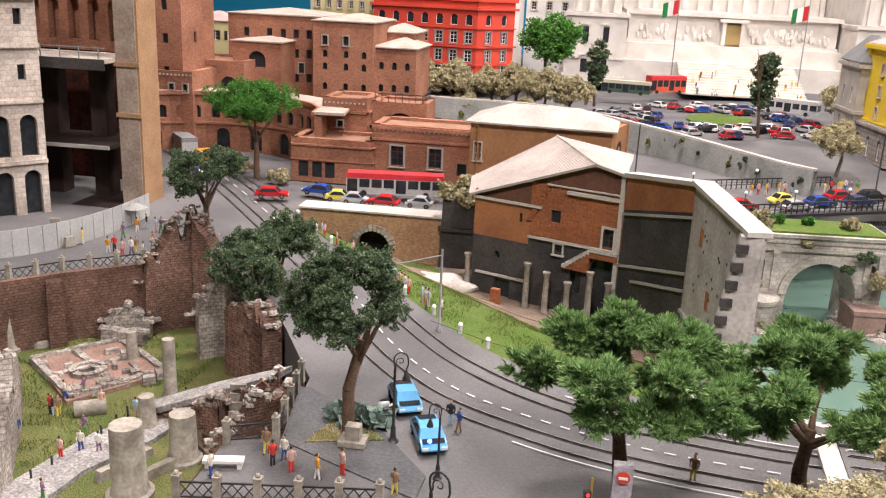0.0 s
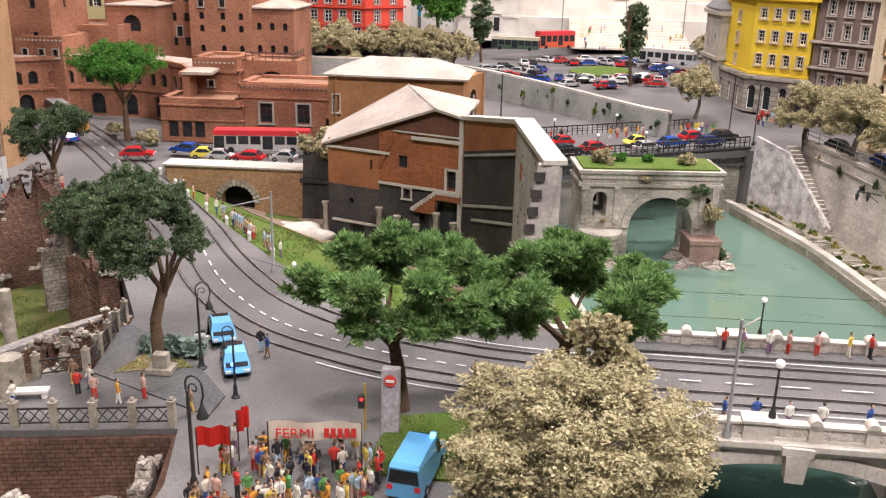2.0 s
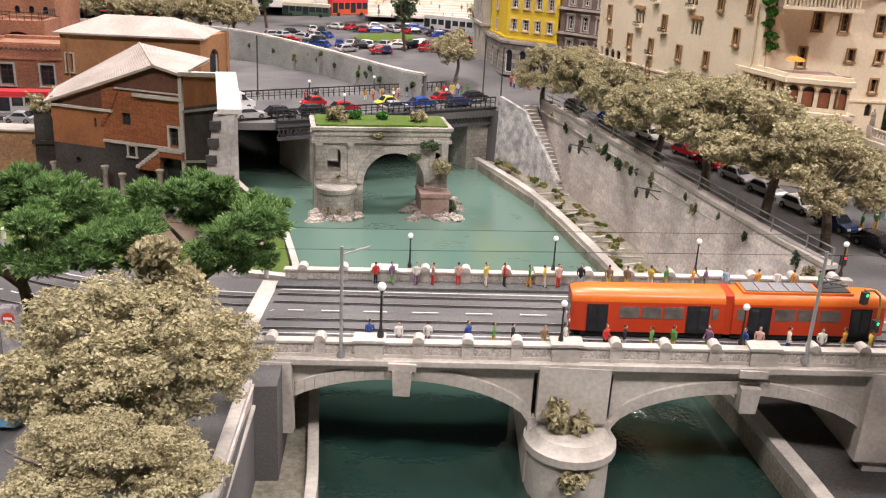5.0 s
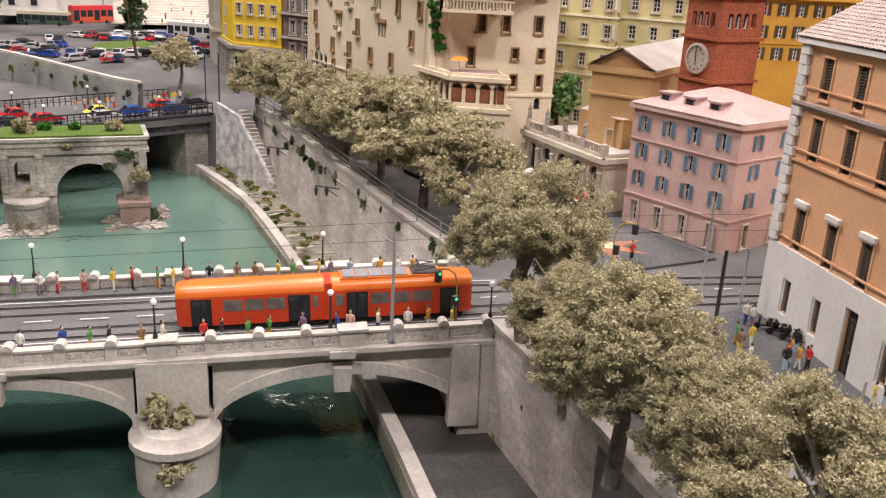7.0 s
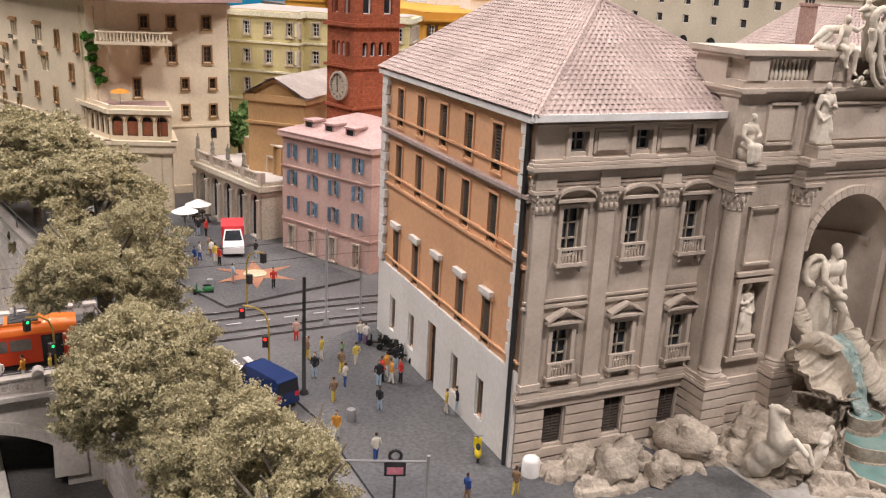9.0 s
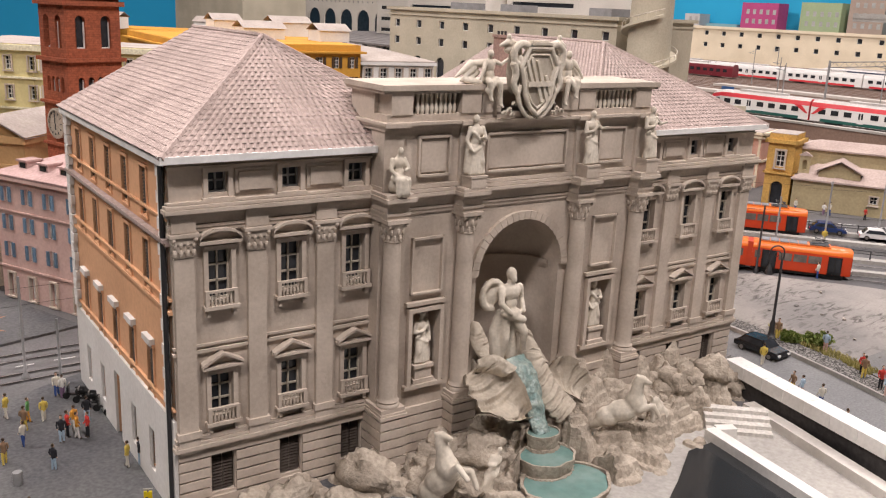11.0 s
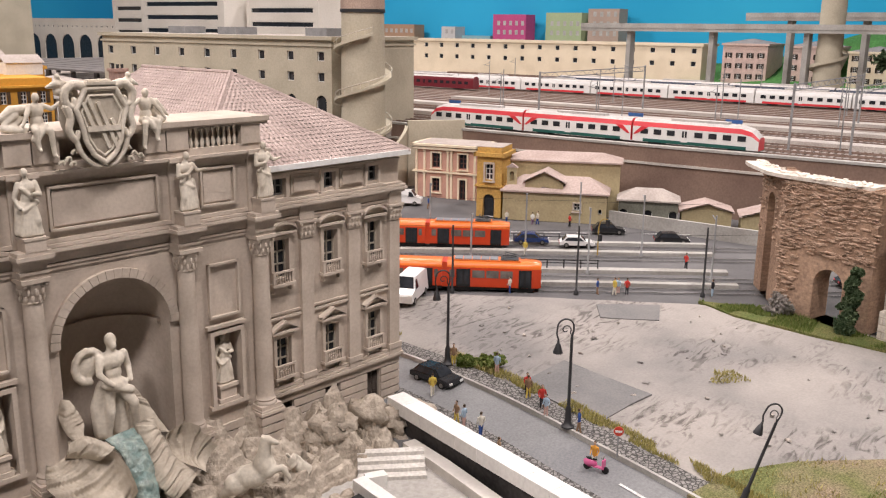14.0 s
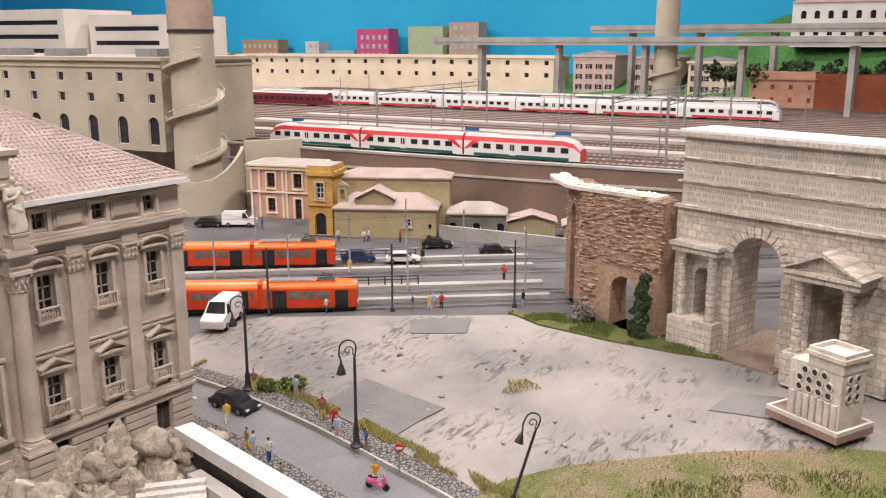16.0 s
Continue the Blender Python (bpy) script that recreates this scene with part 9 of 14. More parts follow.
def figure_blobs(h, lean=1, arm=0):
    """Rounded masses of a draped standing figure with its weight on one leg."""
    L = lean
    b = [(B, (L * 0.02 * h, -0.01 * h, h * 0.935), (h * 0.055, h * 0.065, h * 0.075)), (S, (0.01 * h * L, 0, h * 0.86), (0, 0, h * 0.8), h * 0.036, h * 0.055), (B, (0, 0, h * 0.72), (h * 0.118, h * 0.082, h * 0.115)), (B, (L * 0.015 * h, 0, h * 0.56), (h * 0.088, h * 0.075, h * 0.11)), (B, (L * 0.03 * h, 0, h * 0.455), (h * 0.12, h * 0.09, h * 0.08)),
         (S, (L * 0.05 * h, 0, h * 0.44), (L * 0.06 * h, 0.01 * h, h * 0.04), h * 0.085, h * 0.075), (S, (-L * 0.05 * h, -0.01 * h, h * 0.44), (-L * 0.09 * h, -0.07 * h, h * 0.23), h * 0.082, h * 0.06), (S, (-L * 0.09 * h, -0.07 * h, h * 0.23), (-L * 0.10 * h, -0.02 * h, h * 0.03), h * 0.058, h * 0.06),
         (S, (-L * 0.12 * h, 0, h * 0.78), (-L * 0.17 * h, -h * 0.04, h * 0.60), h * 0.046, h * 0.038), (S, (-L * 0.17 * h, -h * 0.04, h * 0.60), (-L * 0.04 * h, -h * 0.13, h * 0.64), h * 0.036, h * 0.028)]
    if arm:
        b += [(S, (L * 0.12 * h, 0, h * 0.78), (L * 0.22 * h, -h * 0.03, h * 0.66), h * 0.046, h * 0.038), (S, (L * 0.22 * h, -h * 0.03, h * 0.66), (L * 0.33 * h, -h * 0.10, h * 0.70), h * 0.034, h * 0.026)]
    else:
        b += [(S, (L * 0.12 * h, 0, h * 0.78), (L * 0.18 * h, h * 0.01, h * 0.58), h * 0.046, h * 0.038), (S, (L * 0.18 * h, h * 0.01, h * 0.58), (L * 0.15 * h, -h * 0.08, h * 0.44), h * 0.036, h * 0.028)]
    # hanging folds of the robe and the cloak drawn across the hips
    for k in range(7):
        x = (-0.13 + 0.043 * k) * h
        b.append((S, (x * 0.7, -h * 0.075, h * (0.40 + 0.02 * (k % 3))), (x * 1.15, -h * (0.095 - 0.3 * abs(x / h) ** 1.2), h * 0.03), h * 0.016, h * 0.026))
    b += [(S, (-L * 0.12 * h, -h * 0.05, h * 0.50), (L * 0.10 * h, -h * 0.085, h * 0.40), h * 0.034, h * 0.03), (S, (L * 0.10 * h, -h * 0.07, h * 0.72), (-L * 0.10 * h, -h * 0.075, h * 0.52), h * 0.026, h * 0.03), (S, (L * 0.14 * h, 0.02 * h, h * 0.50), (L * 0.17 * h, 0.0, h * 0.08), h * 0.045, h * 0.06)]
    return b


statue("statue", "pale stone bearer statue beside the rearing horse", figure_blobs(0.034), TM @ Matrix.Translation((0.178, -0.082, 0.012)) @ Matrix.Rotation(0.4, 4, "Y"))
statue("statue", "pale stone bearer statue beside the lying horse", figure_blobs(0.030), TM @ Matrix.Translation((0.360, -0.076, 0.022)) @ Matrix.Rotation(-0.7, 4, "Y"))
for u, k in zip(NICHES, (1, -1)):
    statue("statue", "draped pale stone statue on a plinth in its niche", figure_blobs(0.0385, k), TM @ Matrix.Translation((u, -OUT + 0.0030, 0.0815)), voxel=0.0006, group="niche statues")
for u, k, h, z in zip(COLS[1:], (-1, 1, 1), (0.0405, 0.0395, 0.0400), (0.2170, 0.2180, 0.2190)):
    solid("statue_plinth", Form().box(-0.0062, 0.0062, -0.0058, 0.0058, 0, z - 0.2085 - 0.0015).box(-0.0068, 0.0068, -0.0063, 0.0063, z - 0.21, z - 0.2085), TRAVERTINE, "square stone plinth under an attic statue", "plinth", "attic plinths", m=TM @ Matrix.Translation((u + 0.001, -OUT - 0.0105, 0.2085)))
    statue("statue", "draped pale stone statue standing before the attic", figure_blobs(h, k, k > 0), TM @ Matrix.Translation((u + 0.001, -OUT - 0.0105, z)), voxel=0.0006, group="attic statues")
SEATED = [(B, (0.001, -0.001, 0.0285), (0.0021, 0.0024, 0.0028)), (S, (0, 0, 0.026), (0, 0, 0.0235), 0.0014, 0.002), (B, (0, 0, 0.0205), (0.0046, 0.0034, 0.0046)), (B, (0, 0, 0.0145), (0.0044, 0.0036, 0.0044)), (B, (0, 0, 0.0105), (0.0052, 0.0046, 0.0036)),
          (S, (-0.002, 0, 0.0105), (-0.0032, -0.0068, 0.0108), 0.0030, 0.0025), (S, (-0.0032, -0.0068, 0.0108), (-0.003, -0.0068, 0.001), 0.0024, 0.0020), (S, (0.0022, 0, 0.0105), (0.0040, -0.0062, 0.0100), 0.0030, 0.0025), (S, (0.0040, -0.0062, 0.0100), (0.0046, -0.0054, 0.001), 0.0024, 0.0020),
          (S, (-0.0045, 0, 0.0228), (-0.0064, -0.002, 0.0165), 0.0018, 0.0015), (S, (-0.0064, -0.002, 0.0165), (-0.0035, -0.006, 0.0125), 0.0014, 0.0012), (S, (0.0045, 0, 0.0228), (0.0062, -0.003, 0.0170), 0.0018, 0.0015), (S, (0.0062, -0.003, 0.0170), (0.002, -0.006, 0.0165), 0.0014, 0.0012), (S, (0.0, -0.007, 0.010), (0.001, -0.007, 0.002), 0.003, 0.0034), (S, (-0.004, -0.004, 0.013), (0.004, -0.004, 0.010), 0.002, 0.0022), (B, (0, 0.002, 0.005), (0.0058, 0.0045, 0.0055))]
statue("statue", "draped pale stone statue seated before the attic", SEATED, TM @ Matrix.Translation((COLS[0], -OUT - 0.0100, 0.2082)) @ Matrix.Scale(0.98, 4), voxel=0.0006, group="attic statues")
t, L = side_frame((0.884, 0.938), (0.916, 0.772))
for s in (0.02, 0.26, 0.5, 0.74):
    statue("statue", "small grey stone statue on the arcade balustrade", figure_blobs(0.020), t @ Matrix.Translation((s * L, 0.002, 0.0825)), voxel=0.0008, group="balustrade statues", material=COLUMN)
# coat of arms on the attic
ca = thing("coat_of_arms", "large carved stone shield in a scrolled frame on the attic", "sculpture", m=TM @ Matrix.Translation((0.2495, -OUT - 0.0095, 0.2555)))
shape = [(0, 0.001), (0.0065, 0.006), (0.0110, 0.014), (0.0128, 0.024), (0.0160, 0.034), (0.0095, 0.046), (-0.0095, 0.046), (-0.0160, 0.034), (-0.0128, 0.024), (-0.0110, 0.014), (-0.0065, 0.006)]
part("shield", Form().prism(shape, 0, 0.0045, t=Matrix.Rotation(math.pi / 2, 4, "X")), CARVED, ca)
f = Form()
for k, r in ((1.0, 0.0017), (0.80, 0.0008)):
    ring = [(x * k, 0.024 + (z - 0.024) * (k * 0.97 + 0.03)) for x, z in shape]
    for (x0, z0), (x1, z1) in zip(ring, ring[1:] + ring[:1]):
        f.tube((x0, -0.0048, z0), (x1, -0.0048, z1), r, n=8)
        f.ball((x1, -0.0048, z1), r, 6)
part("shield_rim", f, STATUE, ca, smooth=True)
for x, z0, z1 in ((-0.0066, 0.022, 0.039), (-0.0022, 0.009, 0.041), (0.0026, 0.008, 0.039), (0.0070, 0.013, 0.028)):
    part("diagonal_band", Form().box(-0.0011, 0.0011, -0.0062, -0.0044, z0 - 0.024, z1 - 0.024), STATUE, ca, m=Matrix.Translation((x, 0, 0.024)) @ Matrix.Rotation(-0.36, 4, "Y"))
part("cross_band", Form().box(-0.0105, 0.0105, -0.0070, -0.0044, 0.0205, 0.0238), STATUE, ca)
part("top_moulding", Form().box(-0.0085, 0.0085, -0.0055, 0.001, 0.0468, 0.0482).box(-0.0095, 0.0095, -0.0068, 0.002, 0.0482, 0.0500).box(-0.0070, 0.0070, -0.0050, 0.001, 0.0500, 0.0512), STATUE, ca)


def curl(pts, r0, r1, y=-0.003):
    """A tapering carved scroll along a bent line in the shield's plane."""
    line = smooth_line(pts, 7)
    f = Form()
    for k, (p, q) in enumerate(zip(line, line[1:])):
        s0, s1 = k / (len(line) - 1), (k + 1) / (len(line) - 1)
        f.tube((p[0], y, p[1]), (q[0], y, q[1]), r0 + (r1 - r0) * s0, r0 + (r1 - r0) * s1, 8)
        f.ball((q[0], y, q[1]), r0 + (r1 - r0) * s1, 6)
    return f


for s in (-1, 1):
    part("scroll", curl([(s * x, z) for x, z in ((0.009, 0.0470), (0.016, 0.0485), (0.0215, 0.0440), (0.0205, 0.0370), (0.0165, 0.0360), (0.0160, 0.0395))], 0.0030, 0.0020), STATUE, ca, smooth=True)
    part("scroll", curl([(s * x, z) for x, z in ((0.0215, 0.0360), (0.0190, 0.0290), (0.0205, 0.0220), (0.0170, 0.0160), (0.0150, 0.0200))], 0.0028, 0.0018), STATUE, ca, smooth=True)
    part("scroll", curl([(s * x, z) for x, z in ((0.0170, 0.0170), (0.0135, 0.0070), (0.0070, 0.0000), (0.0020, -0.0010), (0.0025, 0.0015))], 0.0018, 0.0012), STATUE, ca, smooth=True)
    for k, (x, z) in enumerate(((0.0165, 0.0080), (0.0205, 0.0040), (0.0250, 0.0020), (0.0180, 0.0010))):
        part("leaf_curl", curl([(s * (x + 0.0022 * (1 - 0.18 * i) * math.cos(0.9 * i)), z + 0.0022 * (1 - 0.18 * i) * math.sin(0.9 * i)) for i in range(5)], 0.0011, 0.0007, -0.001), STATUE, ca, smooth=True)
    part("backing_cloth", Form().ball((s * 0.0165, 0.002, 0.032), (0.0065, 0.0030, 0.0165), 14, rough=0.35, seed=5), CARVED, ca, smooth=True)
    r = s * (1.0 if s < 0 else 0.75)
    statue("statue", "winged pale stone figure seated beside the shield", [
        (B, (0, -0.001, 0.0195), (0.0023, 0.0026, 0.0030)), (S, (0, 0, 0.017), (0, 0, 0.015), 0.0014, 0.002), (B, (0, 0, 0.0118), (0.0046, 0.0036, 0.0050)), (B, (0, 0, 0.0055), (0.0042, 0.0036, 0.0045)), (B, (0, 0, 0.0018), (0.0050, 0.0045, 0.0034)),
        (S, (-s * 0.001, -0.002, 0.002), (-s * 0.0045, -0.0075, 0.0005), 0.0026, 0.0021), (S, (-s * 0.0045, -0.0075, 0.0005), (-s * 0.0060, -0.0070, -0.0140), 0.0020, 0.0014), (S, (-s * 0.006, -0.007, -0.014), (-s * 0.0065, -0.0095, -0.015), 0.0012, 0.0009),
        (S, (s * 0.0025, -0.002, 0.002), (s * 0.0045, -0.0080, 0.0010), 0.0026, 0.0021), (S, (s * 0.0045, -0.0080, 0.0010), (s * 0.0030, -0.0078, -0.0095), 0.0020, 0.0014), (S, (s * 0.003, -0.0078, -0.0095), (s * 0.003, -0.010, -0.0105), 0.0012, 0.0009), (S, (-s * 0.003, -0.005, 0.003), (s * 0.004, -0.006, -0.004), 0.0022, 0.0028),
        (S, (-s * 0.004, 0, 0.0148), (-s * 0.0085, -0.002, 0.0125), 0.0017, 0.0015), (S, (-s * 0.0085, -0.002, 0.0125), (-s * 0.0145, -0.002, 0.0165), 0.0014, 0.0011), (S, (s * 0.004, -0.001, 0.0148), (s * 0.0075, -0.004, 0.0090), 0.0017, 0.0015), (S, (s * 0.0075, -0.004, 0.0090), (s * 0.0105, -0.005, 0.0035), 0.0013, 0.0010),
        (S, (r * 0.003, 0.002, 0.013), (r * 0.0125, 0.004, 0.0125), 0.0030, 0.0028), (S, (r * 0.0125, 0.004, 0.0125), (r * 0.0245, 0.004, 0.0040), 0.0030, 0.0010), (S, (r * 0.0110, 0.003, 0.0095), (r * 0.0210, 0.003, 0.0015), 0.0026, 0.0010), (S, (r * 0.0080, 0.003, 0.0070), (r * 0.0160, 0.003, 0.0005), 0.0024, 0.0012), (S, (r * 0.018, 0.002, 0.002), (r * 0.008, 0.001, 0.000), 0.0022, 0.003)],
        TM @ Matrix.Translation((0.2490 + s * 0.0350, -OUT - 0.0040, 0.2775)), voxel=0.0006, group="shield figures")
    statue("statue", "small pale stone child figure above the shield scroll", [(B, (0, 0, 0.009), (0.0019, 0.002, 0.0022)), (B, (-s * 0.002, 0, 0.0045), (0.0026, 0.0024, 0.0034)), (S, (-s * 0.002, 0, 0.003), (-s * 0.007, -0.002, -0.001), 0.0020, 0.0012), (S, (s * 0.001, 0, 0.005), (s * 0.0065, 0.001, 0.0030), 0.0026, 0.0010), (S, (-s * 0.003, -0.001, 0.006), (-s * 0.007, -0.003, 0.005), 0.0011, 0.0008), (B, (-s * 0.001, 0.001, 0.0005), (0.004, 0.003, 0.003))],
           TM @ Matrix.Translation((0.2495 + s * 0.0225, -OUT - 0.0070, 0.2995)), voxel=0.0006, group="shield figures")

# sunken court of the fountain
slab("ground_fountain_court", [(1.03, -0.35), (1.03, 0.202), (1.38, 0.165), (1.385, 0.13), (1.29, -0.20), (1.27, -0.35)], mat("court_stone", (0.40, 0.38, 0.35), (0.32, 0.3, 0.28), 0.8, 20, 300, 0.12, 0.2), "pale grey stone court round the fountain", "ground", top=flat(0.0052), deep=0.012)
f = Form()
for j in range(4):
    f.box(-0.016, 0.036, -0.0075 * (j + 1), -0.0075 * j, 0.0, 0.012 - 0.003 * j)
solid("court_steps", f, mat("pale_step", (0.58, 0.55, 0.51), (0.48, 0.45, 0.41)), "low pale stone steps beside the rocks", "stairs", kind="structure", m=pose(1.320, 0.1, 0.0052, 0, 0, -46))
solid("court_rim", strip([(1.353, 0.095), (1.340, 0.05), (1.305, -0.05), (1.272, -0.17), (1.25, -0.3)], 0.006, 0.013, thick=0.010), WHITE_STONE, "pale stone ledge along the fountain court", "wall", kind="structure")
solid("court_rim_inner", strip([(1.279, 0.083), (1.257, -0.001), (1.232, -0.09), (1.2, -0.2)], 0.0052, 0.015, thick=0.012), WHITE_PLASTER, "pale stone rim of the pool", "wall", kind="structure")
solid("court_rim_front", strip([(1.2845, 0.081), (1.298, 0.073)], 0.0045, 0.0148, thick=0.012), WHITE_PLASTER, "pale stone rim of the pool", "wall", kind="structure")
slab("pool", [(1.275, 0.076), (1.252, -0.001), (1.227, -0.09), (1.19, -0.2), (1.05, -0.2), (1.12, 0.02), (1.2, 0.055), (1.245, 0.078)], mat("pool_dark", (0.02, 0.022, 0.024), (0.03, 0.032, 0.034), 0.12, 20, 200, 0.1, 0.1), "dark still pool before the fountain", "water", top=flat(0.0075), deep=0.004)
PL = [(1.378, 0.130), (1.352, 0.040), (1.3235, -0.06), (1.286, -0.20), (1.262, -0.32)]
# near-black body: the shaded slot under the coping put into its colour
pw = solid("street_wall", strip(PL, 0.0050, 0.025, thick=0.025), SOOT_AND_SHADE, "long white parapet wall between fountain and street", "wall", kind="structure")
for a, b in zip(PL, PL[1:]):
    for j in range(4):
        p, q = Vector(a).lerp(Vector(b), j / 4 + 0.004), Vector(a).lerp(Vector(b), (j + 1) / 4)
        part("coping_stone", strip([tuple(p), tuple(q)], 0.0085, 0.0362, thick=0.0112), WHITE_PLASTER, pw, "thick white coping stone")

# ---- street and gravel field ----
ST = smooth_line([(1.447, 0.45), (1.459, 0.25), (1.439, 0.10), (1.399, -0.05), (1.367, -0.16), (1.327, -0.32)], 6)
SETTS = setts_material()
solid("street_path", strip(offset(ST, -0.058), 0.0150, 0.0030, thick=0.004, top=gz), mat("path_asphalt", (0.20, 0.20, 0.20), (0.16, 0.16, 0.16), 0.9, 20, 400, 0.12, 0.2), "smooth grey path beside the parapet wall", "pavement", kind="structure")
solid("street", strip(ST, 0.030, 0.0022, thick=0.004, top=gz), mat("street_asphalt", (0.165, 0.165, 0.17), (0.21, 0.21, 0.21), 0.8, 12, 500, 0.14, 0.15), "dark grey street beside the gravel field", "road", kind="structure")
solid("street_cobbles", strip(offset(ST, -0.031), 0.0110, 0.0036, thick=0.004, top=gz), SETTS, "strip of small grey cobbles along the street", "paving", kind="structure")
solid("street_pavement", strip(offset(ST, 0.040), 0.0105, 0.0058, thick=0.006, top=gz), SETTS, "narrow cobbled grey pavement between street and field", "pavement", kind="structure")
solid("street_kerb", strip(offset(ST, 0.0295), 0.0012, 0.0066, thick=0.006, top=gz), CONCRETE, "grey kerb stones along the street", "kerb", kind="structure")
mk = offset(ST, 0.004)
f = Form()
strip(mk[19:22], 0.0012, 0.0028, f, top=gz)
strip(mk[6:9], 0.0012, 0.0028, f, top=gz)
ah = Vector(mk[21]) - Vector(mk[20])
ah.normalize()
tip, side = Vector(mk[21]) + ah * 0.006, Vector((-ah.y, ah.x)) * 0.0035
f.poly([(*(Vector(mk[21]) - side), gz(mk[21][0]) + 0.0029), (*tip, gz(tip.x) + 0.0029), (*(Vector(mk[21]) + side), gz(mk[21][0]) + 0.0029)])
solid("street_marking", f, WHITE_LINE, "worn white dashes on the street", "road marking", kind="structure")
E1 = offset(ST, 0.0505)
slab("gravel_field", E1[4:] + [(1.40, -0.60), (1.95, -0.60), (2.0, -0.45), (1.84, -0.30), (1.80, -0.12), (1.825, -0.04), (1.795, 0.035), (1.665, 0.285), (1.61, 0.325), (1.53, 0.30)], GRAVEL, "pale trampled gravel field with dark wet patches", "ground", top=lambda x, y: gz(x) + 0.0045 + 0.0012 * noise.noise(Vector((x * 25, y * 25, 3))), deep=0.008, step=0.03)
STAIN = mat("damp_gravel", (0.150, 0.147, 0.146), (0.20, 0.19, 0.183), 0.85, 16, 450, 0.1, 0.3)
gtop = lambda x, y: gz(x) + 0.0058 + 0.0012 * noise.noise(Vector((x * 25, y * 25, 3)))
slab("damp_patch", [(1.493, 0.077), (1.463, -0.017), (1.540, -0.032), (1.561, 0.069)], STAIN, "dark damp patch in the gravel", "ground", top=gtop, deep=0.003, step=0.02)
slab("damp_patch", [(1.642, -0.245), (1.690, -0.255), (1.700, -0.300), (1.650, -0.300)], STAIN, "dark damp patch in the gravel", "ground", top=gtop, deep=0.003, step=0.02)
slab("damp_patch", [(1.728, 0.121), (1.693, 0.098), (1.721, 0.041), (1.768, 0.061)], STAIN, "dark damp patch in the gravel", "ground", top=gtop, deep=0.003, step=0.02)


def tufts(name, label, outline, n, material, seed, size=0.004, top=gz, lift=0.004):
    """Grass fibres standing over a plan of points, as one field."""
    rnd = random.Random(seed)
    xs, ys = [p[0] for p in outline], [p[1] for p in outline]
    V, F = [], []

    def inside(x, y):
        r = False
        for (x0, y0), (x1, y1) in zip(outline, outline[1:] + outline[:1]):
            if (y0 > y) != (y1 > y) and x < (x1 - x0) * (y - y0) / (y1 - y0) + x0:
                r = not r
        return r
    while len(F) < n:
        x, y = rnd.uniform(min(xs), max(xs)), rnd.uniform(min(ys), max(ys))
        if not inside(x, y) or noise.noise(Vector((x * 30, y * 30, seed))) < -0.12:
            continue
        z, a, h = top(x, y) + lift - 0.0015, rnd.uniform(0, 6.28), size * rnd.uniform(0.5, 1.3)
        w = size * 0.16
        i = len(V)
        dx, dy = rnd.uniform(-1, 1) * h * 0.5, rnd.uniform(-1, 1) * h * 0.5
        V += [(x - w * math.cos(a), y - w * math.sin(a), z), (x + w * math.cos(a), y + w * math.sin(a), z), (x + dx, y + dy, z + h)]
        F.append((i, i + 1, i + 2))
    me = bpy.data.meshes.new(name)
    me.from_pydata(V, [], F)
    me.materials.append(material)
    return tagged(new(name, me), label, "grass", kind="stuff")


TUFT_DRY = foliage("dry_tuft", (0.34, 0.30, 0.10), (0.25, 0.22, 0.09), (0.50, 0.44, 0.20))
TUFT = foliage("green_tuft", (0.13, 0.175, 0.045), (0.09, 0.125, 0.03), (0.25, 0.27, 0.09))
field = [(1.405, -0.12), (1.45, -0.135), (1.49, -0.17), (1.56, -0.26), (1.62, -0.36), (1.66, -0.50), (1.60, -0.60), (1.40, -0.60), (1.385, -0.3)]
slab("verge", field, GRASS_DRY, "patchy dry grass at the field's edge", "ground", top=gtop, deep=0.004, low=0.0006)
tufts("grass", "patchy dry and green grass fibres", field, 3200, TUFT_DRY, 1, top=gtop, lift=0.002)
tufts("grass", "patchy green grass fibres", [(1.41, -0.2), (1.50, -0.24), (1.6, -0.40), (1.6, -0.6), (1.40, -0.6)], 9000, TUFT, 2, top=gtop, lift=0.002)
strip_edge = [E1[6 + j] for j in range(22)]
tufts("grass", "dry grass along the pavement", strip_edge + offset(strip_edge, 0.014)[::-1], 5000, TUFT_DRY, 3, top=gtop, lift=0.0015)
gf = [(1.805, 0.03), (1.83, -0.05), (1.80, -0.13), (1.79, -0.20), (1.765, -0.23), (1.765, -0.13), (1.78, -0.02)]
slab("verge_gate", gf, GRASS, "patchy green grass at the gate's foot", "ground", top=gtop, deep=0.004, low=0.0006)
tufts("grass", "patchy green grass fibres", gf, 4000, TUFT, 4, top=gtop, lift=0.002)
slab("earth_gate", [(1.77, -0.22), (1.75, -0.28), (1.86, -0.33), (1.88, -0.25)], EARTH, "bare reddish earth in the gateway", "ground", top=gtop, deep=0.004, low=0.0008)
tufts("grass", "green tuft in the gravel", [(1.605, -0.05), (1.63, -0.075), (1.615, -0.095), (1.59, -0.07)], 260, TUFT_DRY, 5, top=gtop, lift=0.002)
rnd = random.Random(8)
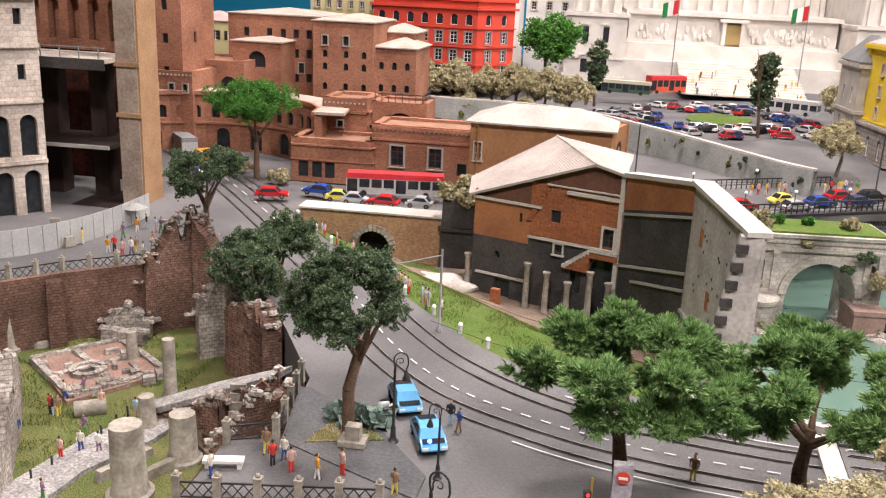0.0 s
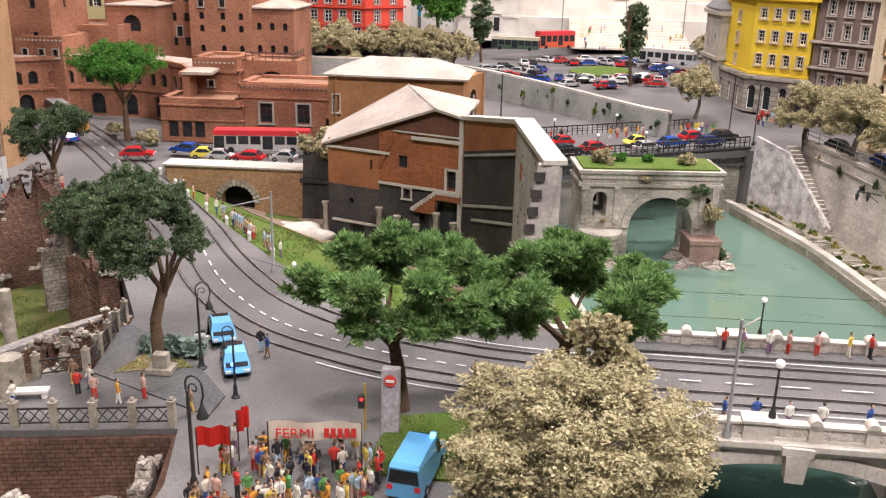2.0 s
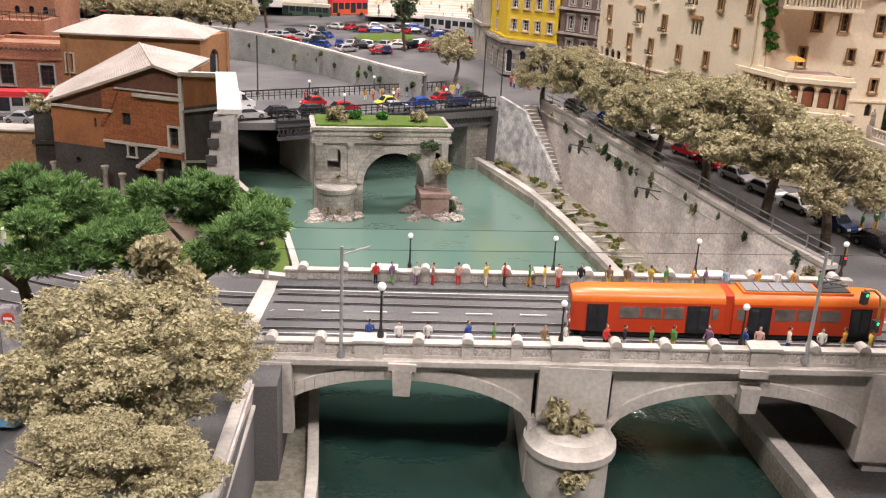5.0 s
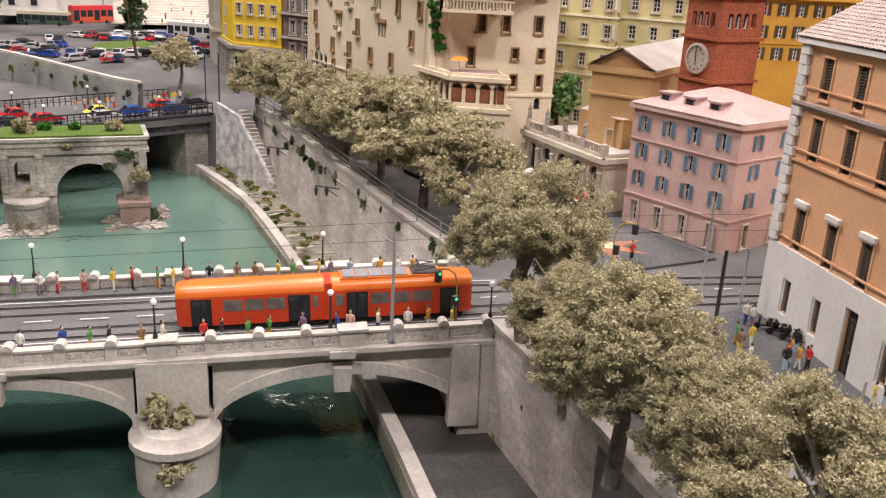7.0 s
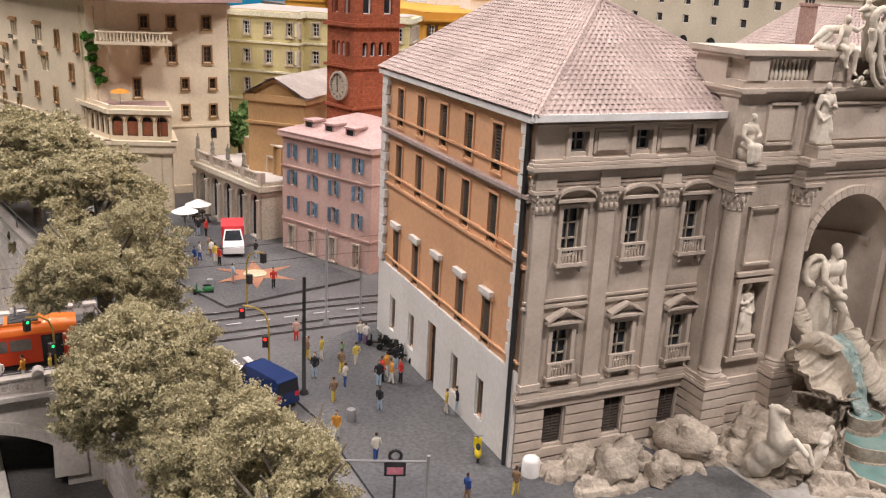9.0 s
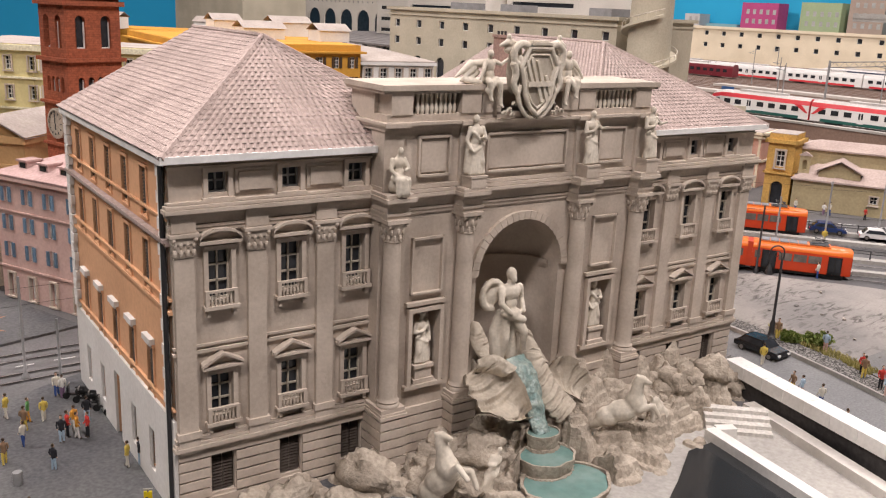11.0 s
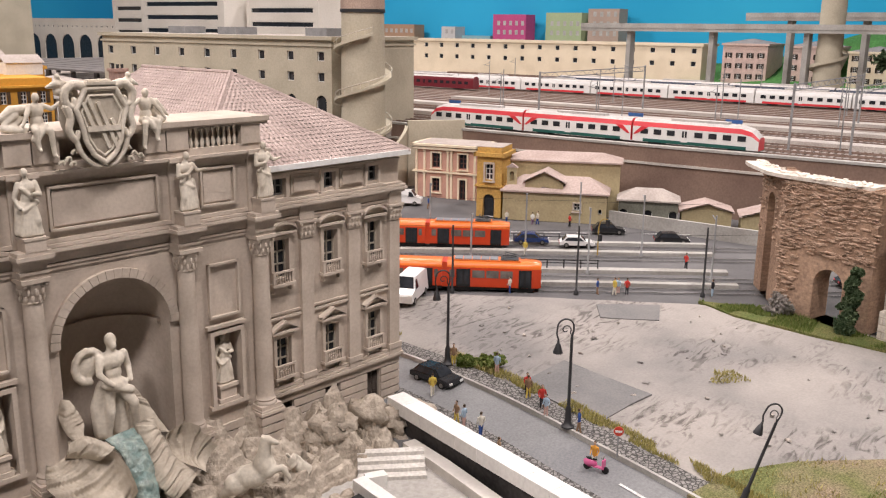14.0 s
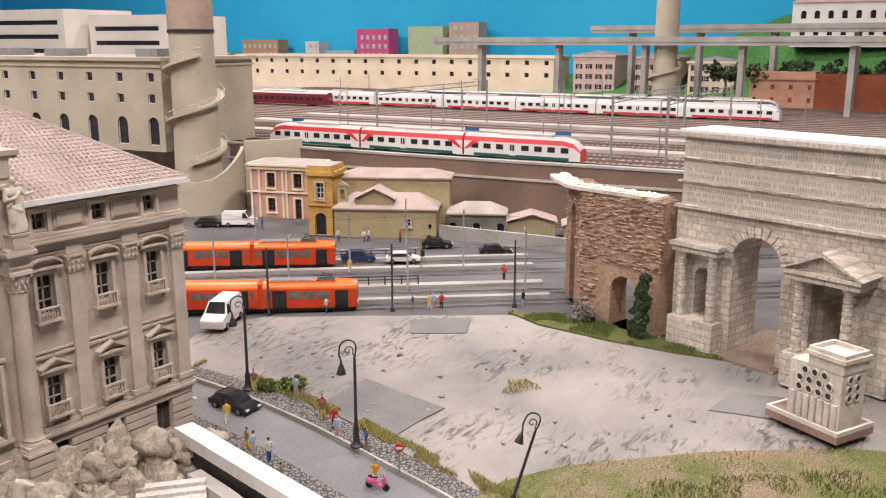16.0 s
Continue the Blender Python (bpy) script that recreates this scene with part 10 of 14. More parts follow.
for j in range(45):
    x, y = rnd.uniform(1.5, 1.76), rnd.uniform(-0.28, 0.22)
    if y > 0.28 - (x - 1.66) * 1.9 or y < -0.14 - (x - 1.45) * 1.2:
        continue
    r = rnd.uniform(0.0010, 0.0022)
    solid("stone", Form().ball((0, 0, 0), (r * 1.8, r, r * 0.6), 6, rough=0.8, seed=j), RUIN_STONE if j % 2 else GRAVEL, "small flat stone lying in the gravel", "stone", "loose stones", m=pose(x, y, gtop(x, y), 0, 0, rnd.uniform(0, 180)))

# ---- tracks and street of the right side ----
RD = Vector((0.535, -0.845, 0))
RN = Vector((0.845, 0.535, 0))
RO = Vector((1.6645, 0.3175, 0))


def rpt(s, d):
    p = RO + RD * s + RN * d
    return (p.x, p.y)


for d in (0.016, 0.062, 0.158, 0.2135):
    f = Form()
    line = [rpt(-0.45 + 0.05 * j, d) for j in range(25)]
    for s in (-0.0083, 0.0083):
        strip(offset(line, s), 0.0013, 0.0016, f, 0, top=gz)
        strip(offset(line, s), 0.0005, 0.0021, f, 1, top=gz)
    solid("tram_track", f, [GROOVE, STEEL], "dark grooved tram rails beside the field", "track", "tram tracks", kind="structure")
for d0, d1 in ((0.034, 0.044), (0.090, 0.104), (0.180, 0.192), (0.232, 0.242)):
    line = [rpt(-0.40 + 0.06 * j, (d0 + d1) / 2) for j in range(14)]
    solid("platform", strip(line, (d1 - d0) / 2, 0.0045, thick=0.005, top=gz), CONCRETE, "low grey tram platform", "platform", "tram platforms", kind="structure")
for d in (0.097, 0.237):
    r = thing("iron_railing", "low dark iron railing along the tram platform", "railing", "platform railings")
    for j in range(18):
        x, y = rpt(-0.16 + 0.022 * j, d)
        part("post", Form().box(-0.0006, 0.0006, -0.0006, 0.0006, 0, 0.012), IRON, r, m=Matrix.Translation((x, y, gz(x) + 0.0045)))
    for z in (0.0115, 0.0075):
        part("rail", strip([rpt(-0.16 + 0.022 * j, d) for j in range(18)], 0.0005, 0.0045 + z, thick=0.001, top=gz), IRON, r)
f = Form()
for j in range(9):
    p = rpt(0.05 + 0.05 * j, 0.30)
    q = rpt(0.075 + 0.05 * j, 0.30)
    strip([p, q], 0.001, 0.0022, f, top=gz)
solid("road_marking_far", f, WHITE_LINE, "white dashes on the far street", "road marking", kind="structure")

# ---- stone gate and brick wall ----
GATE = masonry("gate_stone", (0.60, 0.545, 0.475), (0.45, 0.40, 0.34), (0.72, 0.70, 0.68), 0.014, 0.0075, bump=0.8)
G0, G1 = (1.812, -0.163), (1.704, -0.453)
t, L = side_frame(G0, G1, 0.034)
t = Matrix.Translation((G1[0], G1[1], 0.034)) @ Matrix.Rotation(math.atan2(G1[1] - G0[1], G1[0] - G0[0]), 4, "Z") @ Matrix.Translation((-L, 0, 0))
gate = thing("stone_gate", "huge weathered stone gate with two arches and inscribed attic", "gate", m=t)
ops = [(0.0965, 0.054, 0.0, 0.128, True), (0.258, 0.054, 0.0, 0.128, True), (0.036, 0.020, 0.034, 0.086, True), (0.180, 0.024, 0.026, 0.088, True)]
f = Form()
wall_form(L, 0.0, 0.150, ops, depth=0.05, thick=0.0505, form=f)
f.f, f.m = f.f[:-5] + f.f[-4:], f.m[:-5] + f.m[-4:]
part("wall", f, GATE, gate)
bk = Form()
wall_form(L, 0.0, 0.150, ops, depth=0.0, thick=0.0, form=bk)
bk.f, bk.m = bk.f[:-5], bk.m[:-5]
part("wall", bk, GATE, gate, m=Matrix.Translation((0, 0.05, 0)))
part("attic", Form().box(0.006, L + 0.002, -0.002, 0.052, 0.150, 0.224), mat("attic_stone", (0.58, 0.53, 0.465), (0.48, 0.435, 0.375), 0.85, 40, 300, 0.12, 0.4), gate)
part("cornice", Form().box(-0.001, L + 0.008, -0.0055, 0.056, 0.147, 0.150).box(0.001, L + 0.006, -0.0045, 0.055, 0.1735, 0.1755).box(0.001, L + 0.006, -0.0045, 0.055, 0.1975, 0.1995).box(0.0, L + 0.010, -0.007, 0.057, 0.221, 0.226), GATE, gate)
for z in (0.150, 0.1755, 0.1995):
    f = Form()
    for j in range(26):
        u = L * (j + random.random()) / 26
        f.ball((u, -0.0040, z), (0.004 + 0.004 * random.random(), 0.0022, 0.0011), 8, rough=0.5, seed=j)
    part("worn_ledge", f, GATE, gate)["kind"] = "stuff"
part("roof", Form().box(0.001, L + 0.008, -0.006, 0.056, 0.226, 0.2285), WHITE_PAINT, gate)
INK = mat("carved_letter", (0.42, 0.38, 0.325), (0.35, 0.315, 0.265))
rnd = random.Random(5)
for z, rows_ in ((0.2015, 3), (0.179, 2), (0.1535, 3)):
    for r in range(rows_):
        f = Form()
        u = 0.012
        while u < L - 0.02:
            w = rnd.uniform(0.0007, 0.0019)
            f.box(u, u + w, -0.0023, -0.0018, z + r * 0.0062, z + r * 0.0062 + 0.0040)
            u += w + (0.0013 if rnd.random() < 0.85 else 0.0042)
        part("inscription", f, INK, gate)["kind"] = "stuff"
for c, o, k in ((0.034, 0.0, 1.05), (0.180, 0.018, 1.35), (0.315, 0.018, 1.35)):
    for s in (-0.017 * k, 0.017 * k):
        f = Form()
        prof = [(0.0055, 0.032), (0.0055, 0.036)]
        for j in range(9):
            prof += [(0.0049, 0.036 + j * 0.0068), (0.0049, 0.0412 + j * 0.0068), (0.0041, 0.0414 + j * 0.0068), (0.0041, 0.0427 + j * 0.0068)]
        prof += [(0.0062, 0.099), (0.0075, 0.103)]
        part("column", f.lathe(prof, 14, Matrix.Translation((c + s, -0.008 - o, 0))), GATE, gate, smooth=True)
    w = 0.026 * k
    part("entablature", Form().box(c - w, c + w, -0.016 - o, 0.0, 0.103, 0.109).box(c - w - 0.002, c + w + 0.002, -0.019 - o, 0.0, 0.109, 0.113), GATE, gate)
    if o:
        rx = Matrix.Rotation(math.pi / 2, 4, "X")
        part("pediment", Form().prism([(c - w, 0.1131), (c + w, 0.1131), (c, 0.129)], 0, 0.014 + o, t=rx), GATE, gate)
        for s in (-1, 1):
            part("raking_cornice", Form().prism([(c - s * (w + 0.004), 0.1132), (c - s * w, 0.1132), (c, 0.1295), (c, 0.1335)][::s], 0, 0.020 + o, t=rx), GATE, gate)
        for s in (-1, 1):
            part("plinth", Form().box(c + s * 0.017 * k - 0.009, c + s * 0.017 * k + 0.009, -0.018 - o, 0.0, 0.0, 0.032), GATE, gate)
            part("pier", Form().box(c + s * 0.017 * k - 0.0045, c + s * 0.017 * k + 0.0045, -0.006 - o * 0.4, 0.0, 0.032, 0.103), GATE, gate)
    else:
        part("plinth", Form().box(c - w, c + w, -0.018, 0.0, 0.0, 0.032), GATE, gate)
for c in (0.0965, 0.258):
    f = Form()
    for j in range(13):
        a0, a1 = math.pi * j / 13 + 0.015, math.pi * (j + 1) / 13 - 0.015
        q = lambda a, r, y: (c + r * math.cos(a), y, 0.101 + r * math.sin(a))
        f = Form()
        R0, R1 = 0.027, 0.038 + 0.001 * (j % 2)
        f.poly([q(a0, R0, -0.003), q(a1, R0, -0.003), q(a1, R1, -0.003), q(a0, R1, -0.003)])
        f.poly([q(a0, R1, -0.003), q(a1, R1, -0.003), q(a1, R1, 0.001), q(a0, R1, 0.001)])
        f.poly([q(a1, R0, -0.003), q(a0, R0, -0.003), q(a0, R0, 0.001), q(a1, R0, 0.001)])
        f.poly([q(a0, R0, -0.003), q(a0, R1, -0.003), q(a0, R1, 0.001), q(a0, R0, 0.001)])
        f.poly([q(a1, R0, -0.003), q(a1, R0, 0.001), q(a1, R1, 0.001), q(a1, R1, -0.003)])
        part("voussoir", f, GATE, gate)
WALL_BRICK = masonry("field_brick", (0.40, 0.275, 0.195), (0.28, 0.185, 0.13), (0.92, 0.90, 0.88), 0.006, 0.0026, bump=0.6)
CRUMBLE = mat("crumbled_brick", (0.43, 0.305, 0.225), (0.25, 0.165, 0.115), 0.95, 120, 500, 0.25, 0.9, bdist=0.001)


def ragged(p, q, z0, heights, thick, material, ops=(), seed=0):
    rnd = random.Random(seed)
    t, L = side_frame(p, q, z0)
    f = Form()
    top = min(h for _, h in heights)
    wall_form(L, 0, top, list(ops), depth=thick, thick=thick, form=f)
    f.f, f.m = f.f[:-5] + f.f[-4:], f.m[:-5] + f.m[-4:]
    g = Form()
    wall_form(L, 0, top, list(ops), depth=0.0, thick=0.0, form=g)
    n = 30
    for j in range(n):
        u0, u1 = L * j / n, L * (j + 1) / n
        f.box(u0, u1, 0.0006 * rnd.random(), thick - 0.001 * rnd.random(), top, lerp(heights, (j + 0.5) / n) + 0.003 * rnd.random())
    return t, f, g


bwall = thing("brick_gate_wall", "ruined brown brick wall with an arch beside the stone gate", "ruin")
t, f, g = ragged((1.838, -0.048), (1.803, -0.150), 0.034, [(0, 0.146), (0.08, 0.152), (0.2, 0.150), (0.6, 0.151), (1, 0.148)], 0.030, WALL_BRICK, [(0.060, 0.034, 0.0, 0.060, True)], 3)
part("wall", f, WALL_BRICK, bwall, m=t)
g.f, g.m = g.f[:-5], g.m[:-5]
part("wall", g, WALL_BRICK, bwall, m=t @ Matrix.Translation((0, 0.03, 0)))
t, f, g = ragged((1.925, 0.006), (1.838, -0.048), 0.034, [(0, 0.146), (0.5, 0.152), (1, 0.150)], 0.024, WALL_BRICK, [(0.045, 0.030, 0.0, 0.125, True)], 4)
part("wall", f, WALL_BRICK, bwall, m=t)
# rust-brown sheet in the tall arch, coloured as its shaded inside
part("hollow", Form().box(0.028, 0.062, 0.010, 0.014, 0, 0.13), mat("rust_shadow", (0.22, 0.13, 0.08), (0.16, 0.1, 0.06)), bwall, m=t)
# layers of broken brick standing proud of both faces, thickest near the top and up the corner
for p, q, n in (((1.838, -0.048), (1.803, -0.150), 520), ((1.925, 0.006), (1.838, -0.048), 200)):
    t, L = side_frame(p, q, 0.034)
    f = Form()
    for j in range(n):
        corner = j % 4 == 0
        u = (random.random() ** 2 * 0.020 if p[1] < 0 else L - random.random() ** 2 * 0.018) if corner else random.random() * L
        z = 0.150 * (random.random() if corner else 1 - 0.52 * random.random() ** 1.4)
        if p[1] > 0 and 0.026 < u < 0.064 and z < 0.128:
            continue
        if p[1] < 0 and abs(u - 0.060) < 0.021 and z < 0.064:
            continue
        f.ball((u, 0.0002 - 0.0008 * random.random(), z), (0.0030 + 0.0050 * random.random(), 0.0014 + 0.0012 * random.random(), 0.0010 + 0.0008 * random.random()), 6, rough=0.8, seed=j)
    part("crumble", f, CRUMBLE, bwall, m=t)["kind"] = "stuff"
CAP = mat("wall_cap", (0.66, 0.60, 0.53), (0.52, 0.46, 0.39), 0.85, 60, 300, 0.15, 0.4)
part("wall_top", strip([(1.922, 0.016), (1.905, 0.007), (1.856, -0.030), (1.848, -0.044), (1.818, -0.145)], 0.0125, 0.1882, thick=0.004), CAP, bwall, "pale weathered top of the wall")
f = Form()
for j in range(70):
    s = random.random()
    f.ball((lerp([(0, 1.920), (0.42, 1.850), (1, 1.815)], s) + random.uniform(-0.008, 0.008), lerp([(0, 0.012), (0.42, -0.040), (1, -0.145)], s), 0.188), (0.006, 0.005, 0.0012 + 0.002 * random.random()), 7, rough=0.7, seed=j)
part("broken_top", f, CAP, bwall)["kind"] = "stuff"
# round-holed tomb
tomb = thing("tomb", "small pale stone tomb with rows of round holes", "monument", m=pose(1.644, -0.340, 0.034, 0, 0, math.degrees(math.atan2(-0.069, -0.041))) @ Matrix.Scale(0.9, 4))
TS = mat("tomb_stone", (0.62, 0.57, 0.50), (0.5, 0.45, 0.39), 0.8, 60, 400, 0.12, 0.3)
part("base", Form().box(-0.046, 0.033, -0.026, 0.026, 0, 0.007), mat("tomb_base", (0.30, 0.2, 0.16), (0.24, 0.16, 0.13)), tomb)
f = Form()
for q in ((-0.046, 0.033, -0.026, -0.023), (-0.046, 0.033, 0.023, 0.026), (-0.046, -0.043, -0.023, 0.023), (0.030, 0.033, -0.023, 0.023)):
    f.box(*q, 0.007, 0.011)
part("base_rim", f, TS, tomb)
part("body", Form().box(-0.030, 0.026, -0.016, 0.017, 0.007, 0.062), TS, tomb)
part("upper_body", Form().box(-0.010, 0.027, -0.017, 0.018, 0.062, 0.072).box(-0.013, 0.029, -0.019, 0.020, 0.072, 0.076), TS, tomb)
f = Form()
for q in ((-0.011, 0.027, -0.017, -0.014), (-0.011, 0.027, 0.015, 0.018), (-0.011, -0.008, -0.014, 0.015), (0.024, 0.027, -0.014, 0.015)):
    f.box(*q, 0.076, 0.080)
part("open_top", f, TS, tomb)
for j in range(7):
    u = -0.024 + j * 0.0075
    part("shaft", Form().lathe([(0.0028, 0.008), (0.0028, 0.032)], 10, Matrix.Translation((u, -0.0165, 0))), TS, tomb, smooth=True)
# rings with near-black discs; the shade inside each hole is painted
for r in range(3):
    for j in range(4 if r < 2 else 3):
        u = -0.018 + j * 0.0105 + (0.005 if r == 2 else 0)
        part("hole_ring", Form().lathe([(0.0042, 0), (0.0042, 0.0016), (0.0031, 0.0016), (0.0031, 0.0004)], 12, Matrix.Translation((u, -0.016, 0.038 + r * 0.0088)) @ Matrix.Rotation(math.pi / 2, 4, "X")), TS, tomb, smooth=True)
        part("hole", Form().lathe([(0.0031, 0), (0.0031, 0.0006)], 12, Matrix.Translation((u, -0.016, 0.038 + r * 0.0088)) @ Matrix.Rotation(math.pi / 2, 4, "X")), SOOT_AND_SHADE, tomb)
for r in range(3):
    for j in range(2):
        part("hole_ring", Form().lathe([(0.0042, 0), (0.0042, 0.0016), (0.0031, 0.0016), (0.0031, 0.0004)], 12, Matrix.Translation((0.026, -0.006 + j * 0.011, 0.038 + r * 0.0088)) @ Matrix.Rotation(math.pi / 2, 4, "Y")), TS, tomb, smooth=True)
        part("hole", Form().lathe([(0.0031, 0), (0.0031, 0.0006)], 12, Matrix.Translation((0.026, -0.006 + j * 0.011, 0.038 + r * 0.0088)) @ Matrix.Rotation(math.pi / 2, 4, "Y")), SOOT_AND_SHADE, tomb)

# ---- low houses before the railway wall ----
def rq(x0, y0, x1, y1, d):
    """Four corners of a house whose front runs from (x0, y0) to (x1, y1)."""
    a = math.atan2(y1 - y0, x1 - x0)
    n = (-math.sin(a) * d, math.cos(a) * d)
    return [(x0, y0), (x1, y1), (x1 + n[0], y1 + n[1]), (x0 + n[0], y0 + n[1])]


ROSE = mat("rose_plaster", (0.57, 0.335, 0.265), (0.49, 0.285, 0.225), 0.8, 22, 300, 0.08, 0.15)
P = rq(2.109, 0.693, 2.139, 0.576, 0.08)
rl = building("rose_lodge", "rose plaster lodge with pale pilasters and brown windows", P, 0.038, 0.098, {0: [("cased", [0.35, 0.78], 0.016, 0.056, 0.082, False), ("cased", [0.35], 0.015, 0.012, 0.036, False), ("cased", [0.78], 0.013, 0.0, 0.036, False)], 3: [("cased", [0.5], 0.013, 0.058, 0.080, True)]}, ROSE, "house", bands=((0.046, 0.003, 0.004), (0.088, 0.004, 0.005), (0.094, 0.004, 0.007)), band_mat=CREAM, roof_mat=ROOF_PALE, style_mats=dict(frame_mat=mat("red_brown_frame", (0.13, 0.05, 0.04), (0.1, 0.04, 0.03), 0.6), casing=CREAM))
t, L = side_frame(P[0], P[1], 0.038)
t = rl.matrix_basis.inverted() @ t
for u in (0.03, 0.16, 0.54, 0.60, 0.97):
    for z0, z1 in ((0.0, 0.045), (0.050, 0.087)):
        part("pilaster", Form().box(u * L - 0.0018, u * L + 0.0018, -0.0022, 0.001, z0, z1).box(u * L - 0.0026, u * L + 0.0026, -0.0030, 0.001, z1 - 0.003, z1), CREAM, rl, m=t)
building("yellow_gatehouse", "slim ochre yellow gatehouse with arch", rq(2.030, 0.500, 2.042, 0.460, 0.06), 0.038, 0.115, {0: [("cased", [0.5], 0.013, 0.062, 0.088, False), ("void", [0.5], 0.02, 0.0, 0.038, True)]}, mat("gate_yellow", (0.55, 0.34, 0.10), (0.46, 0.28, 0.09)), "house", bands=((0.05, 0.003, 0.003), (0.1, 0.006, 0.005)), roof_mat=ROOF_PALE)
ROOF_DUSTY = mat("dusty_rose_roof", (0.44, 0.35, 0.315), (0.36, 0.28, 0.25), 0.85, 24, 300, 0.12, 0.3)
LOW = mat("low_house_plaster", (0.42, 0.35, 0.21), (0.34, 0.28, 0.17), 0.85, 22, 300, 0.1, 0.2)
building("long_house", "long tan house with pale roof", rq(2.091, 0.481, 2.170, 0.312, 0.06), 0.038, 0.091, {}, LOW, "house", roof="hip", roof_mat=ROOF_DUSTY, rise=0.012)
building("small_church", "small tan church with pale gabled front", rq(2.037, 0.453, 2.107, 0.302, 0.060), 0.038, 0.049, {0: [("cased", [0.72], 0.011, 0.020, 0.032, False), ("void", [0.94], 0.006, 0.016, 0.024, True)]}, LOW, "church", roof="hip", roof_mat=ROOF_DUSTY, rise=0.022)
building("chapel", "tan chapel front with a half-round window", rq(2.0555, 0.4225, 2.0805, 0.3670, 0.050), 0.038, 0.064, {0: [("void", [0.5], 0.034, 0.039, 0.056, True)]}, LOW, "church", roof="gable", roof_mat=ROOF_DUSTY, rise=0.017)
bc = thing("bell_cote", "small open bell arch on the church roof", "bell arch", m=pose(2.046, 0.452, 0.086, 0, 0, -65))
part("arch", wall_form(0.016, 0, 0.036, [(0.008, 0.007, 0.014, 0.030, True)], depth=0.006, thick=0.0061), LOW, bc)
part("cap", Form().prism([(-0.002, 0.0362), (0.018, 0.0362), (0.008, 0.043)], 0, 0.008, t=Matrix.Translation((0, 0.007, 0)) @ Matrix.Rotation(math.pi / 2, 4, "X")), ROOF_DUSTY, bc)
building("garden_lodge", "grey green lodge with mansard roof", rq(2.130, 0.292, 2.168, 0.208, 0.05), 0.038, 0.040, {0: [("void", spread(3), 0.014, 0.006, 0.024, True)]}, mat("grey_green", (0.22, 0.22, 0.18), (0.17, 0.17, 0.14)), "house", roof="hip", roof_mat=ROOF_PALE, rise=0.016)
building("shed", "low shed with rose sheet roof", rq(2.160, 0.198, 2.192, 0.130, 0.05), 0.038, 0.030, {}, LOW, "shed", roof="gable", roof_mat=ROOF_DUSTY, rise=0.012)
building("shed", "low shed with rose sheet roof", rq(2.180, 0.110, 2.208, 0.045, 0.05), 0.038, 0.028, {}, LOW, "shed", roof="gable", roof_mat=ROOF_DUSTY, rise=0.012)
solid("garden_wall", strip([(2.115, 0.30), (2.12, 0.15), (2.12, 0.0), (2.09, -0.1)], 0.003, 0.022, thick=0.024, top=gz), CONCRETE, "low grey wall along the far street", "wall", kind="structure")

# ---- railway on its terrace ----
YZ = 0.142
slab("ground_railway", [(2.275, 0.86), (2.20, 1.0), (2.10, 1.5), (2.10, 4.3), (5.3, 4.3), (5.3, -1.5), (2.36, -1.5), (2.32, -0.3), (2.285, 0.3)], BALLAST, "pale ballast of the wide railway yard", "ground", top=flat(YZ), deep=0.13, step=0.2)
WALLR = mat("railway_wall", (0.24, 0.165, 0.13), (0.185, 0.125, 0.10), 0.85, 12, 300, 0.12, 0.25)
RW = smooth_line([(2.27, 0.90), (2.273, 0.6), (2.28, 0.3), (2.312, -0.3), (2.352, -1.5)], 5)
rw_ = solid("railway_wall", strip(RW, 0.006, YZ + 0.004, thick=0.125), WALLR, "long brown retaining wall below the railway", "wall", kind="structure")
part("coping", strip(RW, 0.008, YZ + 0.0075, thick=0.004), CONCRETE, rw_)
part("string_course", strip(offset(RW, -0.007), 0.002, YZ - 0.022, thick=0.004), BRIDGE_STONE, rw_)
for j in range(38):
    d = 2.325 + j * 0.052
    f = Form()
    ln = [(d, 2.2), (d, 1.0), (d + 0.005, 0.3), (d + 0.035, -0.4), (d + 0.09, -1.5)]
    for s in (-0.0083, 0.0083):
        strip(offset(ln, s), 0.0009, YZ + 0.0035, f, 0, thick=0.002)
    g = Form()
    for (x0, y0), (x1, y1) in zip(ln, ln[1:]):
        n = int(math.hypot(x1 - x0, y1 - y0) / 0.012)
        for i in range(n):
            y = y0 + (y1 - y0) * i / n
            x = x0 + (x1 - x0) * i / n
            g.box(x - 0.014, x + 0.014, y - 0.0016, y + 0.0016, YZ, YZ + 0.0015)
    tr = solid("railway_track", f, mat("rusty_rail", (0.20, 0.13, 0.10), (0.15, 0.1, 0.08), 0.6), "railway track with rusty rails on ballast", "track", "railway tracks", kind="structure")
    if j < 8:
        part("sleepers", g, mat("sleeper", (0.24, 0.20, 0.17), (0.2, 0.16, 0.14)), tr)["kind"] = "stuff"
for x in (2.51, 2.72, 2.93):
    solid("rail_platform", Form().box(-0.022, 0.022, -0.9, 0.5, 0, 0.010), mat("platform_stone", (0.48, 0.44, 0.40), (0.4, 0.36, 0.33), 0.85, 14), "long pale station platform", "platform", "station platforms", m=pose(x, 0.7, YZ))


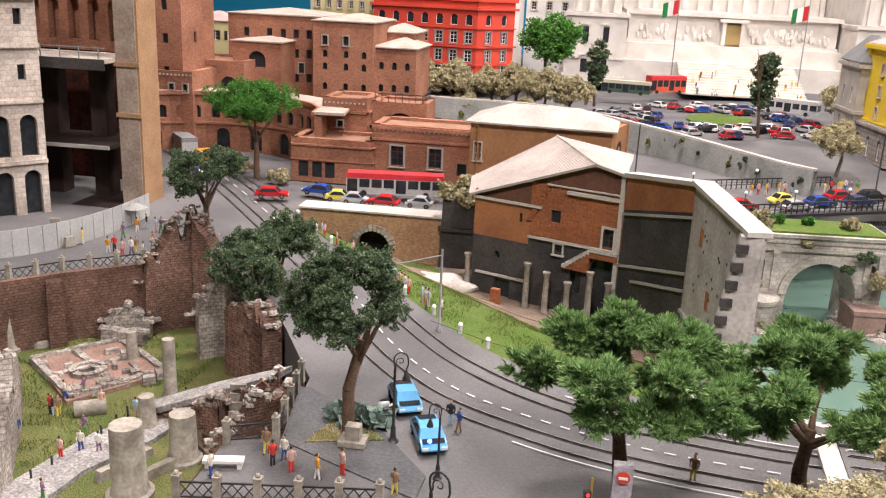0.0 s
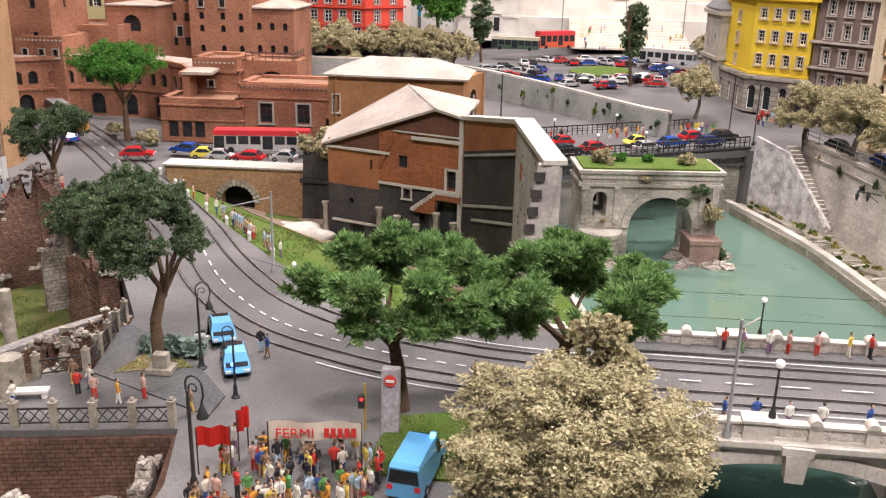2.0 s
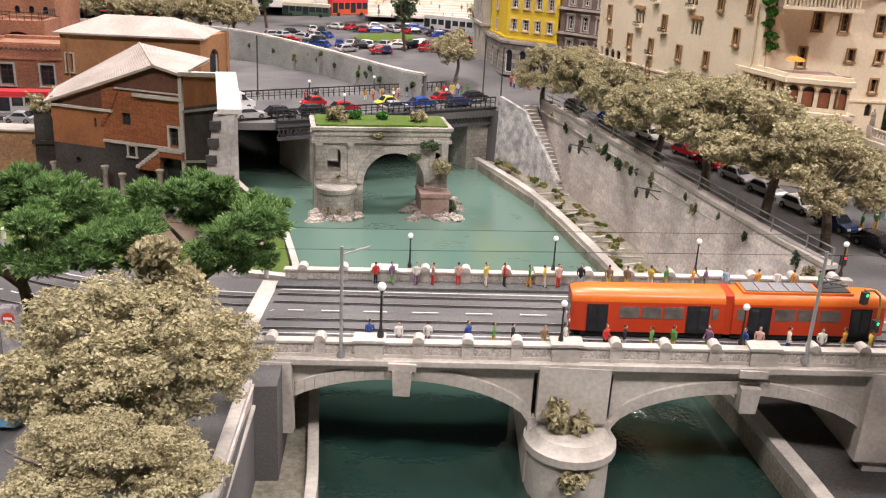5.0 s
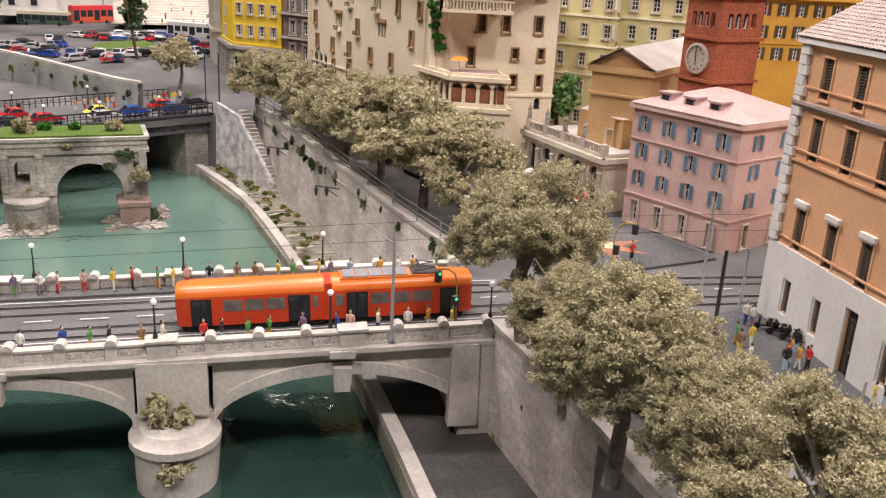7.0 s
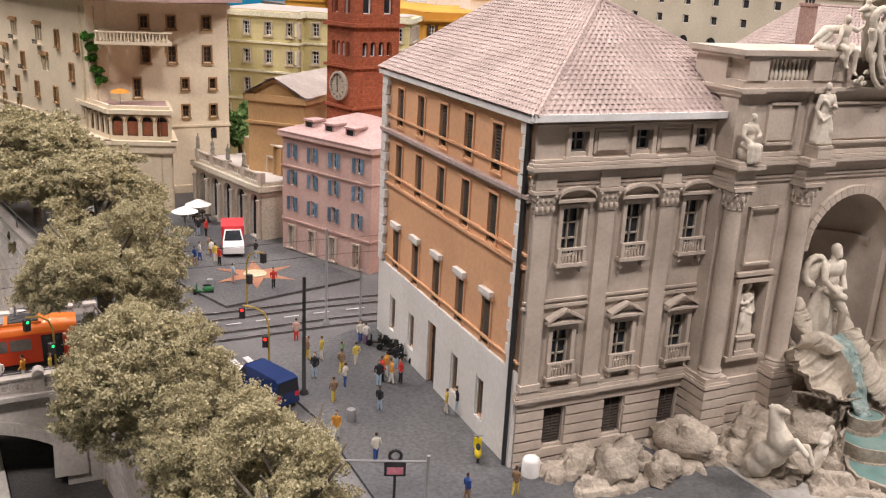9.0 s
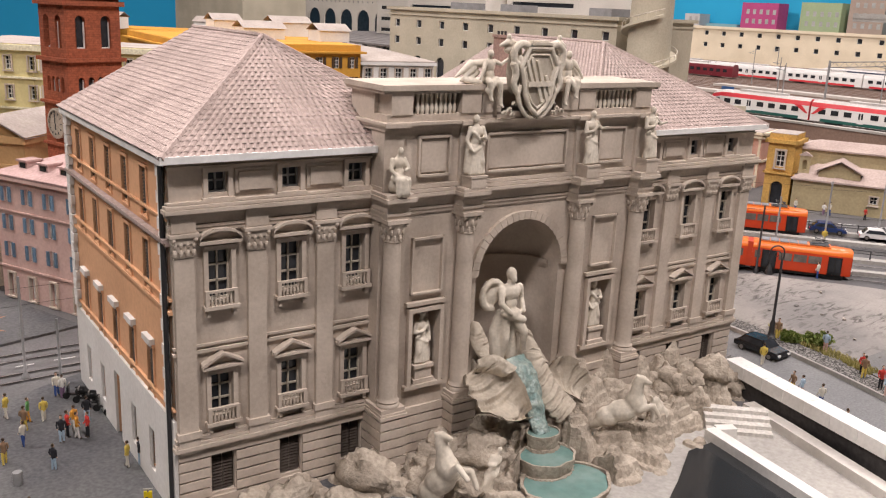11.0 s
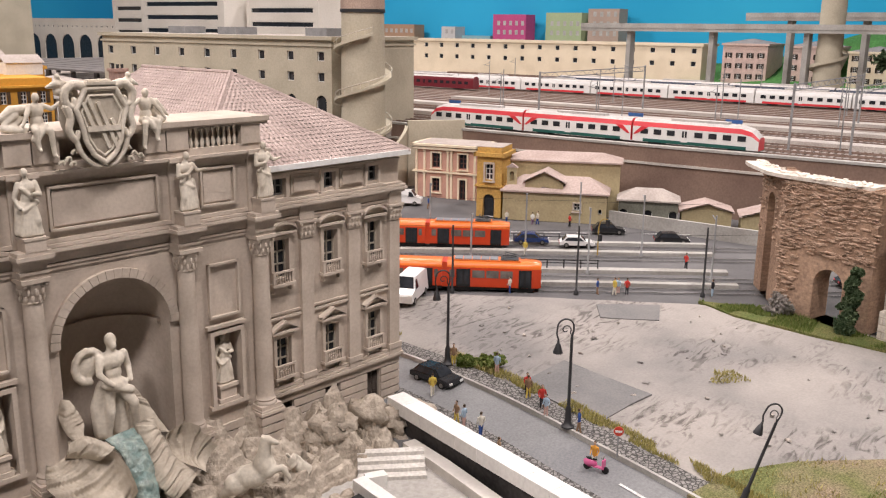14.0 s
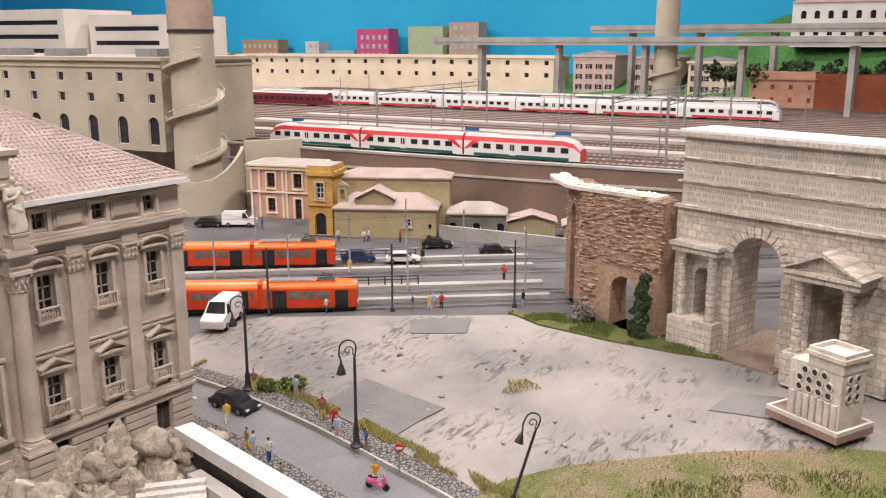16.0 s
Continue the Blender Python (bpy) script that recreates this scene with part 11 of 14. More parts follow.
def train(name, label, x, y0, y1, body, stripe, low, cars=3, nose=True, group="trains", lean=0.0, swoosh=False):
    """A train along y with coloured bands, windows, doors and roof gear."""
    tr = thing(name, label, "train", group, m=pose(x, y1, YZ + 0.004, 0, 0, lean))
    L = y0 - y1
    cl = L / cars
    W = 0.0165
    for c in range(cars):
        a, b = c * cl + 0.002, (c + 1) * cl - 0.002
        prof = [(-W, 0.004), (-W, 0.030), (-W * 0.86, 0.038), (-W * 0.5, 0.0425), (W * 0.5, 0.0425), (W * 0.86, 0.038), (W, 0.030), (W, 0.004)]
        f = Form()
        ends = [(a, 1.0), (b, 1.0)]
        if nose and c == 0:
            ends = [(a, 0.55), (a + 0.012, 0.86), (a + 0.030, 1.0), (b, 1.0)]
        if nose and c == cars - 1:
            ends = [(a, 1.0), (b - 0.030, 1.0), (b - 0.012, 0.86), (b, 0.55)]
        rings = [[(px * (0.8 + 0.2 * s), y, 0.004 + (pz - 0.004) * s) for px, pz in prof] for y, s in ends]
        for r0, r1 in zip(rings, rings[1:]):
            for j in range(len(prof)):
                k = (j + 1) % len(prof)
                f.poly([r0[j], r1[j], r1[k], r0[k]], 1 if j in (1, 5) else (2 if j in (2, 3, 4) else 0))
        f.poly(rings[0], 1)
        f.poly(rings[-1][::-1], 1)
        bd = part("car_body", f, [body, stripe, mat("train_roof", (0.55, 0.52, 0.5), (0.45, 0.42, 0.4))], tr)
        if swoosh:
            for y, d in (((b, -1),) if c == 0 else ((a, 1),) if c == cars - 1 else ((a, 1), (b, -1))):
                part("swoosh", Form().prism([(y + d * 0.001, 0.0160), (y + d * 0.006, 0.0160), (y + d * 0.030, 0.0300), (y + d * 0.016, 0.0300)][::d], 0, 0.0007, t=Matrix(((0, 0, -1, -W), (1, 0, 0, 0), (0, 1, 0, 0), (0, 0, 0, 1)))), stripe, bd, "slanting red band")
        part("skirt", Form().box(-W - 0.0004, W + 0.0004, a + 0.02, b - 0.02, 0.004, 0.0095), low, bd)
        n = max(3, int((b - a) / 0.026))
        for j in range(n):
            y = a + 0.028 + (b - a - 0.05) * j / max(1, n - 1)
            if j == n // 2:
                part("door", Form().box(-W - 0.0006, -W, y - 0.006, y + 0.006, 0.008, 0.029).box(-W - 0.0009, -W - 0.0006, y - 0.0042, y - 0.0008, 0.016, 0.027, k=1).box(-W - 0.0009, -W - 0.0006, y + 0.0008, y + 0.0042, 0.016, 0.027, k=1), [body, PANE], bd)
            else:
                part("window", Form().box(-W - 0.0006, -W, y - 0.007, y + 0.007, 0.0175, 0.0265), PANE, bd)
        part("roof_box", Form().box(-0.008, 0.008, a + (b - a) * 0.25, a + (b - a) * 0.7, 0.0425, 0.0465), mat("train_roof", (0.5, 0.5, 0.5)), bd)
        for y in (a + (b - a) * 0.18, a + (b - a) * 0.82):
            part("bogie", Form().box(-0.012, 0.012, y - 0.012, y + 0.012, 0.0, 0.0045), IRON, bd)
    return tr


TR_WHITE = mat("train_white", (0.74, 0.73, 0.71), (0.68, 0.67, 0.65), 0.35, 20, 300, 0.03, 0)
TR_RED = mat("train_red", (0.62, 0.04, 0.05), (0.55, 0.035, 0.05), 0.35, 20, 300, 0.03, 0)
TR_GREEN = mat("train_green", (0.015, 0.10, 0.085), (0.012, 0.085, 0.07), 0.35, 20, 300, 0.03, 0)
TR_DARK = mat("train_wine", (0.16, 0.015, 0.025), (0.13, 0.012, 0.02), 0.35, 20, 300, 0.03, 0)
TR_BLUE = mat("train_navy", (0.03, 0.04, 0.07), (0.025, 0.033, 0.06), 0.35, 20, 300, 0.03, 0)
train("regional_train", "white regional train with red roof band and green sill", 2.327, 0.815, 0.135, TR_WHITE, TR_RED, TR_GREEN, swoosh=True)
train("express_train", "long white express train with red stripe", 3.365, 1.75, -0.02, TR_WHITE, TR_WHITE, TR_RED, 7)
train("express_train", "dark red and white express train", 3.25, 1.75, 1.35, TR_DARK, TR_DARK, TR_DARK, 1)
train("express_train", "white and navy high-speed train", 3.573, 1.25, 0.02, TR_WHITE, TR_BLUE, TR_BLUE, 4)
for j in range(3):
    solid("service_trolley", Form().box(-0.008, 0.008, -0.02, 0.02, 0.002, 0.010).box(-0.006, 0.006, -0.004, 0.004, 0.010, 0.015), IRON, "dark service trolley on a siding", "trolley", "service trolleys", m=pose(2.56, 0.86 - j * 0.06, YZ + 0.004))

for x, y in ((2.36, 0.95), (2.40, 0.70), (2.40, 0.48), (2.44, 0.26), (2.48, 0.05), (2.50, -0.15), (2.64, 0.85), (2.66, 0.55), (2.68, 0.30), (2.70, 0.10), (2.60, -0.1), (2.84, 0.7), (2.86, 0.4), (2.88, 0.15), (3.1, 1.2), (3.12, 0.8), (3.14, 0.5), (3.16, 0.2), (3.18, -0.1), (3.4, 1.3), (3.42, 0.9), (3.44, 0.5), (3.46, 0.1)):
    ms = thing("catenary_mast", "thin grey catenary mast with bracket", "mast", "catenary masts", m=pose(x, y, YZ))
    part("pole", Form().tube((0, 0, 0), (0, 0, 0.105), 0.0014, 0.001, 6), GREY_POLE, ms)
    part("bracket", Form().tube((0, 0, 0.090), (-0.035, 0, 0.094), 0.0006, n=4).tube((0, 0, 0.100), (-0.030, 0, 0.093), 0.0005, n=4), GREY_POLE, ms)
for y in (0.12, 0.02, 0.62):
    gt = thing("track_portal", "grey lattice portal over the tracks", "portal", "track portals", m=pose(2.42, y, YZ))
    for x in (0.0, 0.5):
        part("pole", Form().tube((x, 0, 0), (x, 0, 0.115), 0.0022, n=6), GREY_POLE, gt)
    f = Form().tube((0, 0, 0.112), (0.5, 0, 0.112), 0.001, n=4).tube((0, 0, 0.102), (0.5, 0, 0.102), 0.001, n=4)
    for j in range(25):
        f.tube((j * 0.02, 0, 0.102 + 0.01 * (j % 2)), (j * 0.02 + 0.02, 0, 0.112 - 0.01 * (j % 2)), 0.0006, n=4)
    part("beam", f, GREY_POLE, gt)
for y in (0.25, 0.45, 0.9):
    sg = thing("platform_sign", "small blue platform sign on two posts", "sign", "platform signs", m=pose(2.515, y, YZ + 0.01))
    part("board", Form().box(-0.001, 0.001, -0.016, 0.016, 0.020, 0.027), mat("sign_blue", (0.03, 0.10, 0.30), (0.03, 0.1, 0.28), 0.5), sg)
    for s in (-0.014, 0.014):
        part("post", Form().box(-0.0006, 0.0006, s - 0.0006, s + 0.0006, 0, 0.020), GREY_POLE, sg)

# ---- station buildings and far city ----
WINS = [("void", spread(9, 0.04, 0.96), 0.017, 0.132, 0.150, False), ("void", spread(9, 0.04, 0.96), 0.017, 0.092, 0.110, False), ("void", spread(9, 0.04, 0.96), 0.026, 0.012, 0.066, True)]
st = building("station_block", "long beige station block with small square windows", [(2.06, 1.58), (2.115, 0.905), (2.40, 0.93), (2.35, 1.60)], YZ, 0.178, {0: WINS, 1: [("void", [0.2, 0.5], 0.017, 0.092, 0.110, False), ("void", [0.2, 0.5], 0.017, 0.132, 0.150, False)]}, GREIGE, "station", bands=((0.160, 0.004, 0.003), (0.172, 0.007, 0.007)), band_mat=GREIGE, roof_mat=ROOF_PALE)
for x, y in ((2.2, 1.0), (2.18, 1.25), (2.2, 1.45)):
    solid("roof_unit", Form().box(-0.03, 0.03, -0.03, 0.03, 0, 0.016), GREY_POLE, "grey air plant on the station roof", "roof unit", "roof units", m=pose(x, y, YZ + 0.1785))
tw = thing("spiral_tower", "tall round beige tower with a spiral ramp", "tower", m=pose(2.128, 0.835, 0.03))
part("shaft", Form().lathe([(0.046, 0.0), (0.043, 0.12), (0.040, 0.34), (0.040, 0.52)], 32), GREIGE, tw, smooth=True)
part("collar", Form().lathe([(0.0425, 0.336), (0.0425, 0.342)], 32), IRON, tw)
part("upper_shaft", Form().lathe([(0.0415, 0.342), (0.0405, 0.56)], 32), mat("rose_concrete", (0.42, 0.32, 0.26), (0.36, 0.27, 0.22)), tw, smooth=True)
f, g = Form(), Form()
n = 90
for j in range(n):
    a0, a1 = 3.6 + 2 * math.pi * 2.1 * j / n, 3.6 + 2 * math.pi * 2.1 * (j + 1) / n
    z0, z1 = 0.10 + 0.20 * j / n, 0.10 + 0.20 * (j + 1) / n
    q = lambda a, r, z: (r * math.cos(a), r * math.sin(a), z)
    f.poly([q(a0, 0.040, z0), q(a1, 0.040, z1), q(a1, 0.055, z1), q(a0, 0.055, z0)])
    f.poly([q(a0, 0.055, z0), q(a1, 0.055, z1), q(a1, 0.055, z1 - 0.005), q(a0, 0.055, z0 - 0.005)])
    f.poly([q(a0, 0.040, z0 - 0.005), q(a1, 0.040, z1 - 0.005), q(a1, 0.055, z1 - 0.005), q(a0, 0.055, z0 - 0.005)])
    g.tube(q(a0, 0.0545, z0 + 0.010), q(a1, 0.0545, z1 + 0.010), 0.0009, n=4)
    if j % 2 == 0:
        g.tube(q(a0, 0.0545, z0), q(a0, 0.0545, z0 + 0.010), 0.0007, n=4)
part("ramp", f, GREIGE, tw)
part("ramp_railing", g, mat("pale_rail", (0.55, 0.5, 0.42), (0.5, 0.45, 0.38)), tw)
f = Form()
for j in range(26):
    a0, a1 = math.pi * (0.75 + 1.0 * j / 26), math.pi * (0.75 + 1.0 * (j + 1) / 26)
    r = 0.085
    z0, z1 = 0.07 + 0.055 * step01(13, 26, j), 0.07 + 0.055 * step01(13, 26, j + 1)
    q = lambda a, r, z: (r * math.cos(a), r * math.sin(a), z)
    f.poly([q(a0, r, 0), q(a1, r, 0), q(a1, r, z1), q(a0, r, z0)])
    f.poly([q(a0, r, z0), q(a1, r, z1), q(a1, r - 0.006, z1), q(a0, r - 0.006, z0)])
    f.poly([q(a0, r - 0.006, 0), q(a0, r - 0.006, z0), q(a1, r - 0.006, z1), q(a1, r - 0.006, 0)])
part("base_wall", f, GREIGE, tw, smooth=True)
solid("tower_wing", strip([(2.185, 0.772), (2.272, 0.70)], 0.005, 0.165, thick=0.13), GREIGE, "curved beige wall beside the spiral tower", "wall", kind="structure")
def far(x, y, k=1.6):
    """A place of the station quarter, set k times as far from the model's front."""
    return (0.87 + (x - 0.87) * k, -0.37 + (y + 0.37) * k)


building("long_station", "long beige station building with rows of square windows", [far(2.97, 1.50), far(3.03, 0.50), far(3.16, 0.51), far(3.10, 1.52)], YZ, 0.140, {0: [("void", spread(19, 0.02, 0.98), 0.020, z, z + 0.020, False) for z in (0.112, 0.062)]}, CREAM, "station", bands=((0.140, 0.01, 0.006),), band_mat=CREAM, roof_mat=ROOF_PALE)
for j, (y, c, h) in enumerate(((0.455, PINK, 0.155), (0.30, PINK, 0.150), (0.165, CREAM, 0.135))):
    building("far_house", "pale rose house with dark windows by the railway", [far(3.05, y), far(3.06, y - 0.105), far(3.20, y - 0.10), far(3.19, y)], YZ, h, {0: [("leaves", spread(4, 0.14, 0.86), 0.013, z, z + 0.02, False) for z in (0.02, 0.06, 0.10)]}, mat("far_rose", (0.60, 0.45, 0.40), (0.5, 0.38, 0.34)) if c is PINK else c, "house", "far houses", bands=((h - 0.008, 0.008, 0.005),), roof="hip", roof_mat=mat("slate_roof", (0.25, 0.24, 0.24), (0.2, 0.19, 0.19)), rise=0.018)
    f = Form().box(-0.02, 0.02, -0.02, 0.02, 0, 0.012)
WHITE_BLOCK = mat("white_concrete", (0.66, 0.62, 0.56), (0.58, 0.54, 0.48), 0.8, 6, 200, 0.05, 0.1)
for y0, y1, x, h in ((2.55, 2.12, 2.85, 0.31), (2.10, 1.78, 2.95, 0.29), (2.95, 2.6, 3.0, 0.30)):
    b = building("white_office", "white concrete office block with dark window bands", [(x, y0), (x + 0.02, y1), (x + 0.3, y1), (x + 0.28, y0)], YZ, h, {0: [("void", [0.5], (y0 - y1) * 0.86, z, z + 0.016, False) for z in (h - 0.05, h - 0.095, h - 0.14, h - 0.185, h - 0.23)]}, WHITE_BLOCK, "office block", "white office blocks", roof_mat=ROOF_PALE)
building("arcade_office", "pale office block with tall round arches", [(3.2, 4.0), (3.22, 3.0), (3.5, 3.0), (3.5, 4.0)], YZ, 0.22, {0: [("void", spread(7), 0.10, 0.03, 0.15, True), ("void", spread(26, 0.02, 0.98), 0.012, 0.18, 0.19, False)]}, WHITE_BLOCK, "office block", roof_mat=ROOF_PALE)
building("plain_block", "plain pale beige block", [(2.45, 3.75), (2.5, 3.2), (2.8, 3.2), (2.8, 3.8)], 0.0, 0.46, {}, GREIGE, "office block", roof_mat=ROOF_PALE)
for j in range(9):
    solid("platform_canopy", Form().box(-0.035, 0.035, -0.7, 0.7, 0, 0.006).box(-0.004, 0.004, -0.68, -0.66, -0.05, 0).box(-0.004, 0.004, 0.66, 0.68, -0.05, 0).box(-0.004, 0.004, -0.01, 0.01, -0.05, 0), mat("canopy_grey", (0.19, 0.175, 0.17), (0.14, 0.13, 0.125)), "long grey station platform roof", "canopy", "platform canopies", m=pose(2.42 + j * 0.085, 2.45, YZ + 0.055))
for j, (x, y, w, h) in enumerate(((1.60, 1.40, 0.085, 0.022), (1.72, 1.33, 0.065, 0.022), (1.74, 1.53, 0.085, 0.030), (1.62, 1.60, 0.06, 0.030), (1.80, 2.05, 0.06, 0.028), (1.60, 2.20, 0.05, 0.03))):
    solid("roof_house", Form().box(-w / 2, w / 2, -0.03, 0.03, 0, h).poly([(-w / 2 - 0.004, -0.034, h), (w / 2 + 0.004, -0.034, h), (w / 2 + 0.004, 0, h + 0.014), (-w / 2 - 0.004, 0, h + 0.014)], 1).poly([(-w / 2 - 0.004, 0.034, h), (-w / 2 - 0.004, 0, h + 0.014), (w / 2 + 0.004, 0, h + 0.014), (w / 2 + 0.004, 0.034, h)], 1), [WHITE_PLASTER, ROOF_PALE], "small white penthouse on an ochre roof", "roof house", "roof houses", m=pose(x, y, 0.246 if j < 4 else 0.23, 0, 0, -8 if j < 4 else -48))
# second tower, villa, hill, viaducts, painted skyline
tw2 = thing("spiral_tower", "far round beige tower with a spiral ramp", "tower", m=pose(*far(3.42, 0.315, 1.12), YZ))
part("shaft", Form().lathe([(0.042, 0), (0.036, 0.16), (0.036, 0.36)], 24), GREIGE, tw2, smooth=True)
f = Form()
for j in range(60):
    a0, a1 = 3.0 + 9.5 * j / 60, 3.0 + 9.5 * (j + 1) / 60
    z0, z1 = 0.03 + 0.12 * j / 60, 0.03 + 0.12 * (j + 1) / 60
    q = lambda a, r, z: (r * math.cos(a), r * math.sin(a), z)
    f.poly([q(a0, 0.036, z0), q(a1, 0.036, z1), q(a1, 0.052, z1), q(a0, 0.052, z0)])
    f.poly([q(a0, 0.052, z0 + 0.006), q(a1, 0.052, z1 + 0.006), q(a1, 0.052, z1 - 0.004), q(a0, 0.052, z0 - 0.004)])
part("ramp", f, GREIGE, tw2)
building("station_villa", "small salmon villa with flat roof by the tracks", [far(3.2, 0.045, 1.3), far(3.2, -0.105, 1.3), far(3.3, -0.105, 1.3), far(3.3, 0.045, 1.3)], YZ, 0.115, {0: [("void", spread(4), 0.012, 0.06, 0.075, False), ("void", spread(4), 0.012, 0.02, 0.035, False)]}, mat("salmon_wall", (0.58, 0.33, 0.22), (0.5, 0.28, 0.19)), "house", bands=((0.09, 0.006, 0.005),), roof_mat=ROOF_PINK)
f = Form()
N = 40
hg = [[(4.3 + 1.0 * i / 10, 1.9 - 3.6 * j / N, YZ + (0.04 + 0.42 * step01(1.3, -0.5, 1.9 - 3.6 * j / N)) * step01(0, 6, i + 0.3) + 0.02 * noise.noise(Vector((i * 0.5, j * 0.4, 0)))) for j in range(N + 1)] for i in range(11)]
for a, b in zip(hg, hg[1:]):
    for j in range(N):
        f.poly([a[j], b[j], b[j + 1], a[j + 1]])
solid("hill", f, mat("hill_green", (0.07, 0.19, 0.055), (0.055, 0.15, 0.045), 0.95, 6, 120, 0.3, 0.6, bdist=0.004), "smooth green hill before the blue wall", "hill", kind="structure", smooth=True)
for z, x0, x1, y0, y1 in ((0.352, 3.75, 3.50, 1.25, -1.3), (0.392, 4.0, 3.7, 0.75, -1.3)):
    va = thing("viaduct", "grey concrete motorway viaduct on slim piers", "bridge", "viaducts")
    t, L = side_frame((x0, y0), (x1, y1), 0)
    part("deck", Form().box(0, L, 0, 0.07, z - 0.014, z), CONCRETE, va, m=t)
    part("parapet", Form().box(0, L, -0.002, 0.0, z - 0.004, z + 0.012), CONCRETE, va, m=t)
    for j in range(8):
        part("pier", Form().box(L * (j + 0.6) / 8.4 - 0.008, L * (j + 0.6) / 8.4 + 0.008, 0.02, 0.05, YZ - 0.01, z - 0.014), CONCRETE, va, m=t)
solid("brick_embankment", Form().box(0, 0.03, -0.45, 0.12, 0, 0.11), BRICK_RED, "low red brick embankment wall behind the railway", "wall", kind="structure", m=pose(3.9, 0, YZ))
building("hill_villa", "white villa with arcades on the hill", [(4.5, 0.15), (4.5, -0.35), (4.6, -0.35), (4.6, 0.15)], 0.33, 0.16, {0: [("void", spread(10), 0.02, z, z + 0.03, True) for z in (0.04, 0.1)]}, WHITE_PLASTER, "villa", roof="hip", roof_mat=ROOF_PINK)
for y, w, z, c in ((2.95, 0.10, 0.21, (0.62, 0.60, 0.58)), (2.52, 0.22, 0.28, (0.55, 0.10, 0.25)), (2.17, 0.22, 0.29, (0.42, 0.50, 0.30)), (1.93, 0.18, 0.31, (0.48, 0.36, 0.30)), (3.35, 0.28, 0.22, (0.42, 0.27, 0.18)), (2.75, 0.2, 0.16, (0.25, 0.45, 0.5)), (3.05, 0.2, 0.14, (0.55, 0.42, 0.3)), (3.8, 0.4, 0.14, (0.5, 0.45, 0.4)), (2.3, 0.3, 0.12, (0.5, 0.4, 0.35))):
    b = thing("skyline_house", "flat-coloured house of the skyline before the blue wall", "house", "skyline houses", m=pose(5.25, y, YZ - 0.002))
    part("wall", Form().box(0, 0.1, -w / 2, w / 2, 0, z), mat("skyline_%02d" % round(y * 10), c, tuple(q * 0.9 for q in c), 0.85, 8, 100, 0.05, 0), b)
    f = Form()
    for r in range(int(z / 0.05)):
        for j in range(int(w / 0.04)):
            f.box(-0.001, 0.0, -w / 2 + 0.012 + j * 0.04, -w / 2 + 0.030 + j * 0.04, 0.02 + r * 0.05, 0.045 + r * 0.05)
    if f.f:
        part("window_row", f, mat("skyline_window", (0.5, 0.48, 0.46), (0.4, 0.38, 0.36)), b)["kind"] = "stuff"
# ---- trees and bushes ----
def branches(f, seed, height, reach, n, r0):
    rnd = random.Random(seed)
    top = Vector((rnd.uniform(-1, 1) * 0.1 * height, rnd.uniform(-1, 1) * 0.1 * height, height * 0.55))
    mid = top * 0.5 + Vector((rnd.uniform(-1, 1), rnd.uniform(-1, 1), 0)) * r0
    f.tube((0, 0, -0.004), mid, r0 * 1.25, r0, 8)
    f.tube(mid, top, r0, r0 * 0.75, 8)
    for j in range(n):
        a = 2 * math.pi * j / n + rnd.uniform(-0.4, 0.4)
        s = rnd.uniform(0.7, 1.0)
        p = top * rnd.uniform(0.75, 1.0)
        q = p + Vector((math.cos(a) * reach * 0.45 * s, math.sin(a) * reach * 0.45 * s, height * 0.18))
        e = q + Vector((math.cos(a + rnd.uniform(-0.5, 0.5)) * reach * 0.4, math.sin(a) * reach * 0.4, height * 0.15))
        f.tube(p, q, r0 * 0.55, r0 * 0.36, 6)
        f.tube(q, e, r0 * 0.36, r0 * 0.14, 6)


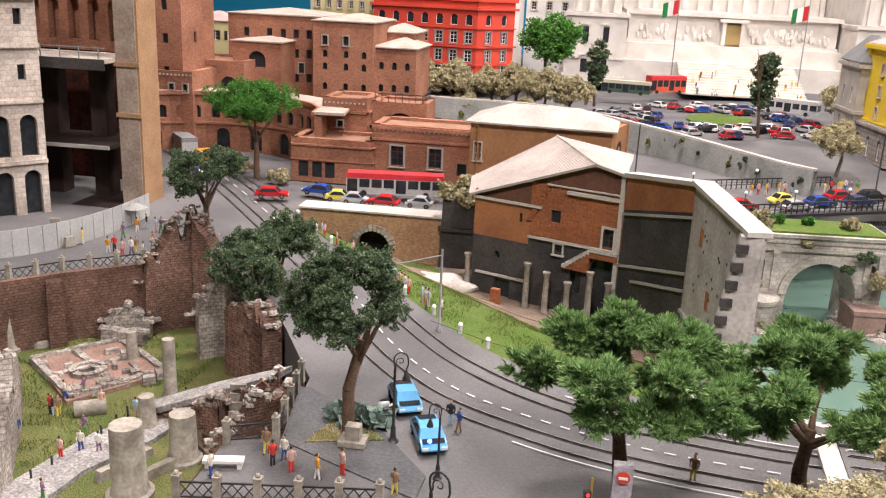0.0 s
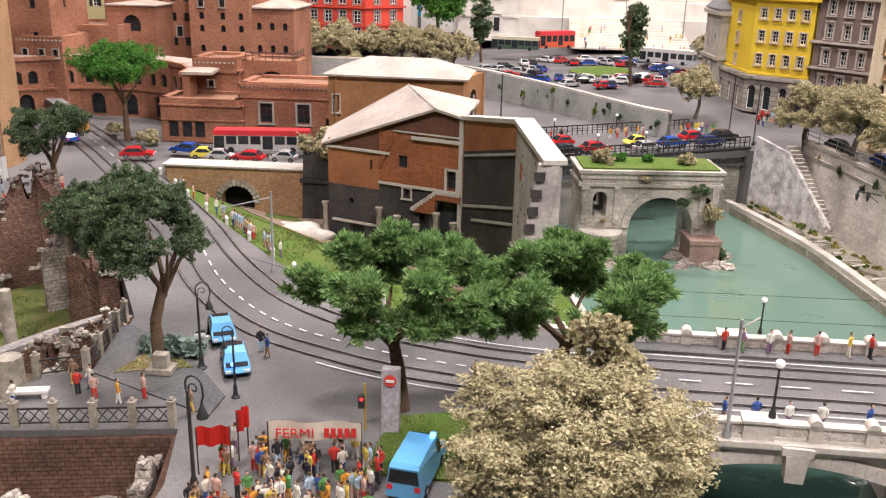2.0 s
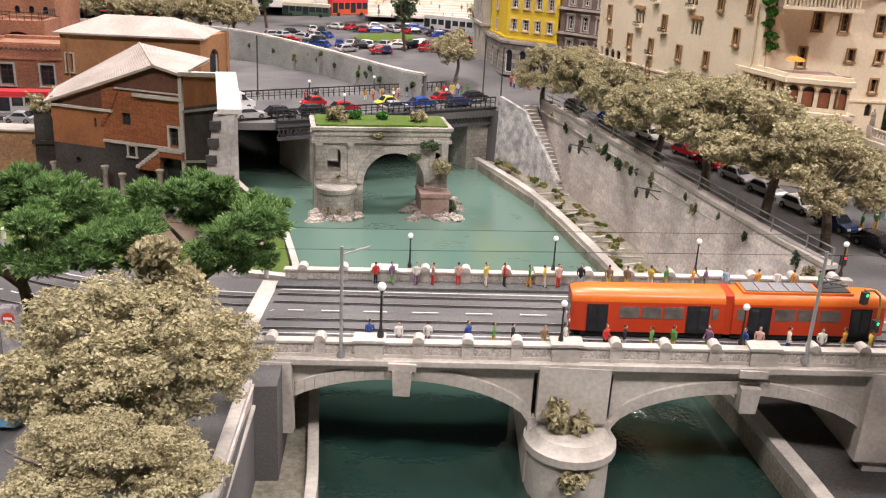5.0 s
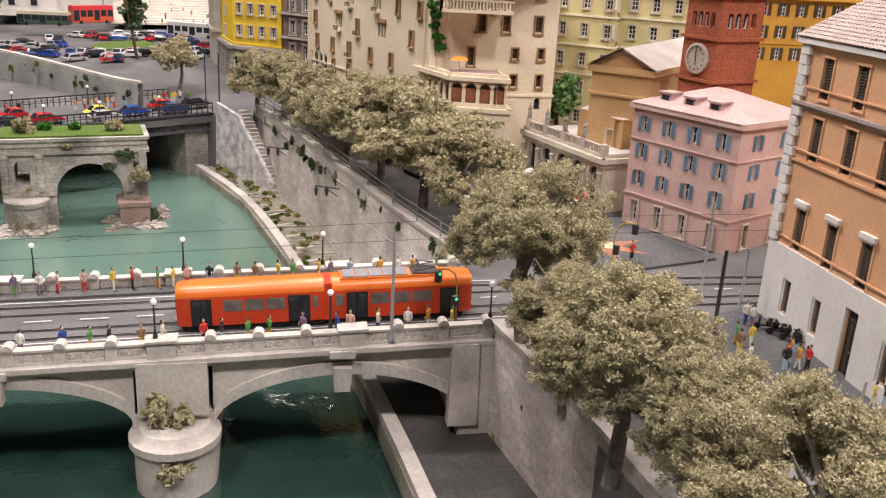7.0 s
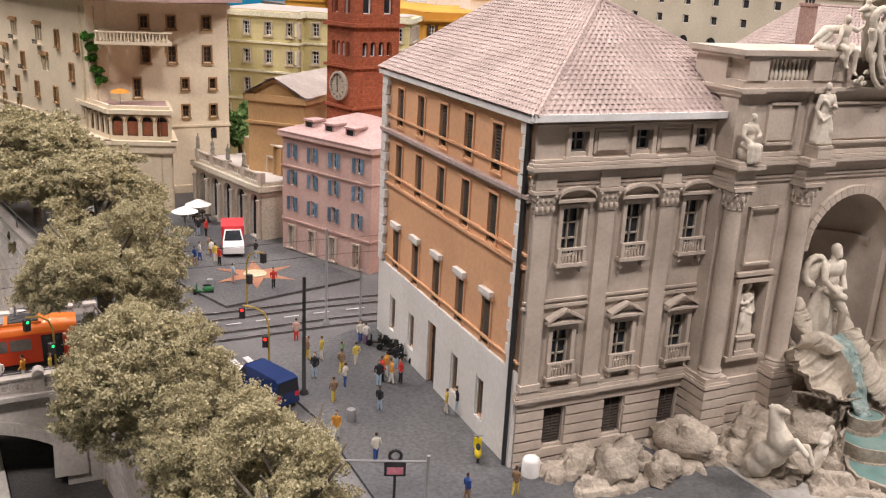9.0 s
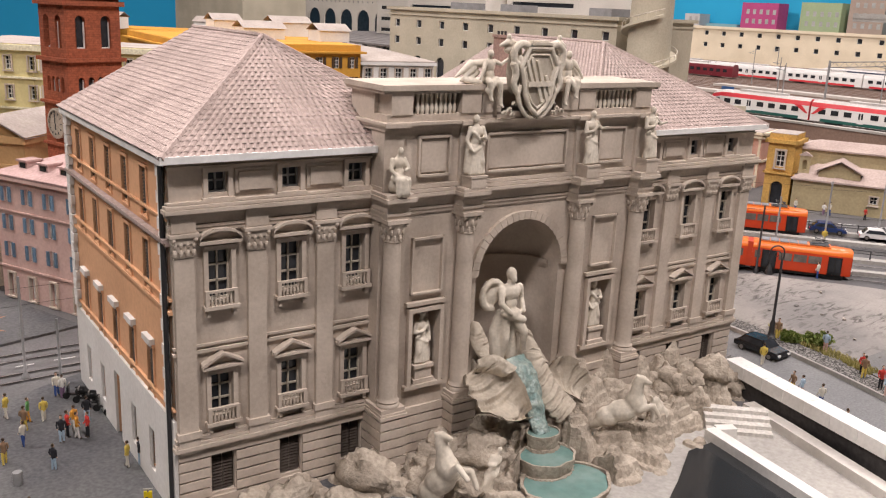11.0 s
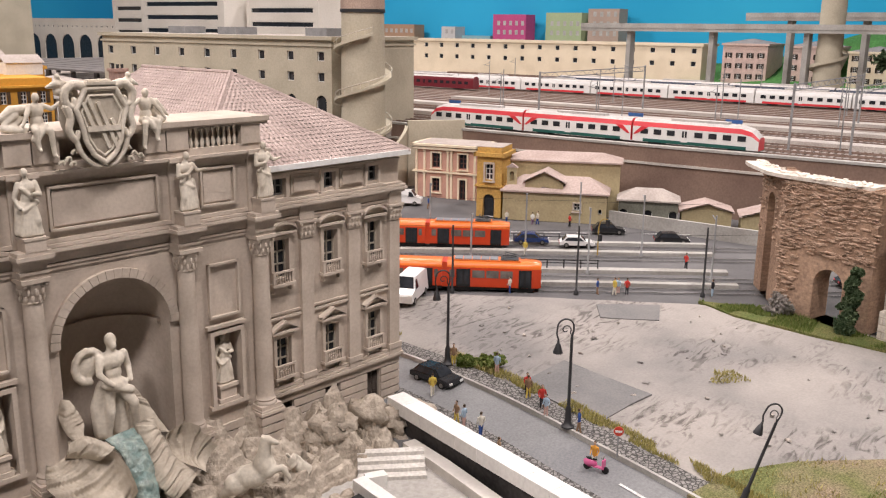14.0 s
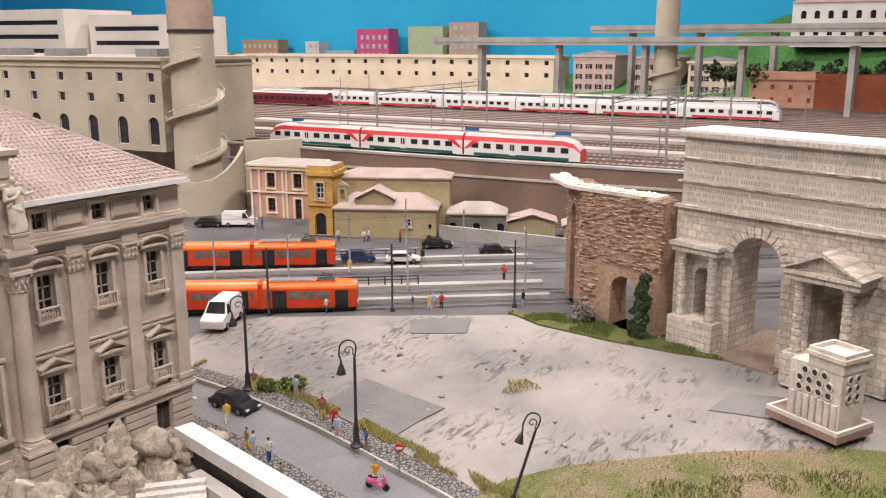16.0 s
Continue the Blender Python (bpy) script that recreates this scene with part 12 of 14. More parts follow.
def crown_mesh(name, seed, clumps, leaves, size, material, flat_=1.0, long=1.0, spray=0.0):
    """Many small three-cornered leaves round clumps, thicker at the clumps' rims, with stray sprigs; spray turns them outwards like needles."""
    rs = np.random.RandomState(seed)
    c = np.array([q[:3] for q in clumps], dtype=float)
    r = np.array([q[3] for q in clumps], dtype=float)
    w = r ** 2.2 / (r ** 2.2).sum()
    pick = rs.choice(len(clumps), leaves, p=w)
    sub = rs.normal(size=(len(clumps), 30, 3))
    sub /= np.linalg.norm(sub, axis=2, keepdims=True)
    sub *= (0.45 + 0.75 * rs.rand(len(clumps), 30, 1))
    k = rs.randint(0, 30, leaves)
    d = rs.normal(size=(leaves, 3))
    d /= np.linalg.norm(d, axis=1, keepdims=True)
    reach = 0.25 * rs.rand(leaves, 1) ** 0.5 + 0.22 * (rs.rand(leaves, 1) < 0.10) * rs.rand(leaves, 1)
    p = c[pick] + (sub[pick, k] * 0.8 + d * reach) * r[pick][:, None] * np.array([1, 1, flat_])
    a = rs.normal(size=(leaves, 3))
    a /= np.linalg.norm(a, axis=1, keepdims=True)
    if spray:
        a = a * (1 - spray) + (d + sub[pick, k] * 0.6 + np.array([0, 0, 0.35])) * spray
        a /= np.linalg.norm(a, axis=1, keepdims=True)
    b = np.cross(a, rs.normal(size=(leaves, 3)))
    b /= np.linalg.norm(b, axis=1, keepdims=True)
    s = size * (0.55 + 0.9 * rs.rand(leaves, 1))
    a, b = a * s * long, b * s * 0.8
    V = np.stack([p - a * 0.7 - b, p - a * 0.7 + b, p + a], axis=1).reshape(-1, 3)
    me = bpy.data.meshes.new(name)
    me.vertices.add(len(V))
    me.vertices.foreach_set("co", V.astype(np.float32).ravel())
    me.loops.add(leaves * 3)
    me.loops.foreach_set("vertex_index", np.arange(leaves * 3, dtype=np.int32))
    me.polygons.add(leaves)
    me.polygons.foreach_set("loop_start", np.arange(0, leaves * 3, 3, dtype=np.int32))
    me.polygons.foreach_set("loop_total", np.full(leaves, 3, dtype=np.int32))
    me.materials.append(material)
    me.update(calc_edges=True)
    return me


def clumps_for(seed, n, rx, ry, rz, z, r):
    rnd = random.Random(seed)
    out = []
    for j in range(n):
        a, e = rnd.uniform(0, 6.283), math.asin(rnd.uniform(-0.75, 1))
        s = rnd.uniform(0.45, 1.0) ** 0.5
        out.append((rx * s * math.cos(a) * math.cos(e), ry * s * math.sin(a) * math.cos(e), z + rz * s * math.sin(e), r * rnd.uniform(0.7, 1.25)))
    return out


def tree(name, label, seed, m, height, rx, rz, material, leaves, size, n=14, r=None, bark=BARK, trunk=0.004, group="", flat_=0.8, long=1.0, category="tree", zc=None, ry=None, spray=0.0):
    tr = thing(name, label, category, group, m=m)
    f = Form()
    branches(f, seed, height, rx * 0.62, 6, trunk)
    part("trunk", f, bark, tr, smooth=True)
    zc = zc if zc is not None else height * 0.72
    me = crown_mesh("crown", seed, clumps_for(seed, n, rx * 0.72, (ry or rx) * 0.72, rz * 0.7, zc, r or rx * 0.42), leaves, size, material, flat_, long, spray)
    part("crown", None, None, tr, mesh=me)
    return tr


OL = "olive-brown foam plane tree beside the embankment"
pt = [tree("plane_tree", OL, 40 + j, pose(0, 0, -10), 0.108, 0.060, 0.047, LEAF_OLIVE, 46000, 0.0012, 24, r=0.019, trunk=0.0035, bark=BARK_GREY, group="plane trees") for j in range(3)]
ROWT = [(0.583, 1.40, 0.9), (0.612, 1.285, 1.0), (0.640, 1.17, 0.95), (0.665, 1.05, 1.05), (0.692, 0.93, 1.0), (0.715, 0.815, 1.05), (0.735, 0.715, 1.0)]
for j, (x, y, s) in enumerate(ROWT):
    m = pose(x, y, gz(x) - 0.001, 0, 0, 70 * j) @ Matrix.Diagonal((s * 1.2, s * 1.2, s * 1.08, 1))
    if j < 3:
        pt[j].matrix_basis = m
    else:
        copy_thing(pt[j % 3], m)
nt = [tree("plane_tree", "large olive-brown foam plane tree beside the street", 60 + j, m, 0.165, 0.068, 0.064, LEAF_OLIVE, 120000, 0.00088, 44, r=0.019, trunk=0.005, bark=BARK_GREY, group="plane trees", zc=0.098) for j, m in enumerate((pose(0.690, 0.425, gz(0.7) - 0.001), pose(0.682, 0.262, gz(0.7) - 0.001) @ Matrix.Scale(0.9, 4), pose(0.704, 0.138, gz(0.7) - 0.001) @ Matrix.Scale(0.80, 4)))]
copy_thing(nt[2], pose(0.688, 0.345, gz(0.69) - 0.001, 0, 0, 110) @ Matrix.Scale(0.86, 4))
copy_thing(nt[0], pose(0.700, 0.200, gz(0.69) - 0.001, 0, 0, 160) @ Matrix.Scale(0.74, 4))
copy_thing(nt[1], pose(0.160, 0.375, gz(0.16) - 0.004, 0, 0, 40) @ Matrix.Diagonal((1.35, 1.35, 0.90, 1)))
copy_thing(nt[2], pose(0.168, 0.285, gz(0.16) - 0.004, 0, 0, 200) @ Matrix.Diagonal((1.05, 1.05, 0.74, 1)))
tree("plane_tree", "olive-brown tree top rising above the others", 71, pose(0.172, 0.395, gz(0.16) - 0.003), 0.135, 0.026, 0.03, LEAF_OLIVE, 9000, 0.0014, 10, trunk=0.003, bark=BARK_GREY, group="plane trees", zc=0.113)
# stone pines and dark trees of the left bank
tree("stone_pine", "bright green umbrella pine before the brick market", 81, pose(-0.520, 1.40, gz(-0.5)), 0.135, 0.082, 0.034, LEAF_BRIGHT, 50000, 0.0012, 30, r=0.024, trunk=0.0045, zc=0.128)
tree("stone_pine", "green stone pine leaning over the tram street", 82, pose(0.050, 0.535, gz(0.05)), 0.105, 0.090, 0.040, LEAF_PINE, 130000, 0.00080, 30, r=0.0185, trunk=0.005, zc=0.096, flat_=0.58, long=2.8, spray=0.7)
tree("stone_pine", "green stone pine leaning over the tram street", 83, pose(0.165, 0.545, gz(0.165)), 0.105, 0.090, 0.044, LEAF_PINE, 130000, 0.00080, 30, r=0.0185, trunk=0.005, zc=0.092, flat_=0.58, long=2.8, spray=0.7)
tree("street_tree", "dark grey-green tree on a small planted island", 84, pose(-0.150, 0.590, gz(-0.15)), 0.135, 0.056, 0.056, LEAF_DARK, 70000, 0.00085, 26, r=0.0145, trunk=0.0045, zc=0.108)
tree("street_tree", "dark grey-green tree beside the tram road", 85, pose(-0.415, 0.965, gz(-0.4)), 0.125, 0.058, 0.044, LEAF_DARK, 40000, 0.0010, 22, r=0.0145, trunk=0.004, zc=0.105)
tree("street_tree", "dark green tree growing among the ruins", 86, pose(-0.320, 0.835, FZ), 0.150, 0.048, 0.05, LEAF_DARK, 44000, 0.0010, 26, r=0.0145, trunk=0.004, zc=0.115)
tree("street_tree", "dark green tree growing among the ruins", 87, pose(-0.300, 0.905, gz(-0.3) - 0.05), 0.135, 0.030, 0.030, LEAF_DARK, 14000, 0.0013, 12, r=0.018, trunk=0.003, zc=0.105)
# far bank
cy = [tree("cypress", "tall slim dark green columnar tree", 90 + j, pose(*p), h, 0.024, h * 0.45, LEAF_DARK, 6000, 0.003, 26, r=0.016, trunk=0.003, group="columnar trees", zc=h * 0.54) for j, (p, h) in enumerate((((0.035, 2.26, 0.028), 0.175), ((0.370, 1.93, 0.026), 0.20)))]
ot = tree("olive_tree", "small olive-brown tree on the far bank", 95, pose(0.455, 1.64, 0.008), 0.085, 0.048, 0.036, LEAF_OLIVE, 13000, 0.0020, 16, r=0.02, trunk=0.003, bark=BARK_GREY, group="far trees")
for j, (x, y, s) in enumerate(((-0.37, 2.12, 1.0), (-0.29, 2.14, 1.05), (-0.21, 2.16, 0.95), (-0.145, 2.13, 1.05), (-0.075, 2.12, 1.0), (-0.02, 2.10, 0.9), (-0.44, 2.13, 0.9), (0.585, 2.12, 0.9), (-0.25, 2.07, 0.5), (-0.12, 2.065, 0.5))):
    copy_thing(ot, pose(x, y, gzr(x, y) - 0.002, 0, 0, j * 47) @ Matrix.Scale(s * 1.3, 4))
tree("street_tree", "dense green tree before the white monument", 97, pose(-0.10, 2.62, 0.03), 0.20, 0.095, 0.085, LEAF_BRIGHT, 14000, 0.0034, 22, trunk=0.005, zc=0.135)
tree("street_tree", "dense green tree between the palaces", 98, pose(0.985, 1.06, 0.0), 0.115, 0.035, 0.05, LEAF_PINE, 5000, 0.003, 12, trunk=0.004)
for j in range(16):
    x, y = 3.9 + 0.04 * (j % 5), 0.25 - 0.11 * j
    tree("hill_tree", "dark green tree on the far hill", 110 + j, pose(x, y, YZ + 0.02), 0.13, 0.06, 0.06, LEAF_DARK, 1500, 0.006, 8, trunk=0.004, group="hill trees")


def bush(label, seed, x, y, z, r, material, leaves=1800, size=0.0018, flat_=0.8, rx=1.0):
    cl = clumps_for(seed, 8, r * 0.7 * rx, r * 0.7, r * 0.5 * flat_, r * 0.45 * flat_, r * 0.42)
    ob = new("bush", crown_mesh("bush", seed, cl, leaves, size, material, flat_))
    ob.matrix_basis = pose(x, y, z, 0, 0, seed * 31)
    return tagged(ob, label, "bush", "bushes")


ix, iy = bridge_point(0.234, -0.010)[:2]
bush("yellow-green bush growing on the bridge pier", 1, ix, iy + 0.004, -0.062, 0.022, LEAF_OLIVE, 3500, 0.0022, 1.5)
bush("yellow-green bush growing on the bridge pier", 2, ix, iy - 0.024, -0.092, 0.014, LEAF_OLIVE, 1800, 0.0022, 1.2)
for j, (x, y, r, mt) in enumerate(((0.248, 1.185, 0.020, LEAF_OLIVE), (0.31, 1.20, 0.009, LEAF_BRIGHT), (0.36, 1.195, 0.014, LEAF_OLIVE), (0.27, 1.20, 0.010, LEAF_BRIGHT))):
    bush("dry shrub on the broken arch", 10 + j, x, y, 0.016, r, mt, 2200, 0.002, 1.0)
for j, (x, y, z, r) in enumerate(((0.245, 1.135, -0.105, 0.02), (0.40, 1.15, -0.105, 0.018), (0.395, 1.155, -0.045, 0.016), (0.375, 1.16, -0.015, 0.014), (0.252, 1.160, -0.06, 0.010), (0.355, 1.155, -0.03, 0.009), (0.300, 1.158, 0.0, 0.009))):
    bush("hanging green weeds on the broken arch", 20 + j, x, y, z, r, LEAF_OLIVE if j % 2 == 0 else LEAF_DARK, 1600, 0.002)
for j, (x, y, z, r) in enumerate(((-0.15, 1.225, 0.008, 0.035), (-0.10, 1.215, -0.06, 0.018), (-0.47, 1.375, -0.02, 0.022), (-0.55, 1.43, -0.02, 0.018))):
    bush("grey-green shrub on old masonry", 30 + j, x, y, z, r, LEAF_OLIVE, 3000, 0.0024)
for j, (x, y, r) in enumerate(((1.512, 0.118, 0.016), (1.50, 0.140, 0.011), (1.478, 0.245, 0.022))):
    bush("low green bush at the pavement edge", 40 + j, x, y, gz(x) + 0.004, r, TUFT, 2600, 0.0022, 0.8)
for j, (x, y, z, r, mt) in enumerate(((1.812, -0.060, 0.036, 0.017, mat("grey_bloom", (0.30, 0.27, 0.25), (0.2, 0.2, 0.16))), *[(1.790 - 0.001 * (i % 2), -0.132 - 0.003 * (i % 3), 0.034 + 0.008 * i, 0.012 - 0.0007 * i, LEAF_DARK) for i in range(9)])):
    bush("bush climbing at the foot of the gate", 50 + j, x, y, z, r, mt, 1600, 0.002, 1.2)
for j in range(5):
    a = j * 1.3
    bush("ivy hanging on the cream palace", 60 + j, 0.774 + 0.003 * j, 1.016 + 0.002 * j, 0.212 - 0.014 * j, 0.010, LEAF_BRIGHT, 700, 0.002)
rnd = random.Random(12)
for j in range(26):
    k = rnd.randint(0, len(QT) - 1)
    x, y = QT[k][0] - 0.0035, QT[k][1] + rnd.uniform(-0.02, 0.02)
    bush("ivy hanging over the embankment wall", 70 + j, x, y, rnd.uniform(-0.016, -0.003), rnd.uniform(0.003, 0.006), LEAF_DARK if j % 3 else LEAF_OLIVE, 300, 0.0013, 2.6)
for j in range(22):
    k = rnd.randint(8, len(LW) - 2)
    bush("moss hanging on the long wall", 100 + j, LW[k][0] + rnd.uniform(-0.01, 0.01), LW[k][1] - 0.008, rnd.uniform(0.008, 0.030), rnd.uniform(0.0035, 0.007), LEAF_DARK if j % 2 else TUFT, 220, 0.0016, 1.8)
for j in range(34):
    s = rnd.random()
    x, y = lerp([(0, 0.620), (0.35, 0.577), (1, 0.507)], s) + (rnd.uniform(-0.004, 0.006) if j % 3 else rnd.uniform(0.034, 0.040)), lerp([(0, 0.66), (0.35, 1.10), (1, 1.42)], s)
    bush("dry weeds along the river walk", 160 + j, x, y, -0.0975, rnd.uniform(0.003, 0.007), (TUFT_DRY, TUFT, LEAF_OLIVE)[j % 3], 240, 0.0018, 0.5)
bush("dry plant clump beside the bridge wall", 130, 0.688, 0.452, -0.085, 0.010, LEAF_OLIVE, 800)
for j in range(5):
    bush("spiky agave on the small island", 140 + j, -0.165 + 0.008 * j, 0.612 - 0.004 * (j % 2), gz(-0.15) + 0.001, 0.010, mat("agave", (0.20, 0.26, 0.22), (0.14, 0.2, 0.17)), 60, 0.007, 1.0)
tufts("grass", "dry grass on the planted island", [(-0.178, 0.572), (-0.125, 0.588), (-0.16, 0.622)], 1500, TUFT_DRY, 21, 0.003, gz, 0.002)
slab("island_bed", [(-0.178, 0.570), (-0.122, 0.588), (-0.163, 0.625)], GRASS_DRY, "small planted island with dry grass", "ground", low=0.002, deep=0.003)
slab("lawn_park", [(0.035, 0.45), (0.045, 0.522), (0.13, 0.540), (0.135, 0.44)], GRASS_BRIGHT, "small bright green lawn beside the road", "lawn", low=0.002, deep=0.003)
tufts("grass", "bright green lawn fibres", [(0.035, 0.45), (0.045, 0.522), (0.13, 0.540), (0.135, 0.44)], 3000, TUFT, 22, 0.003, gz, 0.002)
slab("pavement_square", [(-0.196, 0.57), (-0.085, 0.515), (-0.083, 0.545), (-0.125, 0.60), (-0.20, 0.66), (-0.21, 0.66)], PAVING, "dark grey paved edge of the square", "pavement", low=0.0012, deep=0.003)
tufts("grass", "green grass in the ruin field", [(-0.56, 0.60), (-0.34, 0.60), (-0.37, 0.72), (-0.36, 0.86), (-0.50, 0.90), (-0.60, 0.80)], 9000, TUFT, 23, 0.0032, flat(FZ), 0.002)
tufts("grass", "bright green grass on the slope", [(-0.28, 1.06), (-0.139, 0.88), (-0.035, 0.765), (0.12, 0.70), (0.16, 0.9), (-0.10, 1.02)], 9000, TUFT, 24, 0.003, meadow, 0.001)
rnd = random.Random(4)
for j in range(34):
    s = rnd.random()
    x, y = lerp([(0, 0.600), (0.5, 0.558), (1, 0.50)], s) + 0.010, lerp([(0, 0.85), (0.5, 1.196), (1, 1.40)], s)
    bush("moss and weeds along the river walk", 200 + j, x + rnd.uniform(0, 0.03) * (1 - s), y, -0.0885, rnd.uniform(0.003, 0.008), TUFT if j % 2 else TUFT_DRY, 180, 0.0018, 0.5)
for j in range(9):
    s = j / 8
    x0, y0 = lerp([(0, 0.600), (1, 0.545)], s), lerp([(0, 0.80), (1, 1.20)], s)
    solid("quay_band", strip([(x0 + 0.008, y0), (x0 + 0.034 - 0.008 * s, y0 + 0.008)], 0.0022, -0.0872, thick=0.001), BRIDGE_STONE, "pale stone band across the river walk", "paving", "quay bands", kind="structure")


f = Form()
for j in range(6):
    strip([(0.738 + 0.0115 * j, 0.456), (0.741 + 0.0115 * j, 0.428)], 0.0027, 0.0026, f, top=gz)
solid("crossing", f, WHITE_LINE, "worn white crossing stripes before the bridge", "road marking", kind="structure")

# ---- lamps, poles and signs ----
GLOBE = mat("globe_glass", (0.80, 0.79, 0.76), (0.75, 0.74, 0.71), 0.25, 60, 200, 0.02, 0, emit=0.15)


def globe_lamp(m):
    lp = thing("street_lamp", "black iron lamp with a white globe", "lamp", "globe lamps", m=m)
    part("post", Form().lathe([(0.0034, 0), (0.0034, 0.004), (0.002, 0.008), (0.0014, 0.012), (0.0011, 0.046), (0.0018, 0.047), (0.0018, 0.049)], 10), IRON, lp, smooth=True)
    part("globe", Form().ball((0, 0, 0.0525), 0.0044, 12), GLOBE, lp, smooth=True)
    return lp


gl = globe_lamp(pose(*bridge_point(0.0932, 0.003, 0.0145)) @ Matrix.Scale(0.74, 4))
for u, y in ((0.222, 0.003), (0.350, 0.003), (0.475, 0.003), (0.107, 0.145), (0.231, 0.145), (0.353, 0.145), (0.478, 0.145)):
    copy_thing(gl, pose(*bridge_point(u, y, 0.0145)) @ Matrix.Scale(0.74, 4))


def crook_lamp(m, h=0.092):
    lp = thing("crook_lamp", "tall black iron street lamp with scrolled crook", "lamp", "scrolled lamps", m=m)
    part("post", Form().lathe([(0.0056, 0), (0.0056, 0.0015), (0.0036, 0.003), (0.0028, 0.007), (0.0026, 0.016), (0.0015, 0.019), (0.0012, h * 0.86)], 10), IRON, lp, smooth=True)
    z0 = h * 0.86
    # the post bends over into an open loop that ends in a spiral
    loop = [(0, 0, z0), (0.0012, 0, z0 + 0.005)] + [(-0.0055 + 0.0068 * math.cos(a), 0, z0 + 0.0085 + 0.0068 * math.sin(a)) for a in [-0.1 + 0.3 * k for k in range(12)]] + [(-0.0128, 0, z0 + 0.003), (-0.0112, 0, z0 - 0.002)]
    f = Form()
    for p, q in zip(loop, loop[1:]):
        f.tube(p, q, 0.00075, n=6)
    part("crook", f, IRON, lp, smooth=True)
    f = Form()
    spiral = [(-0.0052 + (0.0046 - 0.0006 * k * 0.45) * math.cos(-0.6 + 0.5 * k), 0, z0 + 0.0062 + (0.0046 - 0.0006 * k * 0.45) * math.sin(-0.6 + 0.5 * k)) for k in range(14)]
    for p, q in zip([(0, 0, z0)] + spiral, spiral):
        f.tube(p, q, 0.0005, n=5)
    part("scroll", f, IRON, lp, smooth=True)
    part("lantern", Form().lathe([(0.0040, -0.0125), (0.0040, -0.0115), (0.0030, -0.0085), (0.0022, -0.0055), (0.0012, -0.0040), (0.0006, 0.0)], 12, Matrix.Translation((-0.0112, 0, z0 - 0.001))), IRON, lp, smooth=True)
    return lp


cl_ = crook_lamp(pose(1.489, 0.157, gz(1.489) + 0.006, 0, 0, -45))
for x, y, a, s, ry in ((1.445, 0.0, -45, 1.0, 0), (1.412, -0.156, -50, 0.84, 17), (-0.116, 0.590, 200, 0.76, 0), (-0.060, 0.415, 160, 0.88, 0), (-0.075, 0.545, 0, 0.6, 0)):
    copy_thing(cl_, pose(x, y, gz(x) + (0.006 if x > 1 else 0.0), 0, ry, a) @ Matrix.Scale(s, 4))


def pole(x, y, h, label="thin grey mast beside the tracks", arm=None, material=GREY_POLE, z=None, r=0.0014, group="wire masts"):
    p = thing("wire_mast", label, "mast", group, m=pose(x, y, gz(x) if z is None else z))
    part("post", Form().lathe([(r * 2.2, 0), (r * 2.2, 0.004), (r, 0.006), (r * 0.8, h)], 8), material, p, smooth=True)
    if arm:
        part("arm", Form().tube((0, 0, h * 0.93), (arm[0], arm[1], h * 0.93 + arm[2]), r * 0.5, n=5), material, p)
    return p


pole(-0.118, 0.816, 0.085, arm=(-0.045, -0.02, -0.008))
pole(0.27, 0.505, 0.085, z=-0.016, arm=(0.02, 0.03, -0.004))
pole(0.60, 0.475, 0.085, z=-0.002, arm=(-0.012, 0.05, 0.0))
pole(0.815, 0.374, 0.096, material=IRON, r=0.0017, label="tall dark pole on the pavement")
pole(0.812, 0.175, 0.055, arm=(-0.085, 0.05, -0.004), label="dark pole with long signal arm")
pole(0.885, 0.50, 0.092)
pole(0.905, 0.47, 0.06)
for x, y in (rpt(0.03, 0.0), rpt(0.18, 0.0), rpt(-0.12, 0.0), rpt(0.33, 0.0)):
    pole(x, y, 0.085, material=IRON, label="slim black lamp pole beside the tram track", group="black poles")
for x, y in (rpt(0.05, 0.045), rpt(0.2, 0.085), rpt(-0.05, 0.085), rpt(0.12, 0.172), rpt(0.28, 0.172), rpt(-0.02, 0.24), rpt(0.2, 0.26), rpt(0.35, 0.05)):
    pole(x, y, 0.088, arm=(0.02, 0.012, 0.002))
for x, y in ((0.252, 1.34), (0.33, 1.375), (0.42, 1.425), (0.19, 1.46), (0.30, 1.53)):
    copy_thing(gl, pose(x, y, -0.006) @ Matrix.Scale(0.8, 4))
for x, y in ((0.05, 1.42), (0.52, 1.47), (0.50, 1.56), (0.10, 1.49)):
    pole(x, y, 0.10, material=IRON, z=-0.006, label="dark mast on the road bridge")
for x, y in [LEFT_EDGE[0], LEFT_EDGE[1]] + [(lerp([(0, -0.30), (0.45, -0.139), (0.65, -0.083), (0.85, -0.035), (1.2, 0.03), (1.6, 0.12), (2.0, 0.22)], s), lerp([(0, 1.07), (0.45, 0.868), (0.65, 0.797), (0.85, 0.752), (1.2, 0.718), (1.6, 0.685), (2.0, 0.664)], s)) for s in [0.12 * q for q in range(17)]]:
    solid("bollard", Form().lathe([(0.0022, 0), (0.0022, 0.008), (0.0026, 0.0085), (0.0018, 0.0105), (0.0004, 0.0115)], 8), WHITE_PAINT, "small white stone bollard at the road edge", "bollard", "bollards", m=pose(x, y + 0.004, gz(x)), smooth=True)
for j in range(12):
    x = -0.375 + j * 0.018
    solid("bollard", Form().lathe([(0.0018, 0), (0.0018, 0.008), (0.0004, 0.0095)], 8), WHITE_PAINT, "small white post above the tunnel", "bollard", "bollards", m=pose(x, 1.252, gz(x)), smooth=True)
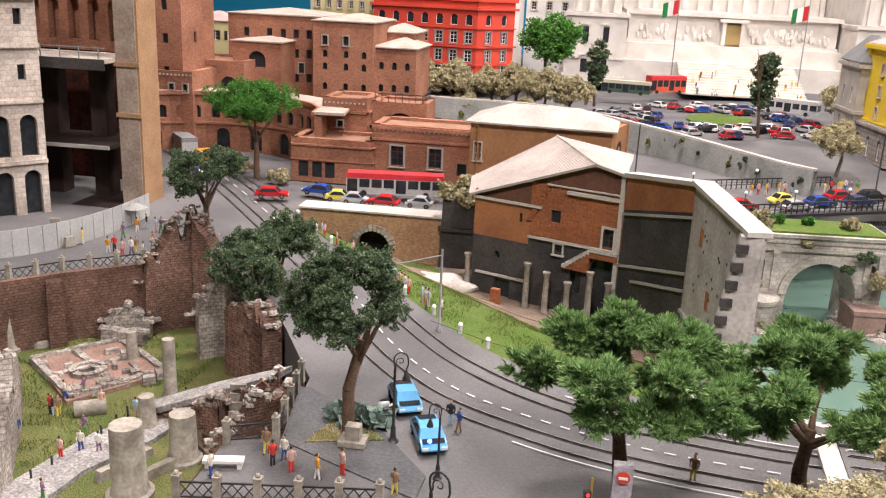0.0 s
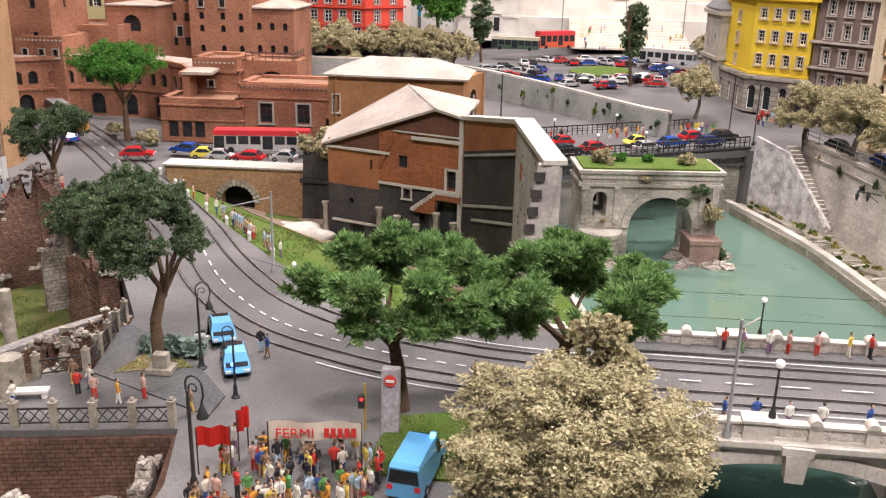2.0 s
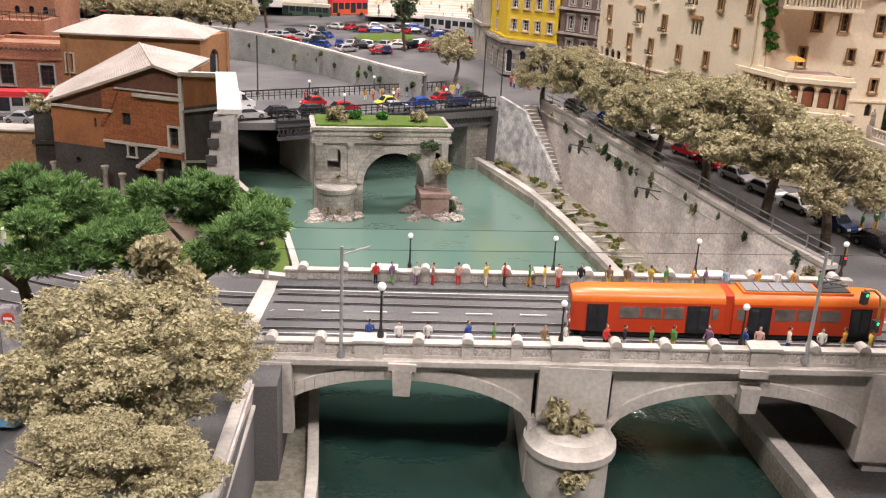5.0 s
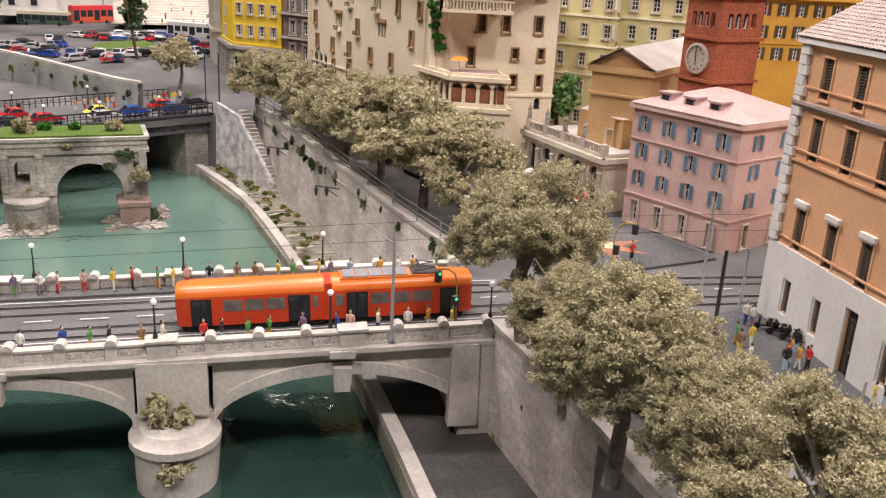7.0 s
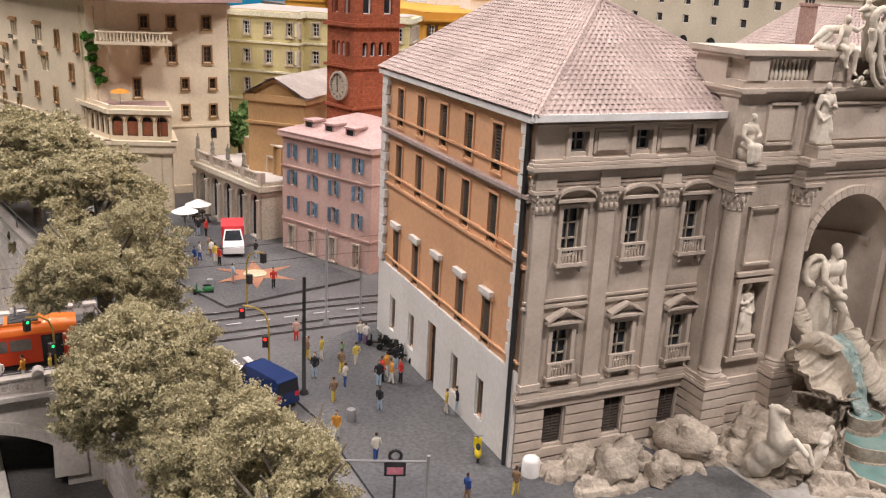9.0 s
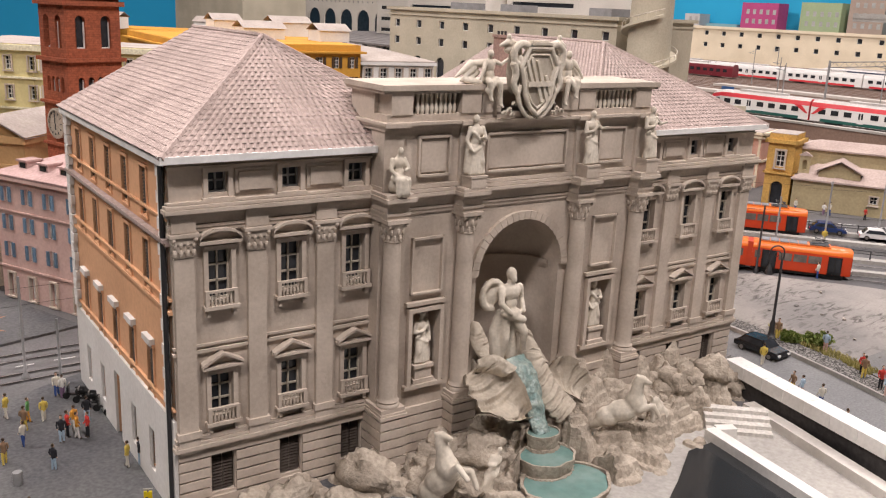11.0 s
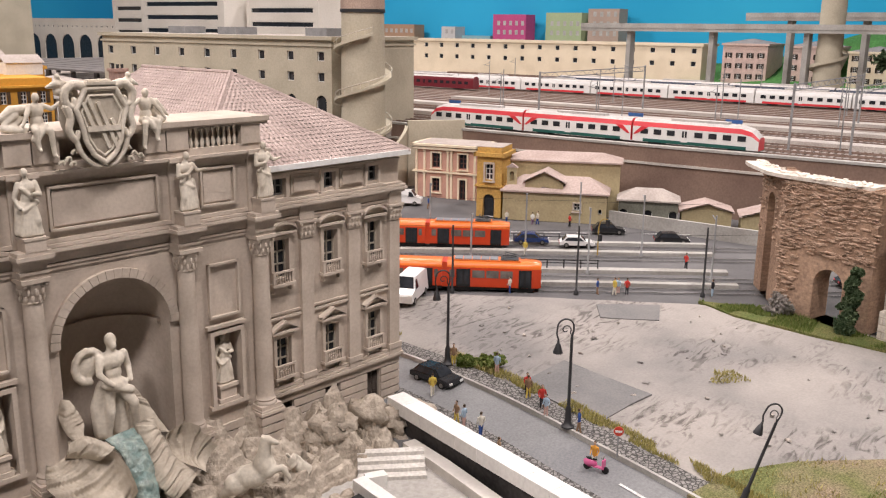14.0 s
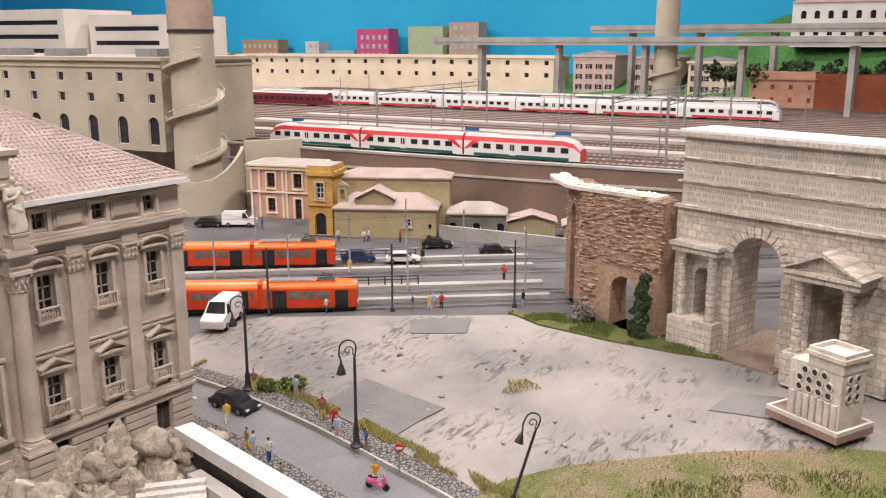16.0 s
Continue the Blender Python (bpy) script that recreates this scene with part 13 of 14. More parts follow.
RED_LIGHT = mat("signal_red", (0.8, 0.02, 0.02), (0.8, 0.02, 0.02), 0.4, 20, 100, 0, 0, emit=2.0)
GREEN_LIGHT = mat("signal_green", (0.02, 0.5, 0.15), (0.02, 0.5, 0.15), 0.4, 20, 100, 0, 0, emit=1.5)
YEL_POLE = mat("yellow_pole", (0.40, 0.27, 0.05), (0.35, 0.23, 0.05), 0.5, 60, 300, 0.08, 0)


def signal(m, h=0.055, crook=True, light=RED_LIGHT):
    s = thing("traffic_light", "traffic light on a yellow pole with dark heads", "traffic light", "traffic lights", m=m)
    f = Form().tube((0, 0, 0), (0, 0, h * 0.72), 0.0009, n=6)
    pts = [(0, 0, h * 0.72), (-0.003, 0, h * 0.88), (-0.010, 0, h * 0.97), (-0.020, 0, h)]
    if crook:
        for p, q in zip(pts, pts[1:]):
            f.tube(p, q, 0.0008, n=6)
    part("post", f, YEL_POLE, s)
    for x, z in ([(-0.020, h - 0.006)] if crook else []) + [(-0.0025, h * 0.45)]:
        hd = part("signal_head", Form().box(-0.0022, 0.0022, -0.002, 0.002, -0.004, 0.005), IRON, s, m=Matrix.Translation((x, -0.001, z)))
        part("lens", Form().ball((0, -0.0021, 0.003), (0.0013, 0.0006, 0.0013), 8), light, hd)
    return s


signal(pose(0.805, 0.425, gz(0.8) + 0.002, 0, 0, -25))
signal(pose(0.835, 0.575, gz(0.8) + 0.002, 0, 0, 120))
signal(pose(0.655, 0.487, -0.002, 0, 0, 20), light=GREEN_LIGHT)
signal(pose(0.700, 0.62, 0.0, 0, 0, 20), crook=False)
signal(pose(0.028, 0.505, gz(0.0), 0, 0, 10), h=0.05, crook=False)
signal(pose(*rpt(0.22, 0.17), 0.036, 0, 0, 60))
ks = thing("advert_column", "grey paper-covered advertising column", "column", m=pose(0.046, 0.503, gz(0.04)))
part("shaft", Form().box(-0.006, 0.006, -0.004, 0.004, 0, 0.048), mat("paper_grey", (0.42, 0.39, 0.42), (0.30, 0.28, 0.3), 0.8, 300, 600, 0.3, 0.2), ks)
part("red_sign", Form().lathe([(0.0042, 0), (0.0042, 0.0008)], 16, Matrix.Translation((0, -0.0042, 0.041)) @ Matrix.Rotation(math.pi / 2, 4, "X")), RED_PLASTER, ks)
part("white_bar", Form().box(-0.0028, 0.0028, -0.0056, -0.005, 0.0402, 0.0418), WHITE_PAINT, ks)
ss = thing("road_sign", "round red no-entry sign on a thin post", "sign", m=pose(1.425, -0.055, gz(1.42) + 0.006, 0, 0, -60))
part("post", Form().tube((0, 0, 0), (0, 0, 0.022), 0.0006, n=5), GREY_POLE, ss)
part("disc", Form().lathe([(0.0038, 0), (0.0038, 0.0007)], 16, Matrix.Translation((0, -0.0006, 0.0225)) @ Matrix.Rotation(math.pi / 2, 4, "X")), RED_PLASTER, ss)
part("white_bar", Form().box(-0.0026, 0.0026, -0.0018, -0.0013, 0.0217, 0.0233), WHITE_PAINT, ss)
bs_ = thing("metro_sign", "black sign stand with round ring on top", "sign", m=pose(0.812, 0.215, gz(0.8) + 0.0025, 0, 0, -25))
part("post", Form().tube((0, 0, 0), (0, 0, 0.026), 0.0009, n=6), IRON, bs_)
part("board", Form().box(-0.0065, 0.0065, -0.001, 0.001, 0.018, 0.0275), IRON, bs_)
part("panel", Form().box(-0.005, 0.005, -0.0016, -0.001, 0.0195, 0.024), mat("sign_pink", (0.55, 0.2, 0.25), (0.5, 0.18, 0.22)), bs_)
f = Form()
for j in range(14):
    a, b = 2 * math.pi * j / 14, 2 * math.pi * (j + 1) / 14
    f.tube((0.0036 * math.cos(a), 0, 0.0315 + 0.0036 * math.sin(a)), (0.0036 * math.cos(b), 0, 0.0315 + 0.0036 * math.sin(b)), 0.0011, n=6)
part("ring", f, IRON, bs_)
for x, y, z, t in ((0.6385, 0.93, -0.005, 80), (0.6, 1.13, 0.0, 80), (0.691, 0.435, -0.03, 170), (0.21, 0.43, -0.045, 20)):
    wl_ = thing("wall_lamp", "black iron bracket lamp on the embankment wall", "lamp", "wall lamps", m=pose(x, y, z, 0, 0, t))
    part("bracket", Form().tube((0, 0, 0), (0, 0.030, 0.004), 0.0009, n=5).tube((0, 0.002, -0.01), (0, 0.020, 0.003), 0.0006, n=5), IRON, wl_)
    for y_ in (0.016, 0.029):
        part("lantern", Form().lathe([(0.0012, -0.012), (0.0028, -0.004), (0.0005, 0.001)], 8, Matrix.Translation((0, y_, 0.003))), IRON, wl_)
f = Form()
for line, z in ((T1, 0.066), (T2, 0.066)):
    for p, q in zip(line[60::6], line[66::6]):
        f.tube((p[0], p[1], gz(p[0]) + z), (q[0], q[1], gz(q[0]) + z), 0.0002, n=3)
solid("overhead_wire", f, IRON, "thin overhead tram wire above the bridge", "wire", kind="structure")
f = Form()
for s in (0.018, 0.2135):
    for j in range(7):
        f.tube((*rpt(-0.3 + 0.1 * j, s), gz(1.7) + 0.075), (*rpt(-0.2 + 0.1 * j, s), gz(1.8) + 0.075), 0.0002, n=3)
solid("overhead_wire_field", f, IRON, "thin overhead tram wire beside the field", "wire", kind="structure")

# ---- trams ----
TRAM = mat("tram_orange", (0.72, 0.165, 0.024), (0.66, 0.145, 0.022), 0.32, 30, 300, 0.04, 0)
TRAM_RED = mat("tram_red", (0.52, 0.05, 0.012), (0.46, 0.042, 0.012), 0.32, 30, 300, 0.04, 0)
RUBBER = mat("rubber", (0.02, 0.02, 0.02), (0.028, 0.028, 0.028), 0.8, 60, 300, 0.1, 0.1)
TGLASS = glass("tram_glass", (0.11, 0.095, 0.085), 0.12)


def tram(m, label="orange-red two-part articulated tram with black doors"):
    tr = thing("tram", label, "tram", "trams", m=m)
    W, H = 0.0138, 0.0375
    for s in (-1, 1):
        L0, L1 = 0.003, 0.1175
        sec = part("section", Form(), TRAM_RED, tr)
        prof = [(-W, 0.006), (-W, 0.030), (-W * 0.93, 0.0342), (-W * 0.7, 0.0370), (W * 0.7, 0.0370), (W * 0.93, 0.0342), (W, 0.030), (W, 0.006)]
        ends = [(L0, 1.0), (L1 - 0.016, 1.0), (L1 - 0.004, 0.90), (L1, 0.76)]
        f = Form()
        rings = [[(s * x, py * w, pz - (1 - w) * 0.006) if pz > 0.01 else (s * x, py * w, pz) for py, pz in prof] for x, w in ends]
        for r0, r1 in zip(rings, rings[1:]):
            for j in range(len(prof)):
                k = (j + 1) % len(prof)
                f.poly([r0[j], r1[j], r1[k], r0[k]], 1 if j in (1, 2, 3, 4, 5) else 0)
        f.poly(rings[0])
        f.poly(rings[-1])
        part("body", f, [TRAM_RED, TRAM], sec, smooth=True)
        part("windscreen", Form().box(L1 - 0.0012, L1 + 0.0004, -W * 0.62, W * 0.62, 0.0165, 0.0272, t=Matrix.Scale(s, 4, (1, 0, 0))), TGLASS, sec)
        part("skirt", Form().box(L0, L1 - 0.008, -W * 0.9, W * 0.9, 0.0025, 0.0062, t=Matrix.Scale(s, 4, (1, 0, 0))), RUBBER, sec)
        for y in (-1, 1):
            for a, b in ((0.008, 0.0125), (0.034, 0.0485), (0.0505, 0.065), (0.067, 0.0815)) if s < 0 else ((0.006, 0.0125), (0.034, 0.049), (0.051, 0.066), (0.068, 0.083)):
                part("window", Form().box(a, b, y * W - 0.0004, y * W + 0.0004, 0.0175, 0.0268, t=Matrix.Scale(s, 4, (1, 0, 0))), TGLASS, sec)
            for a, b in ((0.0145, 0.0315), (0.0905, 0.106)):
                d = part("door", Form().box(a, b, y * W - 0.0005, y * W + 0.0005, 0.0062, 0.0282, t=Matrix.Scale(s, 4, (1, 0, 0))), RUBBER, sec)
                for q in (0.1, 0.55):
                    part("door_pane", Form().box(a + (b - a) * q, a + (b - a) * (q + 0.35), y * W - 0.0008, y * W + 0.0008, 0.009, 0.0268, t=Matrix.Scale(s, 4, (1, 0, 0))), PANE, d)
        for y in (-0.0075, 0.0075):
            part("headlight", Form().lathe([(0.0014, 0), (0.0014, 0.0009)], 10, Matrix.Translation((s * L1, y, 0.0115)) @ Matrix.Rotation(s * math.pi / 2, 4, "Y")), WHITE_PAINT, sec)
        for x in (0.024, 0.098):
            part("bogie", Form().box(x - 0.011, x + 0.011, -0.0105, 0.0105, 0.0, 0.004, t=Matrix.Scale(s, 4, (1, 0, 0))), IRON, sec)
    part("bellows", Form().box(-0.0032, 0.0032, -W * 0.92, W * 0.92, 0.005, 0.0362), TRAM_RED, tr)
    rb = part("roof_rack", Form().box(0.010, 0.092, -0.0098, 0.0098, 0.0368, 0.0388), TRAM, tr)
    for j in range(5):
        part("solar_panel", Form().box(0.012 + j * 0.0108, 0.0218 + j * 0.0108, -0.0086, 0.0086, 0.0388, 0.0397), mat("grey_panel", (0.17, 0.17, 0.18), (0.2, 0.2, 0.21), 0.5), rb)
    f = Form().box(0.068, 0.090, -0.0085, 0.0085, 0.0388, 0.0396)
    for y in (-0.006, 0.006):
        f.tube((0.070, y, 0.041), (0.088, y, 0.0435), 0.0005, n=4)
        f.tube((0.088, y, 0.0435), (0.074, y * 0.8, 0.046), 0.0005, n=4)
    f.tube((0.074, -0.010, 0.046), (0.074, 0.010, 0.046), 0.0007, n=4)
    part("pantograph", f, IRON, rb)
    return tr


a = math.degrees(math.atan2(0.521 - 0.541, 0.21))
tm = tram(pose(0.560, 0.5315, deck(0.30) + 0.0018, 0, -1.9, a))
ang = math.degrees(math.atan2(RD.y, RD.x))
x, y = rpt(0.020, 0.016)
copy_thing(tm, pose(x, y, gz(x) + 0.0018, 0, 0, ang))
x, y = rpt(-0.02, 0.2135)
copy_thing(tm, pose(x, y, gz(x) + 0.0018, 0, 0, ang))

# ---- road vehicles ----
CARMESH = {}


def paint(c):
    return mat("car_paint_%d_%d_%d" % tuple(round(q * 99) for q in c), c, tuple(q * 0.92 for q in c), 0.22, 30, 300, 0.03, 0)


def car(m, colour, label, style="car", category="car", group="parked cars"):
    key = (style, colour)
    L, W, H = {"car": (0.050, 0.0205, 0.0165), "van": (0.058, 0.0225, 0.0255), "small": (0.040, 0.0185, 0.0170), "beetle": (0.046, 0.0195, 0.0172)}[style]
    if key not in CARMESH:
        p = paint(colour)
        x = L / 2
        if style == "van":
            lo = [(-x, 0.004), (-x, H * 0.93), (-x + 0.003, H), (x - 0.018, H), (x - 0.011, H * 0.62), (x - 0.002, H * 0.5), (x, H * 0.42), (x, 0.004)]
        elif style == "beetle":
            lo = [(-x, 0.005), (-x + 0.002, H * 0.55), (-x + 0.010, H * 0.92), (-0.003, H), (0.008, H * 0.93), (0.014, H * 0.62), (x - 0.004, H * 0.52), (x, H * 0.35), (x, 0.005)]
        else:
            lo = [(-x, 0.004), (-x, H * 0.52), (-x + 0.004, H * 0.60), (-x + 0.010, H * 0.97), (-0.003, H), (0.005, H * 0.97), (0.012, H * 0.60), (x - 0.003, H * 0.52), (x, H * 0.38), (x, 0.004)]
        f = Form()
        n = len(lo)
        side = lambda z: W / 2 * (1.0 if z < H * 0.62 else 1.0 - 0.22 * (z - H * 0.62) / (H * 0.38))
        R = [[(px, s * side(pz), pz) for px, pz in lo] for s in (-1, 1)]
        f.poly(R[0])
        f.poly(R[1][::-1])
        for j in range(n):
            k = (j + 1) % n
            f.poly([R[0][j], R[1][j], R[1][k], R[0][k]])
        panes = []
        for s in (-1, 1):
            if style == "van":
                q = [(x - 0.017, H * 0.92), (x - 0.012, H * 0.6), (x - 0.022, H * 0.6), (x - 0.022, H * 0.92)]
            else:
                q = [(-x + 0.0115, H * 0.92), (0.004, H * 0.92), (0.0100, H * 0.64), (-x + 0.0065, H * 0.64)]
            panes.append(Form().poly([(px, s * (side(pz) + 0.0003), pz) for px, pz in q]))
        j0 = 4 if style == "van" else 6
        fr = [lo[j0 - 1], lo[j0]] if style != "van" else [lo[3], lo[4]]
        bk = [lo[2], lo[3]] if style != "van" else [(-x, H * 0.55), (-x, H * 0.88)]
        for (x0, z0), (x1, z1), o in ((fr[0], fr[1], 0.0004), (bk[0], bk[1], -0.0004)):
            panes.append(Form().poly([(x0 + o, -side(z0) * 0.86, z0 + 0.0002), (x0 + o, side(z0) * 0.86, z0 + 0.0002), (x1 + o, side(z1) * 0.86, z1 + 0.0004), (x1 + o, -side(z1) * 0.86, z1 + 0.0004)]))
        wh = Form().lathe([(0.0037, -0.0018), (0.0037, 0.0018)], 14, Matrix.Rotation(math.pi / 2, 4, "X"))
        rim = Form().lathe([(0.0022, -0.0021), (0.0022, 0.0021)], 10, Matrix.Rotation(math.pi / 2, 4, "X"))
        hl, tl = [], []
        for s in (-1, 1):
            hl.append(Form().box(x - 0.0006, x + 0.0003, s * W * 0.36 - 0.002, s * W * 0.36 + 0.002, H * 0.34, H * 0.46).mesh("headlight", WHITE_PAINT))
            tl.append(Form().box(-x - 0.0003, -x + 0.0006, s * W * 0.38 - 0.0018, s * W * 0.38 + 0.0018, H * 0.36, H * 0.50).mesh("tail_light", TR_RED))
        CARMESH[key] = [f.mesh("body", p), [g.mesh("window", PANE) for g in panes], wh.mesh("tyre", RUBBER), rim.mesh("rim", STEEL), hl, tl]
    b, g, wh, rim, hl, tl = CARMESH[key]
    c = thing(style if style == "van" else "car", label, "van" if style == "van" else category, group, m=m)
    part("body", None, None, c, mesh=b)
    for name, group_ in (("window", g), ("headlight", hl), ("tail_light", tl)):
        for me in group_:
            part(name, None, None, c, mesh=me)
    for sx in (-0.31, 0.31):
        for sy in (-1, 1):
            w = part("wheel", None, None, c, mesh=wh, m=Matrix.Translation((sx * L, sy * (W / 2 - 0.0014), 0.0037)))
            part("rim", None, None, w, mesh=rim)
    return c


BLACK, WHITE, RED, BLUE, NAVY, YEL, SILVER, GREEN, LBLUE = (0.015, 0.015, 0.017), (0.72, 0.71, 0.70), (0.45, 0.02, 0.025), (0.02, 0.07, 0.33), (0.02, 0.04, 0.13), (0.72, 0.62, 0.10), (0.42, 0.42, 0.43), (0.05, 0.2, 0.06), (0.12, 0.36, 0.62)
NAMES = {BLACK: "black", WHITE: "white", RED: "dark red", BLUE: "bright blue", NAVY: "dark blue", YEL: "pale yellow", SILVER: "silver grey", GREEN: "green", LBLUE: "light blue"}


def park(x, y, a, c, where, style="car", z=None, group="parked cars"):
    return car(pose(x, y, (gz(x) if z is None else z) + 0.0006, 0, 0, a), c, "%s model %s %s" % (NAMES[c], "van" if style == "van" else "car", where), style, group=group)


park(-0.090, 0.594, -68, BLUE if False else LBLUE, "with blue lamp standing on the square", "beetle")
park(-0.119, 0.650, -66, LBLUE, "standing on the square", "beetle")
bl = thing("blue_beacon", "glowing blue police beacon", "lamp", m=pose(-0.086, 0.575, gz(-0.09) + 0.012))
part("dome", Form().ball((0, 0, 0), (0.0018, 0.0018, 0.0016), 8), mat("beacon_blue", (0.05, 0.2, 1.0), (0.05, 0.2, 1.0), 0.4, 20, 100, 0, 0, emit=6.0), bl)
for x, y, a, c in ((-0.445, 1.262, 12, RED), (-0.385, 1.305, 170, BLUE), (-0.345, 1.275, 8, YEL), (-0.318, 1.268, 5, SILVER), (-0.276, 1.268, 176, RED), (-0.222, 1.275, 176, SILVER), (-0.60, 1.36, 130, BLUE)):
    park(x, y, a, c, "waiting in the cross street", "small" if c in (YEL, SILVER) else "car", z=-0.0215, group="street cars")
IBD = math.degrees(math.atan2(0.178, 0.353))
for x, y, c, st in ((0.252, 1.365, RED, "car"), (0.321, 1.425, YEL, "small"), (0.335, 1.385, SILVER, "car"), (0.381, 1.43, BLUE, "car"), (0.445, 1.455, NAVY, "car"), (0.425, 1.49, RED, "car"), (0.205, 1.335, BLACK, "car"), (0.155, 1.312, BLACK, "car"), (0.11, 1.29, SILVER, "car"), (0.07, 1.275, BLUE, "car"), (0.08, 1.36, WHITE, "van"), (0.20, 1.40, RED, "small"), (0.48, 1.51, BLACK, "car")):
    park(x, y, IBD + (180 if st == "small" else 0), c, "crossing the iron bridge", st, z=-0.0065, group="bridge cars")
rnd = random.Random(77)
cols = [BLACK, WHITE, RED, BLUE, NAVY, SILVER, WHITE, BLACK, SILVER, RED]
for j in range(90):
    a = rnd.uniform(0, 2 * math.pi)
    r = rnd.uniform(0.125, 0.26)
    x, y = 0.33 + r * math.cos(a) * 1.15, 2.20 + r * math.sin(a) * 1.1
    if y < 1.98 - (x - 0.1) * 0.9 or (abs(x - 0.37) < 0.04 and y < 2.0) or x > 0.52:
        continue
    park(x, y, rnd.uniform(0, 180), cols[j % 10], "jammed on the far square", z=gzr(x, y), group="jam on the square")
for j in range(10):
    s = j / 9
    x, y = lerp([(0, 0.60), (0.3, 0.68), (1, 0.745)], s) + 0.045, lerp([(0, 1.43), (0.3, 1.12), (1, 0.72)], s)
    park(x, y, -72, cols[(j * 3) % 10], "parked under the plane trees", z=gz(x), group="quay cars")
park(0.787, 0.385, 108, NAVY, "stopped at the crossing", "van", group="street cars")
park(0.781, 0.305, 108, BLACK, "waiting behind the blue van", group="street cars")
park(0.745, 0.385, 108, BLACK, "waiting beside the blue van", group="street cars")
park(0.748, 0.318, 108, BLACK, "waiting in the near lane", group="street cars")
park(1.462, 0.150, -95, BLACK, "driving along the field street", group="street cars")
car(pose(1.622, 0.312, gz(1.622) + 0.005, 0, 0, -158) @ Matrix.Scale(1.2, 4), WHITE, "white model van parked at the field's edge", "van", group="street cars")
park(2.035, 0.655, -60, WHITE, "parked before the lodge", "van", z=0.037, group="street cars")
park(2.01, 0.70, -60, BLACK, "parked before the lodge", z=0.036, group="street cars")
for x, y, c in ((1.935, 0.335, NAVY), (1.957, 0.272, WHITE), (2.056, 0.272, BLACK), (2.056, 0.170, BLACK), (1.93, 0.43, RED), (1.99, -0.10, BLACK), (1.96, -0.28, RED), (1.93, -0.38, BLUE), (1.90, -0.42, BLACK)):
    park(x, y, ang, c, "driving on the far tram street", z=gz(x), group="street cars")
gt_ = car(pose(0.872, 0.742, gz(0.87) + 0.003, 0, 0, -105), WHITE, "white and red model lorry on the corner square", "van", "lorry")
part("load_box", Form().box(-0.03, 0.006, -0.0122, 0.0122, 0.006, 0.029), TR_RED, gt_)
pv = car(pose(0.070, 0.447, gz(0.07) + 0.0006, 0, 0, 80), LBLUE, "light blue police van beside the crowd", "van", "van")
part("beacon", Form().box(0.006, 0.010, -0.009, -0.006, 0.0255, 0.028), mat("beacon_blue", (0.05, 0.2, 1.0)), pv)


def bus(m, c1, c2, label, L=0.135, H=0.036, deck2=False):
    b = thing("bus", label, "bus", "buses", m=m)
    W = 0.0145
    part("body", Form().box(-L / 2, L / 2, -W, W, 0.004, H * 0.93, taper=0.0).box(-L / 2 + 0.001, L / 2 - 0.001, -W + 0.001, W - 0.001, H * 0.93, H, k=1), [c1, c2], b)
    part("roof_band", Form().box(-L / 2 - 0.0003, L / 2 + 0.0003, -W - 0.0003, W + 0.0003, H * 0.78, H * 0.93), c2, b)
    n = int(L / 0.018)
    for s in (-1, 1):
        for j in range(n):
            x = -L / 2 + (j + 0.5) * L / n
            low = H * 0.18 if j in (0, n // 2) else H * 0.40
            part("door" if j in (0, n // 2) else "window", Form().box(x - 0.0078, x + 0.0078, s * W - 0.0004, s * W + 0.0004, low, H * 0.76), PANE, b)
    for x in (-L * 0.32, L * 0.32):
        for s in (-1, 1):
            part("wheel", Form().lathe([(0.005, -0.002), (0.005, 0.002)], 14, Matrix.Translation((x, s * (W - 0.0015), 0.005)) @ Matrix.Rotation(math.pi / 2, 4, "X")), RUBBER, b)
    part("windscreen", Form().box(L / 2 - 0.0004, L / 2 + 0.0005, -W * 0.85, W * 0.85, H * 0.36, H * 0.78), PANE, b)
    return b


bus(pose(-0.272, 1.338, -0.0212, 0, 0, 8), mat("bus_grey", (0.50, 0.49, 0.48), (0.42, 0.41, 0.4), 0.3), TR_RED, "long grey city bus with red roof band", 0.150)
bus(pose(0.231, 2.585, 0.0335, 0, 0, 30), mat("bus_red", (0.60, 0.10, 0.04), (0.5, 0.08, 0.04), 0.3), TR_RED, "red open-top sightseeing bus", 0.115, 0.048)
bus(pose(0.50, 2.28, 0.0335, 0, 0, -30), mat("bus_white", (0.5, 0.5, 0.5), (0.4, 0.4, 0.4), 0.3), mat("bus_white_top", (0.5, 0.48, 0.45), (0.44, 0.42, 0.4)), "grey touring coach on the far square", 0.14)
bus(pose(0.12, 2.50, 0.0335, 0, 0, -10), mat("bus_green", (0.05, 0.09, 0.06), (0.04, 0.07, 0.05), 0.3), mat("bus_cream", (0.5, 0.45, 0.35), (0.44, 0.4, 0.3)), "dark green old tram car on the far square", 0.13)
bus(pose(-0.72, 1.56, gz(-0.7), 0, 0, 128), mat("bus_grey", (0.5, 0.5, 0.5)), GREY_POLE, "grey lorry standing at the far road end", 0.09, 0.034)
bus(pose(-0.63, 1.45, gz(-0.7), 0, 0, 128), mat("bus_orange", (0.70, 0.28, 0.02), (0.6, 0.24, 0.02), 0.4), mat("bus_orange", (0.7, 0.3, 0.02)), "orange road machine behind the lorry", 0.04, 0.03)


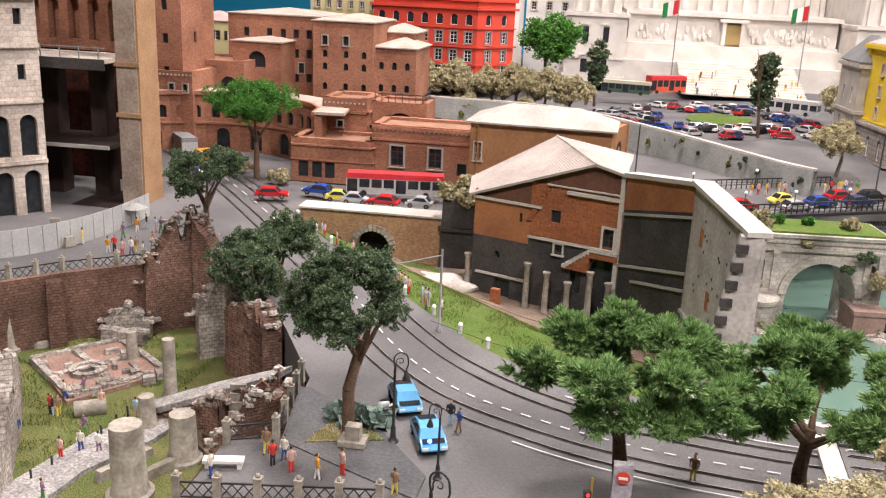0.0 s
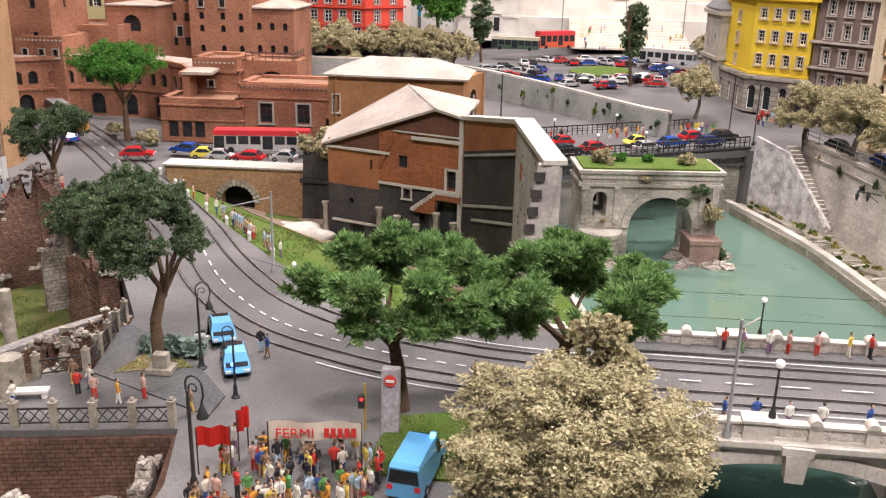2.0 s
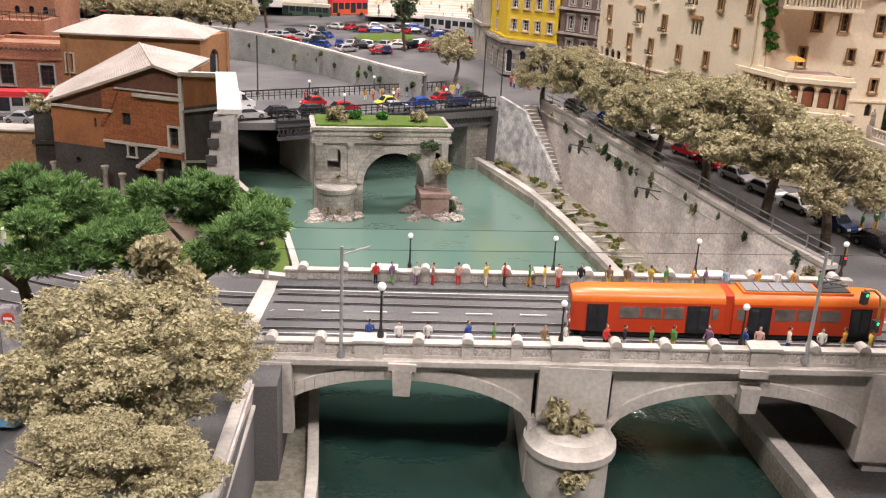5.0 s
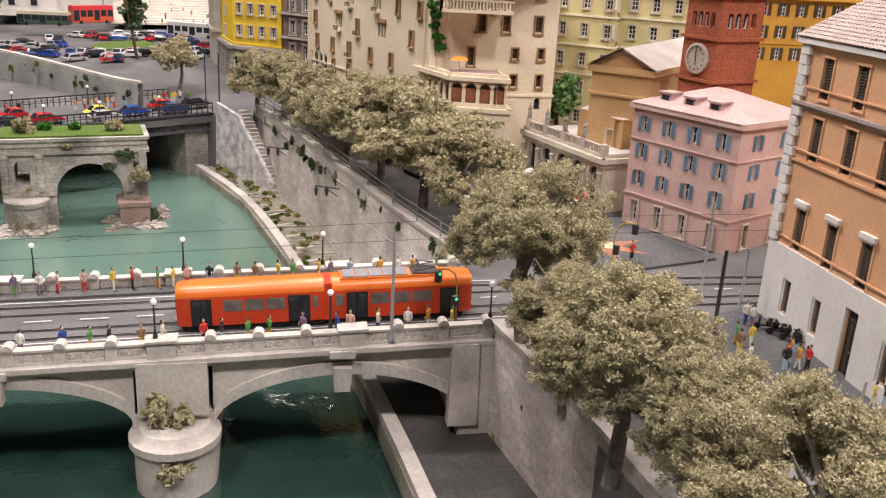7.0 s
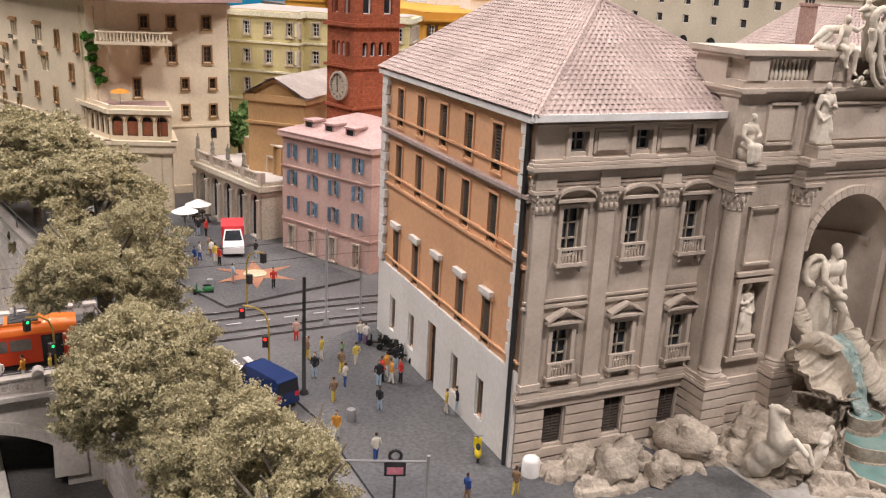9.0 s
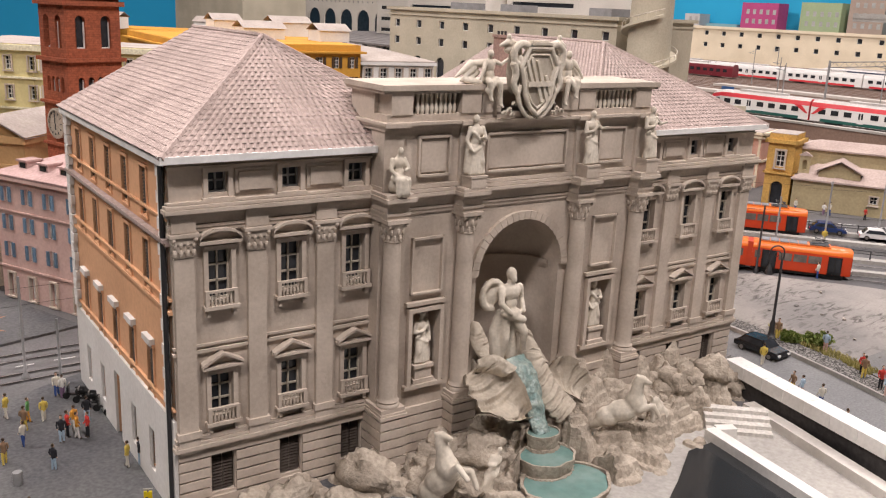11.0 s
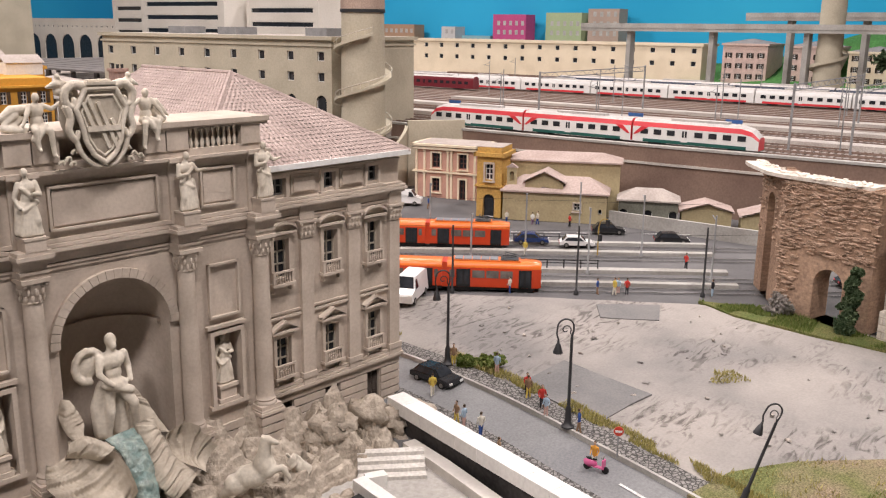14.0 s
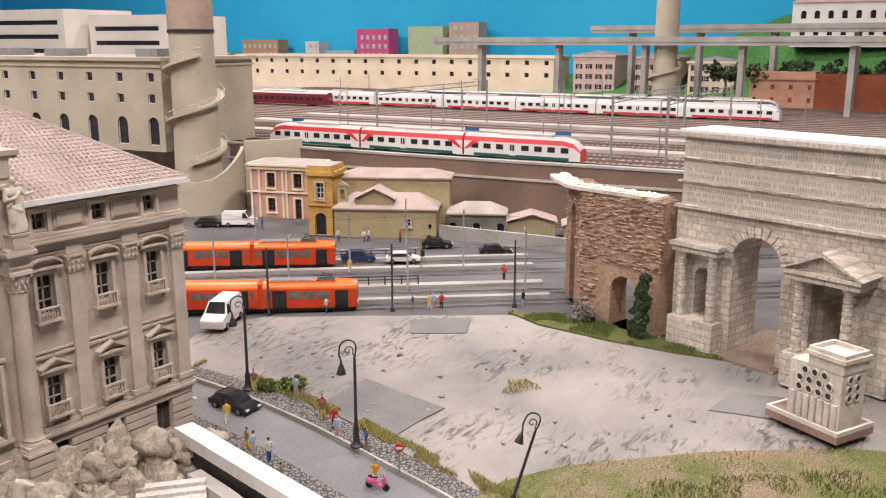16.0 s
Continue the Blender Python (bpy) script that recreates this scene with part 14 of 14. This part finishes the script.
def scooter(m, c, label):
    s = thing("scooter", label, "scooter", "scooters", m=m)
    p = paint(c)
    for x in (-0.0075, 0.0075):
        part("wheel", Form().lathe([(0.0028, -0.0008), (0.0028, 0.0008)], 12, Matrix.Translation((x, 0, 0.0028)) @ Matrix.Rotation(math.pi / 2, 4, "X")), RUBBER, s)
    part("body", Form().ball((-0.005, 0, 0.0062), (0.0058, 0.0026, 0.0036), 10).box(-0.002, 0.006, -0.0016, 0.0016, 0.0035, 0.0045).box(0.0052, 0.0066, -0.0026, 0.0026, 0.004, 0.011), p, s, smooth=True)
    part("seat", Form().ball((-0.004, 0, 0.0098), (0.0048, 0.0018, 0.001), 8), RUBBER, s)
    part("handlebar", Form().tube((0.0062, 0, 0.008), (0.0052, 0, 0.0132), 0.0006, n=5).tube((0.0052, -0.003, 0.0132), (0.0052, 0.003, 0.0132), 0.0005, n=5), STEEL, s)
    return s


PINKC = (0.62, 0.12, 0.28)
scooter(pose(1.404, -0.048, gz(1.4) + 0.0025, 0, 0, -85), PINKC, "pink model scooter on the field street")
scooter(pose(0.886, 0.238, gz(0.88) + 0.0025, 0, 0, 60), (0.65, 0.5, 0.02), "yellow model scooter leaning at the palace corner")
scooter(pose(0.805, 0.62, gz(0.8), 0, 0, 160), (0.05, 0.2, 0.08), "green model scooter on the corner square")
scooter(pose(-0.130, 0.640, gz(-0.1), 0, 0, 40), WHITE, "white model scooter on the square")
for j in range(5):
    scooter(pose(0.905 + 0.004 * j, 0.432 - 0.012 * j, gz(0.9) + 0.0025, 0, 0, 150), (0.02, 0.02, 0.02), "dark covered scooter along the palace wall")
for x, y, c in ((0.868, 0.872, WHITE_PAINT), (0.845, 0.845, WHITE_PAINT), (-0.565, 1.07, mat("grey_canvas", (0.3, 0.3, 0.28), (0.24, 0.24, 0.22)))):
    u = thing("parasol", "round cafe parasol on a thin post", "parasol", "parasols", m=pose(x, y, gz(x) + 0.002))
    part("post", Form().tube((0, 0, 0), (0, 0, 0.027), 0.0006, n=5), GREY_POLE, u)
    part("canopy", Form().lathe([(0.016, 0.022), (0.010, 0.025), (0.0006, 0.029)], 12, caps=False), c, u, smooth=True)
for j in range(10):
    x, y = 0.85 + 0.03 * rnd.random(), 0.845 + 0.05 * rnd.random()
    tb = thing("cafe_table", "small round brown cafe table", "table", "cafe tables", m=pose(x, y, gz(x) + 0.002))
    part("tabletop", Form().lathe([(0.0042, 0.008), (0.0042, 0.0088)], 12), WOOD_DARK, tb)
    part("leg", Form().tube((0, 0, 0), (0, 0, 0.008), 0.0006, n=5), IRON, tb)
bn = thing("bench", "pale stone bench beside the railing", "bench", m=pose(-0.222, 0.525, gz(-0.2), 0, 0, 12))
part("seat", Form().box(-0.014, 0.014, -0.004, 0.004, 0.005, 0.0072), WHITE_PLASTER, bn)
for x in (-0.011, 0.011):
    part("leg", Form().box(x - 0.0015, x + 0.0015, -0.003, 0.003, 0, 0.005), WHITE_PLASTER, bn)
mo = thing("stone_block", "grey stepped stone pedestal on the island", "pedestal", m=pose(-0.143, 0.577, gz(-0.14) + 0.002))
part("step", Form().box(-0.010, 0.010, -0.008, 0.008, 0, 0.004), COLUMN, mo)
part("block", Form().box(-0.0055, 0.0055, -0.0045, 0.0045, 0.004, 0.015), COLUMN, mo)
for x, y in ((0.815, 0.63), (0.83, 0.32)):
    solid("litter_bin", Form().lathe([(0.0032, 0), (0.0034, 0.008), (0.003, 0.009)], 12), GREY_POLE, "round grey litter bin on the pavement", "litter bin", "litter bins", m=pose(x, y, gz(x) + 0.0025), smooth=True)
solid("stone_stump", Form().lathe([(0.006, 0), (0.006, 0.012), (0.005, 0.014), (0.002, 0.015)], 14), WHITE_PLASTER, "white round stone stump at the palace corner", "bollard", m=TM @ Matrix.Translation((0.008, -0.012, 0.002)), smooth=True)

# ---- painted figurines (plain shapes) ----
FIG = {}
CLOTHES = [(0.50, 0.05, 0.04), (0.04, 0.08, 0.25), (0.60, 0.56, 0.48), (0.03, 0.03, 0.035), (0.60, 0.28, 0.05), (0.10, 0.25, 0.08), (0.35, 0.45, 0.55), (0.60, 0.45, 0.10), (0.25, 0.16, 0.10), (0.55, 0.35, 0.30), (0.20, 0.12, 0.2), (0.68, 0.66, 0.62)]
CNAMES = ["red", "dark blue", "cream", "black", "orange", "green", "pale blue", "yellow", "brown", "rose", "purple", "white"]
SKIN = mat("figurine_head", (0.52, 0.33, 0.23), (0.45, 0.28, 0.2), 0.6, 60, 300, 0.05, 0)


def figurine(x, y, z, k=None, a=None, group="figurines", s=1.0):
    k = rnd.randint(0, 11) if k is None else k
    if k not in FIG:
        top, low = CLOTHES[k], CLOTHES[(k * 5 + 3) % 12]
        f = Form()
        step = 0.0016 if k % 3 else 0.0004
        for q in (-1, 1):
            f.tube((q * 0.0009, 0, 0.0098), (q * 0.0011, q * step * 0.4, 0.0052), 0.0012, 0.0009, 6, 0)
            f.tube((q * 0.0011, q * step * 0.4, 0.0053), (q * 0.0012, q * step, 0.0004), 0.0009, 0.0007, 6, 0)
            f.ball((q * 0.0012, q * step - 0.0006, 0.0005), (0.0007, 0.0014, 0.0005), 6, 3)
            bend = 0.0020 if (k + q) % 2 else 0.0004
            f.tube((q * 0.0024, 0, 0.0166), (q * 0.0031, 0.0004, 0.0132), 0.0008, 0.0007, 5, 1)
            f.tube((q * 0.0031, 0.0004, 0.0133), (q * 0.0027, -bend, 0.0108), 0.0006, 0.0005, 5, 1)
            f.ball((q * 0.0027, -bend, 0.0106), 0.0006, 5, 2)
        f.lathe([(0.0016, 0.0086), (0.0021, 0.0098), (0.0018, 0.0122), (0.0023, 0.0150), (0.0025, 0.0166), (0.0010, 0.0176), (0.0006, 0.0184)], 8, k=1, squash=0.62)
        f.ball((0, -0.0001, 0.0196), (0.0011, 0.0013, 0.0016), 7, 2)
        f.ball((0, 0.0003, 0.0202), (0.0012, 0.0013, 0.0013), 7, 3)
        FIG[k] = f.mesh("figurine", [mat("cloth_%d" % ((k * 5 + 3) % 12), low, low, 0.7, 200, 600, 0.1, 0), mat("cloth_%d" % k, top, top, 0.7, 200, 600, 0.1, 0), SKIN, mat("figurine_hair", (0.05, 0.035, 0.025), (0.08, 0.055, 0.035), 0.7)], True)
    ob = new("figurine", FIG[k])
    ob.matrix_basis = pose(x, y, z, 0, 0, rnd.uniform(0, 360) if a is None else a) @ Matrix.Scale(s * rnd.uniform(0.93, 1.04), 4)
    return tagged(ob, "tiny plain figurine painted in %s" % CNAMES[k], "figurine", group)


rnd = random.Random(31)
for j in range(20):
    u = 0.07 + 0.40 * (j + rnd.uniform(-0.3, 0.3)) / 20
    figurine(*bridge_point(u, 0.012, 0.003), group="figurines on the bridge")
for j in range(22):
    u = 0.08 + 0.39 * (j + rnd.uniform(-0.35, 0.35)) / 22
    figurine(*bridge_point(u, 0.134, 0.003), group="figurines on the bridge")
for j in range(150):
    x, y = rnd.uniform(-0.060, 0.048), rnd.uniform(0.315, 0.472)
    if x > 0.035 and y > 0.46:
        continue
    figurine(x, y, gz(x), k=rnd.choice([0, 1, 2, 3, 4, 5, 6, 7, 8, 9, 2, 11, 9, 8]), group="marching crowd")
for x, y, k in ((-0.078, 0.625, 3), (-0.070, 0.615, 1), (0.10, 0.575, 8), (-0.10, 0.52, 8), (-0.155, 0.525, 4), (-0.175, 0.53, 9), (-0.185, 0.545, 2), (-0.19, 0.535, 0), (-0.20, 0.55, 8), (-0.225, 0.51, 2), (-0.14, 0.535, 9)):
    figurine(x, y, gz(x), k, group="figurines on the square")
for j in range(24):
    x, y = rnd.uniform(-0.46, -0.28), rnd.uniform(0.55, 0.74)
    if any(math.hypot(x - c[0], y - c[1]) < 0.02 for c in COLS_F) or x > -0.33 and y > 0.6:
        continue
    figurine(x, y, FZ + 0.004, group="figurines in the ruins")
for j in range(20):
    x, y = rnd.uniform(-0.60, -0.47), rnd.uniform(0.93, 1.10)
    if x > -0.49 and y < 0.95 or x < -0.57 and y > 1.0:
        continue
    figurine(x, y, gz(x), group="figurines by the amphitheatre")
for j in range(26):
    s = rnd.random()
    x, y = lerp([(0, -0.34), (0.5, -0.21), (1, -0.13)], s) + 0.008, lerp([(0, 1.12), (0.5, 0.96), (1, 0.86)], s) + 0.004
    figurine(x, y, gz(x) - 0.002, k=rnd.choice([2, 11, 6, 9, 7]), group="figurines along the road edge")
for x, y, k in ((0.845, 0.47, 9), (0.84, 0.43, 8), (0.85, 0.425, 7), (0.862, 0.41, 5), (0.872, 0.405, 7), (0.855, 0.395, 8), (0.832, 0.395, 3), (0.848, 0.372, 2), (0.885, 0.375, 4), (0.878, 0.368, 0), (0.883, 0.362, 4), (0.872, 0.362, 3), (0.890, 0.360, 0), (0.898, 0.385, 3), (0.83, 0.352, 8), (0.855, 0.325, 3), (0.894, 0.445, 2), (0.897, 0.44, 11), (0.897, 0.30, 7), (0.905, 0.298, 3), (0.822, 0.262, 2), (0.852, 0.195, 1), (0.883, 0.188, 8), (0.81, 0.30, 4)):
    figurine(x, y, gz(x) + 0.0028, k, group="figurines on the palace pavement")
for j in range(22):
    x, y = rnd.uniform(0.795, 0.90), rnd.uniform(0.60, 0.83)
    if x < 0.80 and y < 0.65 or x > 0.87 and y > 0.72:
        continue
    figurine(x, y, gz(x) + 0.0028, group="figurines on the corner square")
for x, y, k in ((1.452, 0.025, 6), (1.472, 0.055, 8), (1.478, 0.06, 0), (1.462, 0.035, 0), (1.442, -0.012, 1), (1.497, 0.105, 6), (1.430, 0.13, 7), (1.405, 0.085, 8), (1.402, 0.075, 6), (1.398, 0.055, 2), (1.372, 0.02, 8), (1.352, -0.025, 0), (1.455, 0.22, 2), (1.46, 0.275, 7), (1.492, 0.152, 8)):
    figurine(x, y, gz(x) + (0.0058 if x > 1.425 else 0.0036), k, group="figurines along the field street")
figurine(1.404, -0.046, gz(1.4) + 0.0055, 4, -85, group="figurines along the field street")
for s, d, k in ((0.10, -0.004, 2), (0.205, -0.004, 1), (0.225, -0.006, 7), (0.23, 0.0, 6), (0.24, -0.004, 0), (0.34, -0.005, 3), (-0.04, 0.08, 8), (0.12, 0.17, 7), (0.06, 0.235, 4), (-0.03, 0.23, 1)):
    x, y = rpt(s, d)
    figurine(x, y, gz(x) + 0.002, k, group="figurines by the tram stop")
for x, y, k in ((2.022, 0.435, 2), (2.036, 0.395, 11), (2.040, 0.388, 2), (2.058, 0.340, 0), (2.03, 0.60, 1), (1.94, 0.10, 0)):
    figurine(x, y, gz(x) + 0.001, k, group="figurines before the church")
for j in range(26):
    x, y = rnd.uniform(0.30, 0.60), rnd.uniform(2.55, 2.75)
    figurine(x, y, 0.032 + (0.006 * max(0, int((y - 2.60) / 0.02)) if y > 2.62 else 0), group="figurines on the monument steps")
for j in range(20):
    s = rnd.random()
    x, y = 0.16 + 0.33 * s, 1.425 + 0.155 * s + rnd.uniform(-0.01, 0.01)
    figurine(x, y, -0.007, group="figurines on the iron bridge")
for j in range(16):
    figurine(0.55 + 0.06 * rnd.random(), 1.55 + 0.12 * rnd.random(), 0.008, group="figurines by the yellow palace")

# ---- banners of the crowd ----
def banner(label, m, w, h, colour, text="", ink=(0.55, 0.04, 0.04), shift=0.0):
    b = thing("banner", label, "banner", "banners", m=m)
    for x in (-w / 2, w / 2):
        part("stick", Form().tube((x, 0, -0.020), (x, 0, h), 0.0005, n=5), WOOD_DARK, b)
    f = Form()
    n = 10
    q = lambda j: (-w / 2 + w * j / n, 0.0016 * math.sin(j * 1.1))
    for j in range(n):
        (x0, y0), (x1, y1) = q(j), q(j + 1)
        for o in (0.0, 0.0005):
            f.poly([(x0, y0 + o, 0), (x1, y1 + o, 0), (x1, y1 + o, h), (x0, y0 + o, h)])
    part("cloth", f, mat("banner_%d" % round(sum(colour) * 50), colour, tuple(c * 0.9 for c in colour), 0.8, 60, 300, 0.05, 0), b)
    if text:
        cu = bpy.data.curves.new("lettering", "FONT")
        cu.body, cu.size, cu.align_x, cu.extrude = text, h * 0.75, "CENTER", 0.0002
        cu.materials.append(mat("banner_ink_%d" % round(sum(ink) * 50), ink, ink, 0.8, 60, 300, 0.05, 0))
        lt = new("lettering", cu)
        lt.parent = b
        lt.matrix_local = Matrix.Translation((shift, -0.0028, h * 0.24)) @ Matrix.Rotation(math.pi / 2, 4, "X")
        for j in range(5):
            part("letter_bar", Form().box(0.0062 + j * 0.0042, 0.0092 + j * 0.0042, -0.0029, -0.0026, h * 0.26, h * 0.78), mat("banner_ink_%d" % round(sum(ink) * 50), ink), b)
    return b


CREAMC, REDC = (0.60, 0.54, 0.46), (0.50, 0.025, 0.02)
banner("long cream banner with red capital letters", pose(0.005, 0.452, gz(0.0) + 0.022, 0, 0, 6), 0.058, 0.0125, CREAMC, "FERMI", shift=-0.012)
banner("cream banner with green and red ends", pose(0.030, 0.365, gz(0.0) + 0.022, 0, 0, 4), 0.034, 0.0105, CREAMC)
banner("plain red flag banner with a yellow patch", pose(-0.055, 0.438, gz(0.0) + 0.022, 0, 0, 12), 0.020, 0.013, REDC)
banner("plain red flag banner with a yellow patch", pose(-0.040, 0.345, gz(0.0) + 0.022, 0, 0, 12), 0.024, 0.014, REDC)
banner("narrow red flag banner held upright", pose(-0.044, 0.462, gz(0.0) + 0.020, 0, 0, 70), 0.010, 0.015, REDC)
